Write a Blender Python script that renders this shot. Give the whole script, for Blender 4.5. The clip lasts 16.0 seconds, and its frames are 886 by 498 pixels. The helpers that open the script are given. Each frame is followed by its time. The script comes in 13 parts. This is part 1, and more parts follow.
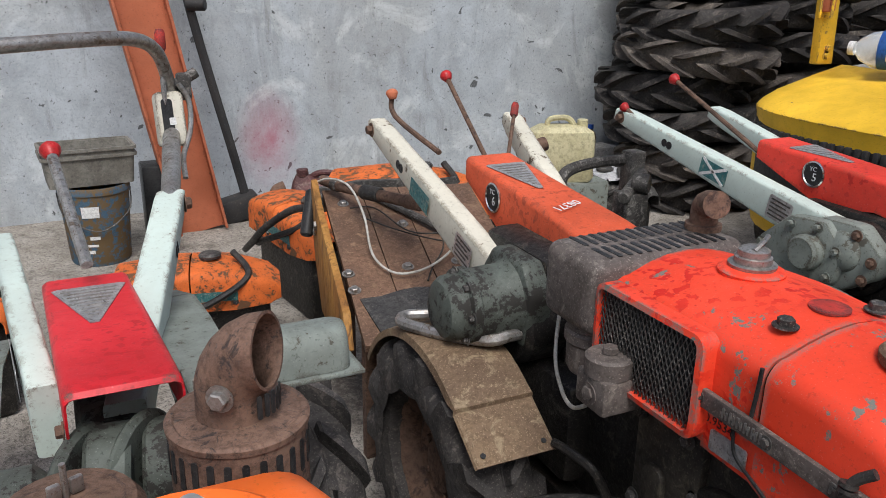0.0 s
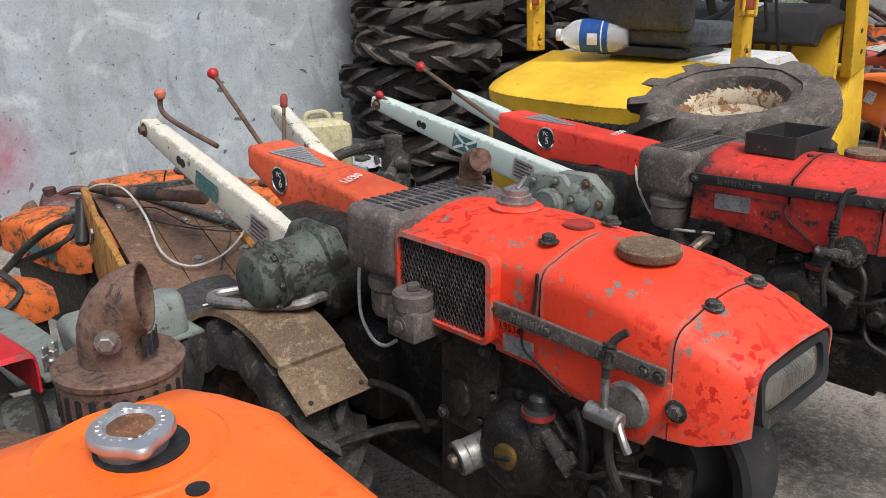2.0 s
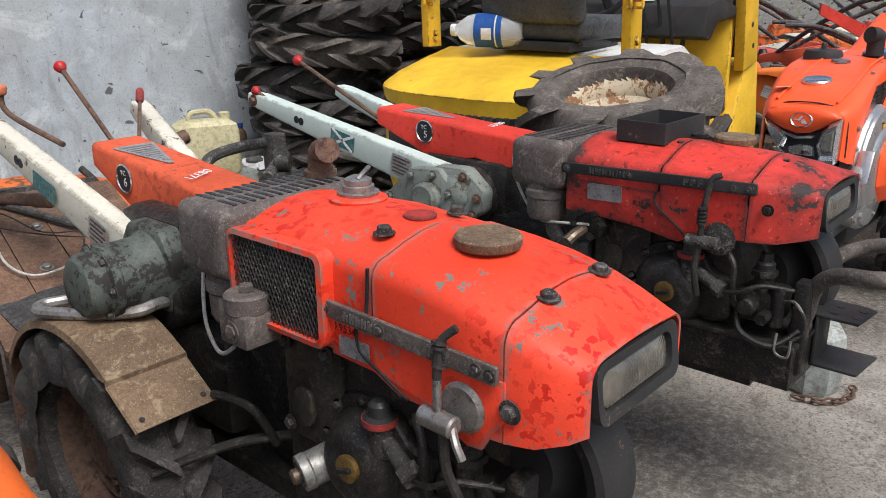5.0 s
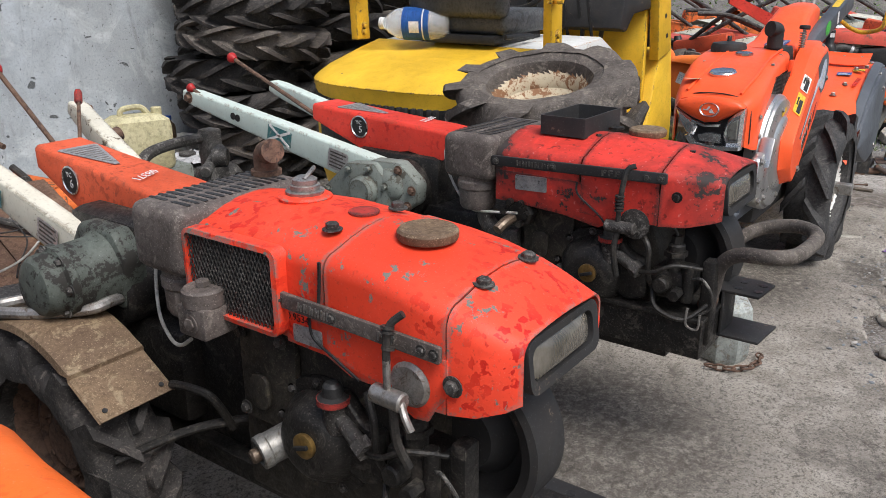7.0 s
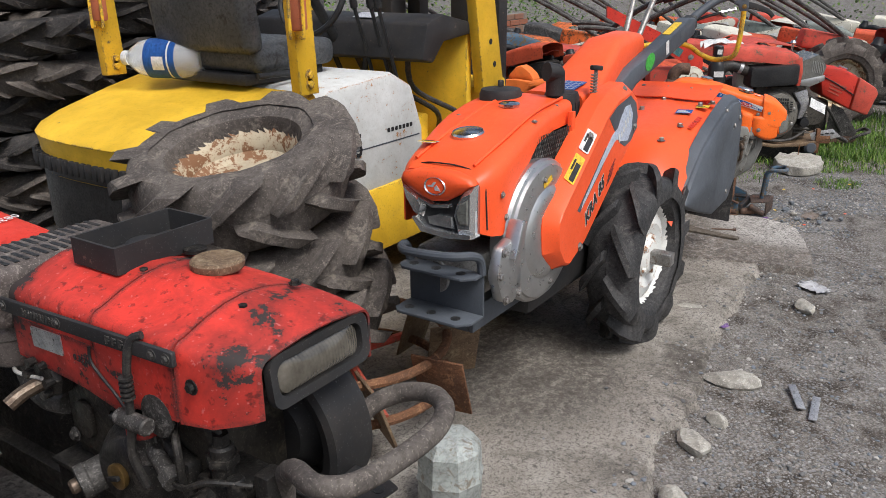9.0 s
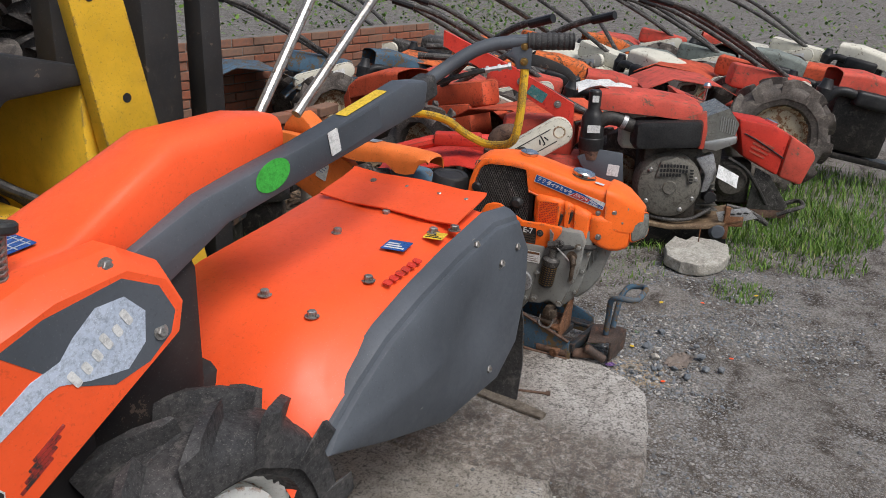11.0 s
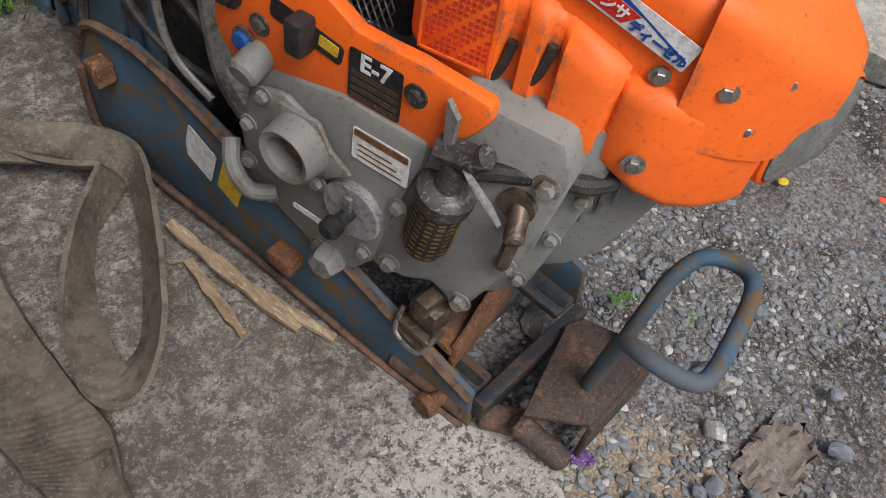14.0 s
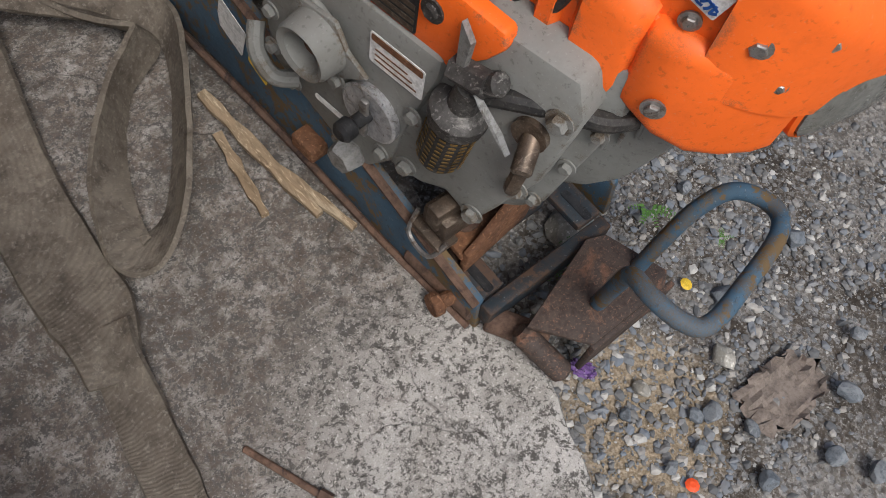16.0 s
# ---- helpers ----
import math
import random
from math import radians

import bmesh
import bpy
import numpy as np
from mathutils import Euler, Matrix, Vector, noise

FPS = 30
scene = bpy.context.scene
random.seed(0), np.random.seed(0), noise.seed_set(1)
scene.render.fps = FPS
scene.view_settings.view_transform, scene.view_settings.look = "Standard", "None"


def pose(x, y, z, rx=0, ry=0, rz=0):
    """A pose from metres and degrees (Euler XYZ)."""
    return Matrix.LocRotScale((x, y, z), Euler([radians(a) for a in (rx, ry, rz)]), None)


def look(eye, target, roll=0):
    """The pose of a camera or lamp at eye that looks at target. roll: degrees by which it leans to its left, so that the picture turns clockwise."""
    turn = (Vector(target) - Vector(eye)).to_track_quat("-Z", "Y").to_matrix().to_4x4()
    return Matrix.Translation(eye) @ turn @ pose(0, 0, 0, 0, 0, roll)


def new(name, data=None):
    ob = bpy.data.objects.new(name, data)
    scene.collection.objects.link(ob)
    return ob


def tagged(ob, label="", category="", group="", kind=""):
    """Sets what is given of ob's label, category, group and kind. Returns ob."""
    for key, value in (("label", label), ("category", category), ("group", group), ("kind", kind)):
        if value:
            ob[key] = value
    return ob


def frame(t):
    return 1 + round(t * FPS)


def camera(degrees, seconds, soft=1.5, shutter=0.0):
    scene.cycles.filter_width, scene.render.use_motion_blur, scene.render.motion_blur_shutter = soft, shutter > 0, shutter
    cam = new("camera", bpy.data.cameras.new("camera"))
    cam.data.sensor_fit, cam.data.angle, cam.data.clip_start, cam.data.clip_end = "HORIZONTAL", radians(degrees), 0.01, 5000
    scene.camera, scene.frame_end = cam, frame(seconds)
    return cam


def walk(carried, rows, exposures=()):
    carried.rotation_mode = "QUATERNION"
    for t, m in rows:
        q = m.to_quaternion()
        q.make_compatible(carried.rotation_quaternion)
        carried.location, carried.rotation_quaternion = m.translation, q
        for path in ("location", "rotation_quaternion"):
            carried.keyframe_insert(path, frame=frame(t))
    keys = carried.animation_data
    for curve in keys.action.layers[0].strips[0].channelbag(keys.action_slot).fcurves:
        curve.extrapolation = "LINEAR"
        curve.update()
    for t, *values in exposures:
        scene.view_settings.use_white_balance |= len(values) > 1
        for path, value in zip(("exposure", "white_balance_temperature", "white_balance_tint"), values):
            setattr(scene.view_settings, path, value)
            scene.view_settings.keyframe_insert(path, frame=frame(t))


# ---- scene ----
cam = camera(57.1, 16.0, 0.65)
PATH = [
    (0, (0.087, -0.035, 1.186), (0.704, 1.243, 0.700), 0.9),
    (0.5, (-0.038, 0.063, 1.188), (0.721, 1.261, 0.702), 0.5),
    (1, (-0.169, 0.021, 1.185), (0.711, 1.136, 0.702), 0.0),
    (1.5, (-0.172, -0.054, 1.184), (0.765, 1.016, 0.707), -0.3),
    (2, (-0.089, -0.144, 1.167), (0.900, 0.880, 0.694), -0.3),
    (2.5, (-0.053, -0.207, 1.153), (0.962, 0.793, 0.683), -0.2),
    (3, (-0.058, -0.227, 1.149), (0.974, 0.757, 0.683), -0.1),
    (3.5, (-0.006, -0.218, 1.144), (1.036, 0.756, 0.678), -0.1),
    (5.8, (0.081, -0.184, 1.113), (1.185, 0.711, 0.632), -0.2),
    (6, (0.059, -0.193, 1.120), (1.171, 0.688, 0.632), -0.1),
    (6.5, (0.023, -0.205, 1.122), (1.159, 0.643, 0.629), -0.3),
    (7, (-0.018, -0.243, 1.168), (1.131, 0.586, 0.675), -0.3),
    (7.5, (0.081, -0.325, 1.203), (1.238, 0.491, 0.710), -0.4),
    (8, (0.295, -0.434, 1.230), (1.458, 0.374, 0.734), -0.6),
    (8.5, (0.607, -0.471, 1.218), (1.775, 0.328, 0.719), -0.6),
    (9, (0.996, -0.519, 1.251), (2.168, 0.274, 0.752), -0.6),
    (9.5, (1.408, -0.583, 1.278), (2.583, 0.207, 0.782), -0.5),
    (10, (1.845, -0.561, 1.265), (3.029, 0.217, 0.771), -0.2),
    (10.2, (2.026, -0.565, 1.283), (3.212, 0.208, 0.789), 0.1),
    (12.3, (3.968, -0.278, 1.301), (5.093, 0.438, 0.614), 8.0),
    (12.5, (4.093, -0.189, 1.265), (5.193, 0.497, 0.509), 8.5),
    (13, (4.422, -0.012, 1.122), (5.436, 0.583, 0.191), 10.1),
    (13.5, (4.633, 0.157, 1.012), (5.532, 0.667, -0.075), 12.3),
    (14, (4.734, 0.267, 0.896), (5.525, 0.795, -0.264), 11.9),
    (14.5, (4.761, 0.239, 0.821), (5.435, 0.716, -0.431), 13.7),
    (15, (4.778, 0.236, 0.835), (5.385, 0.676, -0.464), 14.4),
    (15.5, (4.793, 0.265, 0.884), (5.361, 0.689, -0.438), 14.5),
    (16, (4.818, 0.278, 0.932), (5.367, 0.700, -0.399), 14.5),
]
EXPOSURES = ((0.0, 0.45), (1.0, 0.52), (3.0, 0.66), (6.5, 0.66), (8.0, 0.57), (9.5, 0.46), (10.2, 0.33), (12.5, 0.32), (13.5, 0.46), (14.5, 0.40), (16.0, 0.32))
walk(cam, [(t, look(eye, target, roll)) for t, eye, target, roll in PATH], EXPOSURES)

# ---- light: overcast sky ----
world = bpy.data.worlds.new("overcast")
scene.world = world
world.use_nodes = True
wn, wl = world.node_tree.nodes, world.node_tree.links
wn.clear()
sky = wn.new("ShaderNodeTexSky")
sky.sky_type, sky.sun_disc = "NISHITA", False
sky.sun_elevation, sky.sun_rotation = radians(58), radians(200)
sky.air_density, sky.dust_density = 1.0, 4.0
grey = wn.new("ShaderNodeHueSaturation")
grey.inputs["Saturation"].default_value = 0.9
wl.new(sky.outputs[0], grey.inputs["Color"])
wbg = wn.new("ShaderNodeBackground")
wbg.inputs["Strength"].default_value = 0.105
wl.new(grey.outputs[0], wbg.inputs["Color"])
wout = wn.new("ShaderNodeOutputWorld")
wl.new(wbg.outputs[0], wout.inputs["Surface"])
sun = new("sun", bpy.data.lights.new("sun", "SUN"))
sun.data.energy, sun.data.angle, sun.data.color = 1.95, radians(26), (0.965, 0.98, 1.0)
sun.matrix_world = look((1, -2.6, 5), (2, 0.6, 0))

# ---- mesh helpers ----
def bm_():
    return bmesh.new()


def box(bm, lo, hi, bevel=0.0, m=None, seg=2):
    """A box from corner lo to corner hi, its edges rounded."""
    t = bmesh.new()
    bmesh.ops.create_cube(t, size=1.0)
    size = [max(h - l, 1e-4) for l, h in zip(lo, hi)]
    mid = [(h + l) / 2 for l, h in zip(lo, hi)]
    bmesh.ops.transform(t, matrix=Matrix.Translation(mid) @ Matrix.Diagonal((*size, 1)), verts=t.verts)
    if bevel > 0:
        bmesh.ops.bevel(t, geom=t.edges[:], offset=min(bevel, min(size) * 0.45), segments=seg, profile=0.5, affect="EDGES")
    return merge(bm, t, m)


def merge(bm, t, m=None):
    if m is not None:
        bmesh.ops.transform(t, matrix=m, verts=t.verts)
    seen = {v: bm.verts.new(v.co) for v in t.verts}
    for f in t.faces:
        try:
            bm.faces.new([seen[v] for v in f.verts])
        except ValueError:
            pass
    t.free()
    return list(seen.values())


def basis(p0, p1):
    """A matrix whose z runs from p0 to p1."""
    d = Vector(p1) - Vector(p0)
    return Matrix.Translation(p0) @ d.to_track_quat("Z", "Y").to_matrix().to_4x4(), d.length


def lathe(bm, profile, n=24, m=None):
    """profile: (radius, height) pairs, turned about z."""
    t = bmesh.new()
    rings = []
    for r, z in profile:
        if r < 1e-5:
            rings.append([t.verts.new((0, 0, z))])
        else:
            rings.append([t.verts.new((r * math.cos(a), r * math.sin(a), z)) for a in (2 * math.pi * k / n for k in range(n))])
    for a, b in zip(rings, rings[1:]):
        if len(a) == 1 and len(b) == 1:
            continue
        for k in range(n):
            j = (k + 1) % n
            if len(a) == 1:
                t.faces.new((a[0], b[j], b[k]))
            elif len(b) == 1:
                t.faces.new((a[k], a[j], b[0]))
            else:
                t.faces.new((a[k], a[j], b[j], b[k]))
    if len(rings[0]) > 1 and len(rings[-1]) > 1:
        pass
    bmesh.ops.recalc_face_normals(t, faces=t.faces)
    return merge(bm, t, m)


def cyl(bm, p0, p1, r, r1=None, n=16, soft=0.0):
    """A capped rod from p0 to p1."""
    m, length = basis(p0, p1)
    r1 = r if r1 is None else r1
    s = min(soft, length * 0.4, r * 0.8, r1 * 0.8) if soft else 0
    prof = [(0, 0), (r - s, 0), (r, s), (r1, length - s), (r1 - s, length), (0, length)] if s else [(0, 0), (r, 0), (r1, length), (0, length)]
    return lathe(bm, prof, n, m)


def curve(pts, closed=False, steps=6):
    """A smooth line through the points."""
    p = [Vector(q) for q in pts]
    if steps <= 1 or len(p) < 3:
        return p
    out, n = [], len(p)
    for i in range(n if closed else n - 1):
        a, b, c, d = (p[(i + k) % n] if closed else p[min(max(i + k, 0), n - 1)] for k in (-1, 0, 1, 2))
        for s in range(steps):
            u = s / steps
            out.append(0.5 * (2 * b + (c - a) * u + (2 * a - 5 * b + 4 * c - d) * u * u + (3 * b - a - 3 * c + d) * u**3))
    if not closed:
        out.append(p[-1])
    return out


def tube(bm, pts, r, n=10, steps=6, closed=False):
    """A round bar or hose along the points."""
    line = curve(pts, closed, steps)
    t, rings, side = bmesh.new(), [], None
    for i, q in enumerate(line):
        a, b = (line[i - 1] if i or closed else q), (line[(i + 1) % len(line)] if i + 1 < len(line) or closed else q)
        d = (b - a).normalized()
        if side is None:
            side = d.orthogonal().normalized()
        side = (side - d * side.dot(d)).normalized()
        up = d.cross(side)
        rr = r(i / (len(line) - 1)) if callable(r) else r
        rings.append([t.verts.new(q + (side * math.cos(2 * math.pi * k / n) + up * math.sin(2 * math.pi * k / n)) * rr) for k in range(n)])
    for i in range(len(rings) if closed else len(rings) - 1):
        a, b = rings[i], rings[(i + 1) % len(rings)]
        for k in range(n):
            t.faces.new((a[k], a[(k + 1) % n], b[(k + 1) % n], b[k]))
    if not closed:
        t.faces.new(rings[0][::-1])
        t.faces.new(rings[-1])
    return merge(bm, t)


def prism(bm, outline, depth, m=None, bevel=0.0):
    """A plate: the 2D outline in x, y, raised by depth along z."""
    t = bmesh.new()
    f = t.faces.new([t.verts.new((x, y, 0)) for x, y in outline])
    up = bmesh.ops.extrude_face_region(t, geom=[f])
    bmesh.ops.translate(t, vec=(0, 0, depth), verts=[v for v in up["geom"] if isinstance(v, bmesh.types.BMVert)])
    bmesh.ops.recalc_face_normals(t, faces=t.faces)
    if bevel:
        bmesh.ops.bevel(t, geom=[e for e in t.edges if len(e.link_faces) == 2 and e.calc_face_angle(0) > 0.6], offset=bevel, segments=2, profile=0.5, affect="EDGES", clamp_overlap=True)
    return merge(bm, t, m)


def loft(bm, rings, caps=True, closed=True, m=None):
    """A skin over rings of 3D points, all of one count."""
    t = bmesh.new()
    vs = [[t.verts.new(p) for p in ring] for ring in rings]
    n = len(vs[0])
    for a, b in zip(vs, vs[1:]):
        for k in range(n if closed else n - 1):
            t.faces.new((a[k], a[(k + 1) % n], b[(k + 1) % n], b[k]))
    if caps and closed:
        t.faces.new(vs[0][::-1])
        t.faces.new(vs[-1])
    bmesh.ops.recalc_face_normals(t, faces=t.faces)
    return merge(bm, t, m)


def rrect(x0, x1, z0, z1, r, n=4):
    """A rounded rectangle; r: one radius, or four from the lower left on, anticlockwise."""
    rs = [r] * 4 if not isinstance(r, (tuple, list)) else r
    out = []
    for (cx, cz, a0), q in zip(((x0, z0, 180), (x1, z0, 270), (x1, z1, 0), (x0, z1, 90)), rs):
        q = max(q, 1e-4)
        ox, oz = cx + (q if cx == x0 else -q), cz + (q if cz == z0 else -q)
        out += [(ox + q * math.cos(radians(a0 + 90 * k / n)), oz + q * math.sin(radians(a0 + 90 * k / n))) for k in range(n + 1)]
    return out


def hexa(bm, p, d, r=0.008, h=0.007, washer=True):
    """A hexagon bolt head on p, standing out along d."""
    m, _ = basis(p, Vector(p) + Vector(d))
    if washer:
        lathe(bm, [(0, 0), (r * 1.5, 0), (r * 1.5, 0.002), (0, 0.002)], 14, m)
    return lathe(bm, [(0, 0.0015), (r, 0.0015), (r, h * 0.85), (r * 0.82, h), (0, h)], 6, m)


def shell(bm, rings, thick):
    """An open skin over rings, given thickness inwards."""
    t = bmesh.new()
    vs = [[t.verts.new(p) for p in ring] for ring in rings]
    for a, b in zip(vs, vs[1:]):
        for k in range(len(a) - 1):
            t.faces.new((a[k], a[k + 1], b[k + 1], b[k]))
    bmesh.ops.recalc_face_normals(t, faces=t.faces)
    bmesh.ops.solidify(t, geom=t.faces[:], thickness=thick)
    return merge(bm, t)


def rough(bm, amount, size, seed=0.0):
    """Dents and unevenness in a made mesh."""
    for v in bm.verts:
        v.co += noise.noise_vector(v.co / size + Vector((seed, seed * 1.7, -seed))) * amount


def mesh_of(name, bm, material, sharp=32):
    me = bpy.data.meshes.new(name)
    bm.to_mesh(me)
    bm.free()
    mats = material if isinstance(material, (list, tuple)) else [material]
    for m in mats:
        me.materials.append(m)
    me.shade_smooth()
    me.set_sharp_from_angle(angle=radians(sharp))
    return me


def part(name, bm, material, parent=None, label="", sharp=32, m=None):
    """One mesh object, under its thing or part."""
    if name in SINGLES:
        apart = islands(bm)
        if len(apart) > 1:
            bm.free()
            return [part_one(name, b, material, parent, label, sharp, m) for b in apart][0]
    return part_one(name, bm, material, parent, label, sharp, m)


SINGLES = {"bolt", "screw", "dome_nut", "rail_clip", "fuel_hose", "injector_pipe", "drain_pipe", "text_bar", "slot", "throttle_knob", "label_stroke", "panel_slot", "intake_pipe", "engine_mount", "front_bracket", "injection_pump", "stripe", "rivet", "chassis", "bowl_print", "cable", "hose", "knob", "label_print", "reflector_dot", "chassis_beam", "hole", "raised_block", "case_ring", "mast", "cover_bolt", "grip", "hood_bolt", "raised_mark", "leg", "rib", "louvre", "control_rod", "name_stroke"}


def islands(bm):
    """A made mesh taken apart into its pieces; pieces that overlap stay together."""
    left, groups = set(bm.verts), []
    while left:
        todo, seen = [left.pop()], []
        while todo:
            v = todo.pop()
            seen.append(v)
            for e in v.link_edges:
                w = e.other_vert(v)
                if w in left:
                    left.discard(w)
                    todo.append(w)
        lo = Vector([min(v.co[k] for v in seen) - 0.0006 for k in range(3)])
        hi = Vector([max(v.co[k] for v in seen) + 0.0006 for k in range(3)])
        while True:
            near = next((g for g in groups if all(g[1][k] <= hi[k] and lo[k] <= g[2][k] for k in range(3))), None)
            if near is None:
                break
            groups.remove(near)
            seen = seen + near[0]
            lo = Vector([min(lo[k], near[1][k]) for k in range(3)])
            hi = Vector([max(hi[k], near[2][k]) for k in range(3)])
        groups.append((seen, lo, hi))
    if len(groups) < 2:
        return [bm]
    out = []
    for seen, _, _ in groups:
        b = bmesh.new()
        to = {v: b.verts.new(v.co) for v in seen}
        for f in {f for v in seen for f in v.link_faces}:
            b.faces.new([to[v] for v in f.verts]).material_index = f.material_index
        bmesh.ops.recalc_face_normals(b, faces=b.faces)
        out.append(b)
    return out


def part_one(name, bm, material, parent, label, sharp, m):
    ob = new(name, mesh_of(name, bm, material, sharp))
    if parent is not None:
        ob.parent = parent
        if parent.name in PLACED:
            ob.matrix_parent_inverse = parent.matrix_basis.inverted()
    if m is not None:
        ob.matrix_basis = m
    return tagged(ob, label)


PLACED = set()


def site(name, label, category, m, group="", kind=""):
    """A thing whose parts are given in the world's own metres; its empty stands at the pose m."""
    ob = thing(name, label, category, m, group, kind)
    PLACED.add(ob.name)
    return ob


def thing(name, label, category, m=None, group="", kind=""):
    """An empty at a thing's base, that holds its parts."""
    ob = new(name)
    ob.empty_display_size = 0.1
    if m is not None:
        ob.matrix_basis = m
    return tagged(ob, label, category, group, kind)


def solid(name, bm, material, label, category, m=None, group="", kind="", sharp=32):
    """A thing of one mesh."""
    ob = part(name, bm, material, None, label, sharp, m)
    return tagged(ob, label, category, group, kind)


def words(text, size, material, parent, m, name="lettering", depth=0.0006, align="CENTER", shear=0.0, bold=0.0):
    """Raised or painted lettering with the built-in font."""
    cu = bpy.data.curves.new(name, "FONT")
    cu.body, cu.size, cu.align_x, cu.align_y, cu.shear, cu.extrude, cu.offset, cu.resolution_u = text, size, align, "CENTER", shear, depth, bold, 2
    tmp = bpy.data.objects.new(name, cu)
    scene.collection.objects.link(tmp)
    me = bpy.data.meshes.new_from_object(tmp.evaluated_get(bpy.context.evaluated_depsgraph_get()))
    bpy.data.objects.remove(tmp)
    bpy.data.curves.remove(cu)
    me.materials.clear()
    me.materials.append(material)
    ob = new(name, me)
    ob.parent = parent
    if parent.name in PLACED:
        ob.matrix_parent_inverse = parent.matrix_basis.inverted()
    ob.matrix_basis = m
    return ob


def face(o, right, up):
    """A pose at o whose x is right and y is up, z standing out."""
    x = Vector(right).normalized()
    z = x.cross(Vector(up)).normalized()
    y = z.cross(x)
    return Matrix.Translation(o) @ Matrix((x, y, z)).transposed().to_4x4()


def sticker(parent, o, right, up, w, h, material, name="label_plate", label="", r=0.003, thick=0.0008):
    """A flat plate or sticker on a surface."""
    b = bm_()
    prism(b, rrect(-w / 2, w / 2, -h / 2, h / 2, r, 3), thick, face(o, right, up))
    return part(name, b, material, parent, label)


# ---- materials ----
def mat(name, rough_=0.6, metal=0.0, spec=0.5):
    m = bpy.data.materials.new(name)
    m.use_nodes = True
    nt = m.node_tree
    b = nt.nodes["Principled BSDF"]
    b.inputs["Roughness"].default_value, b.inputs["Metallic"].default_value = rough_, metal
    b.inputs["Specular IOR Level"].default_value = spec
    return m, nt, b


def nod(nt, kind, **kw):
    n = nt.nodes.new(kind)
    for k, v in kw.items():
        n.inputs[k.replace("_", " ")].default_value = v
    return n


def coords(nt, scale=1.0):
    c = nt.nodes.new("ShaderNodeTexCoord")
    mp = nt.nodes.new("ShaderNodeMapping")
    mp.inputs["Scale"].default_value = (scale, scale, scale) if not isinstance(scale, tuple) else scale
    nt.links.new(c.outputs["Object"], mp.inputs["Vector"])
    return mp.outputs[0]


def noise_(nt, vec, scale, detail=4.0, rough_=0.6, distort=0.0):
    n = nod(nt, "ShaderNodeTexNoise", Scale=scale, Detail=detail, Roughness=rough_, Distortion=distort)
    nt.links.new(vec, n.inputs["Vector"])
    return n.outputs["Fac"]


def ramp(nt, fac, *stops):
    r = nt.nodes.new("ShaderNodeValToRGB")
    el = r.color_ramp.elements
    while len(el) < len(stops):
        el.new(0.5)
    for e, (p, c) in zip(el, stops):
        e.position = p
        e.color = (c, c, c, 1) if not isinstance(c, (tuple, list)) else (*c, 1)
    nt.links.new(fac, r.inputs[0])
    return r.outputs[0]


def mix(nt, fac, a, b, mode="MIX"):
    n = nt.nodes.new("ShaderNodeMix")
    n.data_type, n.blend_type = "RGBA", mode
    for sock, v in ((n.inputs[0], fac), (n.inputs[6], a), (n.inputs[7], b)):
        if hasattr(v, "is_output"):
            nt.links.new(v, sock)
        elif isinstance(v, (tuple, list)):
            sock.default_value = (*v, 1)
        else:
            sock.default_value = v
    return n.outputs[2]


def bump(nt, b, height, strength=0.3, distance=0.01):
    n = nod(nt, "ShaderNodeBump", Strength=strength, Distance=distance)
    nt.links.new(height, n.inputs["Height"])
    nt.links.new(n.outputs[0], b.inputs["Normal"])


def edge_mask(nt, v, radius, amount):
    """Where an edge is worn bare: bevelled normal against the true one, broken up by noise."""
    bv = nt.nodes.new("ShaderNodeBevel")
    bv.samples = 3
    bv.inputs["Radius"].default_value = radius
    g = nt.nodes.new("ShaderNodeNewGeometry")
    d = nt.nodes.new("ShaderNodeVectorMath")
    d.operation = "DOT_PRODUCT"
    nt.links.new(bv.outputs[0], d.inputs[0])
    nt.links.new(g.outputs["Normal"], d.inputs[1])
    e = ramp(nt, d.outputs["Value"], (0.955, 1.0), (0.994, 0.0))
    return mix(nt, 1.0, e, ramp(nt, noise_(nt, v, 26, 5, 0.7), (0.60 - amount * 0.3, 0.0), (0.66 - amount * 0.3, 1.0)), "MULTIPLY")


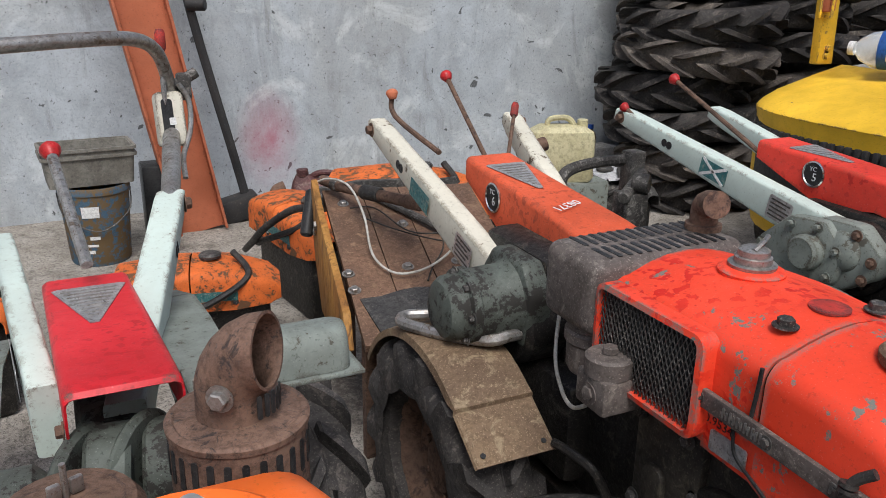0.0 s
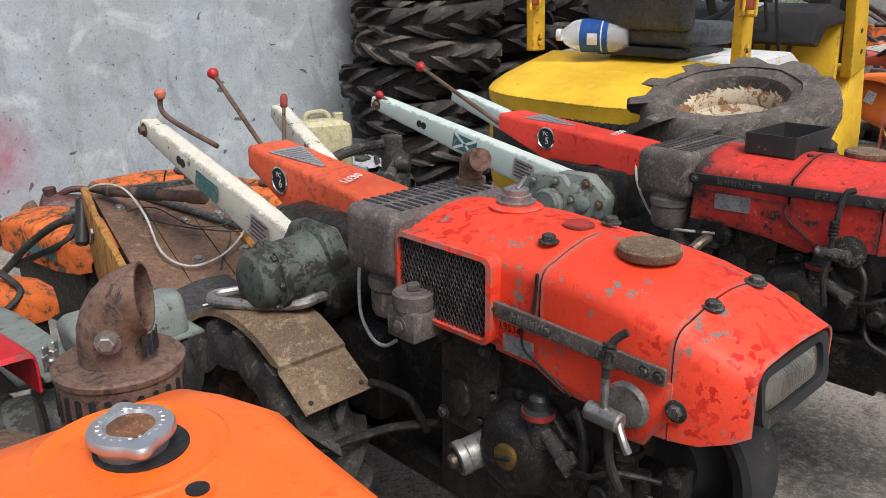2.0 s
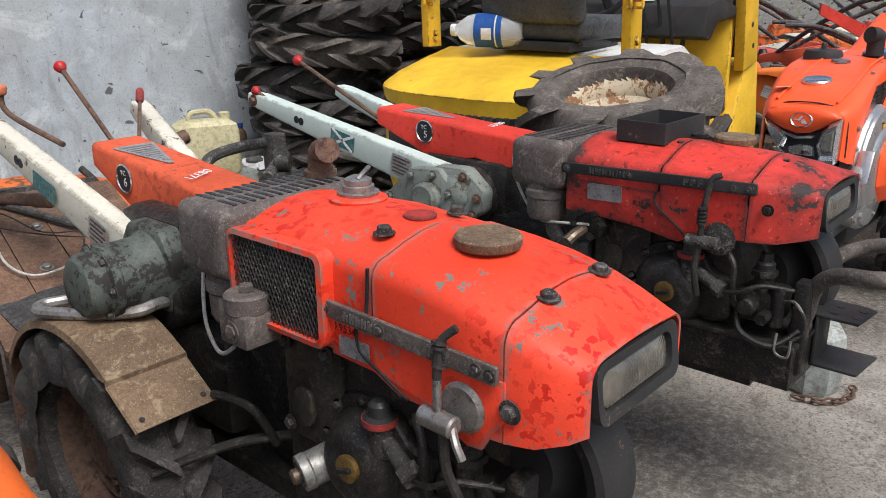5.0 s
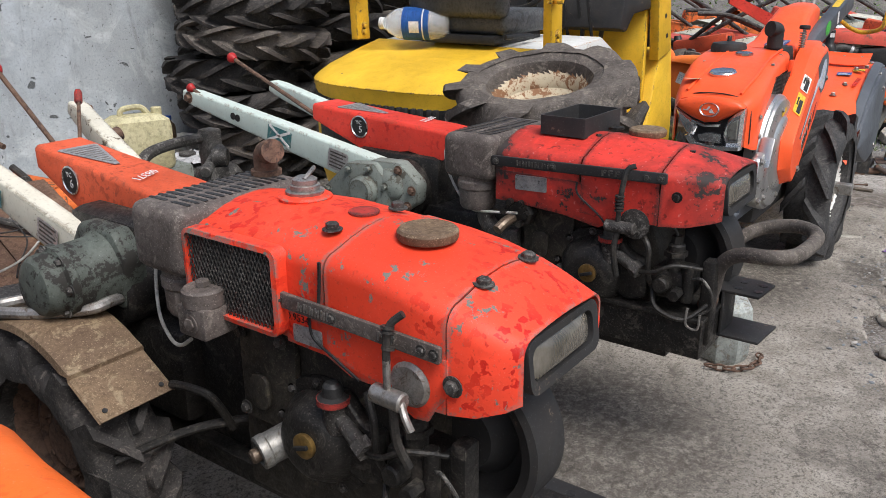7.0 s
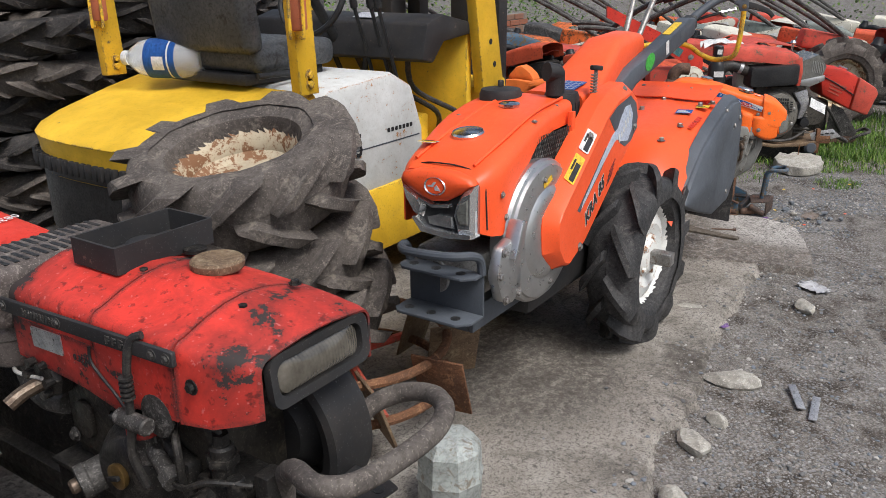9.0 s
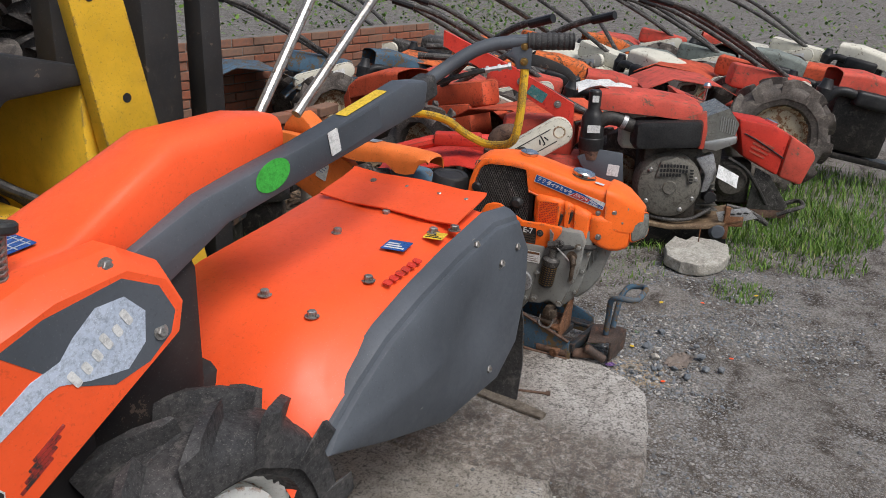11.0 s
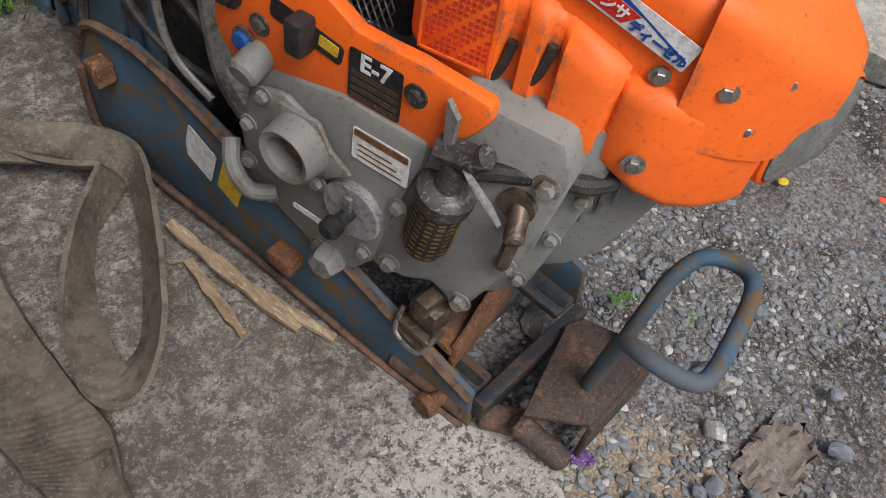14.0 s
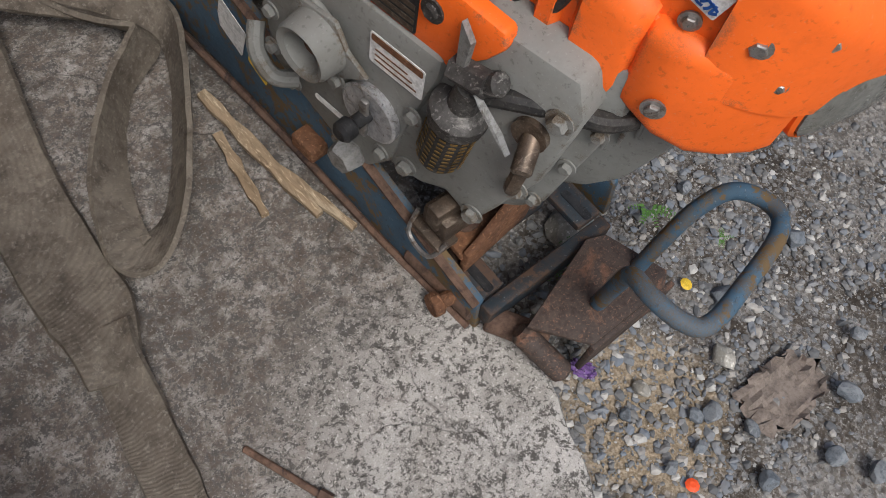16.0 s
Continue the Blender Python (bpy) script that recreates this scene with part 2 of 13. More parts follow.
def paint(name, base, under=(0.12, 0.09, 0.07), chips=0.62, grime=0.35, gloss=0.32, dark=(0.05, 0.04, 0.035), spots=0.0, spotcol=None, scale=1.0, fade=0.12, edge=0.0):
    """Machine paint: faded unevenly, chipped, scuffed, grimy, with wet drops where spots is set."""
    m, nt, b = mat(name, gloss, 0.0, 0.3)
    v = coords(nt, scale)
    big, fine, mid = noise_(nt, v, 3.0, 3), noise_(nt, v, 60, 6, 0.75), noise_(nt, v, 14, 8, 0.7, 0.5)
    speck, tiny = noise_(nt, v, 150, 3, 0.6), noise_(nt, v, 320, 2, 0.5)
    light = tuple(min(1, c * (1 + fade) + fade * 0.10) for c in base)
    deep = tuple(c * (1 - fade * 1.9) for c in base)
    col = mix(nt, ramp(nt, big, (0.34, 0.0), (0.66, 1.0)), deep, light)
    col = mix(nt, ramp(nt, fine, (0.50, 0.0), (0.72, 0.16 + 0.4 * grime)), col, tuple(c * 0.55 + d * 0.2 for c, d in zip(base, dark)))
    if spots:
        sp = ramp(nt, noise_(nt, v, 58, 2, 0.5), (spots, 0.0), (spots + 0.03, 1.0))
        zone = ramp(nt, noise_(nt, v, 5, 2), (0.42, 0.0), (0.6, 1.0))
        sm = mix(nt, 1.0, sp, zone, "MULTIPLY")
        col = mix(nt, sm, col, spotcol or tuple(c * 0.72 for c in base))
    gr = ramp(nt, mid, (0.48 - grime * 0.16, 0.0), (0.84 - grime * 0.22, 1.0))
    col = mix(nt, mix(nt, 1.0, gr, (grime, grime, grime), "MULTIPLY"), col, dark)
    dust = ramp(nt, speck, (0.60, 0.0), (0.68, 0.55))
    col = mix(nt, mix(nt, 1.0, dust, (0.25 + grime,) * 3, "MULTIPLY"), col, tuple(c * 0.4 for c in dark))
    pale = ramp(nt, tiny, (0.66, 0.0), (0.72, 0.5))
    col = mix(nt, mix(nt, 1.0, pale, (0.35 + 0.5 * grime,) * 3, "MULTIPLY"), col, tuple(c * 0.6 + 0.22 for c in base))
    ch = ramp(nt, mix(nt, 0.42, mid, fine), (chips - 0.035, 0.0), (chips - 0.02, 1.0))
    if edge:
        ch = mix(nt, 1.0, ch, edge_mask(nt, v, 0.012, edge), "LIGHTEN")
    col = mix(nt, ch, col, under)
    nt.links.new(col, b.inputs["Base Color"])
    rg = mix(nt, ch, mix(nt, gr, (gloss,) * 3, (min(1, gloss + 0.3),) * 3), (0.8, 0.8, 0.8))
    nt.links.new(mix(nt, fine, rg, (min(1, gloss + 0.25),) * 3), b.inputs["Roughness"])
    bump(nt, b, mix(nt, ch, mix(nt, 0.5, fine, mid), (0.0, 0.0, 0.0)), 0.25, 0.002)
    return m


def stuff(name, c1, c2, c3=None, rough_=0.75, metal=0.0, scale=1.0, bumps=0.4, dist=0.004, coarse=6.0, fine=70.0, spec=0.26):
    """A weathered surface of two or three colours at several scales."""
    m, nt, b = mat(name, rough_, metal, spec)
    v = coords(nt, scale)
    big, small, tiny = noise_(nt, v, coarse, 8, 0.68, 0.4), noise_(nt, v, fine, 6, 0.75), noise_(nt, v, fine * 3.3, 3, 0.6)
    col = mix(nt, ramp(nt, big, (0.40, 0.0), (0.60, 1.0)), c1, c2)
    if c3:
        col = mix(nt, ramp(nt, noise_(nt, v, coarse * 2.7, 7, 0.75, 0.8), (0.54, 0.0), (0.62, 1.0)), col, c3)
    col = mix(nt, ramp(nt, small, (0.46, 0.0), (0.64, 0.6)), col, tuple(x * 0.35 for x in c1))
    col = mix(nt, ramp(nt, tiny, (0.58, 0.0), (0.70, 0.5)), col, tuple(min(1, x * 1.4 + 0.012) if metal > 0.3 else min(1, x * 1.9 + 0.015) for x in (c3 or c2)))
    nt.links.new(col, b.inputs["Base Color"])
    nt.links.new(ramp(nt, small, (0.3, max(0.05, rough_ - 0.2)), (0.7, min(1, rough_ + 0.15))), b.inputs["Roughness"])
    bump(nt, b, mix(nt, 0.4, small, big), min(1.0, bumps * 1.6), dist)
    return m


def silver(name, base=0.52, rough_=0.3):
    """Clean pressed metal with faint brushing and dust."""
    m, nt, b = mat(name, rough_, 0.85, 0.5)
    v = coords(nt)
    col = mix(nt, ramp(nt, noise_(nt, v, 6, 6, 0.7, 0.4), (0.35, 0.0), (0.65, 1.0)), (base * 0.8,) * 3, (base, base, base * 0.98))
    col = mix(nt, ramp(nt, noise_(nt, v, 90, 4, 0.7), (0.56, 0.0), (0.7, 0.35)), col, (base * 0.5, base * 0.48, base * 0.44))
    nt.links.new(col, b.inputs["Base Color"])
    nt.links.new(ramp(nt, noise_(nt, v, 30, 5, 0.7), (0.3, rough_ - 0.08), (0.7, rough_ + 0.15)), b.inputs["Roughness"])
    return m


def webbing():
    """Coarse woven sling, dirty and felted."""
    m, nt, b = mat("brown_webbing", 0.95, 0, 0.15)
    v = coords(nt)
    w = nod(nt, "ShaderNodeTexWave", Scale=330.0, Distortion=3.0, Detail=3.0)
    w.bands_direction = "DIAGONAL"
    nt.links.new(v, w.inputs["Vector"])
    col = mix(nt, ramp(nt, noise_(nt, v, 9, 7, 0.72, 0.5), (0.36, 0.0), (0.64, 1.0)), (0.082, 0.067, 0.053), (0.185, 0.157, 0.124))
    col = mix(nt, ramp(nt, noise_(nt, v, 34, 6, 0.7, 0.3), (0.50, 0.0), (0.66, 0.6)), col, (0.045, 0.036, 0.029))
    col = mix(nt, ramp(nt, w.outputs["Fac"], (0.2, 0.10), (0.6, 0.0)), col, (0.04, 0.034, 0.028))
    col = mix(nt, ramp(nt, noise_(nt, v, 160, 4, 0.7), (0.54, 0.0), (0.66, 0.6)), col, (0.23, 0.20, 0.165))
    nt.links.new(col, b.inputs["Base Color"])
    bump(nt, b, mix(nt, 0.65, w.outputs["Fac"], noise_(nt, v, 120, 4, 0.7)), 0.5, 0.002)
    return m


RED_A = paint("red_orange_hood", (0.78, 0.052, 0.017), (0.15, 0.15, 0.13), chips=0.618, grime=0.14, gloss=0.40, spots=0.56, spotcol=(0.50, 0.012, 0.006), edge=0.50)
RED_B = paint("sooty_red_hood", (0.72, 0.042, 0.026), (0.035, 0.028, 0.026), chips=0.600, grime=0.85, gloss=0.40, dark=(0.050, 0.017, 0.015), scale=0.38, edge=0.75)
RED_COVER = paint("red_cover", (0.62, 0.035, 0.018), (0.14, 0.05, 0.03), chips=0.66, grime=0.2, gloss=0.4, spots=0.6, spotcol=(0.36, 0.014, 0.01), edge=0.35)
RED_L = paint("crimson_cover", (0.62, 0.012, 0.022), (0.10, 0.06, 0.05), chips=0.69, grime=0.10, gloss=0.3, spots=0.55, spotcol=(0.42, 0.006, 0.012), edge=0.25)
ORANGE_DULL = paint("dull_orange_cover", (0.60, 0.085, 0.028), (0.17, 0.05, 0.03), chips=0.62, grime=0.42, gloss=0.5, dark=(0.20, 0.05, 0.025), spots=0.58, spotcol=(0.34, 0.05, 0.02), edge=0.50)
ORANGE = paint("bright_orange_tank", (0.90, 0.15, 0.015), (0.3, 0.1, 0.03), chips=0.70, grime=0.08, gloss=0.3, spots=0.64, spotcol=(0.72, 0.10, 0.012))
ORANGE_FADED = paint("faded_orange_paint", (0.84, 0.185, 0.030), (0.20, 0.07, 0.03), chips=0.66, grime=0.25, gloss=0.45, dark=(0.22, 0.06, 0.02), edge=0.25)
ORANGE_OLD = paint("old_orange_paint", (0.72, 0.15, 0.025), (0.12, 0.06, 0.03), chips=0.56, grime=0.6, gloss=0.55, dark=(0.16, 0.055, 0.02))
KUBO = paint("new_orange_paint", (0.88, 0.10, 0.025), (0.5, 0.1, 0.05), chips=0.78, grime=0.05, gloss=0.24, fade=0.05)
KUBO_E = paint("used_orange_paint", (0.90, 0.145, 0.012), (0.17, 0.1, 0.06), chips=0.67, grime=0.12, gloss=0.34, fade=0.08, edge=0.35)
RED_FAR = paint("faded_red_paint", (0.58, 0.075, 0.045), (0.16, 0.09, 0.06), chips=0.60, grime=0.4, gloss=0.5, edge=0.40)
MINT = paint("pale_mint_paint", (0.50, 0.585, 0.535), (0.16, 0.12, 0.09), chips=0.64, grime=0.18, gloss=0.45, dark=(0.3, 0.27, 0.2), fade=0.05, edge=0.35)
CREAM = paint("cream_white_paint", (0.61, 0.585, 0.49), (0.12, 0.09, 0.06), chips=0.615, grime=0.3, gloss=0.5, dark=(0.3, 0.25, 0.17), fade=0.05, edge=0.60)
GREEN = paint("grey_green_paint", (0.195, 0.222, 0.198), (0.08, 0.075, 0.06), chips=0.60, grime=0.5, gloss=0.5, dark=(0.06, 0.055, 0.045), fade=0.1, edge=0.50)
GREEN_OIL = paint("oily_green_paint", (0.085, 0.10, 0.085), (0.025, 0.023, 0.02), chips=0.56, grime=0.75, gloss=0.45, dark=(0.02, 0.018, 0.015), fade=0.1)
YELLOW = paint("forklift_yellow", (0.78, 0.47, 0.025), (0.14, 0.1, 0.06), chips=0.655, grime=0.25, gloss=0.42, dark=(0.3, 0.2, 0.05), edge=0.40)
HOODW = paint("dirty_white_paint", (0.58, 0.59, 0.57), (0.36, 0.16, 0.05), chips=0.62, grime=0.40, gloss=0.42, dark=(0.30, 0.28, 0.24), fade=0.08, edge=0.5)
WHITE = paint("forklift_white", (0.74, 0.74, 0.70), (0.30, 0.13, 0.05), chips=0.64, grime=0.22, gloss=0.42, dark=(0.36, 0.31, 0.24), fade=0.04, edge=0.40)
BLUE_OLD = paint("old_navy_paint", (0.055, 0.118, 0.180), (0.13, 0.085, 0.040), chips=0.560, grime=0.55, gloss=0.48, dark=(0.060, 0.050, 0.036), edge=0.5)
BLUE_GEAR = paint("dusty_blue_paint", (0.075, 0.150, 0.220), (0.13, 0.085, 0.05), chips=0.60, grime=0.32, gloss=0.45, dark=(0.060, 0.055, 0.045), edge=0.4)
BLUE_GRIME = paint("grimy_navy_paint", (0.014, 0.026, 0.036), (0.07, 0.042, 0.028), chips=0.55, grime=0.8, gloss=0.5, dark=(0.035, 0.027, 0.021), edge=0.5)
COLUMN = paint("red_lead_primer", (0.52, 0.155, 0.075), (0.2, 0.07, 0.04), chips=0.67, grime=0.3, gloss=0.65, dark=(0.28, 0.10, 0.06), edge=0.30)
CHARCOAL = paint("charcoal_paint", (0.070, 0.080, 0.094), (0.25, 0.25, 0.25), chips=0.74, grime=0.1, gloss=0.4)
BLACKP = paint("black_paint", (0.018, 0.018, 0.019), (0.12, 0.09, 0.07), chips=0.64, grime=0.4, gloss=0.45, dark=(0.06, 0.05, 0.042))
GRIME = stuff("oily_black_iron", (0.010, 0.0095, 0.009), (0.022, 0.020, 0.018), (0.060, 0.053, 0.045), 0.45, 0.0, 1, 0.5, 0.003, 9, 80)
BLOCKM = stuff("olive_black_cast_iron", (0.042, 0.037, 0.030), (0.020, 0.018, 0.016), (0.078, 0.068, 0.050), 0.5, 0.0, 1, 0.35, 0.002, 8, 90)
IRON = stuff("dirty_grey_iron", (0.085, 0.08, 0.074), (0.035, 0.032, 0.03), (0.19, 0.18, 0.165), 0.6, 0.25, 1, 0.4, 0.002, 12, 90)
CLEANER = stuff("brown_grey_housing", (0.125, 0.105, 0.095), (0.075, 0.062, 0.055), (0.19, 0.165, 0.145), 0.6, 0, 1, 0.3, 0.002, 10, 90)
ZINC = silver("stained_zinc", 0.62, 0.38)
RUST_LID = stuff("blotched_brown_rust", (0.125, 0.075, 0.055), (0.19, 0.115, 0.082), (0.035, 0.028, 0.026), 0.7, 0, 1, 0.5, 0.003, 16, 90)
RUST = stuff("brown_rust", (0.10, 0.062, 0.045), (0.16, 0.095, 0.065), (0.055, 0.036, 0.03), 0.85, 0, 1, 0.5, 0.003, 11, 80)
RUSTO = stuff("orange_rust", (0.185, 0.085, 0.042), (0.10, 0.05, 0.03), (0.26, 0.135, 0.07), 0.9, 0, 1, 0.6, 0.004, 10, 80)
FENDER = stuff("muddy_brown_steel", (0.185, 0.125, 0.075), (0.115, 0.075, 0.048), (0.25, 0.19, 0.12), 0.72, 0, 1, 0.3, 0.002, 8, 110)
STEEL = stuff("bare_steel", (0.42, 0.41, 0.39), (0.28, 0.26, 0.24), (0.16, 0.12, 0.09), 0.42, 0.75, 1, 0.25, 0.0015, 16, 110)
CHROME = stuff("chrome", (0.75, 0.75, 0.75), (0.62, 0.62, 0.62), None, 0.14, 1.0, 1, 0.05, 0.0005, 10, 100)
ALU = stuff("cast_aluminium", (0.34, 0.335, 0.32), (0.24, 0.235, 0.22), (0.13, 0.115, 0.09), 0.5, 0.6, 1, 0.25, 0.001, 8, 160)
ALU_B = silver("silver_pressed_steel")
ENGINE = paint("grey_engine_paint", (0.195, 0.196, 0.180), (0.10, 0.075, 0.05), chips=0.66, grime=0.30, gloss=0.42, dark=(0.075, 0.062, 0.045), fade=0.10, edge=0.25)
RUBBER = stuff("dusty_rubber", (0.055, 0.05, 0.047), (0.03, 0.028, 0.027), (0.11, 0.096, 0.085), 0.82, 0, 1, 0.4, 0.002, 9, 90)
RUBBER_TAN = stuff("mud_dried_rubber", (0.125, 0.108, 0.094), (0.07, 0.06, 0.054), (0.185, 0.16, 0.135), 0.85, 0, 1, 0.45, 0.003, 8, 80)
RUBBER_NEW = stuff("clean_rubber", (0.032, 0.032, 0.033), (0.055, 0.053, 0.052), (0.085, 0.08, 0.075), 0.7, 0, 1, 0.3, 0.0015, 9, 90)
HOSE = stuff("black_hose", (0.02, 0.02, 0.02), (0.05, 0.045, 0.04), None, 0.55, 0, 1, 0.2, 0.001, 15, 90)
CABLE = stuff("pale_cable", (0.55, 0.54, 0.50), (0.35, 0.33, 0.29), None, 0.5, 0, 1, 0.1, 0.001, 20, 90)
WOOD_Y = stuff("yellow_plywood_edge", (0.42, 0.215, 0.055), (0.27, 0.12, 0.032), (0.12, 0.055, 0.02), 0.62, 0, (1.0, 1.0, 0.3), 0.3, 0.002, 9, 70)
PANEL = stuff("brown_painted_board", (0.175, 0.10, 0.065), (0.105, 0.062, 0.042), (0.235, 0.15, 0.095), 0.62, 0, 1, 0.25, 0.0015, 7, 90)
SEATM = stuff("grey_vinyl", (0.05, 0.055, 0.06), (0.085, 0.088, 0.09), (0.03, 0.03, 0.03), 0.55, 0, 1, 0.25, 0.0015, 6, 90)
BLACKPL = stuff("black_plastic", (0.016, 0.016, 0.017), (0.03, 0.03, 0.03), None, 0.45, 0, 1, 0.12, 0.001, 9, 120)
REDKNOB = stuff("red_knob_plastic", (0.46, 0.02, 0.022), (0.33, 0.018, 0.018), (0.25, 0.04, 0.035), 0.42, 0, 1, 0.1, 0.001, 25, 90)
STRAP = webbing()
BRASS = stuff("grimy_brass", (0.35, 0.22, 0.07), (0.16, 0.1, 0.04), None, 0.45, 0.7, 1, 0.2, 0.001, 15, 90)
HITCH = stuff("dark_brown_rusty_steel", (0.085, 0.060, 0.048), (0.055, 0.042, 0.036), (0.16, 0.085, 0.055), 0.75, 0, 1, 0.3, 0.0015, 9, 120)
COPPER = stuff("dull_copper", (0.150, 0.110, 0.080), (0.085, 0.065, 0.050), (0.22, 0.18, 0.14), 0.5, 0.6, 1, 0.2, 0.001, 15, 90)
PAPER_W = stuff("white_label", (0.72, 0.72, 0.70), (0.60, 0.60, 0.58), None, 0.5, 0, 1, 0.05, 0.0005, 20, 120)
PAPER_Y = stuff("yellow_label", (0.75, 0.50, 0.04), (0.65, 0.42, 0.04), None, 0.5, 0, 1, 0.05, 0.0005, 20, 120)
# black print and seams; also painted shade inside holes, slots and hollows
INK_SHADE = stuff("black_ink_and_shade", (0.015, 0.015, 0.016), (0.03, 0.03, 0.03), None, 0.5, 0, 1, 0.02, 0.0005, 20, 120)
SILVERINK = stuff("silver_ink", (0.62, 0.63, 0.64), (0.5, 0.5, 0.52), None, 0.38, 0.3, 1, 0.02, 0.0005, 20, 120)
BLUEINK = stuff("blue_ink", (0.015, 0.07, 0.27), (0.02, 0.09, 0.3), None, 0.45, 0, 1, 0.02, 0.0005, 20, 120)
TEALINK = stuff("teal_label", (0.03, 0.13, 0.14), (0.05, 0.17, 0.17), (0.25, 0.26, 0.22), 0.5, 0, 1, 0.05, 0.0005, 25, 120)
TINPL = stuff("tin_plate", (0.50, 0.50, 0.50), (0.36, 0.36, 0.37), (0.22, 0.2, 0.18), 0.4, 0.6, 1, 0.1, 0.0006, 30, 120)
REDINK = stuff("red_ink", (0.55, 0.03, 0.02), (0.45, 0.03, 0.02), None, 0.5, 0, 1, 0.02, 0.0005, 20, 120)
GREENINK = stuff("green_ink", (0.06, 0.42, 0.06), (0.05, 0.36, 0.05), None, 0.45, 0, 1, 0.02, 0.0005, 20, 120)


def glass_lens(name="ribbed_lamp_glass"):
    m, nt, b = mat(name, 0.25, 0.0, 0.6)
    v = coords(nt)
    col = mix(nt, ramp(nt, noise_(nt, v, 18, 5), (0.35, 0.0), (0.7, 1.0)), (0.055, 0.048, 0.036), (0.15, 0.135, 0.11))
    nt.links.new(col, b.inputs["Base Color"])
    w = nod(nt, "ShaderNodeTexWave", Scale=45.0, Distortion=0.3)
    nt.links.new(v, w.inputs["Vector"])
    bump(nt, b, w.outputs["Fac"], 0.22, 0.003)
    b.inputs["Coat Weight"].default_value = 0.6
    return m


LENS = glass_lens()
PALEBLUE = stuff("pale_blue_decal", (0.50, 0.56, 0.66), (0.42, 0.48, 0.58), None, 0.4, 0, 1, 0.02, 0.0005, 20, 120)
LENS_CLEAR = stuff("cloudy_pale_lens", (0.19, 0.19, 0.17), (0.13, 0.13, 0.115), (0.09, 0.085, 0.07), 0.18, 0, 1, 0.15, 0.001, 20, 120, 0.6)

# ---- ground, pad and walls ----
def ground_material():
    m, nt, b = mat("gravel_and_dirt", 0.92, 0, 0.25)
    v = coords(nt)
    big, mid, fine, grit = noise_(nt, v, 1.1, 5, 0.6, 0.4), noise_(nt, v, 7, 8, 0.7, 0.4), noise_(nt, v, 90, 6, 0.75), noise_(nt, v, 260, 3, 0.6)
    vor = nod(nt, "ShaderNodeTexVoronoi", Scale=85.0)
    nt.links.new(v, vor.inputs["Vector"])
    vo2 = nod(nt, "ShaderNodeTexVoronoi", Scale=190.0)
    nt.links.new(v, vo2.inputs["Vector"])
    dirt = mix(nt, ramp(nt, mid, (0.38, 0.0), (0.62, 1.0)), (0.045, 0.036, 0.028), (0.150, 0.122, 0.095))
    stone = mix(nt, ramp(nt, vor.outputs["Color"], (0.1, 0.0), (0.9, 1.0)), (0.12, 0.12, 0.12), (0.36, 0.355, 0.345))
    small = mix(nt, ramp(nt, vo2.outputs["Color"], (0.1, 0.0), (0.9, 1.0)), (0.08, 0.075, 0.07), (0.34, 0.325, 0.30))
    here = mix(nt, 1.0, ramp(nt, vor.outputs["Distance"], (0.34, 1.0), (0.44, 0.0)), ramp(nt, mix(nt, 0.5, big, fine), (0.46, 0.0), (0.56, 0.9)), "MULTIPLY")
    col = mix(nt, ramp(nt, mix(nt, 0.4, mid, grit), (0.44, 0.0), (0.54, 0.75)), dirt, small)
    col = mix(nt, here, col, stone)
    col = mix(nt, ramp(nt, fine, (0.52, 0.0), (0.66, 0.8)), col, (0.05, 0.043, 0.036))
    col = mix(nt, ramp(nt, grit, (0.60, 0.0), (0.68, 0.6)), col, (0.42, 0.40, 0.37))
    q = nt.nodes.new("ShaderNodeVectorMath")
    q.operation = "DISTANCE"
    nt.links.new(v, q.inputs[0])
    q.inputs[1].default_value = (5.27, 0.25, 0.0)
    sand = ramp(nt, mix(nt, 0.4, ramp(nt, q.outputs["Value"], (0.0, 1.0), (0.26, 0.0)), mid), (0.50, 0.0), (0.60, 0.8))
    col = mix(nt, sand, col, mix(nt, ramp(nt, grit, (0.4, 0.0), (0.6, 1.0)), (0.25, 0.19, 0.12), (0.40, 0.32, 0.22)))
    nt.links.new(col, b.inputs["Base Color"])
    bump(nt, b, mix(nt, 0.5, vor.outputs["Distance"], fine), 0.9, 0.010)
    return m


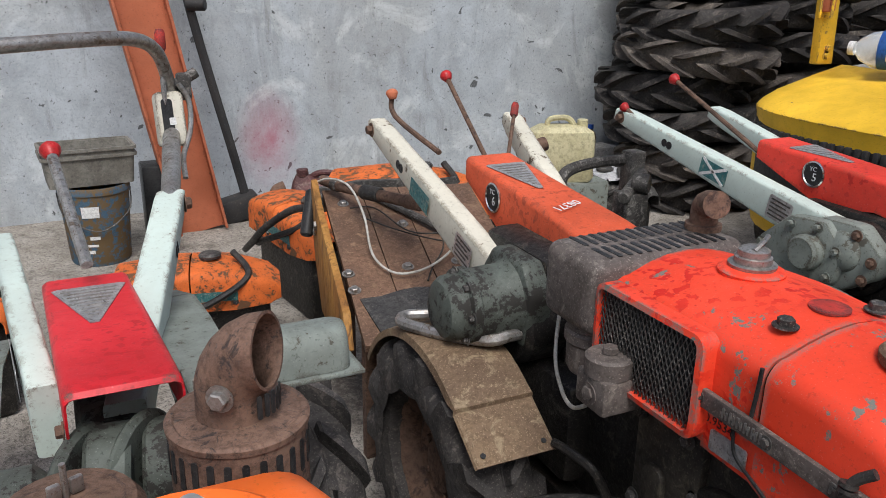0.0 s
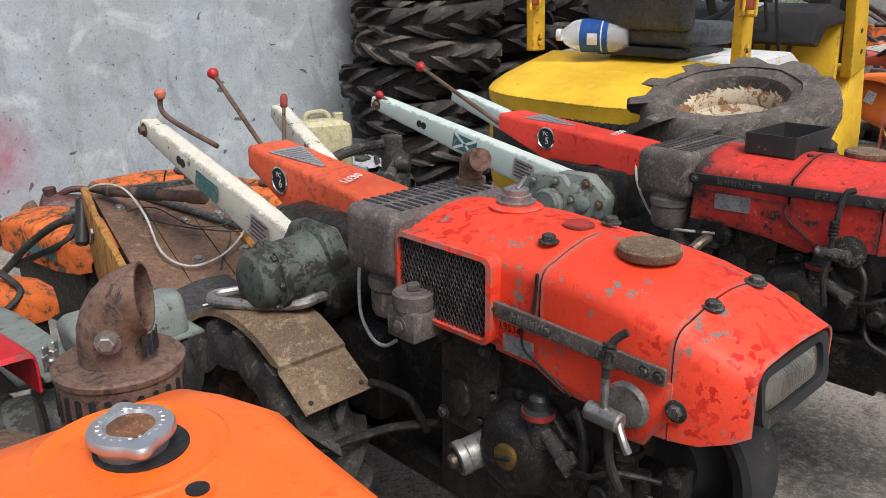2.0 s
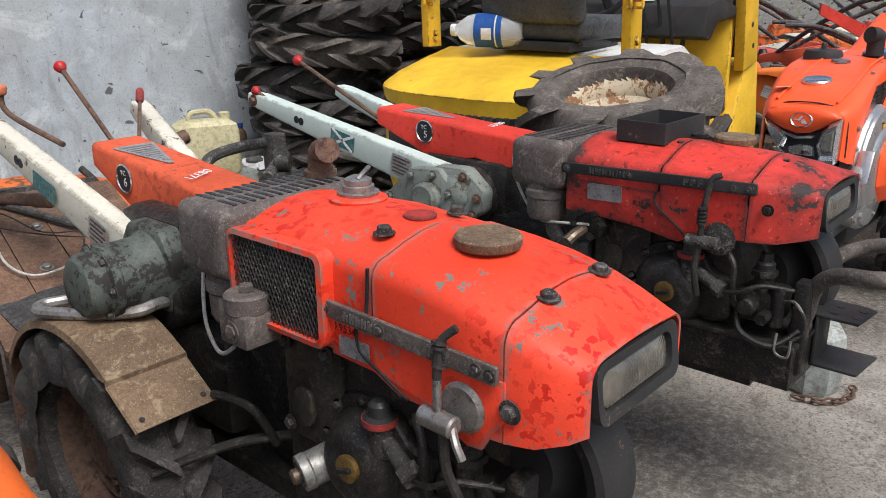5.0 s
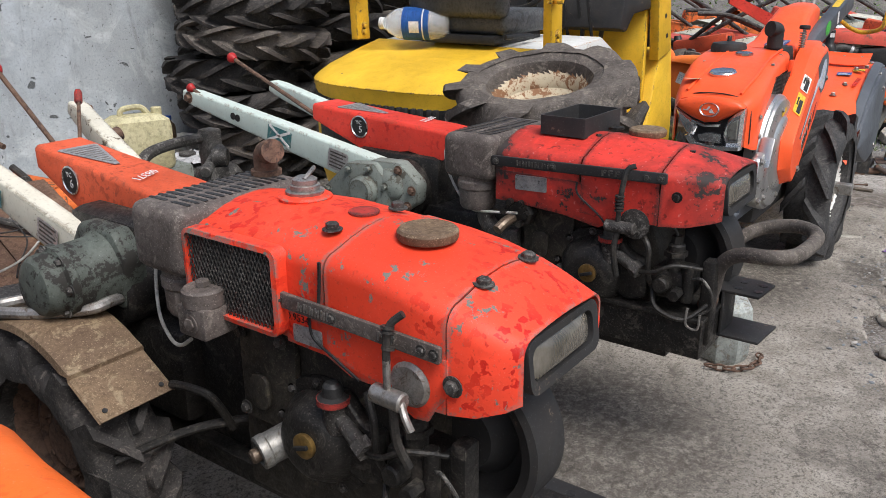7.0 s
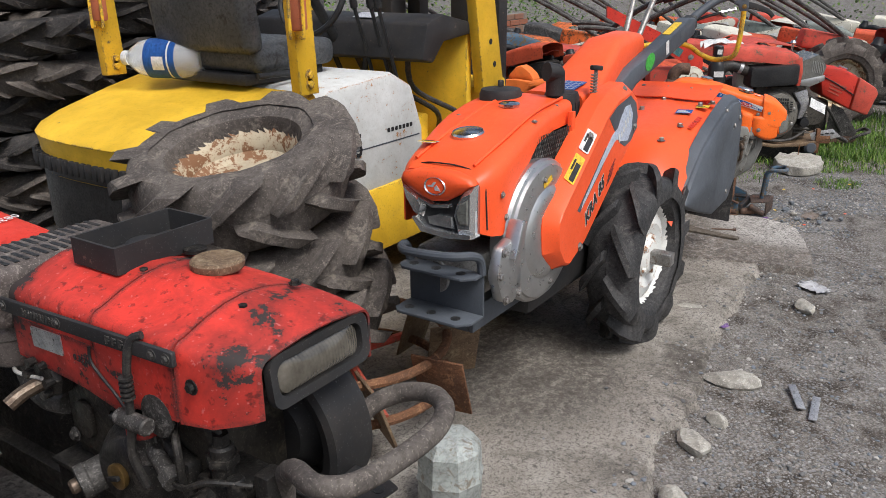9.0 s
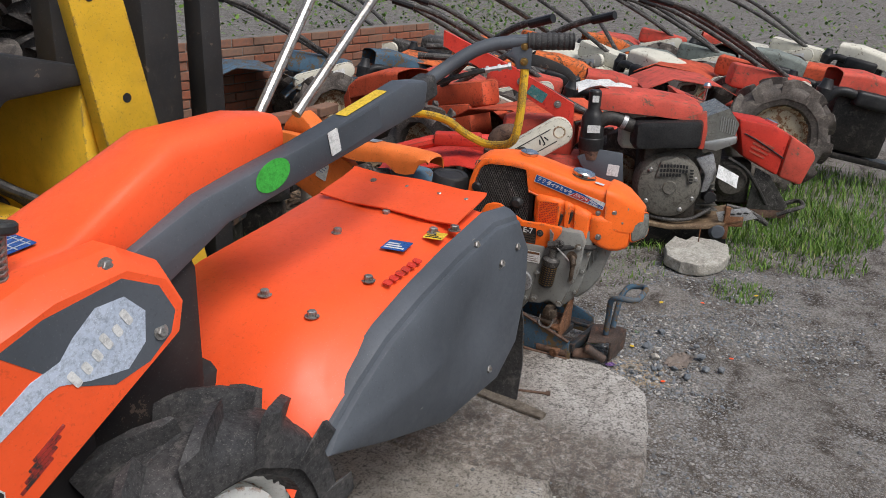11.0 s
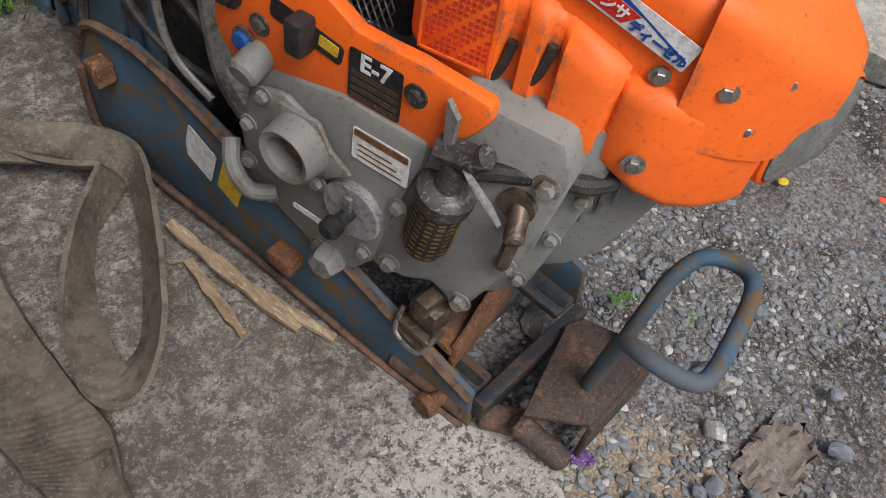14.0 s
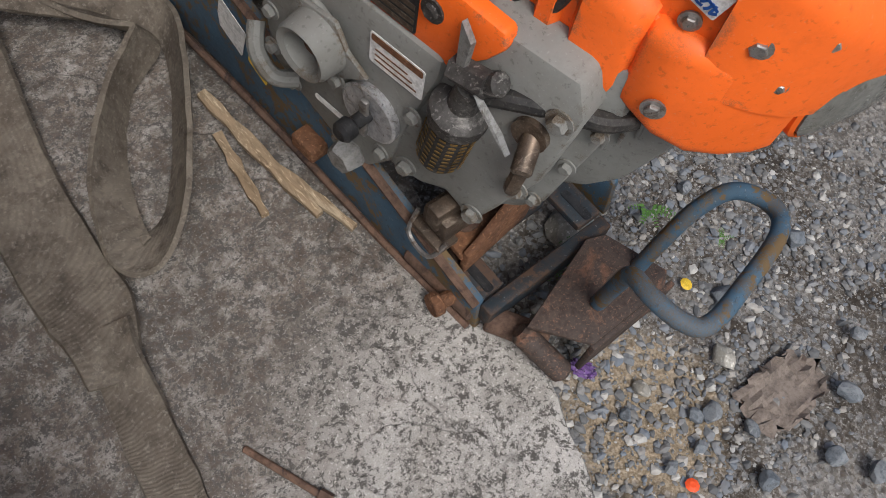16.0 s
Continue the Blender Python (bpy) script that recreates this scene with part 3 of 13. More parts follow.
def concrete_material(name, light, dark, stain, scale=1.0, oil=0.5, centre=None, reach=0.5, speck=1.0, spot=None):
    """Old concrete: pale cement, dark pits and grit, broad oil stains; pale round centre where one is given."""
    m, nt, b = mat(name, 0.85, 0, 0.3)
    v = coords(nt, scale)
    big, mid, fine, pits, grit = noise_(nt, v, 1.6, 7, 0.66, 0.6), noise_(nt, v, 8, 9, 0.74, 0.4), noise_(nt, v, 130, 6, 0.8), noise_(nt, v, 62, 6, 0.78, 0.3), noise_(nt, v, 300, 3, 0.6)
    col = mix(nt, ramp(nt, mid, (0.36, 0.0), (0.62, 1.0)), dark, light)
    if centre:
        p = nt.nodes.new("ShaderNodeVectorMath")
        p.operation = "DISTANCE"
        nt.links.new(v, p.inputs[0])
        p.inputs[1].default_value = centre
        far = mix(nt, 0.34, ramp(nt, p.outputs["Value"], (0.0, 0.0), (reach * 2, 1.0)), mid)
        stained = ramp(nt, far, (0.42, 0.0), (0.56, 0.93))
    else:
        stained = ramp(nt, big, (oil - 0.02, 0.0), (oil + 0.08, 0.9))
    if spot:
        for at, wide in spot:
            q = nt.nodes.new("ShaderNodeVectorMath")
            q.operation = "DISTANCE"
            nt.links.new(v, q.inputs[0])
            q.inputs[1].default_value = at
            near = mix(nt, 0.4, ramp(nt, q.outputs["Value"], (0.0, 1.0), (wide, 0.0)), mid)
            stained = mix(nt, 1.0, stained, ramp(nt, near, (0.50, 0.0), (0.62, 0.88)), "LIGHTEN")
    mottle = noise_(nt, v, 38, 8, 0.76, 0.4)
    worn = mix(nt, 1.0, stained, ramp(nt, mottle, (0.36, 0.30), (0.54, 1.0)), "MULTIPLY")
    col = mix(nt, worn, col, mix(nt, ramp(nt, mid, (0.4, 0.0), (0.66, 1.0)), stain, tuple(c * 2.1 for c in stain)))
    col = mix(nt, mix(nt, 1.0, ramp(nt, mottle, (0.57, 0.0), (0.66, 0.70 * speck)), ramp(nt, big, (0.38, 0.25), (0.55, 1.0)), "MULTIPLY"), col, tuple(c * 0.9 for c in stain))
    col = mix(nt, ramp(nt, pits, (0.545, 0.0), (0.585, 0.85 * speck)), col, tuple(c * 0.30 for c in dark))
    col = mix(nt, ramp(nt, fine, (0.52, 0.0), (0.58, 0.85 * speck)), col, tuple(c * 0.33 for c in dark))
    clean = mix(nt, 1.0, ramp(nt, grit, (0.58, 0.0), (0.66, 0.6 * speck)), mix(nt, stained, (1.0, 1.0, 1.0), (0.32, 0.32, 0.32)), "MULTIPLY")
    col = mix(nt, clean, col, tuple(min(1, c * 1.35) for c in light))
    crack = nod(nt, "ShaderNodeTexVoronoi", Scale=1.15)
    crack.feature = "DISTANCE_TO_EDGE"
    wob = nt.nodes.new("ShaderNodeVectorMath")
    wob.operation = "MULTIPLY_ADD"
    n3 = nod(nt, "ShaderNodeTexNoise", Scale=5.0, Detail=6.0)
    nt.links.new(v, n3.inputs["Vector"])
    nt.links.new(n3.outputs["Color"], wob.inputs[0])
    wob.inputs[1].default_value = (0.45, 0.45, 0.45)
    nt.links.new(v, wob.inputs[2])
    nt.links.new(wob.outputs[0], crack.inputs["Vector"])
    cr = ramp(nt, crack.outputs["Distance"], (0.0014, 0.5), (0.005, 0.0))
    col = mix(nt, cr, col, (0.035, 0.03, 0.026))
    nt.links.new(col, b.inputs["Base Color"])
    bump(nt, b, mix(nt, cr, mix(nt, 0.55, pits, fine), (0, 0, 0)), 0.8, 0.006)
    return m


def plaster_material():
    """Old cement render with a thin bluish wash, streaked and pitted."""
    m, nt, b = mat("weathered_plaster", 0.88, 0, 0.25)
    v, vs = coords(nt), coords(nt, (1.0, 1.0, 0.18))
    big, mid, streak, pits, fine = noise_(nt, v, 0.9, 5, 0.6, 0.6), noise_(nt, v, 4.5, 8, 0.66, 0.5), noise_(nt, vs, 6, 7, 0.7, 0.3), noise_(nt, v, 17, 3, 0.5, 0.5), noise_(nt, v, 75, 6, 0.75)
    tiny, vv = noise_(nt, v, 210, 3, 0.6), coords(nt, (1.0, 1.0, 0.45))
    blot = noise_(nt, vv, 3.2, 9, 0.74, 0.9)
    col = mix(nt, ramp(nt, mid, (0.34, 0.0), (0.66, 1.0)), (0.315, 0.345, 0.370), (0.450, 0.495, 0.530))
    col = mix(nt, ramp(nt, big, (0.45, 0.0), (0.62, 0.7)), col, (0.33, 0.345, 0.345))
    col = mix(nt, ramp(nt, blot, (0.50, 0.0), (0.64, 0.55)), col, (0.235, 0.25, 0.255))
    col = mix(nt, ramp(nt, noise_(nt, v, 2.6, 8, 0.7, 0.6), (0.54, 0.0), (0.64, 0.55)), col, (0.62, 0.66, 0.66))
    col = mix(nt, ramp(nt, streak, (0.56, 0.0), (0.69, 0.6)), col, (0.155, 0.16, 0.155))
    col = mix(nt, ramp(nt, pits, (0.70, 0.0), (0.725, 0.9)), col, (0.06, 0.065, 0.065))
    col = mix(nt, ramp(nt, noise_(nt, v, 48, 4, 0.7), (0.64, 0.0), (0.68, 0.8)), col, (0.09, 0.09, 0.085))
    col = mix(nt, ramp(nt, fine, (0.52, 0.0), (0.66, 0.5)), col, (0.17, 0.175, 0.17))
    col = mix(nt, ramp(nt, tiny, (0.58, 0.0), (0.66, 0.4)), col, (0.60, 0.63, 0.63))
    # a smear of red spray paint
    p = nt.nodes.new("ShaderNodeTexCoord")
    d = nt.nodes.new("ShaderNodeVectorMath")
    d.operation = "DISTANCE"
    sq = nt.nodes.new("ShaderNodeVectorMath")
    sq.operation = "MULTIPLY"
    sq.inputs[1].default_value = (1, 0, 0.62)
    nt.links.new(p.outputs["Object"], sq.inputs[0])
    nt.links.new(sq.outputs[0], d.inputs[0])
    d.inputs[1].default_value = (1.10, 0, 0.19)
    near = ramp(nt, d.outputs["Value"], (0.02, 0.55), (0.20, 0.0))
    col = mix(nt, mix(nt, 1.0, near, ramp(nt, blot, (0.35, 0.25), (0.6, 1.0)), "MULTIPLY"), col, (0.42, 0.05, 0.11))
    nt.links.new(col, b.inputs["Base Color"])
    bump(nt, b, mix(nt, 0.5, mid, fine), 0.4, 0.006)
    return m


GRAVEL = ground_material()
PAD = concrete_material("oil_stained_concrete", (0.37, 0.340, 0.298), (0.200, 0.178, 0.150), (0.050, 0.043, 0.036), 1.0, 0.55, None, 0.5, 0.85, (((3.1, 0.65, 0.0), 1.9), ((1.75, 0.55, 0.0), 1.5), ((0.9, 0.6, 0.0), 1.7)))
SLAB = concrete_material("pitted_pale_concrete", (0.49, 0.465, 0.43), (0.29, 0.268, 0.238), (0.075, 0.058, 0.045), 1.0, 0.5, (5.14, 0.20, 0.0), 0.36, 1.15)
PLASTER = plaster_material()
STONE = stuff("broken_concrete", (0.40, 0.38, 0.33), (0.30, 0.28, 0.24), (0.47, 0.45, 0.40), 0.9, 0, 1, 0.6, 0.006, 7, 60)


def pad_edge(x):
    """How far the concrete reaches towards the lane."""
    e = -0.55 if x < 1.2 else (-0.55 + (x - 1.2) * 0.36 if x < 3.0 else 0.10)
    if x > 3.0:
        e = 0.10 + (x - 3.0) * 0.06
    return e + 0.10 * noise.noise(Vector((x * 1.7, 3.1, 0))) + 0.04 * noise.noise(Vector((x * 6.0, 9.2, 0))) + 0.03 * noise.noise(Vector((x * 17.0, 1.2, 0))) + 0.015 * noise.noise(Vector((x * 45.0, 5.2, 0)))


def terrain(x, y):
    """Height of the loose ground."""
    return -0.03 + 0.018 * noise.noise(Vector((x * 1.1, y * 1.1, 2))) + 0.006 * noise.noise(Vector((x * 6, y * 6, 5)))


def make_ground():
    b = bm_()
    xs = [-5000, -200, -20, -6] + [-3 + 0.1 * k for k in range(131)] + [14, 30, 200, 5000]
    ys = [-5000, -200, -20, -6] + [-3 + 0.1 * k for k in range(91)] + [10, 30, 200, 5000]
    grid = [[b.verts.new((x, y, terrain(x, y) if abs(x) < 30 and abs(y) < 30 else -0.03)) for x in xs] for y in ys]
    for r0, r1 in zip(grid, grid[1:]):
        for k in range(len(xs) - 1):
            b.faces.new((r0[k], r0[k + 1], r1[k + 1], r1[k]))
    solid("ground", b, GRAVEL, "packed dirt lane with grey crushed gravel", "ground", kind="structure")


def make_pad():
    """The broken concrete floor the machines stand on, with its ragged front edge."""
    b = bm_()
    n, rows = 420, 40
    x0, x1, back = -3.5, 4.95, 4.2
    grid = []
    for i in range(n + 1):
        x = x0 + (x1 - x0) * i / n
        e = pad_edge(x)
        col = [b.verts.new((x, e - 0.035, -0.07))]
        for j in range(rows + 1):
            y = e + (back - e) * (j / rows) ** 1.7
            z = 0.004 * noise.noise(Vector((x * 3, y * 3, 0))) - (0.012 if j == 0 else 0)
            col.append(b.verts.new((x + (0.01 * noise.noise(Vector((x * 20, y * 20, 4))) if j < 2 else 0), y, z)))
        grid.append(col)
    for a, c in zip(grid, grid[1:]):
        for j in range(rows + 1):
            b.faces.new((a[j], c[j], c[j + 1], a[j + 1]))
    solid("pavement", b, PAD, "oil-stained cracked concrete pad with a ragged edge", "pavement", kind="structure")


def make_slab(name, outline, top, material, label, seed):
    """A loose piece of concrete floor with a broken outline."""
    b = bm_()
    pts = []
    for k, p in enumerate(outline):
        q = outline[(k + 1) % len(outline)]
        for s in range(6):
            u = s / 6
            x, y = p[0] + (q[0] - p[0]) * u, p[1] + (q[1] - p[1]) * u
            pts.append((x + 0.018 * noise.noise(Vector((x * 9, y * 9, seed))), y + 0.018 * noise.noise(Vector((x * 9, y * 9, seed + 7)))))
    cx, cy = sum(p[0] for p in pts) / len(pts), sum(p[1] for p in pts) / len(pts)
    rings = [[(x * 1.0 + (x - cx) * 0.02, y + (y - cy) * 0.02, -0.10) for x, y in pts]]
    for s, z in ((1.0, top - 0.012), (0.985, top)):
        rings.append([(cx + (x - cx) * s, cy + (y - cy) * s, z) for x, y in pts])
    for s in (0.8, 0.6, 0.4, 0.2):
        rings.append([(cx + (x - cx) * s, cy + (y - cy) * s, top + 0.004 * noise.noise(Vector((x * 4 * s, y * 4 * s, seed)))) for x, y in pts])
    loft(b, rings)
    return solid(name, b, material, label, "pavement", kind="structure", sharp=40)


def make_wall():
    b = bm_()
    box(b, (-5.0, 4.20, -0.1), (3.75, 4.42, 3.4))
    solid("wall_north", b, PLASTER, "weathered blue-grey cement plaster wall with dark streaks", "wall", kind="structure")


make_ground()
make_pad()
make_slab("pavement_slab", [(4.55, -0.02), (4.95, 0.10), (5.10, 0.16), (5.16, 0.26), (5.19, 0.33), (5.20, 0.42), (5.22, 0.62), (5.3, 1.0), (5.2, 1.6), (4.6, 1.9), (4.3, 1.2), (4.42, 0.5)], 0.006, SLAB, "pale pitted concrete slab with a broken corner", 3.0)
make_wall()

# ---- tyres and wheels ----
def tyre_mesh(R, W, rim, lugs=18, lug_h=0.028, lug_w=0.026, sweep=0.34):
    """A tractor tyre about the z axis: one skin, its slanting lugs raised out of the carcass in two rows."""
    b = bm_()
    h, Rt, pitch = W / 2, R - lug_h, 2 * math.pi / lugs
    mid = rim + (Rt - rim) * 0.45
    # rows from bead to bead: (base radius, lug radius, height, share of the half width, lug width)
    half = [(rim, rim, 0.62, 1.0, 1.0), (rim + 0.006, rim + 0.006, 0.80, 1.0, 1.0), (rim + 0.016, rim + 0.016, 0.84, 1.0, 1.0), (mid, mid, 0.99, 1.0, 1.0), (Rt - 0.075, Rt - 0.072, 1.00, 1.06, 1.0),
            (Rt - 0.055, R - 0.040, 1.02, 1.05, 1.15), (Rt - 0.030, R - 0.016, 0.99, 1.0, 1.3), (Rt - 0.016, R - 0.007, 0.86, 0.86, 1.15), (Rt - 0.004, R - 0.001, 0.5, 0.5, 1.0), (Rt, R, 0.12, 0.12, 0.95), (Rt, R - 0.004, 0.05, 0.05, 0.8), (Rt, Rt, 0.035, 0.035, 0.8)]
    rows = [(r0, r1, -z, -q, w) for r0, r1, z, q, w in half] + [(r0, r1, z, q, w) for r0, r1, z, q, w in half[::-1]] + [(rim - 0.003, rim - 0.003, 0.0, 0.0, 1.0)]
    grid = []
    for r0, r1, z, q, w in rows:
        shear = sweep * abs(q) ** 1.15 + (pitch / 2 if q > 0 else 0.0)
        wt, wb = lug_w * w * 0.40 / R, lug_w * w * 0.62 / R
        gap = pitch - 2 * wb
        ring = []
        for k in range(lugs):
            for u, r in ((-wb, r0), (-wt, r1), (wt, r1), (wb, r0), (wb + gap * 0.34, r0 - 0.002), (wb + gap * 0.67, r0 - 0.002)):
                a = k * pitch + u + shear
                p = Vector((r * math.cos(a), r * math.sin(a), h * z))
                ring.append(b.verts.new(p + noise.noise_vector(p * 23) * 0.0022 + noise.noise_vector(p * 7) * 0.003))
        grid.append(ring)
    m_ = len(grid[0])
    for a, c in zip(grid, grid[1:] + grid[:1]):
        for k in range(m_):
            b.faces.new((a[k], a[(k + 1) % m_], c[(k + 1) % m_], c[k]))
    bmesh.ops.recalc_face_normals(b, faces=b.faces)
    return b


def rim_mesh(rim, W, hub=0.05, dish=0.0):
    b = bm_()
    h = W / 2
    lathe(b, [(rim + 0.012, h * 0.66), (rim + 0.012, h * 0.6), (rim - 0.006, h * 0.5), (rim - 0.02, h * 0.3), (rim - 0.03, 0.0), (rim - 0.03, dish), (rim * 0.62, dish + 0.012), (hub * 1.5, dish), (hub, dish + 0.02), (0, dish + 0.02),
              (0, dish - 0.01), (rim * 0.62, dish), (rim - 0.036, -0.004), (rim - 0.024, -h * 0.3), (rim - 0.006, -h * 0.5), (rim + 0.012, -h * 0.6), (rim + 0.012, -h * 0.66), (rim - 0.004, -h * 0.52), (rim - 0.016, -h * 0.28), (rim - 0.016, h * 0.28), (rim - 0.002, h * 0.52), (rim + 0.012, h * 0.66)], 40)
    for k in range(5):
        a = 2 * math.pi * k / 5
        hexa(b, (hub * 1.25 * math.cos(a), hub * 1.25 * math.sin(a), dish + 0.01), (0, 0, 1), 0.008, 0.01)
    return b


def wheel(parent, at, axis, R, W, rim, tyre_mat, rim_mat, lugs=16, lug_h=0.03, lug_w=0.032, sweep=0.34, name="wheel", dish=0.0):
    m, _ = basis(at, Vector(at) + Vector(axis))
    t = part("tyre", tyre_mesh(R, W, rim, lugs, lug_h, lug_w, sweep), tyre_mat, parent, "worn lugged rubber tyre", 40, m)
    part("rim", rim_mesh(rim, W, dish=dish), rim_mat, t, "", 35)
    return t


# ---- walking tractors of one make, side by side ----
def name_bar(parent, p0, p1, out, h, material, relief, seed):
    """A long bar with raised marks of the maker and model, drawn as plain shapes."""
    p0, p1 = Vector(p0), Vector(p1)
    right = (p1 - p0).normalized()
    L = (p1 - p0).length
    up = Vector(out).cross(right).normalized()
    b = bm_()
    m = face((p0 + p1) / 2, right, up)
    prism(b, rrect(-L / 2, L / 2, -h / 2, h / 2, 0.004, 3), 0.008, m, 0.0015)
    bar = part("name_bar", b, material, parent, "long dark bar with raised marks")
    b = bm_()
    rnd = random.Random(seed)
    x = -L * 0.34
    for k in range(6):
        w = L * 0.036
        prism(b, rrect(x, x + w * 0.28, -h * 0.28, h * 0.28, 0.0008, 2), 0.0095, m)
        prism(b, rrect(x + w * 0.5, x + w * 0.75, -h * 0.28, h * 0.28 * rnd.uniform(0.3, 1), 0.0008, 2), 0.0095, m)
        prism(b, rrect(x, x + w * 0.75, -h * 0.06, h * 0.06, 0.0006, 2), 0.0095, m)
        x += w * 1.05
    x = L * 0.16
    for k in range(3):
        w = L * 0.034
        prism(b, rrect(x, x + w * 0.3, -h * 0.28, h * 0.28, 0.0008, 2), 0.0095, m)
        prism(b, rrect(x, x + w * 0.75, h * 0.14, h * 0.28, 0.0008, 2), 0.0095, m)
        prism(b, rrect(x, x + w * 0.7, -h * 0.06, h * 0.06, 0.0006, 2), 0.0095, m)
        x += w * 1.05
    part("raised_mark", b, relief, bar, "worn raised letter shapes")
    b = bm_()
    for s in (-0.47, -0.12, 0.40, 0.47):
        hexa(b, m @ Vector((L * s, 0, 0.007)), Vector(out), 0.006, 0.006)
    part("screw", b, IRON, bar)
    return bar


def grille_mesh(x, y0, y1, z0, z1, step=0.016, t=0.0016):
    """Expanded metal in the plane of x."""
    b = bm_()
    h = z1 - z0
    n = int((y1 - y0 + h) / step) + 1
    for s in (1, -1):
        for k in range(n):
            a = y0 - h * 0.5 + k * step
            for u0, u1 in ((0.0, 1.0),):
                p = [(a, z0), (a + h * 0.5, z1)] if s > 0 else [(a + h * 0.5, z0), (a, z1)]
                (ya, za), (yb, zb) = p
                # trim to the opening
                if ya < y0:
                    za += (y0 - ya) / (yb - ya) * (zb - za) if yb != ya else 0
                    ya = y0
                if yb > y1:
                    zb -= (yb - y1) / (yb - ya) * (zb - za)
                    yb = y1
                if yb < y0:
                    zb = za + (y0 - ya) / (yb - ya) * (zb - za)
                    yb = y0
                if ya > y1:
                    za = zb - (yb - y1) / (yb - ya) * (zb - za)
                    ya = y1
                if abs(za - zb) > 0.004 and y0 - 1e-6 <= min(ya, yb) and max(ya, yb) <= y1 + 1e-6:
                    cyl(b, (x + 0.001 * s, ya, za), (x + 0.001 * s, yb, zb), t, n=4)
    return b


def section(y, xl, xr, zb, zt, crown, r):
    """A hood's cross-section: upright sides, rounded shoulders, a slightly crowned top."""
    out = [(xl, zb)]
    n = 5
    for k in range(n + 1):
        a = math.pi - k * (math.pi / 2) / n
        out.append((xl + r + r * math.cos(a), zt - r + r * math.sin(a)))
    for k in range(1, 6):
        u = k / 6
        out.append((xl + r + (xr - xl - 2 * r) * u, zt + crown * math.sin(math.pi * u)))
    for k in range(n + 1):
        a = math.pi / 2 - k * (math.pi / 2) / n
        out.append((xr - r + r * math.cos(a), zt - r + r * math.sin(a)))
    out.append((xr, zb))
    return [(x, y, z) for x, z in out]


def hood(parent, name, secs, material, label, thick=0.004):
    b = bm_()
    shell(b, [section(*s) for s in secs], thick)
    rough(b, 0.0015, 0.12)
    return part(name, b, material, parent, label, 38)


def headlamp(parent, x0, x1, y, z0, z1, slope, material):
    """A squared headlamp in a dark surround on the nose."""
    m = Matrix.Translation(((x0 + x1) / 2, y, (z0 + z1) / 2)) @ Matrix.Rotation(radians(90 - slope), 4, "X")
    w, h = x1 - x0, z1 - z0
    b = bm_()
    outer, inner = rrect(-w / 2, w / 2, -h / 2, h / 2, h * 0.25, 5), rrect(-w / 2 + 0.014, w / 2 - 0.014, -h / 2 + 0.014, h / 2 - 0.014, h * 0.22, 5)
    loft(b, [[(x, z, -0.01) for x, z in outer], [(x, z, 0.004) for x, z in outer], [(x, z, 0.002) for x, z in inner], [(x, z, -0.03) for x, z in inner]], caps=False, m=m)
    lamp = part("headlamp", b, BLACKP, parent, "squared headlamp with a dark surround")
    b = bm_()
    ring = lambda s, z: [(x * s, q * s, z) for x, q in inner]
    loft(b, [ring(1.0, -0.03), ring(1.0, -0.012), ring(0.93, -0.004), ring(0.6, 0.004), ring(0.2, 0.006)], m=m)
    part("lens", b, LENS, lamp, "cloudy ribbed glass lens")
    return lamp


def air_cleaner(parent, secs, material, slots=True, can=(0.06, 0.90, 0.60, 0.74, 0.055)):
    """The slotted housing behind the hood and the oil bath can below it."""
    b = bm_()
    x0, x1, y0, y1, z0, z1 = secs
    box(b, (x0, y0, z0), (x1, y1, z1), 0.022, seg=3)
    body = part("air_cleaner", b, material, parent, "brown-grey slotted air cleaner housing")
    b = bm_()
    nrow = 13
    for k in range(nrow):
        x = x0 + 0.03 + (x1 - x0 - 0.06) * (k + 0.5) / nrow
        for ya, yb in ((y0 + 0.016, (y0 + y1) / 2 - 0.006), ((y0 + y1) / 2 + 0.006, y1 - 0.016)):
            prism(b, rrect(-0.0045, 0.0045, ya, yb, 0.004, 3), 0.0012, Matrix.Translation((x, 0, z1 - 0.0004)))
    part("vent_slot", b, INK_SHADE, body, "dark vent slots")
    b = bm_()
    cx, cy, cz0, cz1, r = can
    lathe(b, [(0, cz0), (r * 0.8, cz0), (r * 0.9, cz0 + 0.01), (r * 0.92, cz0 + 0.05), (r, cz0 + 0.055), (r, cz0 + 0.07), (r * 0.93, cz0 + 0.075), (r * 0.95, cz1 - 0.02), (r * 1.02, cz1), (0, cz1)], 26, Matrix.Translation((cx, cy, 0)))
    part("cleaner_can", b, material, body)
    return body


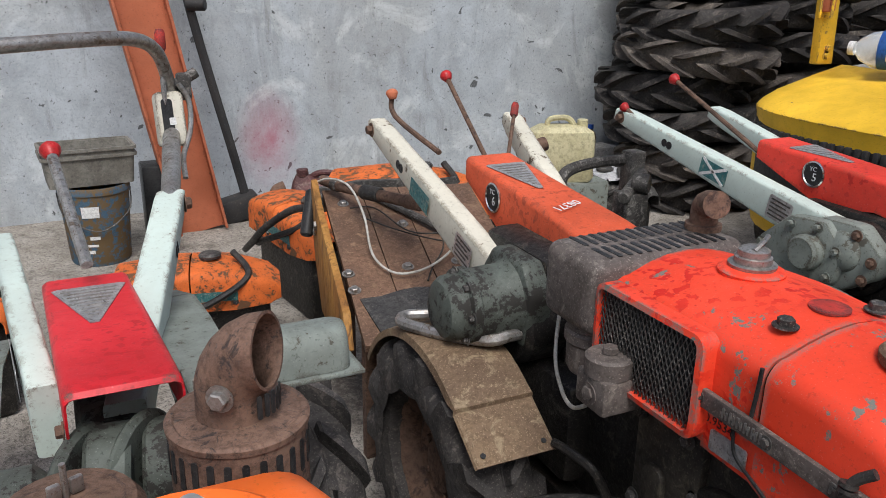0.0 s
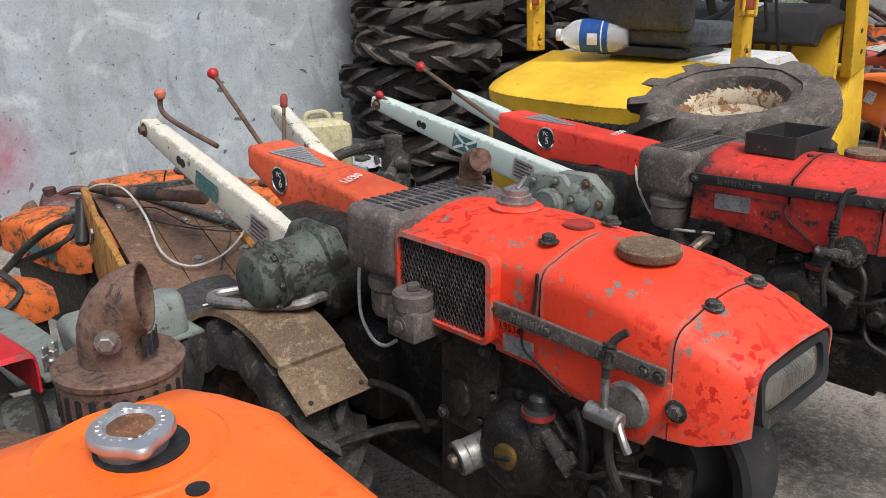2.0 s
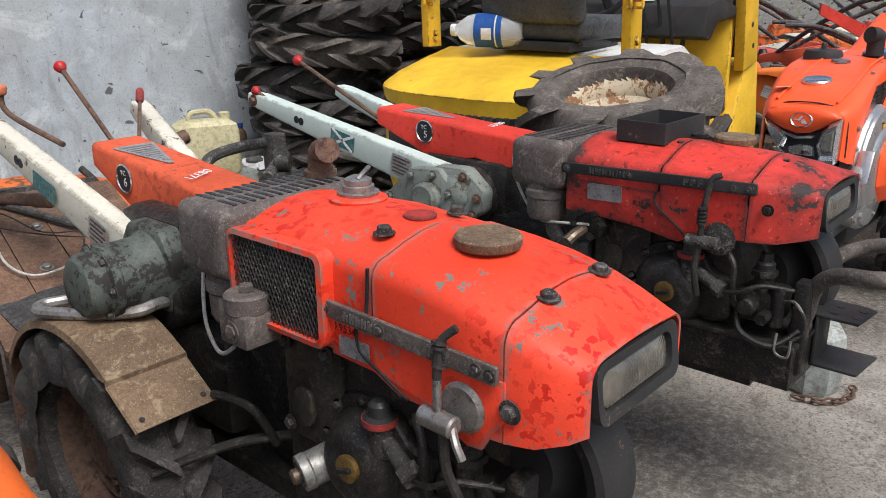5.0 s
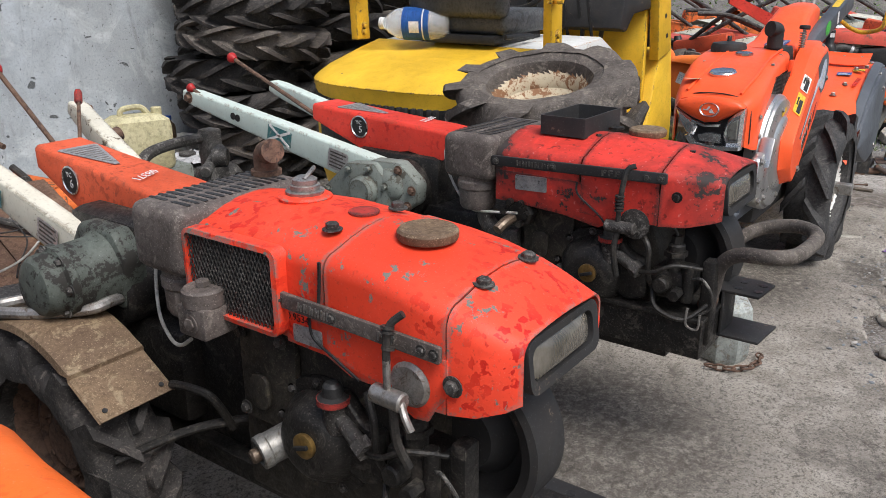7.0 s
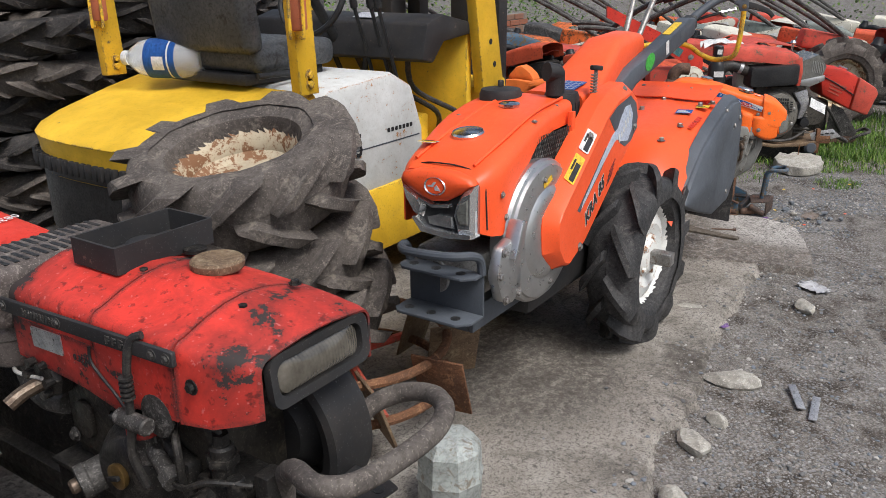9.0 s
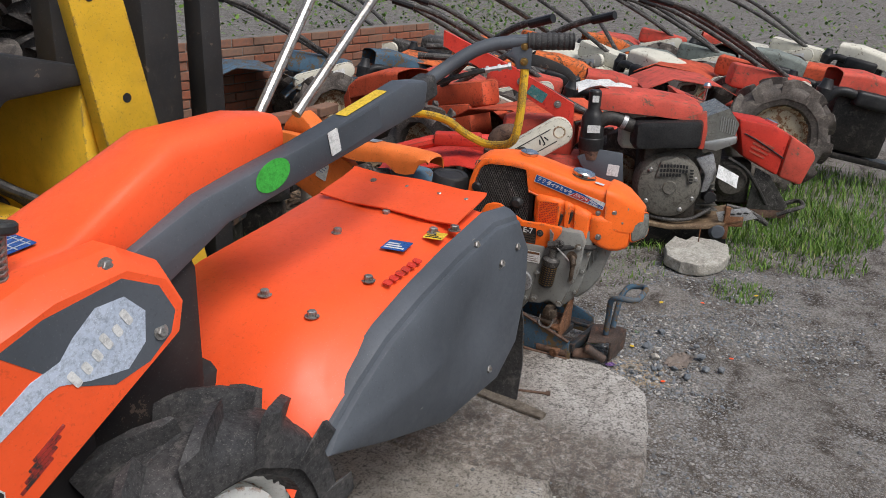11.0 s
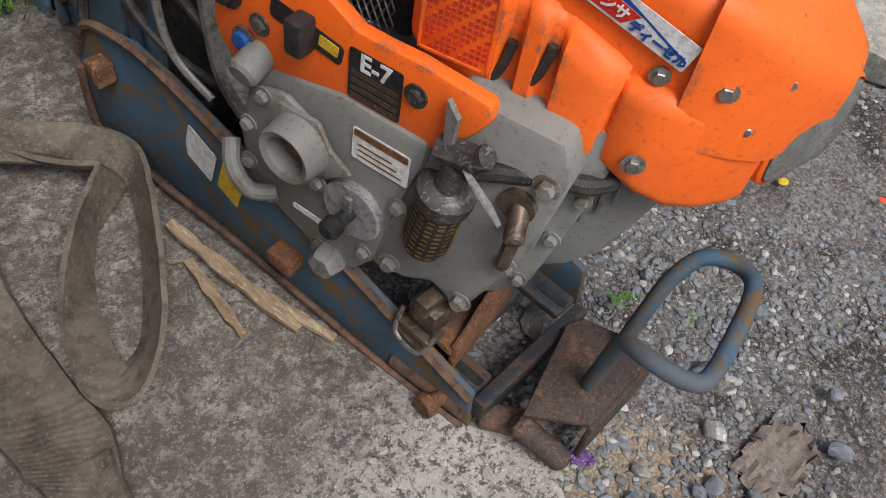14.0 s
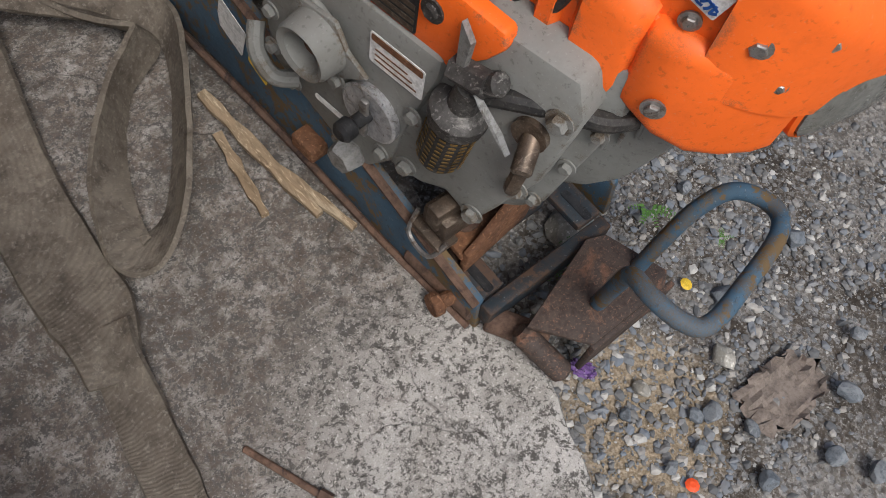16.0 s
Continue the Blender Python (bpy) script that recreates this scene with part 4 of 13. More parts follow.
def engine_block(parent, xl, dy=0.0, dz=0.0, bright=ALU, low=0.24):
    """The oily single-cylinder engine below the hood: block, gear cover, pump, pipes. xl: its near side."""
    Q = lambda x, y, z: Vector((xl + x, y + dy, z + dz))
    side = lambda x, y, z: face(Q(x, y, z), (0, -1, 0), (0, 0, 1))
    b = bm_()
    prism(b, [(-0.83, low - dz), (-0.83, 0.60), (-0.79, 0.625), (-0.50, 0.60), (-0.46, 0.50), (-0.46, low - dz)], 0.20, side(0.23, 0, 0) @ Matrix.Translation((-dy * 0, 0, 0)), 0.012)
    block = part("engine_block", b, BLOCKM, parent, "oil-stained olive-black cast engine block", 35)
    b = bm_()
    prism(b, [(-0.81, 0.40), (-0.81, 0.585), (-0.70, 0.60), (-0.67, 0.56), (-0.68, 0.40)], 0.016, side(0.032, 0, 0), 0.005)
    prism(b, rrect(-0.78, -0.735, 0.43, 0.50, 0.02, 4), 0.012, side(0.018, 0, 0), 0.004)
    part("water_jacket", b, BLOCKM, block, "", 35)
    # round gear cover with a flange
    m = side(0.03, 0.615, 0.425)
    b = bm_()
    lathe(b, [(0, 0.062), (0.045, 0.062), (0.060, 0.054), (0.078, 0.030), (0.084, 0.014), (0.104, 0.012), (0.106, 0.0), (0.106, -0.03), (0, -0.03)], 36, m)
    prism(b, [(0.0, 0.09), (0.06, 0.105), (0.10, 0.06), (0.135, 0.055), (0.14, -0.03), (0.10, -0.05), (0.02, -0.02)], 0.030, m, 0.008)
    rough(b, 0.0012, 0.03)
    part("gear_cover_casting", b, GRIME, block, "black oily round gear cover", 40)
    b = bm_()
    for k in range(9):
        a = 2 * math.pi * k / 9 + 0.25
        hexa(b, m @ Vector((0.096 * math.cos(a), 0.096 * math.sin(a), 0.012)), (-1, 0, 0), 0.0065, 0.008)
    for y, z in ((0.80, 0.57), (0.80, 0.42), (0.70, 0.575), (0.535, 0.585)):
        hexa(b, Q(0.014, y, z), (-1, 0, 0), 0.009, 0.010)
    part("bolt", b, IRON, block)
    # starting shaft boss
    mb, _ = basis(Q(0.01, 0.685, 0.402), Q(-0.045, 0.705, 0.390))
    b = bm_()
    lathe(b, [(0, 0.0), (0.030, 0.0), (0.029, 0.045), (0.031, 0.048), (0.030, 0.062), (0.024, 0.064), (0.022, 0.030), (0, 0.030)], 24, mb)
    part("starting_boss", b, bright, block, "worn metal starting shaft boss")
    b = bm_()
    lathe(b, [(0, 0.02), (0.013, 0.02), (0.013, 0.074), (0.010, 0.078), (0, 0.078)], 14, mb)
    part("starting_shaft", b, COPPER, block)
    # dipstick cap
    mc = side(-0.032, 0.605, 0.437)
    b = bm_()
    lathe(b, [(0, 0.0), (0.020, 0.0), (0.022, 0.004), (0.022, 0.010), (0.018, 0.012), (0, 0.012)], 22, mc)
    dc = part("dipstick_cap", b, BRASS, block, "round grimy yellow cap")
    b = bm_()
    box(b, (-0.015, -0.0035, 0.011), (0.015, 0.0035, 0.018), 0.001, mc @ pose(0, 0, 0, 0, 0, 20))
    part("cap_tab", b, INK_SHADE, dc)
    # oil filler with its elbow
    b = bm_()
    cyl(b, Q(0.0, 0.565, 0.46), Q(-0.004, 0.568, 0.515), 0.020, n=16, soft=0.004)
    cyl(b, Q(-0.002, 0.56, 0.49), Q(-0.020, 0.495, 0.465), 0.013, n=14, soft=0.003)
    cyl(b, Q(-0.016, 0.505, 0.469), Q(-0.022, 0.485, 0.461), 0.018, n=6)
    part("oil_filler", b, IRON, block, "grey filler elbow")
    b = bm_()
    lathe(b, [(0, 0.0), (0.024, 0.0), (0.026, 0.004), (0.026, 0.010), (0.018, 0.014), (0.016, 0.030), (0.010, 0.036), (0, 0.037)], 20, Matrix.Translation(Q(-0.004, 0.568, 0.514)))
    fc = part("filler_cap", b, BLACKPL, block, "black and dull red filler cap")
    b = bm_()
    lathe(b, [(0.022, 0.0), (0.0275, 0.0), (0.0275, 0.010), (0.022, 0.010)], 20, Matrix.Translation(Q(-0.004, 0.568, 0.514)))
    part("filler_ring", b, RED_B, fc)
    # injection pump towards the nose
    b = bm_()
    box(b, Q(0.0, 0.38, 0.40), Q(0.09, 0.47, 0.47), 0.012)
    cyl(b, Q(0.02, 0.42, 0.45), Q(0.02, 0.42, 0.53), 0.019, n=16, soft=0.004)
    cyl(b, Q(0.02, 0.42, 0.50), Q(0.02, 0.42, 0.512), 0.026, n=6)
    cyl(b, Q(0.02, 0.42, 0.528), Q(0.02, 0.42, 0.548), 0.013, n=6)
    cyl(b, Q(-0.03, 0.435, 0.44), Q(0.03, 0.435, 0.44), 0.019, n=14, soft=0.004)
    cyl(b, Q(-0.036, 0.40, 0.425), Q(0.03, 0.40, 0.425), 0.013, n=6)
    cyl(b, Q(0.01, 0.385, 0.40), Q(0.01, 0.385, 0.49), 0.014, n=14, soft=0.003)
    part("injection_pump", b, GRIME, block, "oily black injection pump with unions")
    b = bm_()
    box(b, Q(0.02, 0.33, 0.30), Q(0.06, 0.36, 0.50), 0.006)
    part("front_strut", b, GRIME, block)
    for q, r in (([(0.02, 0.42, 0.548), (0.0, 0.43, 0.58), (0.01, 0.47, 0.60), (0.03, 0.52, 0.60)], 0.004), ([(-0.022, 0.485, 0.461), (-0.03, 0.45, 0.47), (-0.02, 0.41, 0.49), (0.02, 0.36, 0.48)], 0.005), ([(0.0, 0.46, 0.43), (-0.03, 0.44, 0.39), (-0.02, 0.38, 0.37), (0.02, 0.34, 0.40)], 0.006), ([(0.0, 0.50, 0.55), (-0.02, 0.47, 0.52), (-0.018, 0.468, 0.46), (0.0, 0.46, 0.42)], 0.0065), ([(0.0, 0.37, 0.46), (-0.015, 0.345, 0.47), (-0.01, 0.325, 0.44), (0.01, 0.33, 0.40), (0.0, 0.35, 0.38)], 0.0035)):
        b = bm_()
        tube(b, [Q(*p) for p in q], r, 8)
        part("fuel_pipe", b, IRON if r < 0.0045 else GRIME, block)
    b = bm_()
    tube(b, [Q(-0.02, 0.37, 0.40), Q(-0.02, 0.37, 0.36), Q(-0.02, 0.345, 0.355), Q(-0.02, 0.342, 0.39)], 0.0028, 6)
    part("lifting_wire", b, STEEL, block)
    return block


def flywheel(parent, x, y, z, r=0.19):
    b = bm_()
    m = face((x, y, z), (0, -1, 0), (0, 0, 1))
    lathe(b, [(r - 0.03, -0.05), (r, -0.05), (r, 0.04), (r - 0.012, 0.045), (r - 0.03, 0.04), (r - 0.035, 0.0), (0.09, -0.01), (0.06, 0.03), (0, 0.03), (0, -0.02), (r - 0.04, -0.03), (r - 0.03, -0.05)], 40, m)
    return part("flywheel", b, BLACKP, parent, "black flywheel with a worn grey rim")


def handle_beam(parent, x, y0, z0, y1, z1, w, h0, h1, material, side, x1=None):
    """One pressed steel handle beam with rounded edges and an end bolt."""
    b = bm_()
    d = Vector((0, y1 - y0, z1 - z0)).normalized()
    up = Vector((0, -d.z, d.y))
    rings = []
    for u, h in ((0.0, h0), (0.5, (h0 + h1) / 2), (0.94, h1), (1.0, h1 * 0.75)):
        c = Vector((x + ((x1 or x) - x) * u, y0 + (y1 - y0) * u, z0 + (z1 - z0) * u))
        rings.append([c + Vector((p, 0, 0)) + up * q for p, q in rrect(-w / 2, w / 2, -h / 2, h / 2, 0.007, 3)])
    loft(b, rings)
    beam = part("handle_beam", b, material, parent, "pressed steel handle beam")
    b = bm_()
    c = Vector((x + ((x1 or x) - x) * 0.965, y0 + (y1 - y0) * 0.965, z0 + (z1 - z0) * 0.965))
    hexa(b, c + Vector((side * w / 2, 0, 0)), (side, 0, 0), 0.012, 0.014)
    part("end_bolt", b, RUST, beam)
    b = bm_()
    for u in (0.715, 0.69):
        p = Vector((x + ((x1 or x) - x) * u + side * w / 2, y0 + (y1 - y0) * u, z0 + (z1 - z0) * u))
        lathe(b, [(0, 0.0), (0.005, 0.0), (0.011, 0.0015), (0.0115, 0.0), (0, -0.002)], 14, basis(p, p + Vector((side, 0, 0)))[0])
        lathe(b, [(0, 0.0018), (0.006, 0.0018), (0.006, 0.0), (0, 0)], 12, basis(p, p + Vector((side, 0, 0)))[0])
    part("hole_ring", b, INK_SHADE, beam)
    return beam


def beam_labels(beam, x, y0, z0, y1, z1, side, u1, u2, h, cross):
    d = Vector((0, y1 - y0, z1 - z0)).normalized()
    L = math.hypot(y1 - y0, z1 - z0)
    up = Vector((0, -d.z, d.y))
    right = -d if side < 0 else d
    at = lambda u, e=0.0: Vector((x + side * e, y0, z0)) + d * (u * L)
    s = sticker(beam, at(u1, 0.0005), right, up, 0.10, h * 0.62, TEALINK, "model_label", "teal and white makers label with a cross")
    if cross:
        b = bm_()
        for a in (28, -28):
            prism(b, [(-0.05, -0.004), (0.05, -0.004), (0.05, 0.004), (-0.05, 0.004)], 0.0012, face(at(u1, 0.0008), right, up) @ Matrix.Rotation(radians(a), 4, "Z"))
        part("label_cross", b, PAPER_W, s)
    t = sticker(beam, at(u2, 0.0005), right, up, 0.075, h * 0.78, TINPL, "data_plate", "worn tin data plate", 0.006)
    b = bm_()
    for k in range(5):
        prism(b, rrect(-0.03, 0.03 - 0.01 * (k % 2), -0.002, 0.002, 0.0005, 1), 0.0012, face(at(u2, 0.001) + up * (0.02 - 0.01 * k), right, up))
    part("text_bar", b, IRON, t)


def cover(parent, name, xl, xr, pts, material, label, badge=True, plate=True, sides=None):
    """A folded sheet cover over the gear lever bracket: top and two side flanges.
    pts: (y, z of the top, depth of the sides); sides: for each of them the two edges and depths, where they vary."""
    b = bm_()
    rings = []
    for k, (y, z, dep) in enumerate(pts):
        r = 0.012
        x0, x1, d0, d1 = sides[k] if sides else (xl, xr, dep, dep)
        ring = [(x0, y, z - d0)] + [(x0 + r - r * math.cos(a), y, z - r + r * math.sin(a)) for a in (0, 0.5, 1.05, 1.57)]
        ring += [(x1 - r + r * math.cos(a), y, z - r + r * math.sin(a)) for a in (1.57, 1.05, 0.5, 0)] + [(x1, y, z - d1)]
        rings.append(ring)
    shell(b, rings, 0.003)
    ob = part(name, b, material, parent, label, 38)
    n = len(pts) - 1
    if plate:
        (ya, za, _), (yb, zb, _) = pts[plate], pts[n]
        c = Vector(((xl + xr) / 2, ya * 0.36 + yb * 0.64, za * 0.36 + zb * 0.64 + 0.0008))
        fwd = Vector((0, ya - yb, za - zb)).normalized()
        w = (xr - xl) * 0.80
        b = bm_()
        h = w * 0.80
        prism(b, [(-w / 2, h * 0.94), (-w / 2 + 0.008, h), (w / 2 - 0.008, h), (w / 2, h * 0.94), (0.006, -h), (-0.006, -h)], 0.0014, face(c, (1, 0, 0), -fwd))
        pl = part("badge_plate", b, TINPL, ob, "embossed silver triangular plate")
        b = bm_()
        for k in range(9):
            q = 0.78 - k * 0.18
            ww = w * 0.44 * (q + 0.95) / 2
            prism(b, rrect(-ww, ww, h * q - 0.0022, h * q + 0.0022, 0.0005, 1), 0.0022, face(c, (1, 0, 0), -fwd))
        part("emboss", b, STEEL, pl)
    if badge:
        yb_, zb_ = badge[:2]
        m = face((xl - 0.0005, yb_, zb_), (0, -1, 0), (0, 0, 1))
        b = bm_()
        lathe(b, [(0, 0.0), (0.031, 0.0), (0.032, 0.003), (0.029, 0.004), (0.0275, 0.002), (0, 0.002)], 32, m)
        disc = part("round_badge", b, INK_SHADE, ob, "round black and silver badge")
        b = bm_()
        lathe(b, [(0.0275, 0.002), (0.029, 0.0042), (0.0325, 0.003), (0.0325, 0.0), (0.0275, 0.002)], 32, m)
        part("badge_ring", b, CHROME, disc)
        words("YC", 0.016, SILVERINK, disc, m @ pose(-0.002, 0.012, 0.0026), "badge_letters")
        words(badge[2] if len(badge) > 2 else "6", 0.028, SILVERINK, disc, m @ pose(0.004, -0.008, 0.0026), "badge_number")
    return ob


def lever(parent, p0, p1, r, knob_r, mats=(RUST, REDKNOB), bend=None, grip=False):
    b = bm_()
    pts = [p0, p1] if bend is None else [p0, bend, p1]
    tube(b, pts, r, 8)
    rod = part("lever", b, mats[0], parent, "steel control lever")
    b = bm_()
    d = (Vector(p1) - Vector(bend or p0)).normalized()
    m, _ = basis(Vector(p1) - d * knob_r * 0.8, Vector(p1) + d)
    if grip:
        lathe(b, [(0, 0), (knob_r * 0.7, 0), (knob_r, knob_r * 0.5), (knob_r, knob_r * 3.2), (knob_r * 0.7, knob_r * 4.0), (0, knob_r * 4.1)], 14, m)
    else:
        k = knob_r
        lathe(b, [(0, 0), (k * 0.55, 0), (k * 0.75, k * 0.35), (k, k * 0.9), (k * 0.98, k * 1.2), (k * 0.75, k * 1.55), (k * 0.3, k * 1.72), (0, k * 1.75)], 16, m)
    part("knob", b, mats[1], rod, "worn red lever knob")
    return rod


def gear_case(parent, x, material):
    """The side gear case below the handle beams."""
    b = bm_()
    m = face((x, 1.23, 0.575), (0, -1, 0), (0, 0, 1))
    prism(b, [(-0.13, -0.09), (0.02, -0.09), (0.10, -0.05), (0.12, 0.03), (0.06, 0.09), (-0.04, 0.08), (-0.13, 0.0)], 0.07, m, 0.012)
    lathe(b, [(0, 0.10), (0.035, 0.10), (0.042, 0.093), (0.042, 0.07), (0, 0.07)], 22, m @ pose(0.03, 0.01, 0))
    for p in ((-0.10, -0.07), (0.01, -0.07), (0.085, -0.035), (0.10, 0.03), (0.045, 0.072), (-0.03, 0.062), (-0.11, -0.005)):
        hexa(b, m @ Vector((*p, 0.07)), (-1, 0, 0), 0.008, 0.012)
    return part("gear_case", b, material, parent, "grimy green gear case with bolts", 30)


def fender(parent, x0, x1, cy, cz, r, a0, a1, material, label, flat=0.09):
    """A curved mudguard with a flat stepped tip."""
    b = bm_()
    rings = []
    n = 14
    for k in range(n + 1):
        a = radians(a0 + (a1 - a0) * k / n)
        y, z = cy - r * math.cos(a), cz + r * math.sin(a)
        nrm = Vector((0, -math.cos(a), math.sin(a)))
        ring = []
        for x, dip in ((x0, -0.016), (x0 + 0.003, -0.002), (x0 + 0.018, 0.0), ((x0 + x1) / 2, 0.004), (x1 - 0.018, 0.0), (x1 - 0.003, -0.002), (x1, -0.016)):
            ring.append(Vector((x, y, z)) + nrm * dip)
        rings.append(ring)
    a = radians(a0)
    tang = Vector((0, -math.sin(a), -math.cos(a)))
    c0 = Vector((0, cy - r * math.cos(a), cz + r * math.sin(a)))
    nrm = Vector((0, -math.cos(a), math.sin(a)))
    for s, up in ((0.02, 0.0), (0.024, -0.008), (flat, -0.010)):
        rings.insert(0, [Vector((p.x, 0, 0)) + c0 + tang * s + nrm * (up + (-0.004 if q in (0, 6) else 0)) for q, p in enumerate(rings[-1])])
    shell(b, rings, 0.003)
    ob = part("mudguard", b, material, parent, label, 35)
    b = bm_()
    for x in (x0 + 0.02, x1 - 0.02):
        p = c0 + tang * (flat - 0.018) + nrm * (-0.0075) + Vector((x, 0, 0))
        lathe(b, [(0, 0), (0.005, 0), (0.005, 0.001), (0, 0.001)], 10, basis(p, p + nrm)[0])
    part("hole", b, INK_SHADE, ob)
    return ob


def hitch_plate(parent, x, y, z, material, L=0.13):
    """A drilled steel bracket that stands out ahead of the engine bed."""
    b = bm_()
    m = Matrix.Translation((x, y, z))
    prism(b, rrect(-0.05, 0.05, -L, 0.05, 0.008, 3), 0.008, m, 0.001)
    ob = part("hitch_plate", b, material, parent, "black drilled hitch plate")
    b = bm_()
    for k in range(3):
        for s in (-0.022, 0.022):
            lathe(b, [(0, 0), (0.009, 0), (0.009, 0.001), (0, 0.001)], 14, m @ pose(s, -L + 0.03 + k * 0.045, 0.0082))
    part("hole", b, INK_SHADE, ob)
    return ob


def tiller_red(x0):
    """The red walking tractor with a mesh grille on its side and a sloping nose."""
    T = thing("walking_tractor", "red-orange two-wheel walking tractor with grille, cream handle beams", "tractor", pose(x0, 0, 0), "parked walking tractors")
    h1 = hood(T, "rear_hood", [(0.872, -0.135, 0.145, 0.625, 0.762, 0.024, 0.03), (0.72, -0.135, 0.145, 0.612, 0.768, 0.026, 0.03), (0.572, -0.135, 0.145, 0.60, 0.760, 0.024, 0.03)], RED_A, "red-orange radiator hood, chipped at the edges")
    h2 = hood(T, "fuel_tank", [(0.566, -0.137, 0.147, 0.60, 0.762, 0.024, 0.03), (0.48, -0.137, 0.147, 0.585, 0.757, 0.022, 0.03), (0.41, -0.137, 0.147, 0.566, 0.748, 0.02, 0.03), (0.345, -0.135, 0.147, 0.57, 0.733, 0.018, 0.03)], RED_A, "red-orange fuel tank cover")
    h3 = hood(T, "nose", [(0.342, -0.135, 0.147, 0.57, 0.732, 0.018, 0.03), (0.30, -0.128, 0.147, 0.575, 0.718, 0.014, 0.035), (0.262, -0.11, 0.147, 0.588, 0.698, 0.008, 0.03), (0.246, -0.09, 0.145, 0.595, 0.69, 0.004, 0.025)], RED_A, "red-orange nose with scraped edges")
    headlamp(h3, -0.078, 0.135, 0.247, 0.60, 0.683, 8, None)
    # grille on the side
    b = bm_()
    o, i = rrect(0.648, 0.872, 0.612, 0.760, 0.018, 4), rrect(0.657, 0.864, 0.621, 0.752, 0.012, 4)
    loft(b, [[(-0.130, y, z) for y, z in o], [(-0.158, y, z) for y, z in o], [(-0.160, y, z) for y, z in i], [(-0.140, y, z) for y, z in i]], caps=False)
    gf = part("grille_surround", b, RED_A, h1, "red grille surround with worn corners")
    part("grille", grille_mesh(-0.152, 0.656, 0.865, 0.620, 0.753, 0.009, 0.0011), IRON, gf, "dark expanded-metal grille")
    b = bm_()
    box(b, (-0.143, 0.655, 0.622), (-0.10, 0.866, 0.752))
    part("radiator_core", b, INK_SHADE, gf)
    # caps and bolts on top
    b = bm_()
    lathe(b, [(0, 0), (0.045, 0), (0.047, 0.006), (0.038, 0.011), (0, 0.011)], 30, pose(0.012, 0.746, 0.788))
    part("cap_base", b, RED_A, h1)
    b = bm_()
    lathe(b, [(0, 0), (0.033, 0), (0.034, 0.005), (0.026, 0.006), (0.026, 0.015), (0.022, 0.016), (0.022, 0.025), (0.012, 0.03), (0, 0.03)], 26, pose(0.012, 0.746, 0.799))
    tube(b, [(0.0, 0.735, 0.826), (0.02, 0.74, 0.834), (0.045, 0.755, 0.836)], 0.004, 6)
    part("radiator_cap", b, STEEL, h1, "stepped steel radiator cap")
    b = bm_()
    lathe(b, [(0, 0), (0.046, 0), (0.048, 0.004), (0.048, 0.013), (0.044, 0.017), (0.03, 0.0165), (0, 0.0155)], 36, pose(-0.008, 0.467, 0.775))
    part("fuel_cap", b, FENDER, h2, "brown ribbed fuel cap")
    b = bm_()
    lathe(b, [(0, 0), (0.026, 0), (0.026, 0.003), (0.024, 0.004), (0, 0.004)], 26, pose(0.012, 0.613, 0.786))
    part("plug_disc", b, RED_B, h1)
    b = bm_()
    for x, y, z in ((0.075, 0.592, 0.781), (-0.07, 0.607, 0.779)):
        hexa(b, (x, y, z), (0, 0, 1), 0.011, 0.012)
    for x, y, z in ((-0.05, 0.338, 0.742), (0.075, 0.338, 0.744)):
        hexa(b, (x, y, z), (0, -0.1, 1), 0.011, 0.010)
    hexa(b, (-0.137, 0.33, 0.62), (-1, 0, 0), 0.011, 0.010)
    part("hood_bolt", b, IRON, h2)
    name_bar(h2, (-0.143, 0.662, 0.678), (-0.140, 0.345, 0.665), (-1, 0, 0), 0.026, CLEANER, STEEL, 3)
    sticker(h2, (-0.1375, 0.606, 0.622), (0, -1, 0.0), (0, 0, 1), 0.062, 0.030, TINPL, "data_plate", "worn silver and black data plate", 0.004, 0.002)
    words("0.9534", 0.018, GRIME, h1, face((-0.1355, 0.628, 0.646), (0, -1, 0), (0, 0, 1)), "stamped_number", 0.001)
    # side apron with its lower edge stepping down
    b = bm_()
    m = face((-0.130, 0, 0), (0, -1, 0), (0, 0, 1))
    prism(b, [(-0.655, 0.655), (-0.655, 0.60), (-0.57, 0.597), (-0.52, 0.575), (-0.455, 0.575), (-0.40, 0.545), (-0.375, 0.548), (-0.36, 0.575), (-0.34, 0.60), (-0.34, 0.655)], 0.006, m, 0.001)
    ap = part("side_apron", b, RED_A, h2)
    b = bm_()
    tube(b, [(-0.139, 0.600, 0.66), (-0.141, 0.592, 0.625), (-0.141, 0.55, 0.602), (-0.141, 0.50, 0.578)], 0.0025, 6)
    tube(b, [(-0.139, 0.572, 0.752), (-0.139, 0.574, 0.72), (-0.139, 0.578, 0.68)], 0.003, 6)
    part("seam", b, INK_SHADE, ap)
    air_cleaner(T, (-0.165, 0.135, 0.868, 1.01, 0.66, 0.785), CLEANER, can=(-0.105, 0.935, 0.575, 0.68, 0.05))
    b = bm_()
    tube(b, [(0.105, 0.945, 0.78), (0.105, 0.945, 0.815), (0.10, 0.935, 0.83), (0.085, 0.90, 0.84)], lambda u: 0.023, 12)
    lathe(b, [(0, 0), (0.03, 0), (0.03, 0.01), (0, 0.012)], 18, pose(0.105, 0.945, 0.785))
    part("exhaust_elbow", b, RUST, T, "rusty exhaust elbow")
    engine_block(T, -0.125)
    # fuel filter on the side
    b = bm_()
    box(b, (-0.20, 0.78, 0.585), (-0.13, 0.85, 0.64), 0.006)
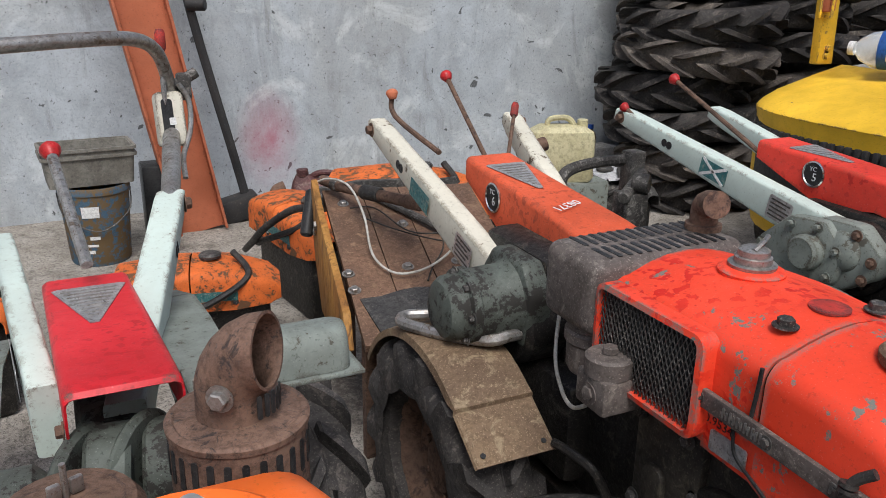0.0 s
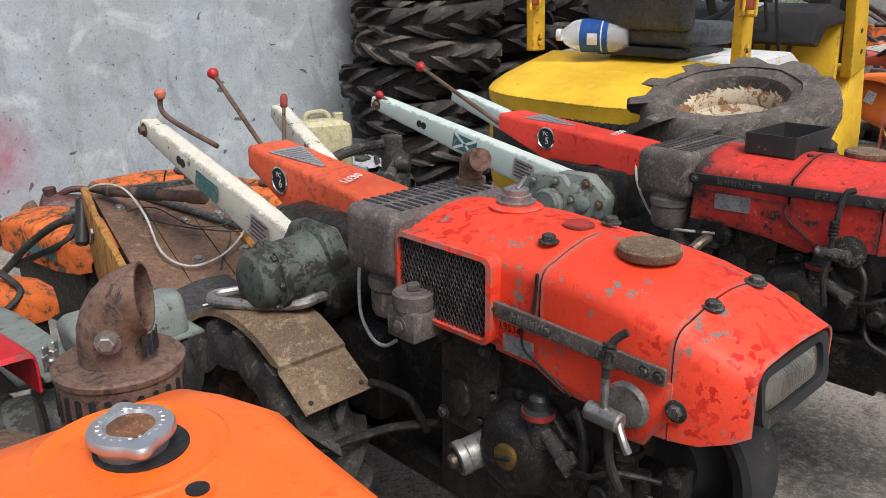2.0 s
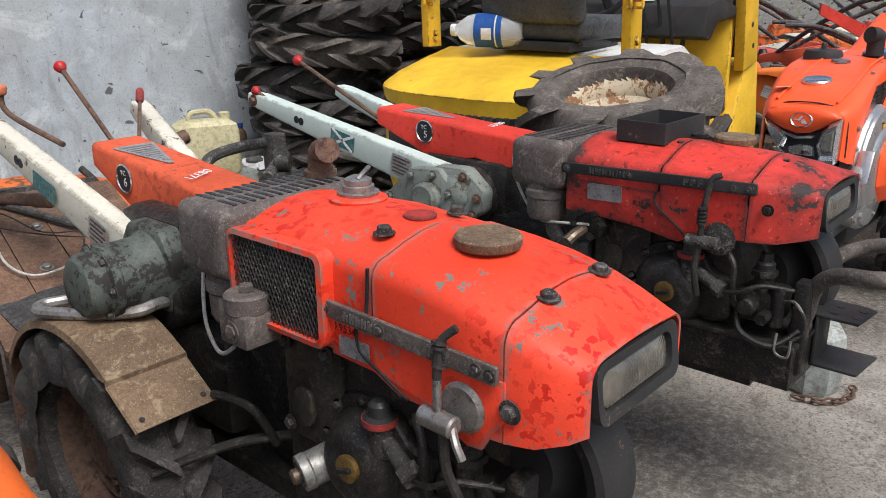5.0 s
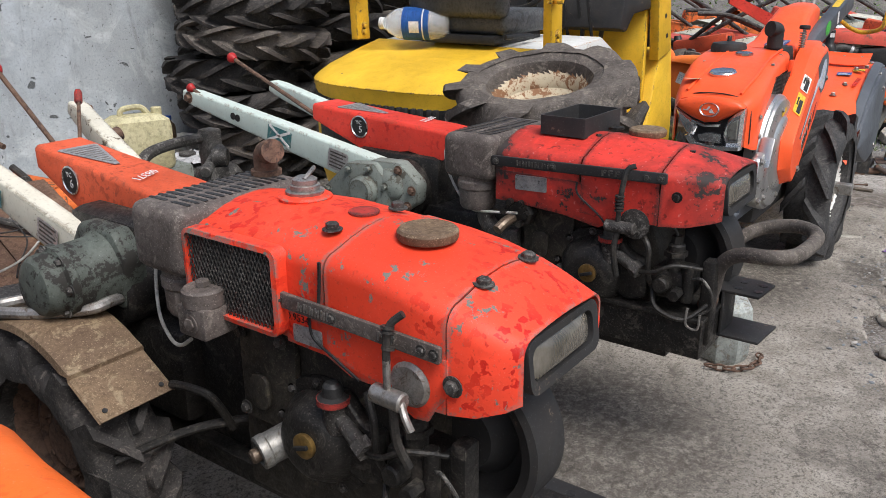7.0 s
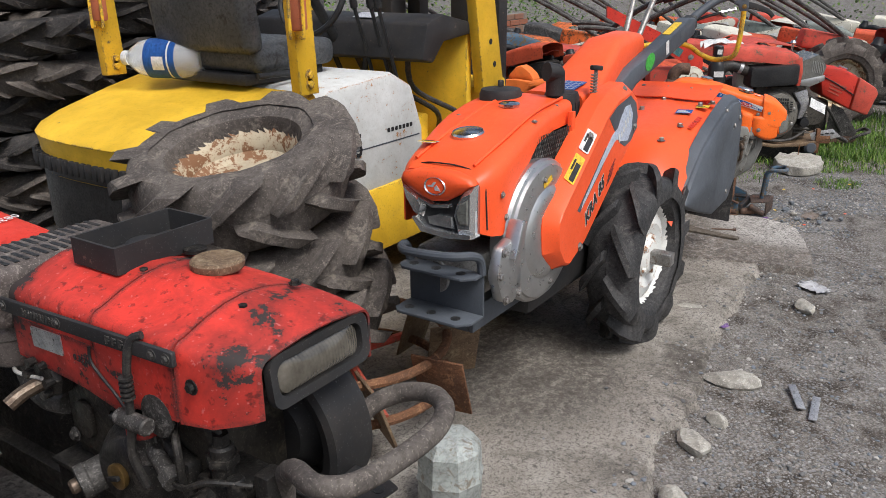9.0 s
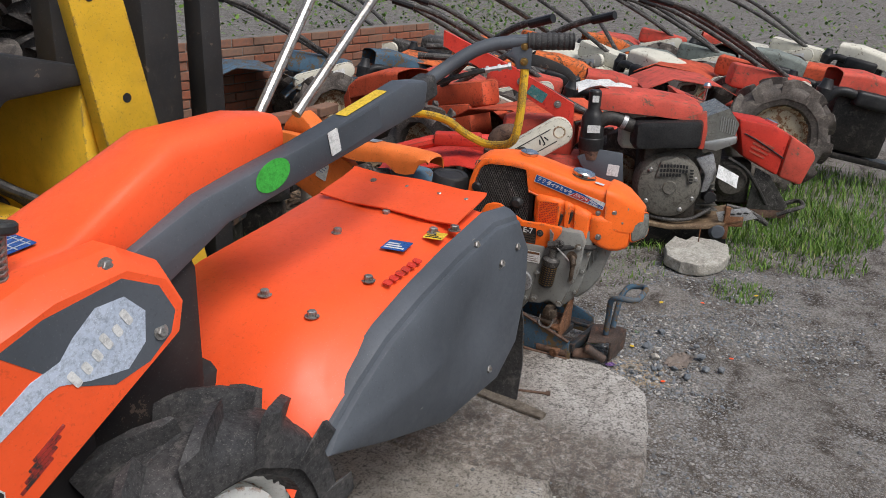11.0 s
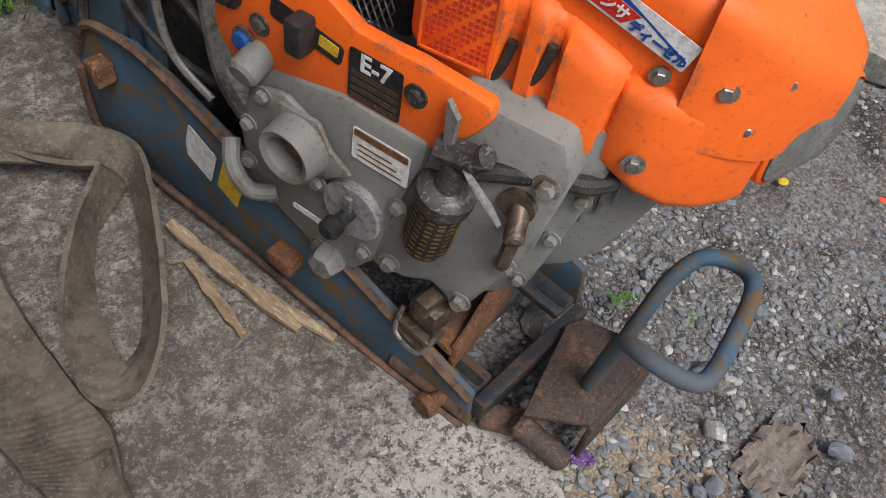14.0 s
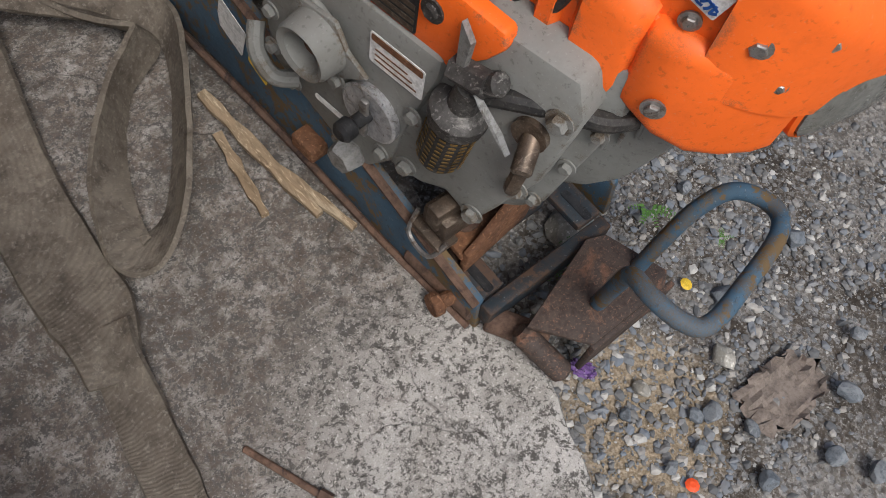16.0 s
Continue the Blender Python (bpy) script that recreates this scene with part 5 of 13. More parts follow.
    cyl(b, (-0.168, 0.815, 0.635), (-0.168, 0.815, 0.668), 0.036, n=22, soft=0.004)
    hexa(b, (-0.168, 0.815, 0.668), (0, 0, 1), 0.012, 0.012, False)
    hexa(b, (-0.20, 0.815, 0.61), (-1, 0, 0), 0.012, 0.006)
    part("filter_bowl", b, CLEANER, T, "brown cast filter housing")
    # fuel cock
    b = bm_()
    cyl(b, (-0.165, 0.452, 0.587), (-0.165, 0.395, 0.585), 0.015, n=14, soft=0.003)
    lathe(b, [(0, 0), (0.034, 0), (0.036, 0.006), (0.03, 0.012), (0, 0.014)], 20, face((-0.132, 0.405, 0.60), (0, -1, 0), (0, 0, 1)))
    cyl(b, (-0.165, 0.425, 0.595), (-0.165, 0.425, 0.645), 0.006, n=10)
    tube(b, [(-0.165, 0.40, 0.585), (-0.175, 0.385, 0.57), (-0.175, 0.375, 0.552)], 0.006, 8)
    part("fuel_cock", b, STEEL, T, "dull metal fuel cock")
    b = bm_()
    tube(b, [(-0.165, 0.425, 0.64), (-0.163, 0.425, 0.68), (-0.158, 0.42, 0.70), (-0.15, 0.405, 0.715)], 0.006, 8)
    for z in (0.685, 0.692, 0.66):
        cyl(b, (-0.162, 0.424, z), (-0.161, 0.424, z + 0.004), 0.010, n=10)
    tube(b, [(-0.165, 0.415, 0.575), (-0.165, 0.41, 0.52), (-0.15, 0.40, 0.47)], 0.007, 8)
    part("fuel_hose", b, HOSE, T)
    flywheel(T, 0.075, 0.44, 0.41, 0.155)
    b = bm_()
    for x in (-0.09, 0.13):
        box(b, (x, 0.22, 0.23), (x + 0.04, 1.2, 0.275), 0.004)
    box(b, (-0.09, 0.30, 0.20), (0.17, 0.36, 0.24), 0.004)
    box(b, (-0.05, 0.85, 0.25), (0.12, 1.25, 0.55), 0.02)
    box(b, (-0.10, 1.0, 0.30), (0.15, 1.3, 0.50), 0.02)
    box(b, (-0.06, 0.20, 0.0), (-0.03, 0.23, 0.24), 0.003)
    box(b, (0.10, 0.20, 0.0), (0.13, 0.23, 0.24), 0.003)
    part("chassis", b, GRIME, T, "black oily chassis and stand")
    hitch_plate(T, 0.19, 0.32, 0.24, BLACKP)
    b = bm_()
    mc = face((-0.085, 1.175, 0.612), (0, -1, 0), (0, 0, 1))
    lathe(b, [(0, 0.19), (0.030, 0.19), (0.052, 0.184), (0.060, 0.172), (0.062, 0.150), (0.070, 0.146), (0.072, 0.132), (0.066, 0.128), (0.068, 0.06), (0.076, 0.05), (0.078, 0.0), (0, 0.0)], 34, mc)
    prism(b, [(-0.10, -0.075), (0.07, -0.075), (0.085, 0.03), (0.05, 0.085), (-0.06, 0.085), (-0.12, 0.0)], 0.05, mc, 0.012)
    rough(b, 0.002, 0.05)
    gc = part("axle_casting", b, GREEN_OIL, T, "oily dark green round axle casting", 40)
    b = bm_()
    for k in range(7):
        a = 0.9 * k
        hexa(b, mc @ Vector((0.062 * math.cos(a), 0.062 * math.sin(a), 0.147)), (-1, 0, 0), 0.008, 0.010)
    part("bolt", b, IRON, gc)
    b = bm_()
    box(b, (-0.09, 1.12, 0.42), (0.10, 1.36, 0.70), 0.03)
    cyl(b, (-0.13, 1.16, 0.56), (0.14, 1.16, 0.56), 0.07, n=24, soft=0.01)
    part("gearbox", b, GRIME, T, "black gearbox housing")
    cover(T, "gear_cover", -0.021, 0.100, [(1.122, 0.733, 0.088), (1.15, 0.739, 0.085), (1.165, 0.742, 0.09), (1.40, 0.769, 0.11), (1.565, 0.790, 0.05)], ORANGE_DULL, "dull orange sheet cover with silver triangle plate", badge=(1.433, 0.728), plate=2, sides=((-0.021, 0.127, 0.088, 0.03), (-0.021, 0.124, 0.090, 0.03), (-0.021, 0.122, 0.09, 0.045), (-0.021, 0.108, 0.11, 0.11), (-0.021, 0.100, 0.05, 0.05)))
    words("08371", 0.03, PAPER_W, T, face((0.03, 1.235, 0.7575), (1, 0, 0), (0, 1, 0.115)) @ pose(0, 0, 0, 0, 0, 200), "chalk_marks", 0.0004)
    for side, x, x1, tip in ((-1, -0.105, -0.095, 1.93), (1, 0.10, 0.285, 1.90)):
        hb = handle_beam(T, x, 1.20, 0.60, tip, 0.805, 0.048, 0.095, 0.048, CREAM, side, x1)
        if side < 0:
            beam_labels(hb, -0.130, 1.20, 0.60, tip, 0.805, side, 0.52, 0.22, 0.07, False)
    lever(T, (0.10, 1.68, 0.74), (0.085, 1.893, 0.925), 0.0065, 0.016)
    lever(T, (0.14, 1.66, 0.73), (0.205, 1.745, 0.845), 0.005, 0.010, (RUST, RED_B), None, True)
    lever(T, (0.0, 1.75, 0.76), (-0.037, 1.967, 0.875), 0.007, 0.016, (RUST, COLUMN), (-0.035, 1.95, 0.82))
    fender(T, -0.31, -0.155, 1.2, 0.26, 0.29, 58, 150, FENDER, "muddy brown steel mudguard with a stepped tip", 0.125)
    wheel(T, (-0.235, 1.2, 0.265), (-1, 0, 0), 0.268, 0.15, 0.155, RUBBER, RUST, 14)
    wheel(T, (0.33, 1.2, 0.265), (1, 0, 0), 0.268, 0.15, 0.155, RUBBER, RUST, 14)
    # looped stand bar above the mudguard
    b = bm_()
    tube(b, [(-0.120, 1.16, 0.54), (-0.128, 1.125, 0.560), (-0.160, 1.113, 0.566), (-0.199, 1.121, 0.562), (-0.255, 1.175, 0.560), (-0.292, 1.228, 0.560), (-0.306, 1.262, 0.560), (-0.290, 1.283, 0.560), (-0.255, 1.275, 0.560), (-0.218, 1.255, 0.560), (-0.202, 1.222, 0.556), (-0.206, 1.18, 0.545), (-0.20, 1.15, 0.535)], 0.0115, 10)
    part("stand_loop", b, STEEL, T, "bent bare steel tube loop")
    b = bm_()
    tube(b, [(-0.05, 1.09, 0.69), (-0.075, 1.08, 0.62), (-0.10, 1.05, 0.54), (-0.13, 0.98, 0.515), (-0.165, 0.90, 0.535), (-0.17, 0.86, 0.56)], 0.0035, 8)
    part("control_cable", b, CABLE, T, "thin pale control cable")
    b = bm_()
    tube(b, [(-0.16, 0.95, 0.44), (-0.155, 0.90, 0.445), (-0.14, 0.86, 0.43), (-0.10, 0.86, 0.35)], 0.008, 8)
    tube(b, [(-0.28, 0.97, 0.33), (-0.15, 0.90, 0.36), (-0.02, 0.80, 0.36)], 0.009, 8)
    part("link_rod", b, GRIME, T)
    return T


def tiller_sooty(x0):
    """The sooty red walking tractor with a box on the hood and a bumper loop."""
    T = thing("walking_tractor", "soot-stained red two-wheel walking tractor with mint handle beams", "tractor", pose(x0, 0, 0), "parked walking tractors")
    h1 = hood(T, "rear_hood", [(0.785, -0.135, 0.15, 0.625, 0.755, 0.03, 0.025), (0.67, -0.135, 0.15, 0.622, 0.757, 0.032, 0.025), (0.562, -0.135, 0.15, 0.628, 0.757, 0.032, 0.025)], RED_B, "soot-darkened red radiator hood")
    h2 = hood(T, "fuel_tank", [(0.556, -0.137, 0.152, 0.628, 0.758, 0.032, 0.025), (0.45, -0.137, 0.152, 0.625, 0.757, 0.03, 0.025), (0.372, -0.137, 0.152, 0.63, 0.755, 0.028, 0.025)], RED_B, "red fuel tank cover")
    h3 = hood(T, "nose", [(0.368, -0.136, 0.152, 0.628, 0.755, 0.028, 0.025), (0.31, -0.125, 0.152, 0.632, 0.75, 0.022, 0.025), (0.262, -0.10, 0.152, 0.643, 0.742, 0.012, 0.022), (0.246, -0.085, 0.15, 0.648, 0.737, 0.008, 0.02)], RED_B, "sooty red nose")
    headlamp(h3, -0.07, 0.142, 0.247, 0.652, 0.735, 6, None)
    b = bm_()
    o, i = rrect(-0.055, 0.145, 0.592, 0.712, 0.004, 2), rrect(-0.050, 0.140, 0.597, 0.707, 0.003, 2)
    loft(b, [[(x, y, 0.782) for x, y in o], [(x, y, 0.828) for x, y in o], [(x, y, 0.828) for x, y in i], [(x, y, 0.788) for x, y in i]], m=None)
    part("rim_box", b, BLACKP, h1, "open black sheet-metal box on the hood")
    b = bm_()
    lathe(b, [(0, 0), (0.03, 0), (0.033, 0.012), (0.028, 0.016), (0, 0.018)], 24, pose(0.045, 0.652, 0.789))
    part("radiator_cap", b, BLACKP, h1)
    b = bm_()
    lathe(b, [(0, 0), (0.042, 0), (0.044, 0.004), (0.044, 0.013), (0.04, 0.017), (0, 0.016)], 36, pose(0.055, 0.482, 0.785))
    part("fuel_cap", b, FENDER, h2, "brown ribbed fuel cap")
    b = bm_()
    lathe(b, [(0, 0), (0.02, 0), (0.02, 0.006), (0, 0.008)], 20, pose(0.09, 0.578, 0.784))
    for x, y, z in ((-0.02, 0.572, 0.783), (-0.02, 0.345, 0.772), (0.09, 0.345, 0.774)):
        hexa(b, (x, y, z), (0, 0, 1), 0.007, 0.007)
    hexa(b, (-0.137, 0.33, 0.70), (-1, 0, 0), 0.008, 0.008)
    part("hood_bolt", b, GRIME, h2)
    name_bar(h2, (-0.143, 0.79, 0.724), (-0.140, 0.352, 0.738), (-1, 0, 0), 0.024, BLACKP, IRON, 5)
    sticker(h1, (-0.1365, 0.686, 0.678), (0, -1, 0.04), (0, 0, 1), 0.085, 0.036, TINPL, "data_plate", "discoloured tin data plate", 0.003, 0.002)
    words("0.3534", 0.016, BLACKP, h1, face((-0.1365, 0.595, 0.668), (0, -1, 0), (0, 0, 1)), "stamped_number", 0.001)
    b = bm_()
    prism(b, [(-0.785, 0.665), (-0.785, 0.63), (-0.70, 0.622), (-0.60, 0.616), (-0.51, 0.600), (-0.47, 0.62), (-0.37, 0.63), (-0.37, 0.70), (-0.785, 0.70)], 0.005, face((-0.131, 0, 0), (0, -1, 0), (0, 0, 1)), 0.001)
    ap = part("side_apron", b, RED_B, h2)
    b = bm_()
    tube(b, [(-0.139, 0.565, 0.70), (-0.141, 0.56, 0.672), (-0.141, 0.51, 0.635), (-0.141, 0.49, 0.615)], 0.0025, 6)
    part("seam", b, INK_SHADE, ap)
    air_cleaner(T, (-0.155, 0.14, 0.79, 0.935, 0.665, 0.778), CLEANER, can=(-0.10, 0.86, 0.585, 0.69, 0.052))
    b = bm_()
    tube(b, [(-0.10, 0.84, 0.59), (-0.10, 0.83, 0.55), (-0.10, 0.79, 0.525), (-0.09, 0.74, 0.525)], 0.022, 12)
    part("intake_elbow", b, IRON, T)
    engine_block(T, -0.115, -0.085, 0.055, IRON, 0.42)
    b = bm_()
    lathe(b, [(0, 0.01), (0.035, 0.01), (0.042, 0.0), (0.042, -0.02), (0, -0.02)], 8, face((-0.125, 0.725, 0.60), (0, -1, 0), (0, 0, 1)))
    for k in range(6):
        a = math.pi / 3 * k
        cyl(b, (-0.135, 0.725 + 0.03 * math.cos(a), 0.60 + 0.03 * math.sin(a)), (-0.150, 0.725 + 0.03 * math.cos(a), 0.60 + 0.03 * math.sin(a)), 0.008, n=10)
    part("water_flange", b, GRIME, T)
    b = bm_()
    tube(b, [(-0.135, 0.735, 0.585), (-0.165, 0.74, 0.578), (-0.19, 0.745, 0.565)], 0.013, 10)
    part("drain_cock", b, COPPER, T)
    b = bm_()
    cyl(b, (-0.16, 0.48, 0.618), (-0.16, 0.41, 0.62), 0.014, n=12, soft=0.003)
    lathe(b, [(0, 0), (0.033, 0), (0.035, 0.006), (0, 0.012)], 20, face((-0.132, 0.42, 0.625), (0, -1, 0), (0, 0, 1)))
    part("fuel_cock", b, IRON, T)
    b = bm_()
    tube(b, [(-0.16, 0.45, 0.62), (-0.158, 0.45, 0.67), (-0.155, 0.445, 0.72), (-0.148, 0.44, 0.748), (-0.14, 0.425, 0.756)], 0.0065, 8)
    for z in (0.655, 0.663, 0.671, 0.679, 0.687):
        cyl(b, (-0.159, 0.45, z), (-0.159, 0.45, z + 0.004), 0.0105, n=10)
    tube(b, [(-0.16, 0.45, 0.61), (-0.163, 0.455, 0.56), (-0.15, 0.45, 0.50)], 0.007, 8)
    part("fuel_hose", b, HOSE, T)
    flywheel(T, 0.10, 0.40, 0.50, 0.15)
    # engine bed, a shallow tray
    b = bm_()
    box(b, (-0.13, 0.25, 0.418), (0.14, 0.76, 0.428), 0.002)
    box(b, (-0.12, 0.26, 0.33), (-0.112, 0.76, 0.418), 0.002)
    box(b, (-0.12, 0.255, 0.33), (0.13, 0.263, 0.418), 0.002)
    for x in (-0.09, 0.08):
        box(b, (x, 0.34, 0.30), (x + 0.04, 1.2, 0.35), 0.004)
    box(b, (-0.06, 0.85, 0.22), (0.12, 1.25, 0.55), 0.02)
    part("chassis", b, GRIME, T, "black oily engine bed")
    # bumper loop on a drilled bracket
    b = bm_()
    tube(b, [(-0.045, 0.268, 0.44), (-0.052, 0.258, 0.48), (-0.060, 0.245, 0.54), (-0.078, 0.205, 0.578), (-0.105, 0.140, 0.594), (-0.085, 0.100, 0.597), (-0.03, 0.090, 0.592), (0.06, 0.086, 0.588), (0.121, 0.092, 0.588), (0.172, 0.118, 0.585), (0.204, 0.165, 0.578), (0.206, 0.225, 0.562), (0.175, 0.265, 0.542), (0.145, 0.278, 0.515), (0.135, 0.28, 0.44), (0.13, 0.28, 0.38)], 0.0165, 12)
    part("bumper_loop", b, RUBBER_TAN, T, "thick grey worn bumper loop")
    b = bm_()
    cyl(b, (-0.047, 0.264, 0.46), (-0.04, 0.275, 0.425), 0.021, n=12, soft=0.004)
    part("clamp_sleeve", b, RUST, T)
    b = bm_()
    prism(b, [(0.0, 0.17), (0.10, 0.16), (0.11, 0.19), (0.11, 0.29), (0.0, 0.29)], 0.007, pose(0, 0, 0.455), 0.002)
    prism(b, [(0.0, 0.16), (0.12, 0.15), (0.12, 0.29), (0.0, 0.29)], 0.007, pose(0, 0, 0.345), 0.002)
    prism(b, [(0.0, 0.0), (0.10, 0.0), (0.085, 0.03), (0.055, 0.055), (0.09, 0.10), (0.10, 0.115), (0.0, 0.115)], 0.007, face((0, 0.253, 0.345), (1, 0, 0), (0, 0, 1)), 0.002)
    hp = part("bumper_bracket", b, BLACKP, T, "dark drilled bumper bracket")
    b = bm_()
    for x in (0.03, 0.075):
        for y in (0.145, 0.19):
            lathe(b, [(0, 0), (0.010, 0), (0.010, 0.001), (0, 0.001)], 14, pose(x, y + 0.035, 0.4624))
    part("hole", b, INK_SHADE, hp)
    gear_case(T, -0.075, GREEN)
    b = bm_()
    prism(b, [(-1.19, 0.668), (-1.10, 0.672), (-1.035, 0.62), (-1.04, 0.565), (-1.13, 0.505), (-1.23, 0.44), (-1.36, 0.395), (-1.47, 0.42), (-1.475, 0.475), (-1.37, 0.555), (-1.26, 0.64)], 0.05, face((-0.075, 0, 0), (0, -1, 0), (0, 0, 1)), 0.012)
    cc = part("chain_case", b, GREEN, T, "grey-green chain case with worn edges", 30)
    b = bm_()
    lathe(b, [(0, 0.022), (0.028, 0.018), (0.045, 0.004), (0.047, 0), (0, 0)], 26, face((-0.125, 1.13, 0.605), (0, -1, 0), (0, 0, 1)))
    part("case_dome", b, GREEN, cc)
    b = bm_()
    for y, z in ((1.19, 0.645), (1.10, 0.65), (1.055, 0.60), (1.07, 0.555), (1.17, 0.50), (1.30, 0.435), (1.44, 0.44), (1.36, 0.535), (1.25, 0.61), (1.215, 0.585)):
        hexa(b, (-0.125, y, z), (-1, 0, 0), 0.009, 0.011)
    part("bolt", b, RUST, cc)
    b = bm_()
    box(b, (-0.05, 1.02, 0.40), (0.12, 1.33, 0.68), 0.03)
    cyl(b, (-0.09, 1.13, 0.58), (0.14, 1.13, 0.58), 0.085, n=28, soft=0.012)
    part("gearbox", b, GRIME, T, "black gearbox housing")
    cover(T, "gear_cover", -0.030, 0.090, [(0.99, 0.742, 0.03), (1.02, 0.748, 0.078), (1.05, 0.751, 0.082), (1.14, 0.756, 0.075), (1.28, 0.766, 0.11), (1.50, 0.781, 0.045)], RED_COVER, "red sheet cover with silver triangle plate", badge=(1.315, 0.731, "5"), plate=2)
    words("08321", 0.03, PAPER_W, T, face((0.05, 1.13, 0.7595), (1, 0, 0), (0, 1, 0.07)) @ pose(0, 0, 0, 0, 0, 190), "chalk_marks", 0.0004)
    for side, x, x1, tip in ((-1, -0.09, -0.09, 2.0), (1, 0.12, 0.21, 1.92)):
        hb = handle_beam(T, x, 1.17, 0.615, tip, 0.775, 0.048, 0.095, 0.048, MINT, side, x1)
        if side < 0:
            beam_labels(hb, -0.115, 1.17, 0.615, tip, 0.775, side, 0.47, 0.19, 0.075, True)
    lever(T, (-0.005, 1.52, 0.745), (-0.015, 1.86, 0.892), 0.0065, 0.017)
    lever(T, (-0.06, 1.80, 0.70), (-0.11, 1.96, 0.80), 0.006, 0.015)
    fender(T, -0.345, -0.17, 1.1, 0.25, 0.29, 60, 150, GREEN, "grey-green steel mudguard with a stepped tip", 0.13)
    wheel(T, (-0.27, 1.1, 0.265), (-1, 0, 0), 0.268, 0.15, 0.155, RUBBER, RUST, 14)
    wheel(T, (0.34, 1.15, 0.265), (1, 0, 0), 0.268, 0.15, 0.155, RUBBER, RUST, 14)
    b = bm_()
    tube(b, [(-0.02, 1.02, 0.72), (-0.04, 1.0, 0.66), (-0.06, 0.95, 0.60), (-0.10, 0.88, 0.575), (-0.14, 0.80, 0.59), (-0.14, 0.72, 0.60)], 0.0035, 8)
    part("control_cable", b, CABLE, T, "thin pale control cable")
    return T


tiller_red(0.935)
tiller_sooty(1.765)


# ---- the nearly new orange walking tractor, its nose towards the row ----
def xsec(x, yl, yr, zb, zt, crown, r):
    """A hood section across y at x."""
    return [(x, q, z) for q, _, z in section(0, yl, yr, zb, zt, crown, r)]


def tiller_new():
    T = site("walking_tractor", "nearly new bright orange walking tractor with rotary hood and white rims", "tractor", pose(3.3, 0.6, 0), "parked walking tractors")
    # hood: broad and rounded, narrowing and falling to the nose
    b = bm_()
    shell(b, [xsec(*q) for q in ((3.195, 0.506, 0.806, 0.800, 0.866, 0.008, 0.022), (3.05, 0.494, 0.798, 0.800, 0.856, 0.010, 0.028), (2.94, 0.484, 0.786, 0.782, 0.842, 0.010, 0.032), (2.875, 0.477, 0.776, 0.738, 0.829, 0.010, 0.036), (2.81, 0.470, 0.764, 0.680, 0.813, 0.010, 0.040), (2.765, 0.464, 0.754, 0.606, 0.801, 0.010, 0.042), (2.71, 0.459, 0.742, 0.592, 0.786, 0.008, 0.042), (2.668, 0.464, 0.730, 0.600, 0.771, 0.006, 0.038), (2.638, 0.480, 0.714, 0.612, 0.754, 0.004, 0.030))], 0.004)
    H = part("hood", b, KUBO, T, "glossy orange engine hood", 40)
    b = bm_()
    for y0, y1 in ((0.515, 0.520), (0.690, 0.686)):
        tube(b, [(2.665, y0, 0.776), (2.80, y0 - 0.004, 0.816), (3.0, y1 + 0.004, 0.858), (3.18, y1 + 0.012, 0.872)], 0.0045, 6)
    part("pressed_ridge", b, KUBO, H)
    b = bm_()
    tube(b, [(2.662, 0.500, 0.762), (2.658, 0.555, 0.772), (2.654, 0.60, 0.774), (2.656, 0.65, 0.770), (2.662, 0.700, 0.755)], 0.0022, 6)
    tube(b, [(2.664, 0.498, 0.766), (2.655, 0.478, 0.742), (2.652, 0.472, 0.700), (2.655, 0.470, 0.62)], 0.0022, 6)
    part("panel_seam", b, INK_SHADE, H)
    shield = [(0.486, 0.738), (0.496, 0.752), (0.545, 0.763), (0.60, 0.766), (0.655, 0.760), (0.700, 0.748), (0.709, 0.728), (0.672, 0.706), (0.647, 0.694), (0.606, 0.682), (0.566, 0.688), (0.530, 0.708), (0.500, 0.730)]
    b = bm_()
    loft(b, [[(x, 0.60 + (y - 0.60) * k, 0.722 + (z - 0.722) * k) for y, z in shield] for x, k in ((2.645, 1.0), (2.622, 1.0), (2.610, 0.90), (2.605, 0.6), (2.604, 0.25))])
    part("nose_panel", b, KUBO, H, "", 50)
    b = bm_()
    mb = face((2.6035, 0.592, 0.727), (0, -1, 0), (0.12, 0, 1)) @ Matrix.Diagonal((1.22, 0.86, 1, 1))
    lathe(b, [(0, 0), (0.022, 0), (0.025, 0.003), (0.027, 0.0), (0.0, -0.003)], 28, mb)
    bd = part("nose_badge", b, CHROME, H, "oval silver nose badge")
    b = bm_()
    lathe(b, [(0, 0.0012), (0.021, 0.0012), (0.021, 0.0), (0, 0.0)], 26, mb)
    part("badge_field", b, KUBO, bd)
    b = bm_()
    for pts in ([(-0.016, -0.003), (-0.003, -0.003), (0.004, 0.012), (-0.002, 0.012), (-0.007, 0.002), (-0.016, 0.002)], [(0.002, -0.012), (0.016, -0.012), (0.006, 0.004), (0.0, -0.003)]):
        prism(b, pts, 0.0022, mb)
    part("badge_stroke", b, SILVERINK, bd)
    # chrome lamp mask: two faceted lamps, a lower bar, shade painted black between
    chrome = silver("chromed_plastic", 0.85, 0.08)
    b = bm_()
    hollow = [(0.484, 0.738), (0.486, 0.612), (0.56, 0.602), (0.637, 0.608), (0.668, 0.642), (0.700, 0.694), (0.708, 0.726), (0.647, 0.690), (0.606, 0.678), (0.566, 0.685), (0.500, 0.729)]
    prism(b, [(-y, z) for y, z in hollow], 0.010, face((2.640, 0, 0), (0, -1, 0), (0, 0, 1)))
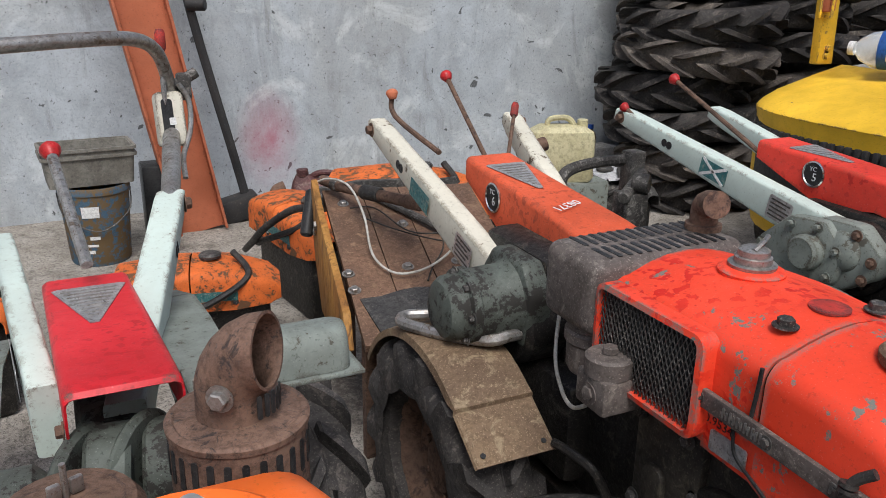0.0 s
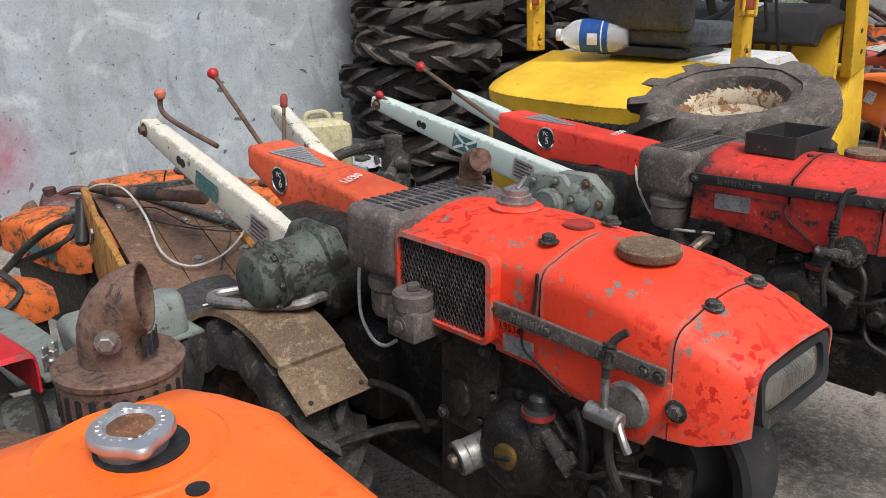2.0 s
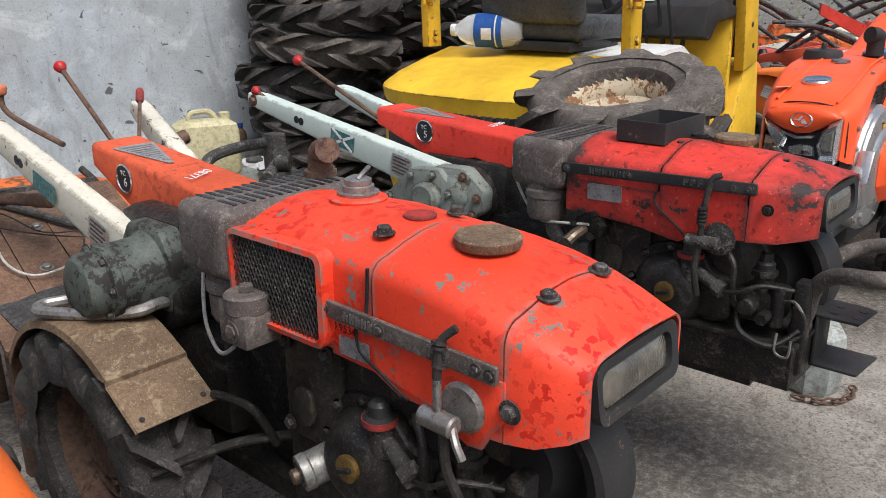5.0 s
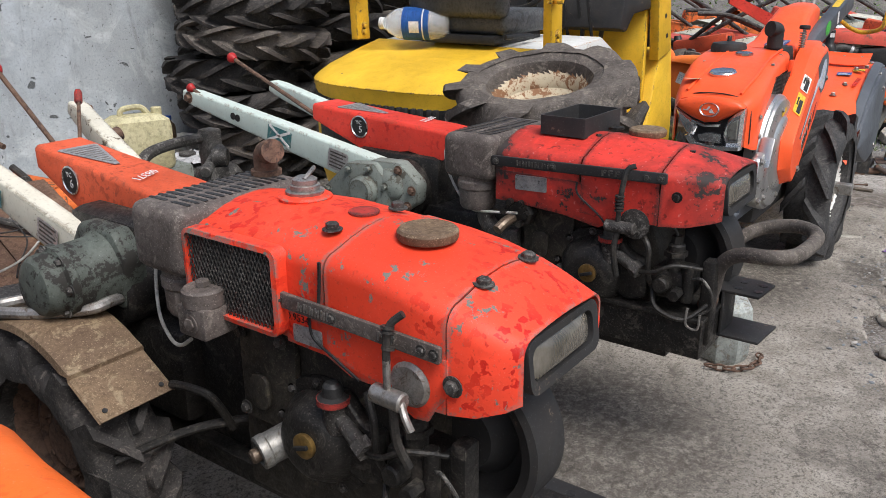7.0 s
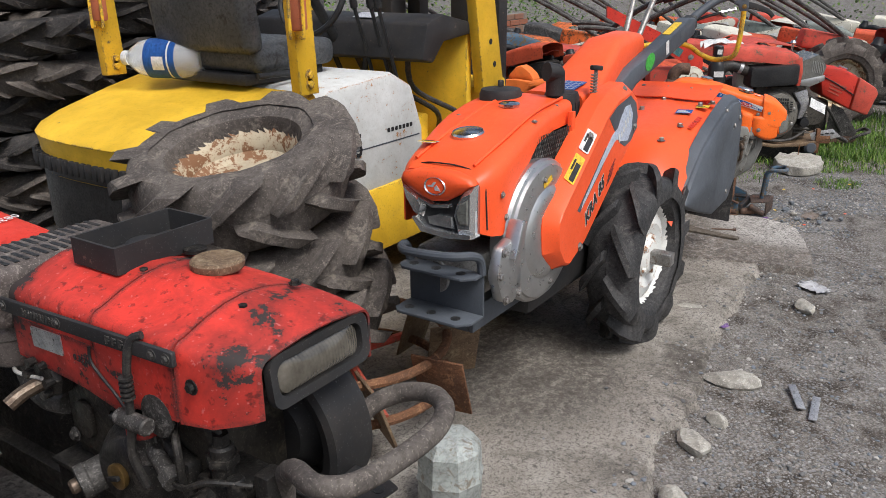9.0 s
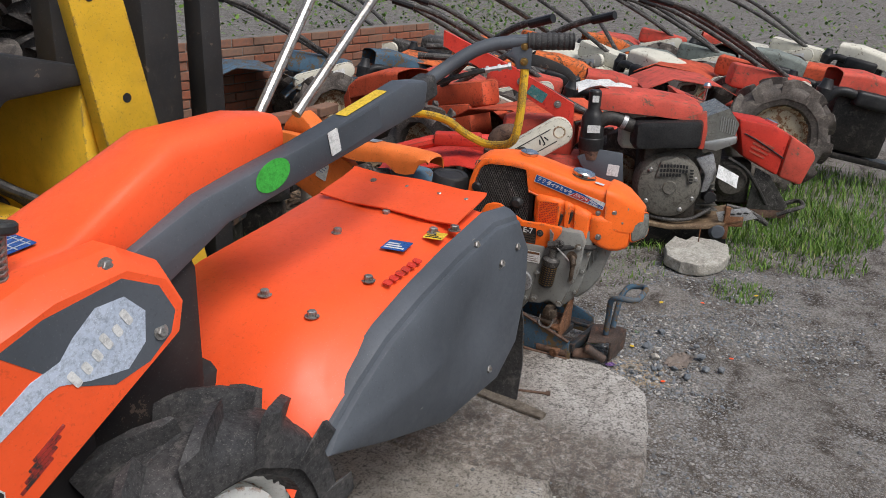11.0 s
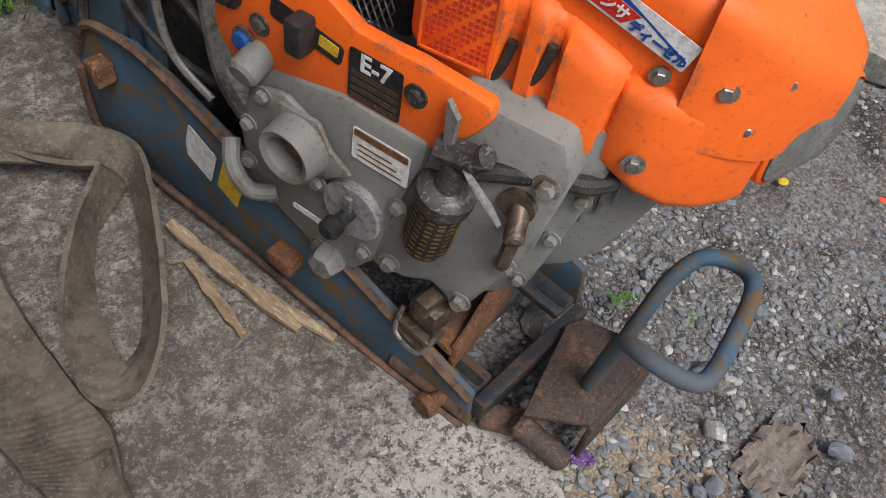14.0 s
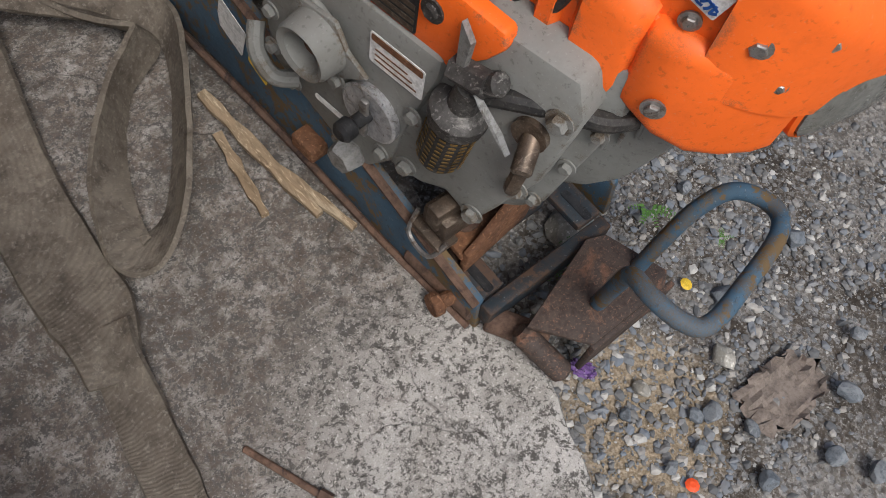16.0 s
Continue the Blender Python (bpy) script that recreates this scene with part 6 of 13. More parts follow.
    mask = part("lamp_mask", b, INK_SHADE, H, "chromed headlamp mask, black back plate painting the hollow's shade")

    def facet(outline, x0, x1, k, name="mask_facet", material=chrome):
        b = bm_()
        cy, cz = sum(p[0] for p in outline) / len(outline), sum(p[1] for p in outline) / len(outline)
        loft(b, [[(x0, y, z) for y, z in outline], [(x0 - (x0 - x1) * 0.7, y, z) for y, z in outline], [(x1, cy + (y - cy) * k, cz + (z - cz) * k) for y, z in outline]])
        part(name, b, material, mask, "", 20)
    facet([(0.483, 0.738), (0.484, 0.612), (0.532, 0.606), (0.546, 0.655), (0.534, 0.694), (0.512, 0.722)], 2.650, 2.608, 0.72)
    facet([(0.708, 0.724), (0.697, 0.688), (0.664, 0.640), (0.640, 0.636), (0.632, 0.666), (0.655, 0.692)], 2.650, 2.612, 0.70)
    facet([(0.486, 0.616), (0.486, 0.604), (0.56, 0.596), (0.640, 0.602), (0.668, 0.636), (0.655, 0.640), (0.632, 0.616), (0.56, 0.610)], 2.645, 2.604, 0.97, "mask_bar")
    facet([(0.548, 0.618), (0.622, 0.620), (0.628, 0.640), (0.592, 0.652), (0.552, 0.648)], 2.640, 2.618, 0.92, "mask_panel")
    facet([(0.556, 0.682), (0.606, 0.676), (0.650, 0.690), (0.650, 0.684), (0.606, 0.668), (0.556, 0.674)], 2.640, 2.610, 0.97, "mask_bar")
    facet([(0.497, 0.705), (0.497, 0.640), (0.522, 0.636), (0.530, 0.665), (0.520, 0.690)], 2.612, 2.604, 0.85, "lamp_lens", LENS_CLEAR)
    # caps, plates and bolts on the hood
    b = bm_()
    lathe(b, [(0, 0), (0.044, 0), (0.045, 0.008), (0.041, 0.013), (0.034, 0.011), (0, 0.011)], 34, pose(2.807, 0.622, 0.816, 0, -8, 0))
    part("fuel_cap", b, CHROME, H, "flat chromed fuel cap")
    b = bm_()
    lathe(b, [(0, 0), (0.05, 0), (0.05, 0.001), (0, 0.001)], 30, pose(3.02, 0.612, 0.851))
    part("cap_recess", b, INK_SHADE, H)
    b = bm_()
    lathe(b, [(0, 0), (0.026, 0), (0.028, 0.008), (0.032, 0.010), (0.032, 0.018), (0.024, 0.022), (0, 0.022)], 8, pose(3.028, 0.622, 0.851))
    part("radiator_cap", b, CHROME, H, "ribbed metal radiator cap")
    for (x, y, z, w, h, a) in ((2.735, 0.70, 0.803, 0.05, 0.045, 100), (3.02, 0.725, 0.845, 0.07, 0.03, 92)):
        s = sticker(H, (x, y, z + 0.001), (math.cos(radians(a)), math.sin(radians(a)), 0), (-math.sin(radians(a)), math.cos(radians(a)), 0.1), w, h, PAPER_W, "warning_label", "small white and yellow warning label")
        b = bm_()
        m = face((x, y, z + 0.0022), (math.cos(radians(a)), math.sin(radians(a)), 0), (-math.sin(radians(a)), math.cos(radians(a)), 0.1))
        prism(b, rrect(-w * 0.46, w * 0.46, -h * 0.4, -h * 0.05, 0.001, 1), 0.0004, m)
        part("label_text", b, INK_SHADE, s)
        b = bm_()
        prism(b, rrect(-w * 0.46, w * 0.46, h * 0.05, h * 0.42, 0.001, 1), 0.0004, m)
        part("label_band", b, PAPER_Y, s)
    words("1314", 0.035, PAPER_W, H, face((2.90, 0.655, 0.8375), (0.86, -0.5, 0.1), (0.5, 0.86, 0.0)), "chalk_marks", 0.0003)
    b = bm_()
    for p in ((2.95, 0.50, 0.84), (3.12, 0.52, 0.856), (3.12, 0.73, 0.856), (2.93, 0.73, 0.838), (3.105, 0.575, 0.858)):
        hexa(b, p, (0, 0, 1), 0.006, 0.006)
    for p in ((2.708, 0.4575, 0.70), (2.732, 0.4605, 0.635)):
        hexa(b, p, (0, -1, 0), 0.006, 0.006)
    part("hood_bolt", b, STEEL, H)
    # radiator mesh behind the shell
    b = bm_()
    box(b, (2.86, 0.49, 0.55), (3.16, 0.75, 0.79), 0.01)
    part("radiator", b, BLACKPL, T)
    gm = grille_mesh(0, 2.93, 3.15, 0.64, 0.80, 0.014, 0.0014)
    bmesh.ops.transform(gm, matrix=Matrix.Rotation(radians(-90), 4, "Z") @ Matrix.Rotation(radians(180), 4, "Z") @ Matrix.Identity(4), verts=gm.verts)
    bmesh.ops.transform(gm, matrix=Matrix.Diagonal((-1, 1, 1, 1)) @ Matrix.Translation((0, 0.486, 0)), verts=gm.verts)
    part("radiator_mesh", gm, IRON, T, "black expanded-metal radiator guard")
    b = bm_()
    box(b, (3.145, 0.478, 0.55), (3.165, 0.495, 0.84), 0.003)
    part("radiator_post", b, KUBO, T)
    # fan housing
    m0 = face((2.88, 0.452, 0.56), (1, 0, 0), (0, 0, 1))
    m = face((2.919, 0.452, 0.547), (1, 0, 0), (0, 0, 1))
    b = bm_()
    lathe(b, [(0, -0.05), (0.197, -0.05), (0.20, -0.02), (0.202, -0.01), (0.197, 0.0), (0.188, 0.004), (0.185, 0.012), (0.17, 0.016), (0.13, 0.018), (0.12, 0.026), (0.10, 0.03), (0, 0.03)], 56, m)
    fan = part("fan_housing", b, ALU_B, T, "round silver pressed fan housing")
    b = bm_()
    prism(b, [(-0.205, -0.125), (-0.235, -0.05), (-0.21, 0.02), (-0.15, 0.035), (-0.11, -0.02), (-0.10, -0.12), (-0.15, -0.15)], 0.035, m0 @ pose(-0.01, -0.005, -0.01), 0.012)
    prism(b, [(-0.19, -0.02), (-0.15, -0.005), (-0.13, 0.07), (-0.15, 0.075)], 0.045, m0, 0.006)
    part("side_casting", b, ALU_B, T, "cast aluminium engine cover")
    b = bm_()
    for p in ((-0.212, -0.04), (-0.19, 0.018), (-0.18, -0.115), (-0.115, -0.115)):
        hexa(b, m0 @ Vector((p[0] - 0.02, p[1] - 0.015, 0.024)), (0, -1, 0), 0.009, 0.009)
    for a in (40, 100, 160, 280, 340):
        hexa(b, m @ Vector((0.155 * math.cos(radians(a)), 0.155 * math.sin(radians(a)), 0.016)), (0, -1, 0), 0.007, 0.008)
    part("cover_bolt", b, STEEL, fan)
    sticker(fan, m @ Vector((-0.01, 0.145, 0.019)), (1, 0, 0.35), (-0.35, 0, 1), 0.05, 0.016, PAPER_Y, "warning_label", "yellow and black warning strip")
    # chain case
    MB = Matrix.Translation((2.95, 0.392, 0)) @ Matrix.Rotation(radians(4.5), 4, "Z") @ Matrix.Translation((-2.95, -0.3795, 0))
    B = lambda x, y, z: MB @ Vector((x, y, z))
    oc = [(2.856, 0.575), (2.866, 0.500), (2.930, 0.437), (2.985, 0.432), (3.10, 0.467), (3.575, 0.725), (3.590, 0.775), (3.565, 0.840), (3.49, 0.885), (3.36, 0.878), (3.26, 0.848), (2.905, 0.640), (2.862, 0.605)]
    of = [(2.893, 0.565), (2.900, 0.505), (2.945, 0.452), (2.985, 0.437), (3.10, 0.470), (3.572, 0.728), (3.583, 0.772), (3.555, 0.825), (3.485, 0.862), (3.365, 0.853), (3.275, 0.825), (2.925, 0.612), (2.897, 0.585)]
    b = bm_()
    loft(b, [[B(x, 0.46, z) for x, z in oc], [B(x, 0.418, z) for x, z in oc], [B(x, 0.414, z - 0.001) for x, z in oc], [B(x, 0.384, z) for x, z in of], [B(3.2 + (x - 3.2) * 0.985, 0.3795, 0.64 + (z - 0.64) * 0.975) for x, z in of]])
    cc = part("belt_cover", b, KUBO, T, "long orange belt cover", 24)
    b = bm_()
    for x, y, z in ((2.918, 0.398, 0.602), (3.06, 0.379, 0.470), (3.16, 0.398, 0.772), (3.46, 0.398, 0.866), (3.53, 0.379, 0.74)):
        hexa(b, B(x, y, z), (0.08, -1, 0.2), 0.009, 0.008)
    part("cover_bolt", b, STEEL, cc)
    fm2 = MB @ face((0, 0.3795, 0), (1, 0, 0), (0, 0, 1))
    b = bm_()
    prism(b, [(3.27, 0.808), (3.34, 0.832), (3.47, 0.848), (3.535, 0.815), (3.562, 0.765), (3.55, 0.730), (3.505, 0.70), (3.44, 0.69), (3.38, 0.715)], 0.0008, fm2)
    part("dark_panel_graphic", b, CHARCOAL, cc)
    b = bm_()
    prism(b, [(3.07, 0.600), (3.06, 0.582), (3.22, 0.672), (3.33, 0.725), (3.40, 0.74), (3.36, 0.765), (3.31, 0.752), (3.22, 0.70)], 0.0012, fm2)
    prism(b, [(3.33, 0.735), (3.40, 0.715), (3.465, 0.705), (3.50, 0.735), (3.505, 0.785), (3.47, 0.82), (3.42, 0.82), (3.38, 0.79)], 0.0010, fm2)
    part("pale_swoosh_graphic", b, PALEBLUE, cc)
    b = bm_()
    prism(b, [(3.03, 0.585), (3.05, 0.575), (3.22, 0.665), (3.28, 0.71), (3.25, 0.722)], 0.0009, fm2)
    part("dark_stripe_graphic", b, CHARCOAL, cc)
    sl = math.degrees(math.atan2(0.27, 0.48))
    slant = lambda x, z, a, y=0.3795: MB @ face((x, y, z), (math.cos(radians(a)), 0, math.sin(radians(a))), (-math.sin(radians(a)), 0, math.cos(radians(a))))
    words("KRA 85", 0.055, INK_SHADE, cc, slant(3.17, 0.578, sl, 0.3780), "model_lettering", 0.0006, "CENTER", 0.25, 0.0016)
    words("KRA 85", 0.055, PAPER_W, cc, slant(3.17, 0.578, sl, 0.3786), "model_outline", 0.0002, "CENTER", 0.25, 0.0042)
    b = bm_()
    for k in range(6):
        tall = k in (0, 3, 5)
        prism(b, rrect(-0.006, 0.006, -0.014, 0.016 if tall else 0.008, 0.004, 2), 0.0008, slant(3.375 + 0.019 * k, 0.728 + 0.0118 * k, 32, 0.3782))
    part("maker_mark", b, PAPER_W, cc, "maker's mark as plain strokes")
    for u, w, h, c in ((0.36, 0.105, 0.034, PAPER_Y), (0.64, 0.085, 0.034, PAPER_W)):
        A, Bk = Vector((2.925 + 0.35 * u, 0.384, 0.612 + 0.213 * u)), Vector((2.905 + 0.355 * u, 0.414, 0.639 + 0.208 * u))
        mm = MB @ face((A + Bk) / 2 + Vector((0, -0.0012, 0.001)), (0.353, 0, 0.21), Bk - A)
        sk = sticker(cc, mm.translation, mm.col[0].to_3d(), mm.col[1].to_3d(), w, h, c, "warning_label", "pictogram warning label")
        b = bm_()
        prism(b, rrect(-w * 0.44, w * 0.22, -h * 0.36, h * 0.10, 0.001, 1), 0.0014, mm)
        prism(b, rrect(-w * 0.10, w * 0.30, h * 0.18, h * 0.36, 0.001, 1), 0.0014, mm)
        part("label_text", b, INK_SHADE, sk)
    b = bm_()
    for k in range(4):
        prism(b, rrect(-0.03, 0.03, -0.003, 0.003, 0.001, 1), 0.001, slant(3.30 + 0.008 * k, 0.615 + 0.013 * k, 30))
    part("vent_slot", b, RED_B, cc)
    # muffler can with slots, dark air filter pot
    b = bm_()
    lathe(b, [(0, 0.70), (0.052, 0.70), (0.054, 0.71), (0.054, 0.865), (0.048, 0.88), (0, 0.882)], 30, pose(3.235, 0.56, 0))
    mf = part("muffler_can", b, BLACKP, T, "black slotted muffler can")
    b = bm_()
    for r in range(4):
        for k in range(18):
            a = 2 * math.pi * k / 18
            p = Vector((3.235 + 0.0535 * math.cos(a), 0.56 + 0.0535 * math.sin(a), 0.735 + 0.036 * r))
            prism(b, rrect(-0.004, 0.004, -0.011, 0.011, 0.003, 2), 0.0016, face(p, (-math.sin(a), math.cos(a), 0), (0, 0, 1)))
    part("muffler_slot", b, INK_SHADE, mf)
    b = bm_()
    tube(b, [(3.20, 0.565, 0.875), (3.20, 0.565, 0.925), (3.195, 0.565, 0.94), (3.17, 0.58, 0.945)], lambda u: 0.028, 14)
    part("exhaust_hood", b, BLACKP, mf)
    b = bm_()
    lathe(b, [(0, 0.84), (0.062, 0.84), (0.064, 0.85), (0.064, 0.878), (0.058, 0.892), (0.02, 0.897), (0, 0.897)], 30, pose(3.13, 0.71, 0))
    hexa(b, (3.13, 0.71, 0.897), (0, 0, 1), 0.009, 0.02, False)
    part("air_filter", b, BLACKP, T, "black dished air filter")
    # spring rod and lever
    b = bm_()
    cyl(b, (3.33, 0.50, 0.80), (3.345, 0.50, 0.945), 0.006, n=10)
    for k in range(11):
        z = 0.83 + 0.009 * k
        tube(b, [(3.333 + 0.011 * math.cos(t), 0.50 + 0.011 * math.sin(t), z + 0.009 * t / 6.28) for t in (0, 1.57, 3.14, 4.71, 6.28)], 0.0022, 5, 2)
    part("tension_spring", b, STEEL, T, "coil spring on a tension rod")
    b = bm_()
    cyl(b, (3.345, 0.50, 0.935), (3.347, 0.50, 0.95), 0.02, n=16, soft=0.003)
    part("rod_knob", b, BLACKPL, T)
    # handle base: orange saddle with dark arm
    b = bm_()
    loft(b, [[(3.30, y, z) for y, z in rrect(0.52, 0.72, 0.80, 0.865, 0.02, 3)], [(3.45, y, z) for y, z in rrect(0.525, 0.715, 0.80, 0.885, 0.025, 3)], [(3.56, y, z) for y, z in rrect(0.54, 0.71, 0.82, 0.94, 0.03, 3)], [(3.68, y, z) for y, z in rrect(0.555, 0.70, 0.84, 1.0, 0.035, 3)], [(3.86, y, z) for y, z in rrect(0.57, 0.69, 0.88, 1.012, 0.035, 3)], [(3.95, y, z) for y, z in rrect(0.58, 0.68, 0.92, 1.0, 0.03, 3)]])
    rough(b, 0.003, 0.15)
    sd = part("handle_saddle", b, KUBO, T, "orange moulded handle saddle", 50)
    sticker(sd, (3.375, 0.60, 0.8795), (0.0, -1, 0), (1, 0, 0.13), 0.075, 0.10, BLUEINK, "decal_panel", "dark blue gridded decal")
    b = bm_()
    for k in range(5):
        prism(b, rrect(-0.036, 0.036, -0.0008, 0.0008, 0.0003, 1), 0.0018, face((3.335 + 0.02 * k, 0.60, 0.8744 + 0.0026 * k), (0, -1, 0), (1, 0, 0.13)))
    for k in range(4):
        prism(b, rrect(-0.0008, 0.0008, -0.047, 0.047, 0.0003, 1), 0.0018, face((3.375, 0.575 + 0.018 * k, 0.8795), (0, -1, 0), (1, 0, 0.13)))
    part("decal_grid", b, SILVERINK, sd)
    b = bm_()
    prism(b, [(3.44, 0.80), (3.50, 0.755), (3.60, 0.76), (3.75, 0.84), (4.35, 0.965), (4.36, 1.03), (4.28, 1.035), (3.95, 0.95), (3.70, 0.90)], 0.055, face((0, 0.575, 0), (1, 0, 0), (0, 0, 1)), 0.01)
    arm = part("handle_arm", b, CHARCOAL, T, "dark grey handle arm")
    b = bm_()
    lathe(b, [(0, 0), (0.032, 0), (0.032, 0.001), (0, 0.001)], 26, face((3.86, 0.5195, 0.908), (1, 0, 0.3), (0, 0, 1)) @ Matrix.Diagonal((1.4, 0.9, 1, 1)))
    part("oval_sticker", b, GREENINK, arm, "oval green sticker with white rim")
    sticker(arm, (4.10, 0.5192, 0.955), (1, 0, 0.25), (-0.25, 0, 1), 0.16, 0.05, CHARCOAL, "arm_label", "black label with yellow heading")
    sticker(arm, (4.15, 0.547, 1.003), (1, 0, 0.26), (0, 1, 0), 0.14, 0.03, PAPER_Y, "arm_label", "yellow caution strip")
    sticker(arm, (4.03, 0.5185, 0.943), (1, 0, 0.25), (-0.25, 0, 1), 0.03, 0.05, PAPER_W, "arm_label")
    # rubber socket and handle tube
    b = bm_()
    box(b, (-0.055, -0.026, -0.028), (0.055, 0.026, 0.028), 0.012, Matrix.Translation((4.365, 0.560, 1.0)) @ Matrix.Rotation(radians(-14), 4, "Y"), 3)
    part("tube_socket", b, RUBBER_NEW, T)
    pts = [(4.36, 0.56, 1.0), (4.44, 0.545, 1.04), (4.52, 0.485, 1.095), (4.585, 0.412, 1.112), (4.625, 0.352, 1.114)]
    b = bm_()
    tube(b, pts, 0.0165, 12)
    hb = part("handle_tube", b, CHARCOAL, T, "dark grey tubular handlebar")
    b = bm_()
    end, prev = Vector(pts[-1]), Vector(pts[-2])
    d = (end - prev).normalized()
    tube(b, [prev + d * 0.015, end, end + d * 0.055], lambda u: 0.0205 + 0.0012 * math.sin(u * 60), 14, 14)
    part("grip", b, RUBBER_NEW, hb)
    b = bm_()
    tube(b, [(4.591, 0.400, 1.075), (4.591, 0.401, 1.03), (4.592, 0.406, 0.94), (4.590, 0.414, 0.885), (4.594, 0.432, 0.860), (4.605, 0.47, 0.848), (4.612, 0.517, 0.844), (4.598, 0.569, 0.866), (4.574, 0.605, 0.896), (4.558, 0.652, 0.908), (4.546, 0.70, 0.908), (4.50, 0.78, 0.90), (4.35, 0.80, 0.89), (4.15, 0.70, 0.88)], 0.0105, 10, 6)
    part("yellow_guard_bar", b, YELLOW, T, "bent yellow-painted guard bar")
    # lever bracket, clutch lever and its cable
    mk = face((4.583, 0.405, 1.078), (0.55, -0.835, 0), (0, 0, 1))
    b = bm_()
    prism(b, [(-0.022, -0.004), (-0.012, -0.030), (0.022, -0.030), (0.022, 0.046), (-0.020, 0.046), (-0.028, 0.012), (-0.040, 0.004), (-0.036, -0.004)], 0.008, mk, 0.002)
    bk = part("lever_bracket", b, CHARCOAL, T, "folded dark lever bracket")
    b = bm_()
    for y in (-0.012, 0.024):
        hexa(b, mk @ Vector((0.004, y, 0.008)), mk.col[2].to_3d(), 0.0065, 0.006)
    part("bolt", b, BRASS, bk)
    b = bm_()
    line = curve([(4.590, 0.398, 1.070), (4.604, 0.376, 1.068), (4.628, 0.340, 1.056), (4.645, 0.314, 1.043), (4.656, 0.298, 1.024)], steps=5)
    rings = []
    for i, p in enumerate(line):
        d = (line[min(i + 1, len(line) - 1)] - line[max(i - 1, 0)]).normalized()
        side = Vector((-0.83, -0.55, 0))
        up = side.cross(d)
        w = 0.013 * (1.15 - 0.55 * i / len(line))
        rings.append([p + side * x + up * y for x, y in rrect(-0.005, 0.005, -w, w, 0.003, 2)])
    loft(b, rings)
    part("clutch_lever", b, BLACKP, bk, "black clutch lever")
    b = bm_()
    tube(b, [(4.38, 0.66, 0.95), (4.43, 0.62, 0.985), (4.49, 0.545, 1.020), (4.536, 0.480, 1.042)], 0.0065, 8)
    part("clutch_cable", b, HOSE, bk)
    b = bm_()
    cyl(b, (4.532, 0.486, 1.041), (4.572, 0.428, 1.054), 0.006, n=6)
    for u in (0.15, 0.55, 0.9):
        p = Vector((4.532, 0.486, 1.041)).lerp(Vector((4.572, 0.428, 1.054)), u)
        cyl(b, p, p + Vector((0.004, -0.0058, 0.0013)), 0.0095, n=6)
    part("cable_adjuster", b, ALU_B, bk)
    for p, q in (((3.95, 0.66, 0.97), (4.20, 0.70, 1.25)), ((4.05, 0.64, 0.98), (4.42, 0.66, 1.28))):
        b = bm_()
        cyl(b, p, q, 0.011, n=10)
        part("shift_rod", b, STEEL, T, "bare steel shift rod")
    # rotary cover behind the wheel
    b = bm_()
    prof = [(3.70, 0.47, 0.10), (3.75, 0.555, 0.11), (3.84, 0.612, 0.105), (3.95, 0.640, 0.075), (4.07, 0.657, 0.05), (4.20, 0.675, 0.035), (4.33, 0.697, 0.028), (4.43, 0.712, 0.024), (4.47, 0.708, 0.0), (4.55, 0.62, 0.0), (4.60, 0.47, 0.0)]
    ys = (0.0, 0.02, 0.06, 0.11, 0.17, 0.25, 0.33, 0.41, 0.47, 0.50)
    near = lambda x: 0.345 + 0.045 * (x - 3.80)
    fin = lambda v: 0.006 * math.exp(-((v - 0.11) / 0.012) ** 2) + 0.006 * math.exp(-((v - 0.25) / 0.012) ** 2) + 0.006 * math.exp(-((v - 0.41) / 0.012) ** 2)
    rings = [[(x, near(x) + v, z - dip * max(0.0, 1 - v / 0.16) ** 1.6 - 0.004 * (abs(v - 0.25) / 0.25) ** 6 + fin(v)) for v in ys] for x, z, dip in prof]
    shell(b, rings, 0.004)
    rc = part("rotary_cover", b, KUBO, T, "ribbed orange rotary tiller cover", 40)
    b = bm_()
    shell(b, [[(x, near(x) + v, z + 0.008 + 0.003 * math.sin(v * 30)) for v in (0.05, 0.12, 0.25, 0.38, 0.47)] for x, z in ((4.335, 0.699), (4.36, 0.706), (4.43, 0.722), (4.475, 0.735), (4.484, 0.742))], 0.004)
    lf = part("lapped_flap", b, KUBO, rc, "turned-up orange sheet lapped over the cover")
    b = bm_()
    for v in (0.09, 0.17, 0.27, 0.38):
        hexa(b, (4.450, near(4.45) + v, 0.737), (-0.25, 0, 1), 0.006, 0.005)
    part("screw", b, STEEL, lf)
    # dark folded side plate: an outer flange and a pressed plate, turned a little in plan
    top = [(3.775, 0.428), (3.80, 0.460), (3.88, 0.520), (3.98, 0.578), (4.10, 0.622), (4.25, 0.665), (4.42, 0.702), (4.54, 0.690)]
    b = bm_()
    shell(b, [[(x, near(x) + 0.030, z + 0.022), (x, near(x) + 0.012, z + 0.018), (x, near(x) - 0.006, z + 0.006), (x, near(x) - 0.012, z - 0.012)] for x, z in top], 0.004)
    sp = part("side_flange", b, CHARCOAL, T, "dark grey side flange")
    outl = top + [(4.600, 0.60), (4.60, 0.48), (4.56, 0.35), (4.46, 0.285), (4.20, 0.285), (3.96, 0.36), (3.84, 0.405)]
    cx, cz = 4.22, 0.47
    b = bm_()
    loft(b, [[(cx + (x - cx) * k, near(x) + d, cz + (z - cz) * k - 0.006) for x, z in outl] for k, d in ((1.0, 0.02), (1.0, -0.012), (0.985, -0.020), (0.93, -0.026), (0.5, -0.028), (0.2, -0.028))])
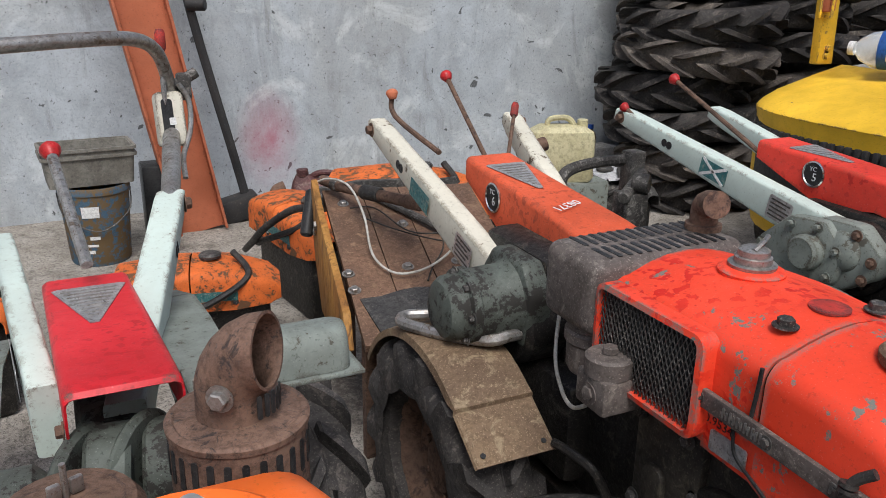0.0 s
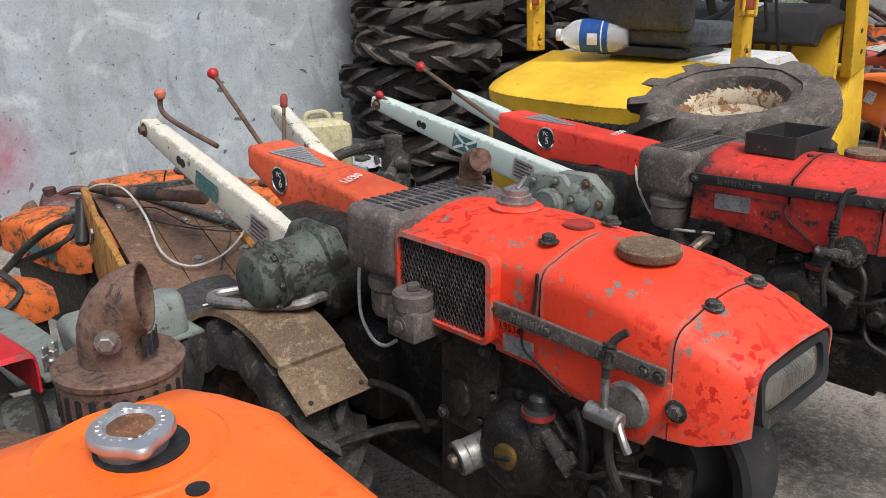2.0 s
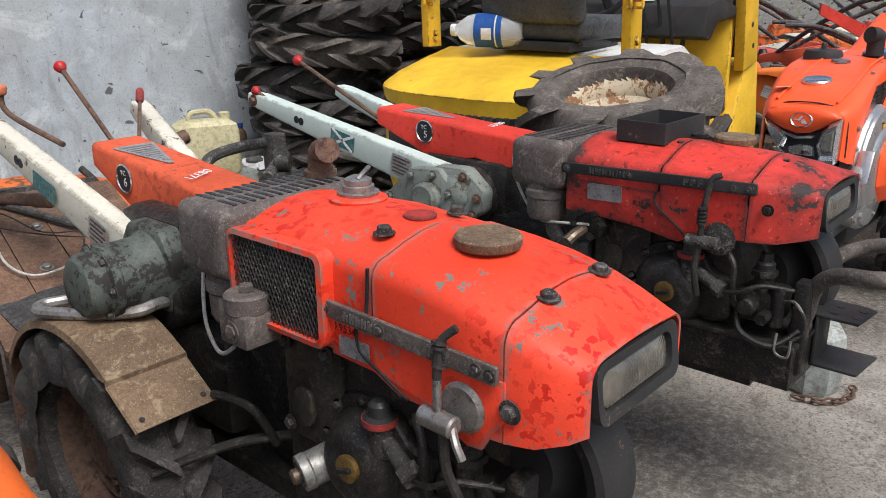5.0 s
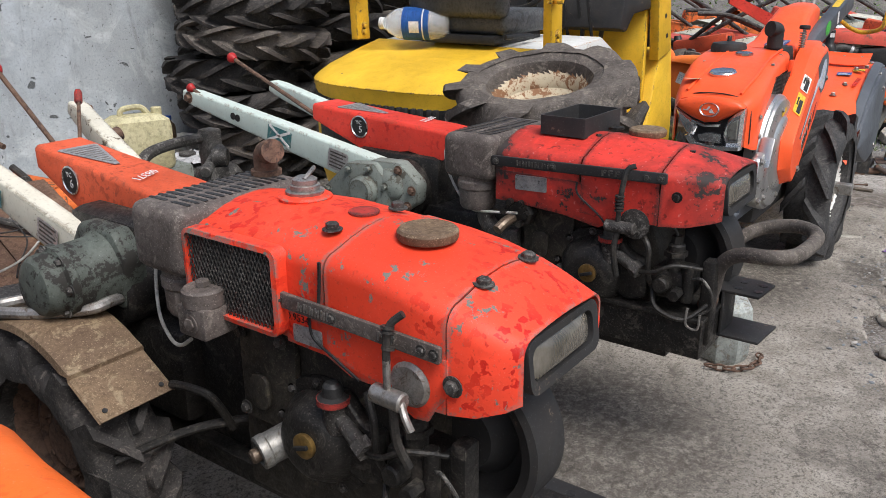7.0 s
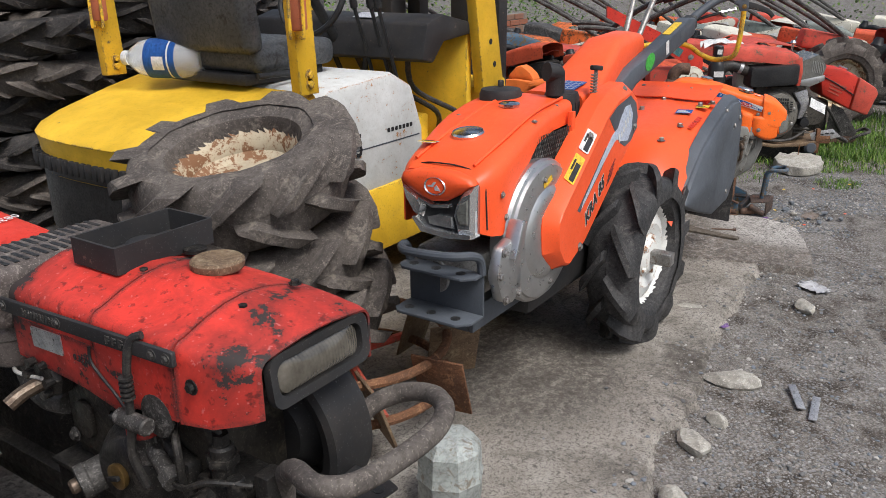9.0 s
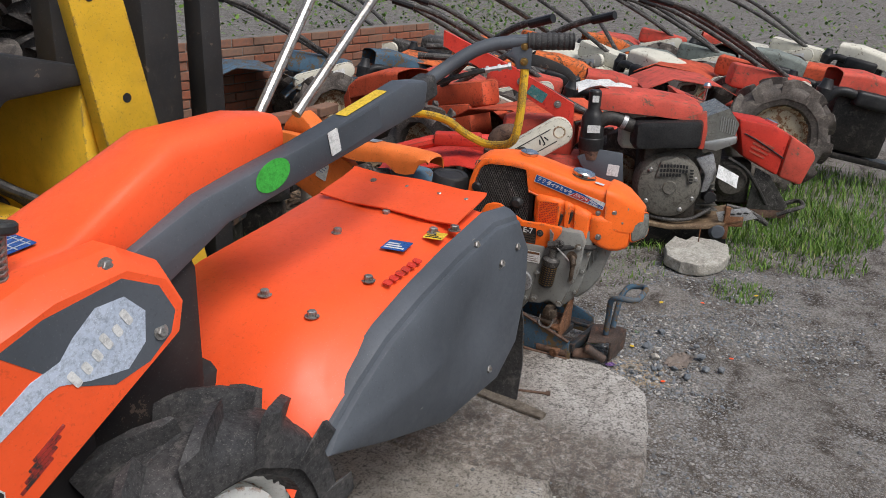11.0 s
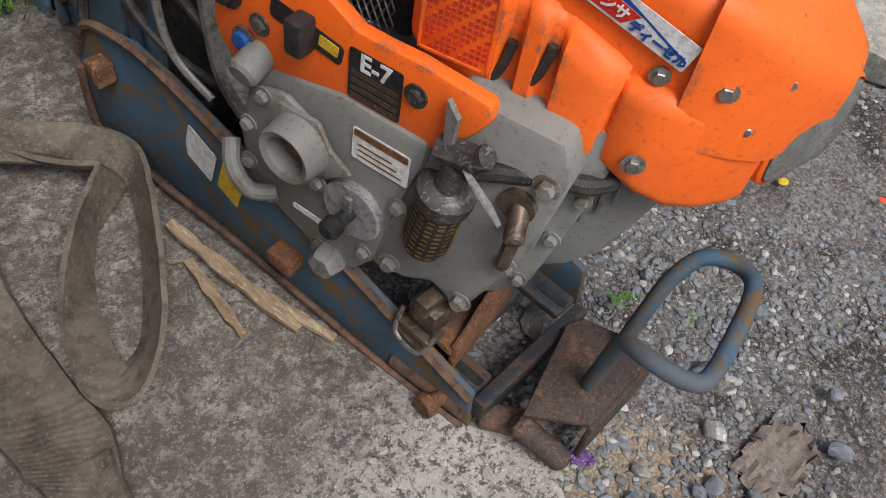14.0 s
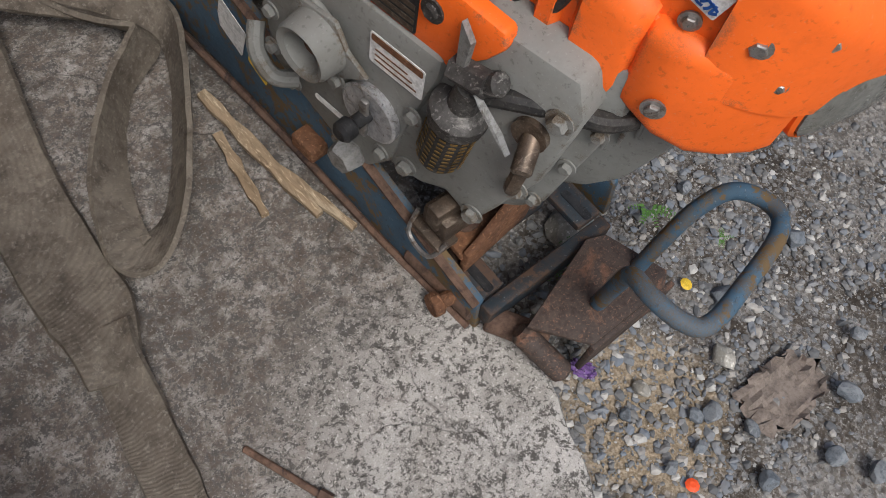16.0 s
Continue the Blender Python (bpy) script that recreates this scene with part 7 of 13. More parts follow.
    part("side_plate", b, CHARCOAL, T, "dark grey pressed side plate", 30)
    b = bm_()
    for x, z, d in ((3.842, 0.462, -0.008), (3.953, 0.420, -0.014), (4.08, 0.383, -0.018), (4.126, 0.600, -0.006), (4.33, 0.676, -0.006), (4.44, 0.60, -0.018), (4.52, 0.62, -0.018), (4.40, 0.33, -0.018)):
        hexa(b, (x, near(x) + d, z), (0, -1, 0.25), 0.010, 0.012)
    for x, v, z in ((3.90, 0.12, 0.622), (4.06, 0.10, 0.650), (4.30, 0.09, 0.694), (4.33, 0.05, 0.700), (3.90, 0.25, 0.634), (4.20, 0.30, 0.676), (4.33, 0.25, 0.698)):
        hexa(b, (x, near(x) + v, z), (0, 0, 1), 0.010, 0.013)
    part("dome_nut", b, STEEL, sp)
    for x, v, w, h, c, l in ((4.20, 0.125, 0.062, 0.045, BLUEINK, "blue and white warning label"), (4.285, 0.075, 0.05, 0.034, PAPER_Y, "yellow and black warning label")):
        ml = face((x, near(x) + v, 0.683 + 0.17 * (x - 4.20) - (0.004 if v < 0.1 else 0)), (0.1, -1, 0.05), (1, 0.1, 0.16))
        sk = sticker(rc, ml.translation, ml.col[0].to_3d(), ml.col[1].to_3d(), w, h, c, "warning_label", l)
        b = bm_()
        for k in range(3):
            prism(b, rrect(-w * 0.42, w * 0.40 - 0.01 * k, -h * 0.34 + h * 0.22 * k, -h * 0.22 + h * 0.22 * k, 0.0005, 1), 0.0012, ml)
        part("label_text", b, INK_SHADE if c is PAPER_Y else PAPER_W, sk)
    b = bm_()
    for k in range(6):
        prism(b, rrect(-0.008, 0.008, -0.010, 0.010, 0.004, 2), 0.0016, face((4.08 + 0.021 * k, near(4.1) + 0.062, 0.648 + 0.0036 * k), (1, 0.1, 0.17), (-0.1, 1, 0.2)))
    part("raised_mark", b, RED_COVER, rc, "maker's mark as plain raised shapes")
    b = bm_()
    rings = []
    for x, z in ((4.50, 0.62), (4.58, 0.52), (4.63, 0.38), (4.64, 0.24), (4.62, 0.14)):
        rings.append([(x + 0.01 * math.sin(9 * y), y, z + 0.006 * math.sin(13 * y)) for y in (0.375, 0.45, 0.55, 0.65, 0.75, 0.86)])
    shell(b, rings, 0.006)
    part("mud_flap", b, RUBBER_NEW, T, "black rubber rear flap")
    # gear housing, chassis, tines
    b = bm_()
    box(b, (2.95, 0.50, 0.26), (3.45, 0.74, 0.60), 0.03)
    box(b, (3.30, 0.54, 0.22), (3.70, 0.70, 0.80), 0.03)
    box(b, (3.60, 0.56, 0.30), (4.10, 0.68, 0.55), 0.03)
    cyl(b, (3.55, 0.42, 0.30), (3.55, 0.85, 0.30), 0.035, n=16)
    part("gear_housing", b, BLACKP, T, "dark gear housing")
    b = bm_()
    box(b, (2.645, 0.52, 0.33), (3.10, 0.62, 0.345), 0.004)
    box(b, (2.645, 0.505, 0.33), (3.10, 0.52, 0.40), 0.004)
    part("front_rail", b, CHARCOAL, T)
    for z, x0 in ((0.500, 2.575), (0.385, 2.55)):
        b = bm_()
        prism(b, [(x0, 0.50), (x0, 0.68), (x0 + 0.02, 0.70), (2.645, 0.70), (2.645, 0.47), (x0 + 0.03, 0.47)], 0.008, pose(0, 0, z), 0.002)
        br = part("bracket_plate", b, CHARCOAL, T, "dark drilled bracket plate")
        b = bm_()
        for y in (0.52, 0.595, 0.665):
            lathe(b, [(0, 0), (0.013, 0), (0.013, 0.0008), (0, 0.0008)], 16, pose(x0 + 0.035, y, z + 0.0081))
        part("slot", b, INK_SHADE, br)
    b = bm_()
    box(b, (2.637, 0.47, 0.386), (2.645, 0.70, 0.506), 0.002)
    part("bracket_web", b, CHARCOAL, T)
    b = bm_()
    tube(b, [(2.64, 0.475, 0.505), (2.63, 0.475, 0.545), (2.60, 0.48, 0.565), (2.565, 0.51, 0.568), (2.552, 0.57, 0.566), (2.555, 0.65, 0.562), (2.585, 0.685, 0.56), (2.62, 0.695, 0.55), (2.635, 0.695, 0.505)], 0.0115, 10)
    part("lift_loop", b, CHARCOAL, T)
    b = bm_()
    cyl(b, (2.64, 0.62, 0.47), (2.76, 0.60, 0.47), 0.05, n=20, soft=0.006)
    box(b, (2.66, 0.50, 0.42), (2.82, 0.70, 0.54), 0.02)
    part("starter", b, ALU, T)
    for k in range(6):
        b = bm_()
        y = 0.45 + 0.07 * k
        a = 1.0 * k
        tube(b, [(4.15, y, 0.28), (4.15 + 0.12 * math.cos(a), y + 0.01, 0.28 + 0.12 * math.sin(a)), (4.15 + 0.2 * math.cos(a + 0.5), y + 0.04, 0.28 + 0.2 * math.sin(a + 0.5))], 0.011, 6)
        part("tine", b, BLACKP, T)
    wheel(T, (3.55, 0.40, 0.30), (0, -1, 0), 0.312, 0.165, 0.178, RUBBER_NEW, WHITE, 11, 0.034, 0.042, 0.42, dish=0.03)
    wheel(T, (3.55, 0.86, 0.30), (0, 1, 0), 0.312, 0.165, 0.178, RUBBER_NEW, WHITE, 11, 0.034, 0.042, 0.42, dish=0.03)
    b = bm_()
    prism(b, rrect(-0.022, 0.022, -0.022, 0.022, 0.003, 1), 0.11, face((3.55, 0.39, 0.30), (1, 0, 0), (0, 0, 1)), 0.003)
    part("axle_stub", b, STEEL, T, "square galvanised axle stub")
    return T


tiller_new()


# ---- forklift, its counterweight towards the row ----
def forklift():
    T = site("forklift", "old yellow forklift with white hood, parked before the wall", "forklift", pose(3.3, 1.9, 0))
    y0, y1 = 1.36, 2.43
    ym = (y0 + y1) / 2
    # counterweight: plan curve
    def plan(s, bulge, rear):
        pts = []
        n = 16
        for k in range(n + 1):
            u = k / n
            y = y0 + (y1 - y0) * u
            q = abs(2 * u - 1)
            pts.append((rear + bulge * (1 - (1 - q ** 3.0) ** 0.8) - s, y))
        return pts
    b = bm_()
    rings = []
    for z, back, bl, top in ((0.22, 2.56, 0.20, 0), (0.30, 2.53, 0.20, 0), (0.36, 2.52, 0.20, 0), (0.665, 2.50, 0.22, 0), (0.70, 2.49, 0.22, 0), (0.715, 2.505, 0.22, 0)):
        rings.append([(x, y, z) for x, y in plan(0, bl, back)] + [(3.12, y1, z), (3.05 + 0.127 * (0.76 - z), y0, z)])
    rings.append([(max(x, 2.56) + 0.03, y, 0.745) for x, y in plan(0, 0.22, 2.55)] + [(3.12, y1, 0.80), (3.046, y0, 0.80)])
    rings.append([(x + 0.2, ym + (y - ym) * 0.93, 0.80) for x, y in plan(0, 0.15, 2.60)] + [(3.12, y1 - 0.03, 0.835), (3.044, y0 + 0.03, 0.835)])
    loft(b, rings)
    cw = part("counterweight", b, YELLOW, T, "yellow cast counterweight with a curved rear", 28)
    # dark recess band, and a black block for the opening's shade
    b = bm_()
    inner = [(x - 0.006, y) for x, y in plan(0, 0.215, 2.515)][1:-1]
    loft(b, [[(x - 0.006, y, 0.655) for x, y in inner] + [(x + 0.1, y, 0.655) for x, y in inner[::-1]], [(x - 0.010, y, 0.575) for x, y in inner] + [(x + 0.1, y, 0.575) for x, y in inner[::-1]]])
    band = part("rubber_band", b, BLACKPL, cw, "black band with raised blocks")
    b = bm_()
    for k in range(1, len(inner) - 1):
        x, y = inner[k]
        for s in (-0.018, 0.012):
            box(b, (x - 0.022, y + s, 0.59), (x, y + s + 0.02, 0.64), 0.003)
    part("raised_block", b, BLACKP, band)
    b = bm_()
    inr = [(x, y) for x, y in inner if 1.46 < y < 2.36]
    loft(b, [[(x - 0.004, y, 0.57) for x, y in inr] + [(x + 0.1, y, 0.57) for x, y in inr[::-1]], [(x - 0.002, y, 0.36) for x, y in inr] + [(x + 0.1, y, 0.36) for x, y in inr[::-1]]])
    part("radiator_opening", b, INK_SHADE, cw, "black block painting the shade of the radiator opening")
    # hood
    b = bm_()
    prism(b, [(3.035, 0.38), (3.05, 0.80), (3.12, 0.838), (3.48, 0.86), (3.60, 0.80), (3.67, 0.62), (3.67, 0.45)], 0.98, face((0, 2.36, 0), (1, 0, 0), (0, 0, 1)), 0.02)
    hd = part("engine_hood", b, HOODW, T, "white steel engine hood with rust stains", 30)
    words("FG15", 0.118, INK_SHADE, hd, face((3.180, 1.372, 0.612), (1, 0, 0.05), (0, 0, 1)) @ Matrix.Diagonal((0.72, 1, 1, 1)), "model_lettering", 0.0006, "CENTER", 0, 0.002)
    b = bm_()
    for k in range(7):
        prism(b, rrect(-0.008, 0.008, -0.008, 0.008, 0.002, 1), 0.001, face((3.44 + 0.024 * k, 1.379, 0.647), (1, 0, 0.03), (0, 0, 1)))
    part("maker_mark", b, INK_SHADE, hd)
    b = bm_()
    prism(b, rrect(3.06, 3.64, 0.597, 0.602, 0.001, 1), 0.001, face((0, 1.3795, 0), (1, 0, 0), (0, 0, 1)))
    part("pinstripe", b, CHARCOAL, hd)
    # body side and step
    b = bm_()
    prism(b, [(3.0, 0.18), (3.02, 0.44), (3.67, 0.44), (3.80, 0.36), (4.05, 0.36), (4.15, 0.72), (4.32, 0.75), (4.40, 0.40), (4.40, 0.18)], 1.05, face((0, 2.42, 0), (1, 0, 0), (0, 0, 1)), 0.015)
    part("chassis", b, YELLOW, T, "yellow steel chassis", 30)
    # overhead guard posts
    for y in (y0 + 0.02, y1 - 0.02):
        b = bm_()
        prism(b, [(2.955, 0.84), (3.045, 0.84), (2.99, 2.0), (2.90, 2.0)], 0.04, face((0, y + 0.02, 0), (1, 0, 0), (0, 0, 1)), 0.004)
        rp = part("rear_post", b, YELLOW, T, "yellow steel guard post")
        b = bm_()
        for z in (0.875, 0.905):
            hexa(b, (3.0, y - 0.02, z), (0, -1, 0), 0.013, 0.012)
        part("post_bolt", b, YELLOW, rp)
        # wire guard and rear lamp
        b = bm_()
        tube(b, [(2.96, y - 0.02, 1.03), (2.93, y - 0.07, 1.03), (2.93, y - 0.075, 1.05), (2.93, y - 0.075, 1.2)], 0.006, 8, 3)
        tube(b, [(2.96, y + 0.01, 1.03), (2.915, y - 0.03, 1.03), (2.91, y - 0.035, 1.05), (2.91, y - 0.035, 1.2)], 0.006, 8, 3)
        part("lamp_guard", b, YELLOW, rp)
        b = bm_()
        box(b, (2.93, y - 0.06, 1.05), (2.97, y - 0.005, 1.20), 0.01)
        part("rear_lamp", b, COLUMN, rp, "amber and red rear lamp")
        b = bm_()
        prism(b, [(4.10, 0.70), (4.27, 0.74), (3.99, 2.0), (3.88, 2.0)], 0.05, face((0, y + 0.025, 0), (1, 0, 0), (0, 0, 1)), 0.004)
        fp = part("front_post", b, YELLOW, T, "slanted yellow front post")
        b = bm_()
        for x, z in ((4.075, 1.18), (4.155, 0.92), (4.19, 0.82)):
            lathe(b, [(0, 0), (0.013, 0), (0.013, 0.001), (0, 0.001)], 14, face((x, y - 0.0255, z), (1, 0, 0), (0, 0, 1)))
        part("hole", b, INK_SHADE, fp)
    b = bm_()
    for y in [y0 + 0.06 + 0.13 * k for k in range(9)]:
        box(b, (2.9, y, 2.0), (4.0, y + 0.03, 2.05), 0.004)
    box(b, (2.88, y0, 2.0), (2.93, y1, 2.06), 0.004)
    box(b, (3.95, y0, 2.0), (4.0, y1, 2.06), 0.004)
    part("overhead_guard", b, YELLOW, T)
    # seat
    b = bm_()
    box(b, (3.02, 1.62, 0.885), (3.44, 2.10, 0.985), 0.035, seg=3)
    st = part("seat", b, SEATM, T, "grey vinyl seat cushion")
    b = bm_()
    box(b, (0, -0.25, 0), (0.09, 0.25, 0.42), 0.035, Matrix.Translation((2.98, 1.86, 0.95)) @ Matrix.Rotation(radians(-8), 4, "Y"), seg=3)
    part("backrest", b, SEATM, st, "grey vinyl backrest")
    b = bm_()
    box(b, (3.0, 1.66, 0.845), (3.40, 2.06, 0.885), 0.006)
    tube(b, [(3.02, 1.62, 0.88), (3.15, 1.60, 0.88), (3.22, 1.60, 0.87)], 0.012, 8)
    part("seat_slide", b, BLACKPL, st)
    # dash, column, hoses, levers
    b = bm_()
    prism(b, [(3.70, 0.88), (3.74, 1.02), (3.86, 1.05), (4.10, 1.0), (4.10, 0.96), (3.86, 0.94), (3.78, 0.86)], 0.98, face((0, 2.38, 0), (1, 0, 0), (0, 0, 1)), 0.012)
    dash = part("dashboard", b, BLACKP, T, "black dashboard cowl")
    sticker(dash, (3.80, 1.75, 1.042), (0, -1, 0), (1, 0, 0.25), 0.12, 0.07, SILVERINK, "instrument_plate", "small instrument plate")
    b = bm_()
    cyl(b, (3.78, 1.88, 0.88), (3.60, 1.88, 1.12), 0.022, n=12)
    tube(b, [(3.60 + 0.06 * math.cos(a), 1.88 + 0.17 * math.sin(a), 1.13 + 0.16 * math.cos(a)) for a in [2 * math.pi * k / 16 for k in range(16)]], 0.013, 8, 3, True)
    part("steering_wheel", b, BLACKPL, T, "black steering wheel and column")
    rnd = random.Random(4)
    for k in range(7):
        y = 1.5 + 0.11 * k
        b = bm_()
        tube(b, [(3.75, y, 0.95), (3.85 + rnd.uniform(-0.05, 0.1), y + 0.05, 0.75), (4.0, y + rnd.uniform(-0.1, 0.1), 0.62), (4.1, y, 0.50)], 0.012, 8)
        part("hydraulic_hose", b, HOSE, T)
    for y, x in ((1.55, 3.62), (1.62, 3.66), (1.69, 3.64)):
        b = bm_()
        cyl(b, (x + 0.18, y, 0.60), (x, y, 1.08), 0.008, n=8)
        cyl(b, (x, y, 1.08), (x - 0.01, y, 1.12), 0.016, n=12, soft=0.004)
        part("control_lever", b, BLACKPL, T)
    b = bm_()
    box(b, (3.68, 1.45, 0.44), (4.1, 2.35, 0.47), 0.004)
    box(b, (4.06, 1.42, 0.44), (4.10, 2.38, 0.98), 0.006)
    box(b, (3.85, 1.55, 0.44), (3.95, 1.68, 0.62), 0.01)
    part("floor_plate", b, YELLOW, T)
    b = bm_()
    for y in (1.62, 2.10):
        box(b, (4.42, y, 0.05), (4.55, y + 0.12, 2.1), 0.008)
        box(b, (4.60, y - 0.05, 0.05), (4.68, y + 0.03, 2.1), 0.006)
    for z in (0.3, 1.2, 2.0):
        box(b, (4.44, 1.62, z), (4.54, 2.2, z + 0.1), 0.006)
    part("mast", b, BLACKP, T, "black lifting mast")
    for y in (1.45, 2.32):
        for x, r in ((2.92, 0.21), (4.15, 0.25)):
            b = bm_()
            lathe(b, [(0, -0.07), (r * 0.5, -0.07), (r * 0.55, -0.05), (r * 0.9, -0.075), (r, -0.05), (r, 0.05), (r * 0.9, 0.075), (r * 0.55, 0.05), (r * 0.5, 0.07), (0, 0.07)], 32, face((x, y, r), (1, 0, 0), (0, 0, 1)))
            part("wheel", b, RUBBER, T)
    return T


def water_bottle():
    m = Matrix.Translation((2.985, 2.07, 0.923)) @ Matrix.Rotation(radians(-67), 4, "Z") @ Matrix.Rotation(radians(-90), 4, "Y") @ Matrix.Translation((0, 0, -0.165)) @ Matrix.Diagonal((1.62, 1.62, 1.06, 1.0))
    T = thing("water_bottle", "large clear plastic water bottle with blue label, lying down", "bottle", m)
    gm, nt, bs = mat("bottle_plastic", 0.12)
    bs.inputs["Base Color"].default_value = (0.95, 0.97, 0.98, 1)
    bs.inputs["Transmission Weight"].default_value = 0.80
    bs.inputs["IOR"].default_value = 1.30
    b = bm_()
    prof = [(0, 0.004), (0.03, 0.0), (0.040, 0.008), (0.044, 0.02), (0.042, 0.03), (0.044, 0.045), (0.044, 0.20), (0.040, 0.235), (0.026, 0.272), (0.015, 0.285), (0.014, 0.30), (0.0125, 0.30), (0.0135, 0.284), (0.0245, 0.27), (0.0385, 0.234), (0.0425, 0.2), (0.0425, 0.045), (0.03, 0.003), (0, 0.0065)]
    lathe(b, prof, 36)
    body = part("bottle_body", b, gm, T, "clear ribbed plastic", 60)
    body.visible_shadow = False
    b = bm_()
    lathe(b, [(0.0446, 0.085), (0.0448, 0.085), (0.0448, 0.20), (0.0446, 0.20)], 40)
    lab = part("wrap_label", b, BLUEINK, T, "blue paper label")
    b = bm_()
    for z0, z1, a0, a1 in ((0.108, 0.114, 0, 6.28), (0.125, 0.168, 2.5, 3.2), (0.125, 0.168, 4.2, 4.9)):
        n = 24
        ring = [[(0.0452 * math.cos(a0 + (a1 - a0) * k / n), 0.0452 * math.sin(a0 + (a1 - a0) * k / n), z) for k in range(n + 1)] for z in (z0, z1)]
        loft(b, ring, False, False)
    part("label_mark", b, PAPER_W, lab)
    b = bm_()
    lathe(b, [(0, 0.312), (0.0155, 0.312), (0.0165, 0.308), (0.0165, 0.291), (0.013, 0.291)], 26)
    part("screw_cap", b, PAPER_W, T)


forklift()
water_bottle()


# ---- loose tyres ----
def loose_tyre(at, R, W, rim, material, label, axis=(0, 0, 1), spin=0.0, tilt=(0, 0), rim_mat=None, lugs=10, lug_h=0.042, lug_w=0.062, group="stacked loose tyres", shared={}):
    key = (R, W, rim, lugs, lug_h, lug_w, material.name)
    if key not in shared:
        shared[key] = mesh_of("tyre", tyre_mesh(R, W, rim, lugs, lug_h, lug_w, 0.46), material, 40)
    m = Matrix.Translation(at) @ Vector(axis).to_track_quat("Z", "Y").to_matrix().to_4x4() @ Matrix.Rotation(radians(tilt[0]), 4, "X") @ Matrix.Rotation(radians(tilt[1]), 4, "Y") @ Matrix.Rotation(spin, 4, "Z")
    if rim_mat is None:
        ob = new("loose_tyre", shared[key])
        ob.matrix_basis = m
        return tagged(ob, label, "tyre", group)
    T = thing("spare_wheel", label, "wheel", m, group)
    t = new("tyre", shared[key])
    t.parent = T
    part("rim", rim_mesh(rim, W, hub=0.03, dish=-0.03), rim_mat, T, "cream-painted rim with rust", 35)
    return T


CREAMRIM = paint("cream_rim_paint", (0.52, 0.45, 0.32), (0.20, 0.10, 0.05), chips=0.54, grime=0.6, gloss=0.5, dark=(0.28, 0.15, 0.07))
LEAN = (-0.25, -0.02, 0.968)
loose_tyre((2.465, 1.13, 0.722), 0.335, 0.20, 0.178, RUBBER_TAN, "mud-dried tractor wheel with cream rim on a tyre stack", axis=LEAN, spin=0.4, rim_mat=CREAMRIM)
loose_tyre((2.515, 1.12, 0.50), 0.335, 0.19, 0.165, RUBBER_TAN, "mud-dried lugged tyre in a stack", axis=(-0.2, 0.0, 0.98), spin=1.0)
loose_tyre((2.55, 1.09, 0.315), 0.33, 0.19, 0.165, RUBBER_TAN, "mud-dried lugged tyre in a stack", axis=(-0.12, 0.05, 0.99), spin=2.1)


def cage_wheel(at):
    """Rusty paddle wheel under the tyres."""
    T = thing("cage_wheel", "rusty orange iron paddle wheel lying under tyres", "wheel", Matrix.Translation(at))
    for z in (0.04, 0.16):
        b = bm_()
        tube(b, [(0.30 * math.cos(a), 0.30 * math.sin(a), z) for a in [2 * math.pi * k / 24 for k in range(24)]], 0.014, 8, 2, True)
        part("hoop", b, RUSTO, T)
    for k in range(9):
        a = 2 * math.pi * k / 9
        b = bm_()
        box(b, (0.245, -0.004, 0.0), (0.40, 0.004, 0.19), 0.002, Matrix.Rotation(a, 4, "Z") @ Matrix.Rotation(radians(18), 4, "X"))
        rough(b, 0.004, 0.1, k)
        part("paddle", b, RUSTO if k % 2 else FENDER, T, "rust-caked flat paddle")
        if k % 3 == 0:
            b = bm_()
            cyl(b, (0.03 * math.cos(a), 0.03 * math.sin(a), 0.10), (0.30 * math.cos(a), 0.30 * math.sin(a), 0.05), 0.014, n=8)
            part("spoke", b, RED_FAR, T)


cage_wheel((2.62, 0.93, 0.06))

# the heap of old tractor tyres in the corner by the wall
rnd = random.Random(11)
for col, (cx, cy, n, R) in enumerate(((3.22, 3.42, 7, 0.42), (3.85, 3.50, 8, 0.42), (3.46, 3.80, 9, 0.38), (4.55, 3.45, 7, 0.42), (5.1, 3.75, 6, 0.40))):
    z = 0.0
    for k in range(n):
        W = 0.155 if k % 3 else 0.175
        z += W / 2 + 0.006
        loose_tyre((cx + rnd.uniform(-0.09, 0.07), cy + rnd.uniform(-0.10, 0.04), z), R, W, R * 0.55, RUBBER_TAN if (k + col) % 3 == 1 else RUBBER, "old black tractor tyre in a tall heap", spin=rnd.uniform(0, 6), tilt=(rnd.uniform(-7, 7), rnd.uniform(-7, 7)), lugs=11, lug_h=0.055, lug_w=0.068, group="heap of old tyres")
        z += W / 2 + 0.008


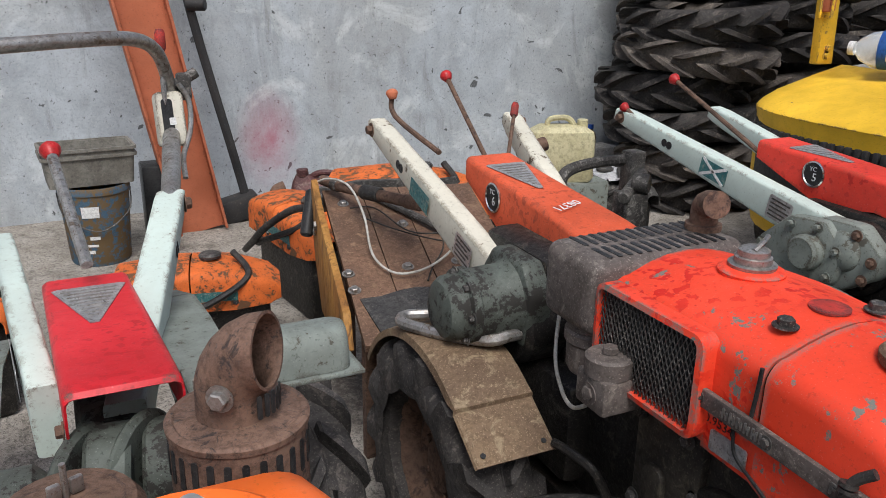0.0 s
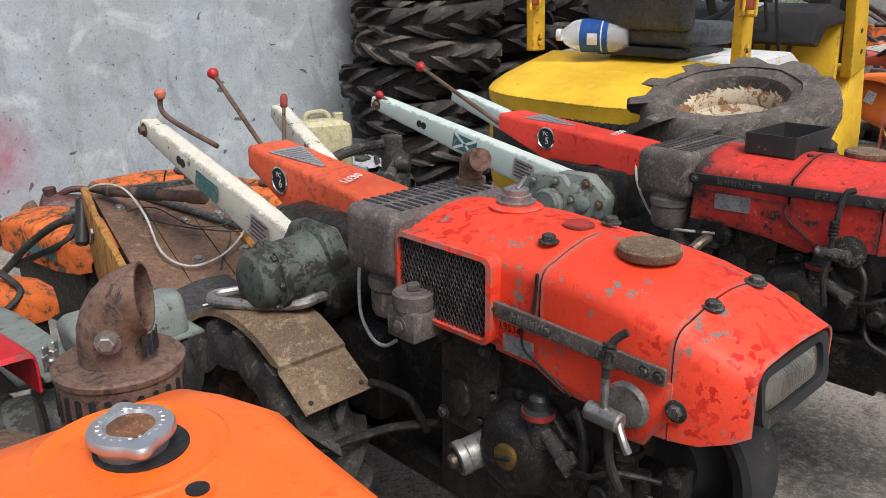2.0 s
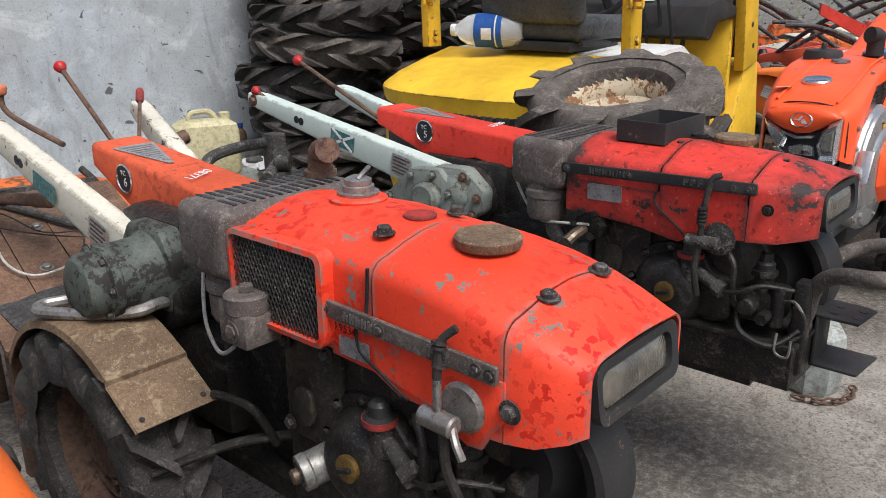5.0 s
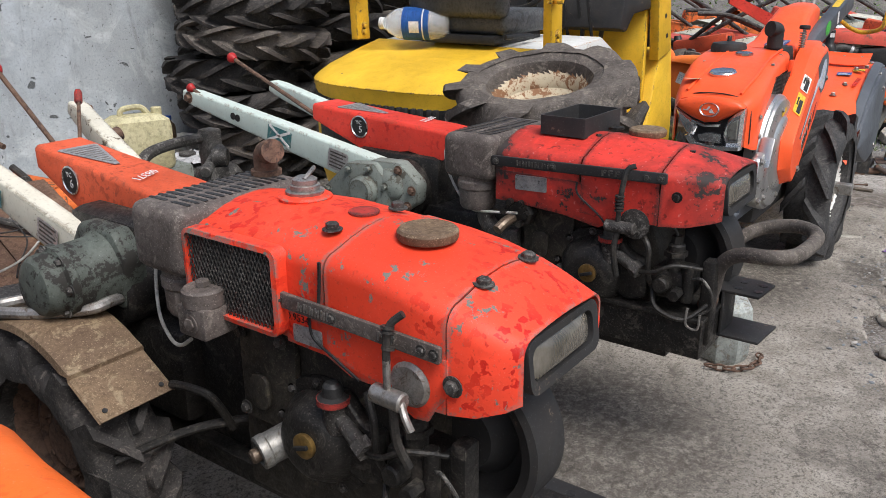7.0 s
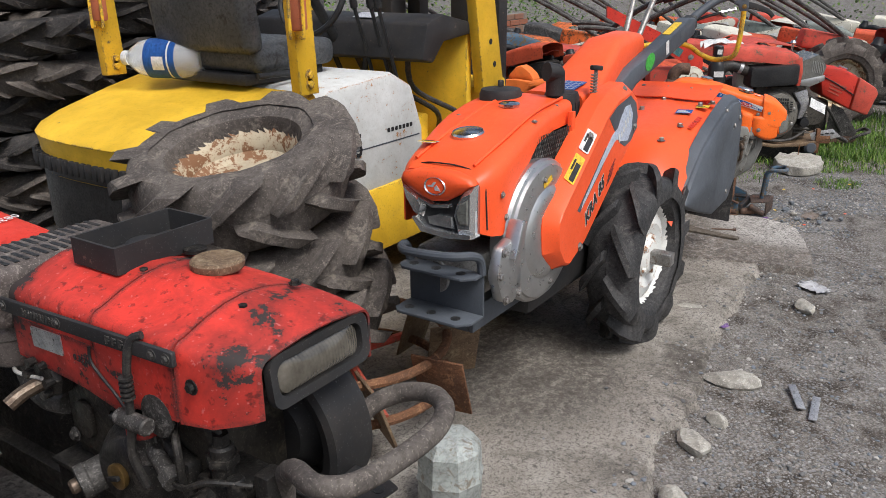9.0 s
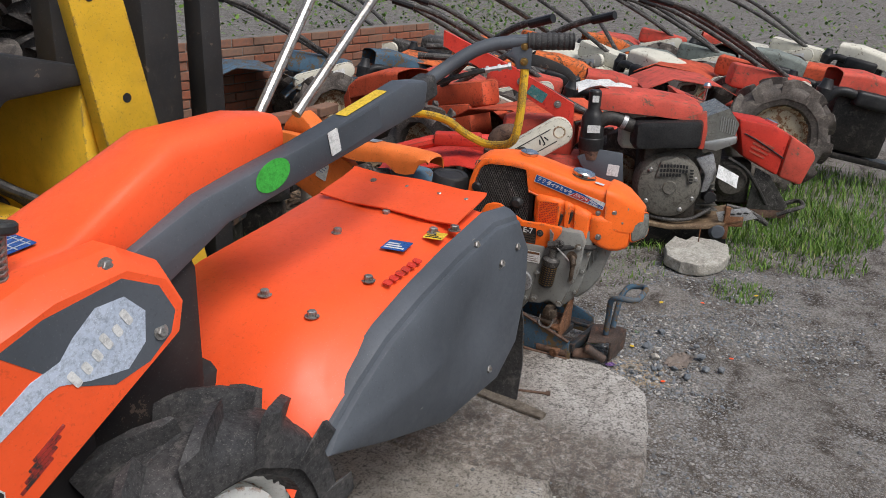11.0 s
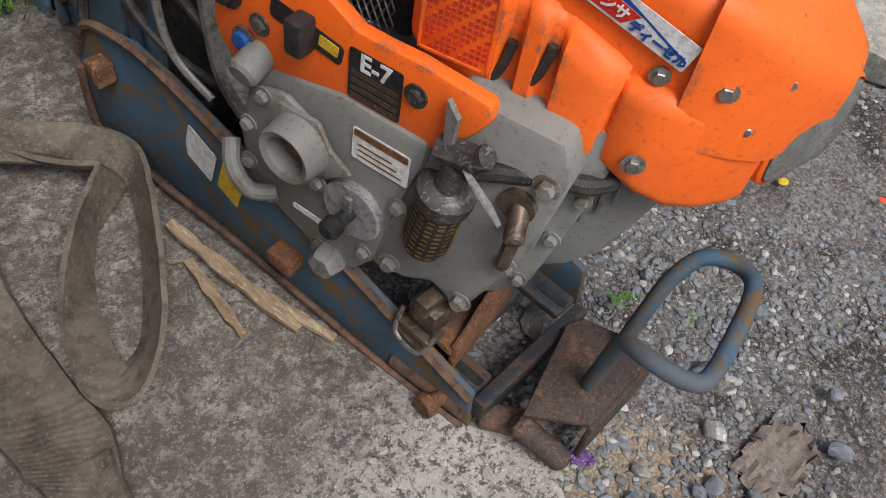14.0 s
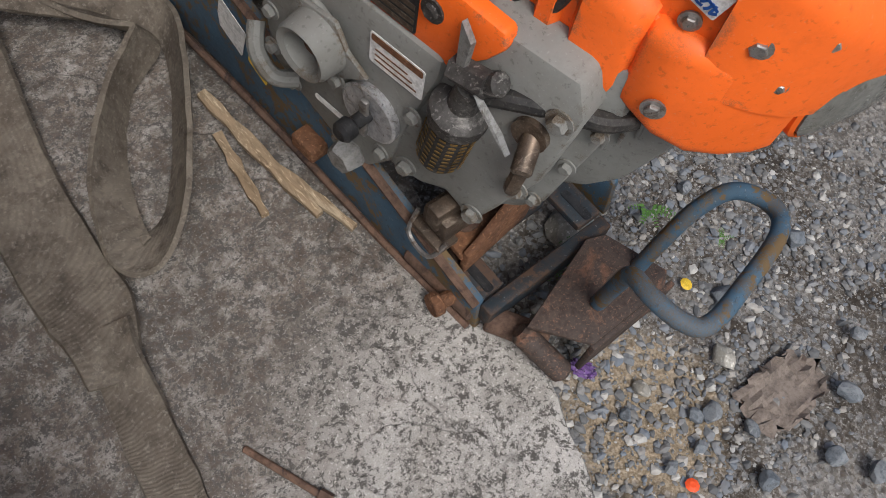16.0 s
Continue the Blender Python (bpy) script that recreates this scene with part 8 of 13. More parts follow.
# ---- the wheel-less orange tractor resting on its navy frame ----
def tiller_frame():
    T = site("walking_tractor", "dismantled orange walking tractor resting on a rusty navy frame", "tractor", pose(5.2, 0.8, 0), "parked walking tractors")
    O, F, R = Vector((5.12, 0.80, 0)), Vector((0.10, -0.995, 0)), Vector((0.995, 0.10, 0))
    P = lambda s, q, z: O + F * s + R * q + Vector((0, 0, z))

    # the hood is turned a little further than the frame below it
    O2, F2, R2 = Vector((5.14, 0.86, 0)), Vector((0.25, -0.968, 0)), Vector((0.968, 0.25, 0))
    U = Vector((0, 0, 1))
    P2 = lambda s, q, z: O2 + F2 * s + R2 * q + U * z
    HM = Matrix.Translation(O2) @ Matrix((R2, F2, U)).transposed().to_4x4()

    def sec(s, q0, q1, zb, zt, crown, r, lean=0.0):
        return [P2(s + lean * (z - zb), q, z) for q, _, z in section(0, q0, q1, zb, zt, crown, r)]

    def slab(rings, n=5):
        b = bm_()
        loft(b, [[P2(s, q, z) for q, z in rrect(q0, q1, z0, z1, r, n)] for s, q0, q1, z0, z1, r in rings])
        return b
    b = bm_()
    shell(b, [sec(*q) for q in ((-0.004, 0.022, 0.145, 0.612, 0.642, 0.006, 0.02), (0.022, 0.008, 0.155, 0.630, 0.660, 0.007, 0.022), (0.05, 0.002, 0.16, 0.640, 0.668, 0.008, 0.022), (0.12, 0.0, 0.16, 0.642, 0.668, 0.008, 0.022), (0.176, -0.001, 0.16, 0.634, 0.660, 0.008, 0.022), (0.188, -0.002, 0.16, 0.562, 0.657, 0.008, 0.026),
                                (0.236, -0.002, 0.16, 0.546, 0.646, 0.008, 0.026), (0.286, -0.002, 0.16, 0.530, 0.631, 0.008, 0.026), (0.336, -0.001, 0.16, 0.517, 0.617, 0.008, 0.026), (0.40, 0.0, 0.16, 0.503, 0.602, 0.007, 0.026), (0.436, 0.0, 0.16, 0.496, 0.593, 0.006, 0.026), (0.468, 0.002, 0.16, 0.491, 0.584, 0.006, 0.026))], 0.0045)
    rough(b, 0.0012, 0.05, 3.0)
    hd = part("hood", b, KUBO_E, T, "orange hood with chipped lower edge", 45)
    b = bm_()
    tube(b, [P2(0.19, -0.0035, 0.563), P2(0.236, -0.0035, 0.547), P2(0.30, -0.0035, 0.527), P2(0.40, -0.002, 0.504), P2(0.468, 0.0, 0.492)], 0.0042, 6)
    part("rolled_edge", b, KUBO_E, hd)
    b = bm_()
    prism(b, [(-0.032, 0.498), (-0.014, 0.502), (0.000, 0.582), (0.014, 0.618), (0.034, 0.640), (0.056, 0.646), (0.056, 0.660), (0.026, 0.656), (-0.004, 0.628), (-0.022, 0.575)], 0.030, face(P2(0, 0.032, 0), F2, U), 0.004)
    part("mesh_frame", b, KUBO_E, hd)
    # nose cap over the hood's front, stepped at its seam
    b = bm_()
    shell(b, [sec(*q) for q in ((0.450, -0.008, 0.166, 0.490, 0.599, 0.006, 0.020), (0.462, -0.006, 0.167, 0.472, 0.596, 0.006, 0.022), (0.480, 0.0, 0.168, 0.462, 0.590, 0.006, 0.024), (0.505, 0.016, 0.170, 0.456, 0.576, 0.006, 0.026, 0.02), (0.526, 0.036, 0.172, 0.450, 0.556, 0.005, 0.026, 0.03), (0.548, 0.066, 0.174, 0.446, 0.534, 0.004, 0.022, 0.03), (0.566, 0.100, 0.174, 0.444, 0.514, 0.003, 0.018, 0.03))], 0.005)
    rough(b, 0.0012, 0.05, 5.0)
    ns = part("nose", b, KUBO_E, T, "orange nose cap", 45)
    part("tank_front", slab(((0.404, -0.010, 0.15, 0.430, 0.505, 0.014), (0.411, -0.018, 0.155, 0.416, 0.508, 0.018), (0.445, -0.015, 0.160, 0.398, 0.508, 0.018), (0.475, -0.002, 0.168, 0.386, 0.505, 0.018), (0.500, 0.016, 0.170, 0.384, 0.500, 0.018), (0.520, 0.034, 0.172, 0.388, 0.495, 0.016), (0.530, 0.046, 0.172, 0.396, 0.49, 0.012))), KUBO_E, T, "rounded orange tank front", 55)
    m = face(P2(0.557, 0.103, 0.452), R2 * 0.130 + F2 * 0.062, U - F2 * 0.04 + R2 * 0.10)
    ring = rrect(-0.058, 0.058, -0.045, 0.048, (0.022, 0.03, 0.022, 0.03), 4)
    b = bm_()
    loft(b, [[m @ Vector((x * k, y * k, z)) for x, y in ring] for k, z in ((1.0, -0.05), (1.0, 0.0), (0.95, 0.003), (0.92, -0.004), (0.90, -0.012))])
    lp = part("headlamp", b, KUBO_E, ns, "square headlamp in an orange rim")
    b = bm_()
    loft(b, [[m @ Vector((x * k, y * k, z)) for x, y in ring] for k, z in ((0.92, -0.012), (0.91, 0.004), (0.7, 0.010), (0.35, 0.013))])
    part("lens", b, LENS_CLEAR, lp, "cloudy pale lens")
    tk = part("fuel_tank", slab(((0.212, 0.002, 0.14, 0.470, 0.548, 0.018), (0.219, -0.014, 0.15, 0.450, 0.558, 0.026), (0.232, -0.020, 0.15, 0.438, 0.560, 0.028), (0.300, -0.021, 0.15, 0.428, 0.552, 0.026), (0.306, -0.010, 0.15, 0.432, 0.550, 0.02), (0.316, -0.010, 0.15, 0.432, 0.548, 0.02), (0.322, -0.021, 0.15, 0.426, 0.545, 0.026), (0.335, -0.021, 0.15, 0.424, 0.542, 0.026), (0.340, -0.010, 0.15, 0.428, 0.540, 0.02), (0.349, -0.010, 0.15, 0.426, 0.538, 0.02), (0.355, -0.021, 0.15, 0.418, 0.535, 0.026), (0.396, -0.021, 0.15, 0.408, 0.520, 0.026), (0.406, -0.012, 0.15, 0.414, 0.515, 0.02)), 4), KUBO_E, T, "moulded orange fuel tank", 50)
    b = bm_()
    for s0, s1, z0, z1 in ((0.230, 0.298, 0.462, 0.4645), (0.230, 0.298, 0.5375, 0.540), (0.230, 0.2325, 0.462, 0.540), (0.2955, 0.298, 0.462, 0.540)):
        prism(b, [(s0, z0), (s1, z0), (s1, z1), (s0, z1)], 0.0018, face(P2(0, -0.0205, 0), F2, U))
    part("moulded_border", b, KUBO_E, tk)
    b = bm_()
    for k in range(11):
        for j in range(12):
            if (k * 7 + j * 3) % 5:
                prism(b, rrect(-0.0019, 0.0019, -0.0015, 0.0015, 0.0004, 1), 0.0012, face(P2(0.237 + 0.0055 * k, -0.0206, 0.469 + 0.006 * j), F2, U))
    part("moulded_text", b, RED_COVER, tk, "tiny moulded lines of text")
    b = bm_()
    for s_, q, z, r in ((0.438, -0.019, 0.440, 0.007), (0.428, -0.001, 0.516, 0.006), (0.478, 0.003, 0.523, 0.007), (0.517, 0.034, 0.532, 0.006), (0.505, 0.022, 0.486, 0.005)):
        hexa(b, P2(s_, q, z), -R2 + F2 * 0.25, r, 0.006)
    part("screw", b, STEEL, ns)
    # long blue label with a white lower band
    m = face(P2(0.328, -0.0045, 0.5765), F2 * 0.23 - U * 0.069, U)
    s = sticker(hd, m.translation, m.col[0].to_3d(), m.col[1].to_3d(), 0.246, 0.026, PAPER_W, "name_label", "long blue and white label with katakana", 0.002)
    b = bm_()
    prism(b, [(-0.121, 0.0118), (0.046, 0.0118), (0.121, -0.0035), (0.121, -0.0060), (0.076, 0.0040), (0.022, 0.0075), (-0.004, -0.0112), (-0.121, -0.0112)], 0.0011, m)
    part("label_field", b, BLUEINK, s)
    b = bm_()
    for k in range(3):
        x = -0.114 + 0.0165 * k
        tube(b, [m @ Vector((x + u * 0.011, v * 0.014 - 0.006, 0.0012)) for u, v in ((0.1, 0.95), (0.9, 0.95), (0.75, 0.45), (0.2, 0.05))], 0.0011, 5, 2)
        tube(b, [m @ Vector((x + u * 0.011, v * 0.014 - 0.006, 0.0012)) for u, v in ((0.35, 0.75), (0.1, 0.4))], 0.0010, 5, 2)
    part("label_stroke", b, PAPER_W, s)
    words("\u30c0\u30a4\u30ca\u30df\u30c3\u30af", 0.0150, PAPER_W, s, m @ pose(-0.036, 0.0, 0.0016), "label_lettering", 0.0003, "CENTER", 0, 0.0006)
    b = bm_()
    prism(b, [(0.004, -0.0105), (0.064, -0.0105), (0.074, 0.0035), (0.020, 0.0062)], 0.0014, m)
    part("label_patch", b, REDINK, s)
    words("\u30d0\u30e9\u30f3\u30b5", 0.0125, PAPER_W, s, m @ pose(0.041, -0.0032, 0.0018), "label_lettering", 0.0003, "CENTER", 0, 0.0004)
    words("\u30c7\u30a3\u30fc\u30bc\u30eb", 0.0105, BLUEINK, s, m @ pose(0.0955, -0.0062, 0.0018), "label_lettering", 0.0003, "CENTER", 0, 0.0006)
    sticker(hd, P2(0.418, 0.045, 0.6035), F2 - U * 0.23, R2, 0.030, 0.020, PAPER_W, "small_label", "small white and red label")
    # caps on top
    tilt = lambda s_, q, z, a: basis(P2(s_, q, z), P2(s_, q, z) + U + F2 * a)[0]
    b = bm_()
    lathe(b, [(0, 0), (0.046, 0), (0.046, 0.0015), (0.043, 0.002), (0, 0.002)], 32, tilt(0.357, 0.078, 0.6165, 0.23))
    part("cap_recess", b, RUST, hd)
    b = bm_()
    lathe(b, [(0, 0), (0.036, 0.0), (0.039, 0.002), (0.039, 0.010), (0.036, 0.013), (0.029, 0.0115), (0.027, 0.0135), (0, 0.0145)], 34, tilt(0.357, 0.078, 0.619, 0.23))
    part("fuel_cap", b, CHROME, hd, "round chromed cap")
    b = bm_()
    lathe(b, [(0, 0), (0.029, 0), (0.031, 0.006), (0.031, 0.011), (0.025, 0.015), (0, 0.015)], 26, tilt(0.165, 0.078, 0.668, 0.12))
    part("radiator_cap", b, CHROME, hd)
    # dark mesh on the side
    b = bm_()
    box(b, (0.016, 0.0, 0.43), (0.15, 0.205, 0.645), 0.008, HM)
    rad = part("radiator", b, BLACKPL, T, "black radiator block")
    g = grille_mesh(0.008, -0.006, 0.190, 0.432, 0.648, 0.0085, 0.0012)
    bmesh.ops.transform(g, matrix=HM, verts=g.verts)
    part("mesh_guard", g, IRON, rad, "black wire mesh guard")
    b = bm_()
    lathe(b, [(0, 0.014), (0.012, 0.013), (0.020, 0.006), (0.022, 0.0), (0, 0.0)], 22, face(P2(0.150, 0.004, 0.515), F2, U))
    lathe(b, [(0, 0.010), (0.012, 0.009), (0.018, 0.0), (0, 0.0)], 20, face(P2(0.004, 0.004, 0.555), F2, U))
    part("knob", b, BLACKPL, rad)
    # orange control panel, on a plane turned a little with the engine
    NZ = Vector((0, 0, 1))
    D2 = Vector((0.15, -0.989, 0)).normalized()
    D1 = Vector((0.25, -0.968, 0)).normalized()
    fp = lambda d=0.0: face(Vector((5.135, 0.721, 0)) + NZ.cross(D2) * d, D2, (0, 0, 1))
    b = bm_()
    prism(b, [(-0.113, 0.372), (-0.122, 0.39), (-0.116, 0.45), (-0.085, 0.505), (-0.06, 0.515), (-0.034, 0.515), (0.004, 0.492), (0.05, 0.468), (0.078, 0.468), (0.113, 0.47), (0.186, 0.466), (0.19, 0.45), (0.175, 0.425), (0.145, 0.392), (0.128, 0.375), (0.10, 0.378), (0.035, 0.369), (-0.041, 0.372), (-0.075, 0.355), (-0.10, 0.355)], 0.018, fp(0.018), 0.004)
    cp = part("control_panel", b, KUBO_E, T, "orange control panel plate", 40)
    f0 = fp(-0.0002)
    b = bm_()
    prism(b, rrect(-0.042, 0.042, -0.011, 0.011, 0.005, 2), 0.001, f0 @ pose(-0.004, 0.440, 0, 0, 0, -9))
    part("panel_slot", b, INK_SHADE, cp, "black throttle slot")
    b = bm_()
    lathe(b, [(0, 0), (0.017, 0), (0.017, 0.003), (0.013, 0.004), (0, 0.004)], 20, f0 @ pose(-0.098, 0.436, 0))
    part("switch_bezel", b, INK_SHADE, cp)
    b = bm_()
    lathe(b, [(0, 0), (0.014, 0), (0.014, 0.004), (0.010, 0.005), (0, 0.005)], 20, f0 @ pose(-0.080, 0.392, 0))
    part("switch_ring", b, IRON, cp)
    b = bm_()
    lathe(b, [(0, 0.004), (0.010, 0.004), (0.009, 0.010), (0, 0.011)], 18, f0 @ pose(-0.080, 0.392, 0))
    part("push_button", b, BLUEINK, cp, "blue push button")
    b = bm_()
    box(b, (-0.012, 0.425, 0.0), (0.008, 0.462, 0.024), 0.004, f0)
    part("throttle_lever", b, BLACKPL, cp)
    b = bm_()
    cyl(b, f0 @ Vector((-0.098, 0.436, 0)), f0 @ Vector((-0.098, 0.436, 0.014)), 0.010, n=14, soft=0.003)
    part("throttle_knob", b, BLACKPL, cp)
    b = bm_()
    prism(b, rrect(-0.011, 0.011, -0.006, 0.006, 0.001, 1), 0.0016, f0 @ pose(0.022, 0.438, 0, 0, 0, -9))
    part("speed_mark", b, PAPER_Y, cp)
    s = sticker(cp, f0 @ Vector((0.074, 0.424, 0.0006)), D2, NZ, 0.058, 0.055, INK_SHADE, "model_plate", "black plate lettered E-7")
    words("E-7", 0.026, PAPER_W, s, f0 @ pose(0.074, 0.440, 0.0016), "model_lettering", 0.0004, "CENTER", 0, 0.0006)
    b = bm_()
    for k in range(4):
        prism(b, rrect(-0.026, 0.026, -0.022 + 0.0085 * k, -0.0165 + 0.0085 * k, 0.0004, 1), 0.0012, f0 @ pose(0.074, 0.420, 0.0008))
    part("text_bar", b, COPPER, s)
    b = bm_()
    for x, z in ((0.117, 0.437), (-0.06, 0.418)):
        hexa(b, f0 @ Vector((x, z, 0)), f0.col[2].to_3d(), 0.008, 0.006)
    part("screw", b, IRON, cp)
    # grey engine
    fe = lambda d=0.0: face(Vector((5.128, 0.720, 0)) + NZ.cross(D2) * d, D2, (0, 0, 1))
    b = bm_()
    prism(b, [(-0.056, 0.372), (-0.070, 0.36), (-0.094, 0.28), (-0.090, 0.21), (-0.06, 0.185), (0.0, 0.155), (0.030, 0.138), (0.062, 0.142), (0.095, 0.19), (0.108, 0.26), (0.138, 0.372), (0.14, 0.395), (0.04, 0.395)], 0.13, fe(0.13), 0.010)
    eb = part("engine_block", b, ENGINE, T, "grey cast engine block", 40)
    f1 = fe()
    b = bm_()
    prism(b, [(-0.052, 0.356), (-0.066, 0.335), (-0.078, 0.27), (-0.06, 0.225), (-0.01, 0.245), (0.028, 0.262), (0.035, 0.30), (0.02, 0.345), (-0.02, 0.366)], 0.008, f1, 0.003)
    part("timing_cover", b, ENGINE, eb, "raised grey cast cover", 40)
    b = bm_()
    m = f1 @ pose(0.006, 0.322, 0.008)
    lathe(b, [(0, 0.004), (0.021, 0.004), (0.023, 0.030), (0.030, 0.033), (0.033, 0.028), (0.036, 0.0), (0, 0.0)], 28, m)
    prism(b, [(-0.045, 0.0), (-0.02, -0.036), (0.03, -0.030), (0.062, -0.004), (0.036, 0.012), (0.02, 0.040), (-0.03, 0.036)], 0.006, m, 0.002)
    part("starting_boss", b, ENGINE, eb, "grey cast starting boss")
    b = bm_()
    cyl(b, m @ Vector((0, 0, 0.0)), m @ Vector((0, 0, 0.018)), 0.0105, n=12, soft=0.002)
    part("starting_shaft", b, RUST, eb)
    b = bm_()
    m2 = f1 @ pose(0.068, 0.262, 0.0)
    lathe(b, [(0, 0), (0.036, 0), (0.037, 0.008), (0.034, 0.010), (0, 0.010)], 26, m2)
    dl = part("dial_plate", b, TINPL, eb, "round speckled metal dial plate")
    b = bm_()
    cyl(b, m2 @ Vector((0, 0, 0.008)), m2 @ Vector((0, 0.004, 0.036)), 0.008, n=12, soft=0.002)
    cyl(b, m2 @ Vector((0, 0.004, 0.030)), m2 @ Vector((0, 0.004, 0.050)), 0.012, n=16, soft=0.004)
    part("dial_knob", b, BLACKPL, dl)
    b = bm_()
    box(b, (-0.005, -0.028, 0.012), (0.005, 0.028, 0.018), 0.002, m2)
    part("dial_lever", b, STEEL, dl)
    s = sticker(eb, f1 @ Vector((0.092, 0.352, 0.0008)), D2, NZ, 0.066, 0.040, PAPER_W, "caution_label", "cream caution label with red heading")
    b = bm_()
    ml = f1 @ pose(0.092, 0.352, 0.0014)
    prism(b, rrect(-0.031, 0.031, 0.010, 0.018, 0.001, 1), 0.0008, ml)
    for k in range(3):
        prism(b, rrect(-0.026, 0.026 - 0.006 * k, -0.014 + 0.007 * k, -0.0125 + 0.007 * k, 0.0003, 1), 0.0008, ml)
    part("label_print", b, RUSTO, s)
    sticker(eb, f1 @ Vector((0.010, 0.205, 0.0008)), D2 - NZ * 0.05, NZ, 0.052, 0.009, PAPER_W, "serial_strip", "thin white serial strip")
    b = bm_()
    for x, z in ((-0.045, 0.350), (-0.068, 0.30), (-0.07, 0.245), (0.024, 0.276), (0.022, 0.345)):
        hexa(b, f1 @ Vector((x, z, 0.008)), f1.col[2].to_3d(), 0.0075, 0.008)
    for x, z in ((-0.05, 0.196), (0.082, 0.20), (0.02, 0.163), (0.118, 0.30)):
        hexa(b, f1 @ Vector((x, z, 0)), f1.col[2].to_3d(), 0.0075, 0.008)
    part("bolt", b, ENGINE, eb)
    b = bm_()
    cyl(b, f1 @ Vector((-0.062, 0.385, -0.02)), f1 @ Vector((-0.062, 0.372, 0.022)), 0.017, n=18, soft=0.004)
    part("filler_plug", b, ENGINE, eb)
    b = bm_()
    lathe(b, [(0, 0), (0.020, 0), (0.022, 0.006), (0.019, 0.02), (0.016, 0.024), (0, 0.024)], 6, f1 @ pose(0.040, 0.158, 0))
    part("drain_plug", b, ALU, eb, "large hexagonal drain plug")
    b = bm_()
    tube(b, [f1 @ Vector(q) for q in ((-0.10, 0.255, 0.004), (-0.085, 0.235, 0.02), (-0.062, 0.212, 0.02), (-0.045, 0.205, 0.0))], 0.010, 10)
    part("oil_pipe", b, ENGINE, eb)
    # crankcase cover, flange and the housing behind it
    fc = lambda x, d=0.0: face(Vector((x, 0.523, 0)) + NZ.cross(D1) * d, D1, (0, 0, 1))
    b = bm_()
    prism(b, [(-0.116, 0.178), (-0.07, 0.182), (-0.04, 0.198), (-0.015, 0.182), (0.004, 0.184), (0.016, 0.215), (0.03, 0.252), (0.05, 0.306), (0.066, 0.418), (0.052, 0.455), (-0.05, 0.46), (-0.10, 0.36)], 0.10, fc(5.174, 0.10), 0.010)
    cv = part("crankcase_cover", b, ENGINE, T, "grey crankcase front cover", 40)
    b = bm_()
    prism(b, [(-0.10, 0.17), (0.0, 0.178), (0.024, 0.20), (0.045, 0.232), (0.056, 0.289), (0.078, 0.40), (0.07, 0.455), (-0.10, 0.45)], 0.035, fc(5.210, 0.035), 0.006)
    part("crankcase_flange", b, ENGINE, T, "oily crankcase flange")
    b = bm_()
    prism(b, [(-0.08, 0.17), (0.02, 0.185), (0.058, 0.218), (0.086, 0.259), (0.112, 0.343), (0.106, 0.40), (0.09, 0.45), (-0.08, 0.45)], 0.13, fc(5.262, 0.13), 0.02)
    fh = part("flywheel_housing", b, ENGINE, T, "ribbed grey flywheel housing", 40)
    f2 = fc(5.174)
    b = bm_()
    for x, z in ((-0.003, 0.196), (0.032, 0.285), (0.047, 0.405), (-0.09, 0.20)):
        hexa(b, f2 @ Vector((x, z, 0)), f2.col[2].to_3d(), 0.009, 0.010)
    f3 = fc(5.210)
    for x, z in ((0.034, 0.232), (0.052, 0.31), (0.066, 0.375)):
        hexa(b, f3 @ Vector((x, z, 0)), f3.col[2].to_3d(), 0.0065, 0.008)
    part("bolt", b, ENGINE, cv)
    b = bm_()
    for k in range(4):
        box(b, (0.05 + 0.012 * k, 0.30 + 0.02 * k, 0.0), (0.054 + 0.012 * k, 0.40, 0.006), 0.001, fc(5.262))
    part("rib", b, ENGINE, fh)
    b = bm_()
    cyl(b, f2 @ Vector((0.028, 0.372, -0.005)), f2 @ Vector((0.040, 0.352, 0.030)), 0.010, n=14, soft=0.003)
    lathe(b, [(0, 0), (0.018, 0), (0.018, 0.006), (0, 0.006)], 18, f2 @ pose(0.028, 0.372, 0))
    part("breather_stub", b, COPPER, cv)
    b = bm_()
    tube(b, [f2 @ Vector(q) for q in ((0.036, 0.345, 0.018), (0.034, 0.315, 0.020), (0.030, 0.290, 0.004))], 0.008, 8)
    part("grease_nipple", b, COPPER, cv)
    # fuel filter with tap
    b = bm_()
    mf, _ = basis((5.163, 0.578, 0.250), (5.158, 0.556, 0.372))
    lathe(b, [(0, 0), (0.016, 0.0), (0.023, 0.006), (0.025, 0.020), (0.0255, 0.090), (0, 0.090)], 24, mf)
    fb = part("filter_bowl", b, INK_SHADE, T, "black fuel filter bowl with worn yellow print")
    b = bm_()
    for k in range(9):
        for j in range(15):
            a = 0.42 * j
            p = mf @ Vector((0.0254 * math.cos(a), 0.0254 * math.sin(a), 0.016 + 0.008 * k))
            n_ = (mf.to_3x3() @ Vector((math.cos(a), math.sin(a), 0)))
            prism(b, rrect(-0.0035, 0.0035, -0.0014, 0.0014, 0.0004, 1), 0.0007, face(p, n_.cross(mf.col[2].to_3d()) * -1, mf.col[2].to_3d()))
    part("bowl_print", b, BRASS, fb)
    b = bm_()
    lathe(b, [(0, 0.086), (0.027, 0.086), (0.0295, 0.090), (0.0295, 0.106), (0.025, 0.110), (0.015, 0.114), (0.013, 0.145), (0, 0.147)], 14, mf)
    part("ring_nut", b, IRON, fb, "knurled metal ring nut")
    b = bm_()
    cyl(b, (5.158, 0.552, 0.395), (5.162, 0.525, 0.420), 0.011, n=12, soft=0.003)
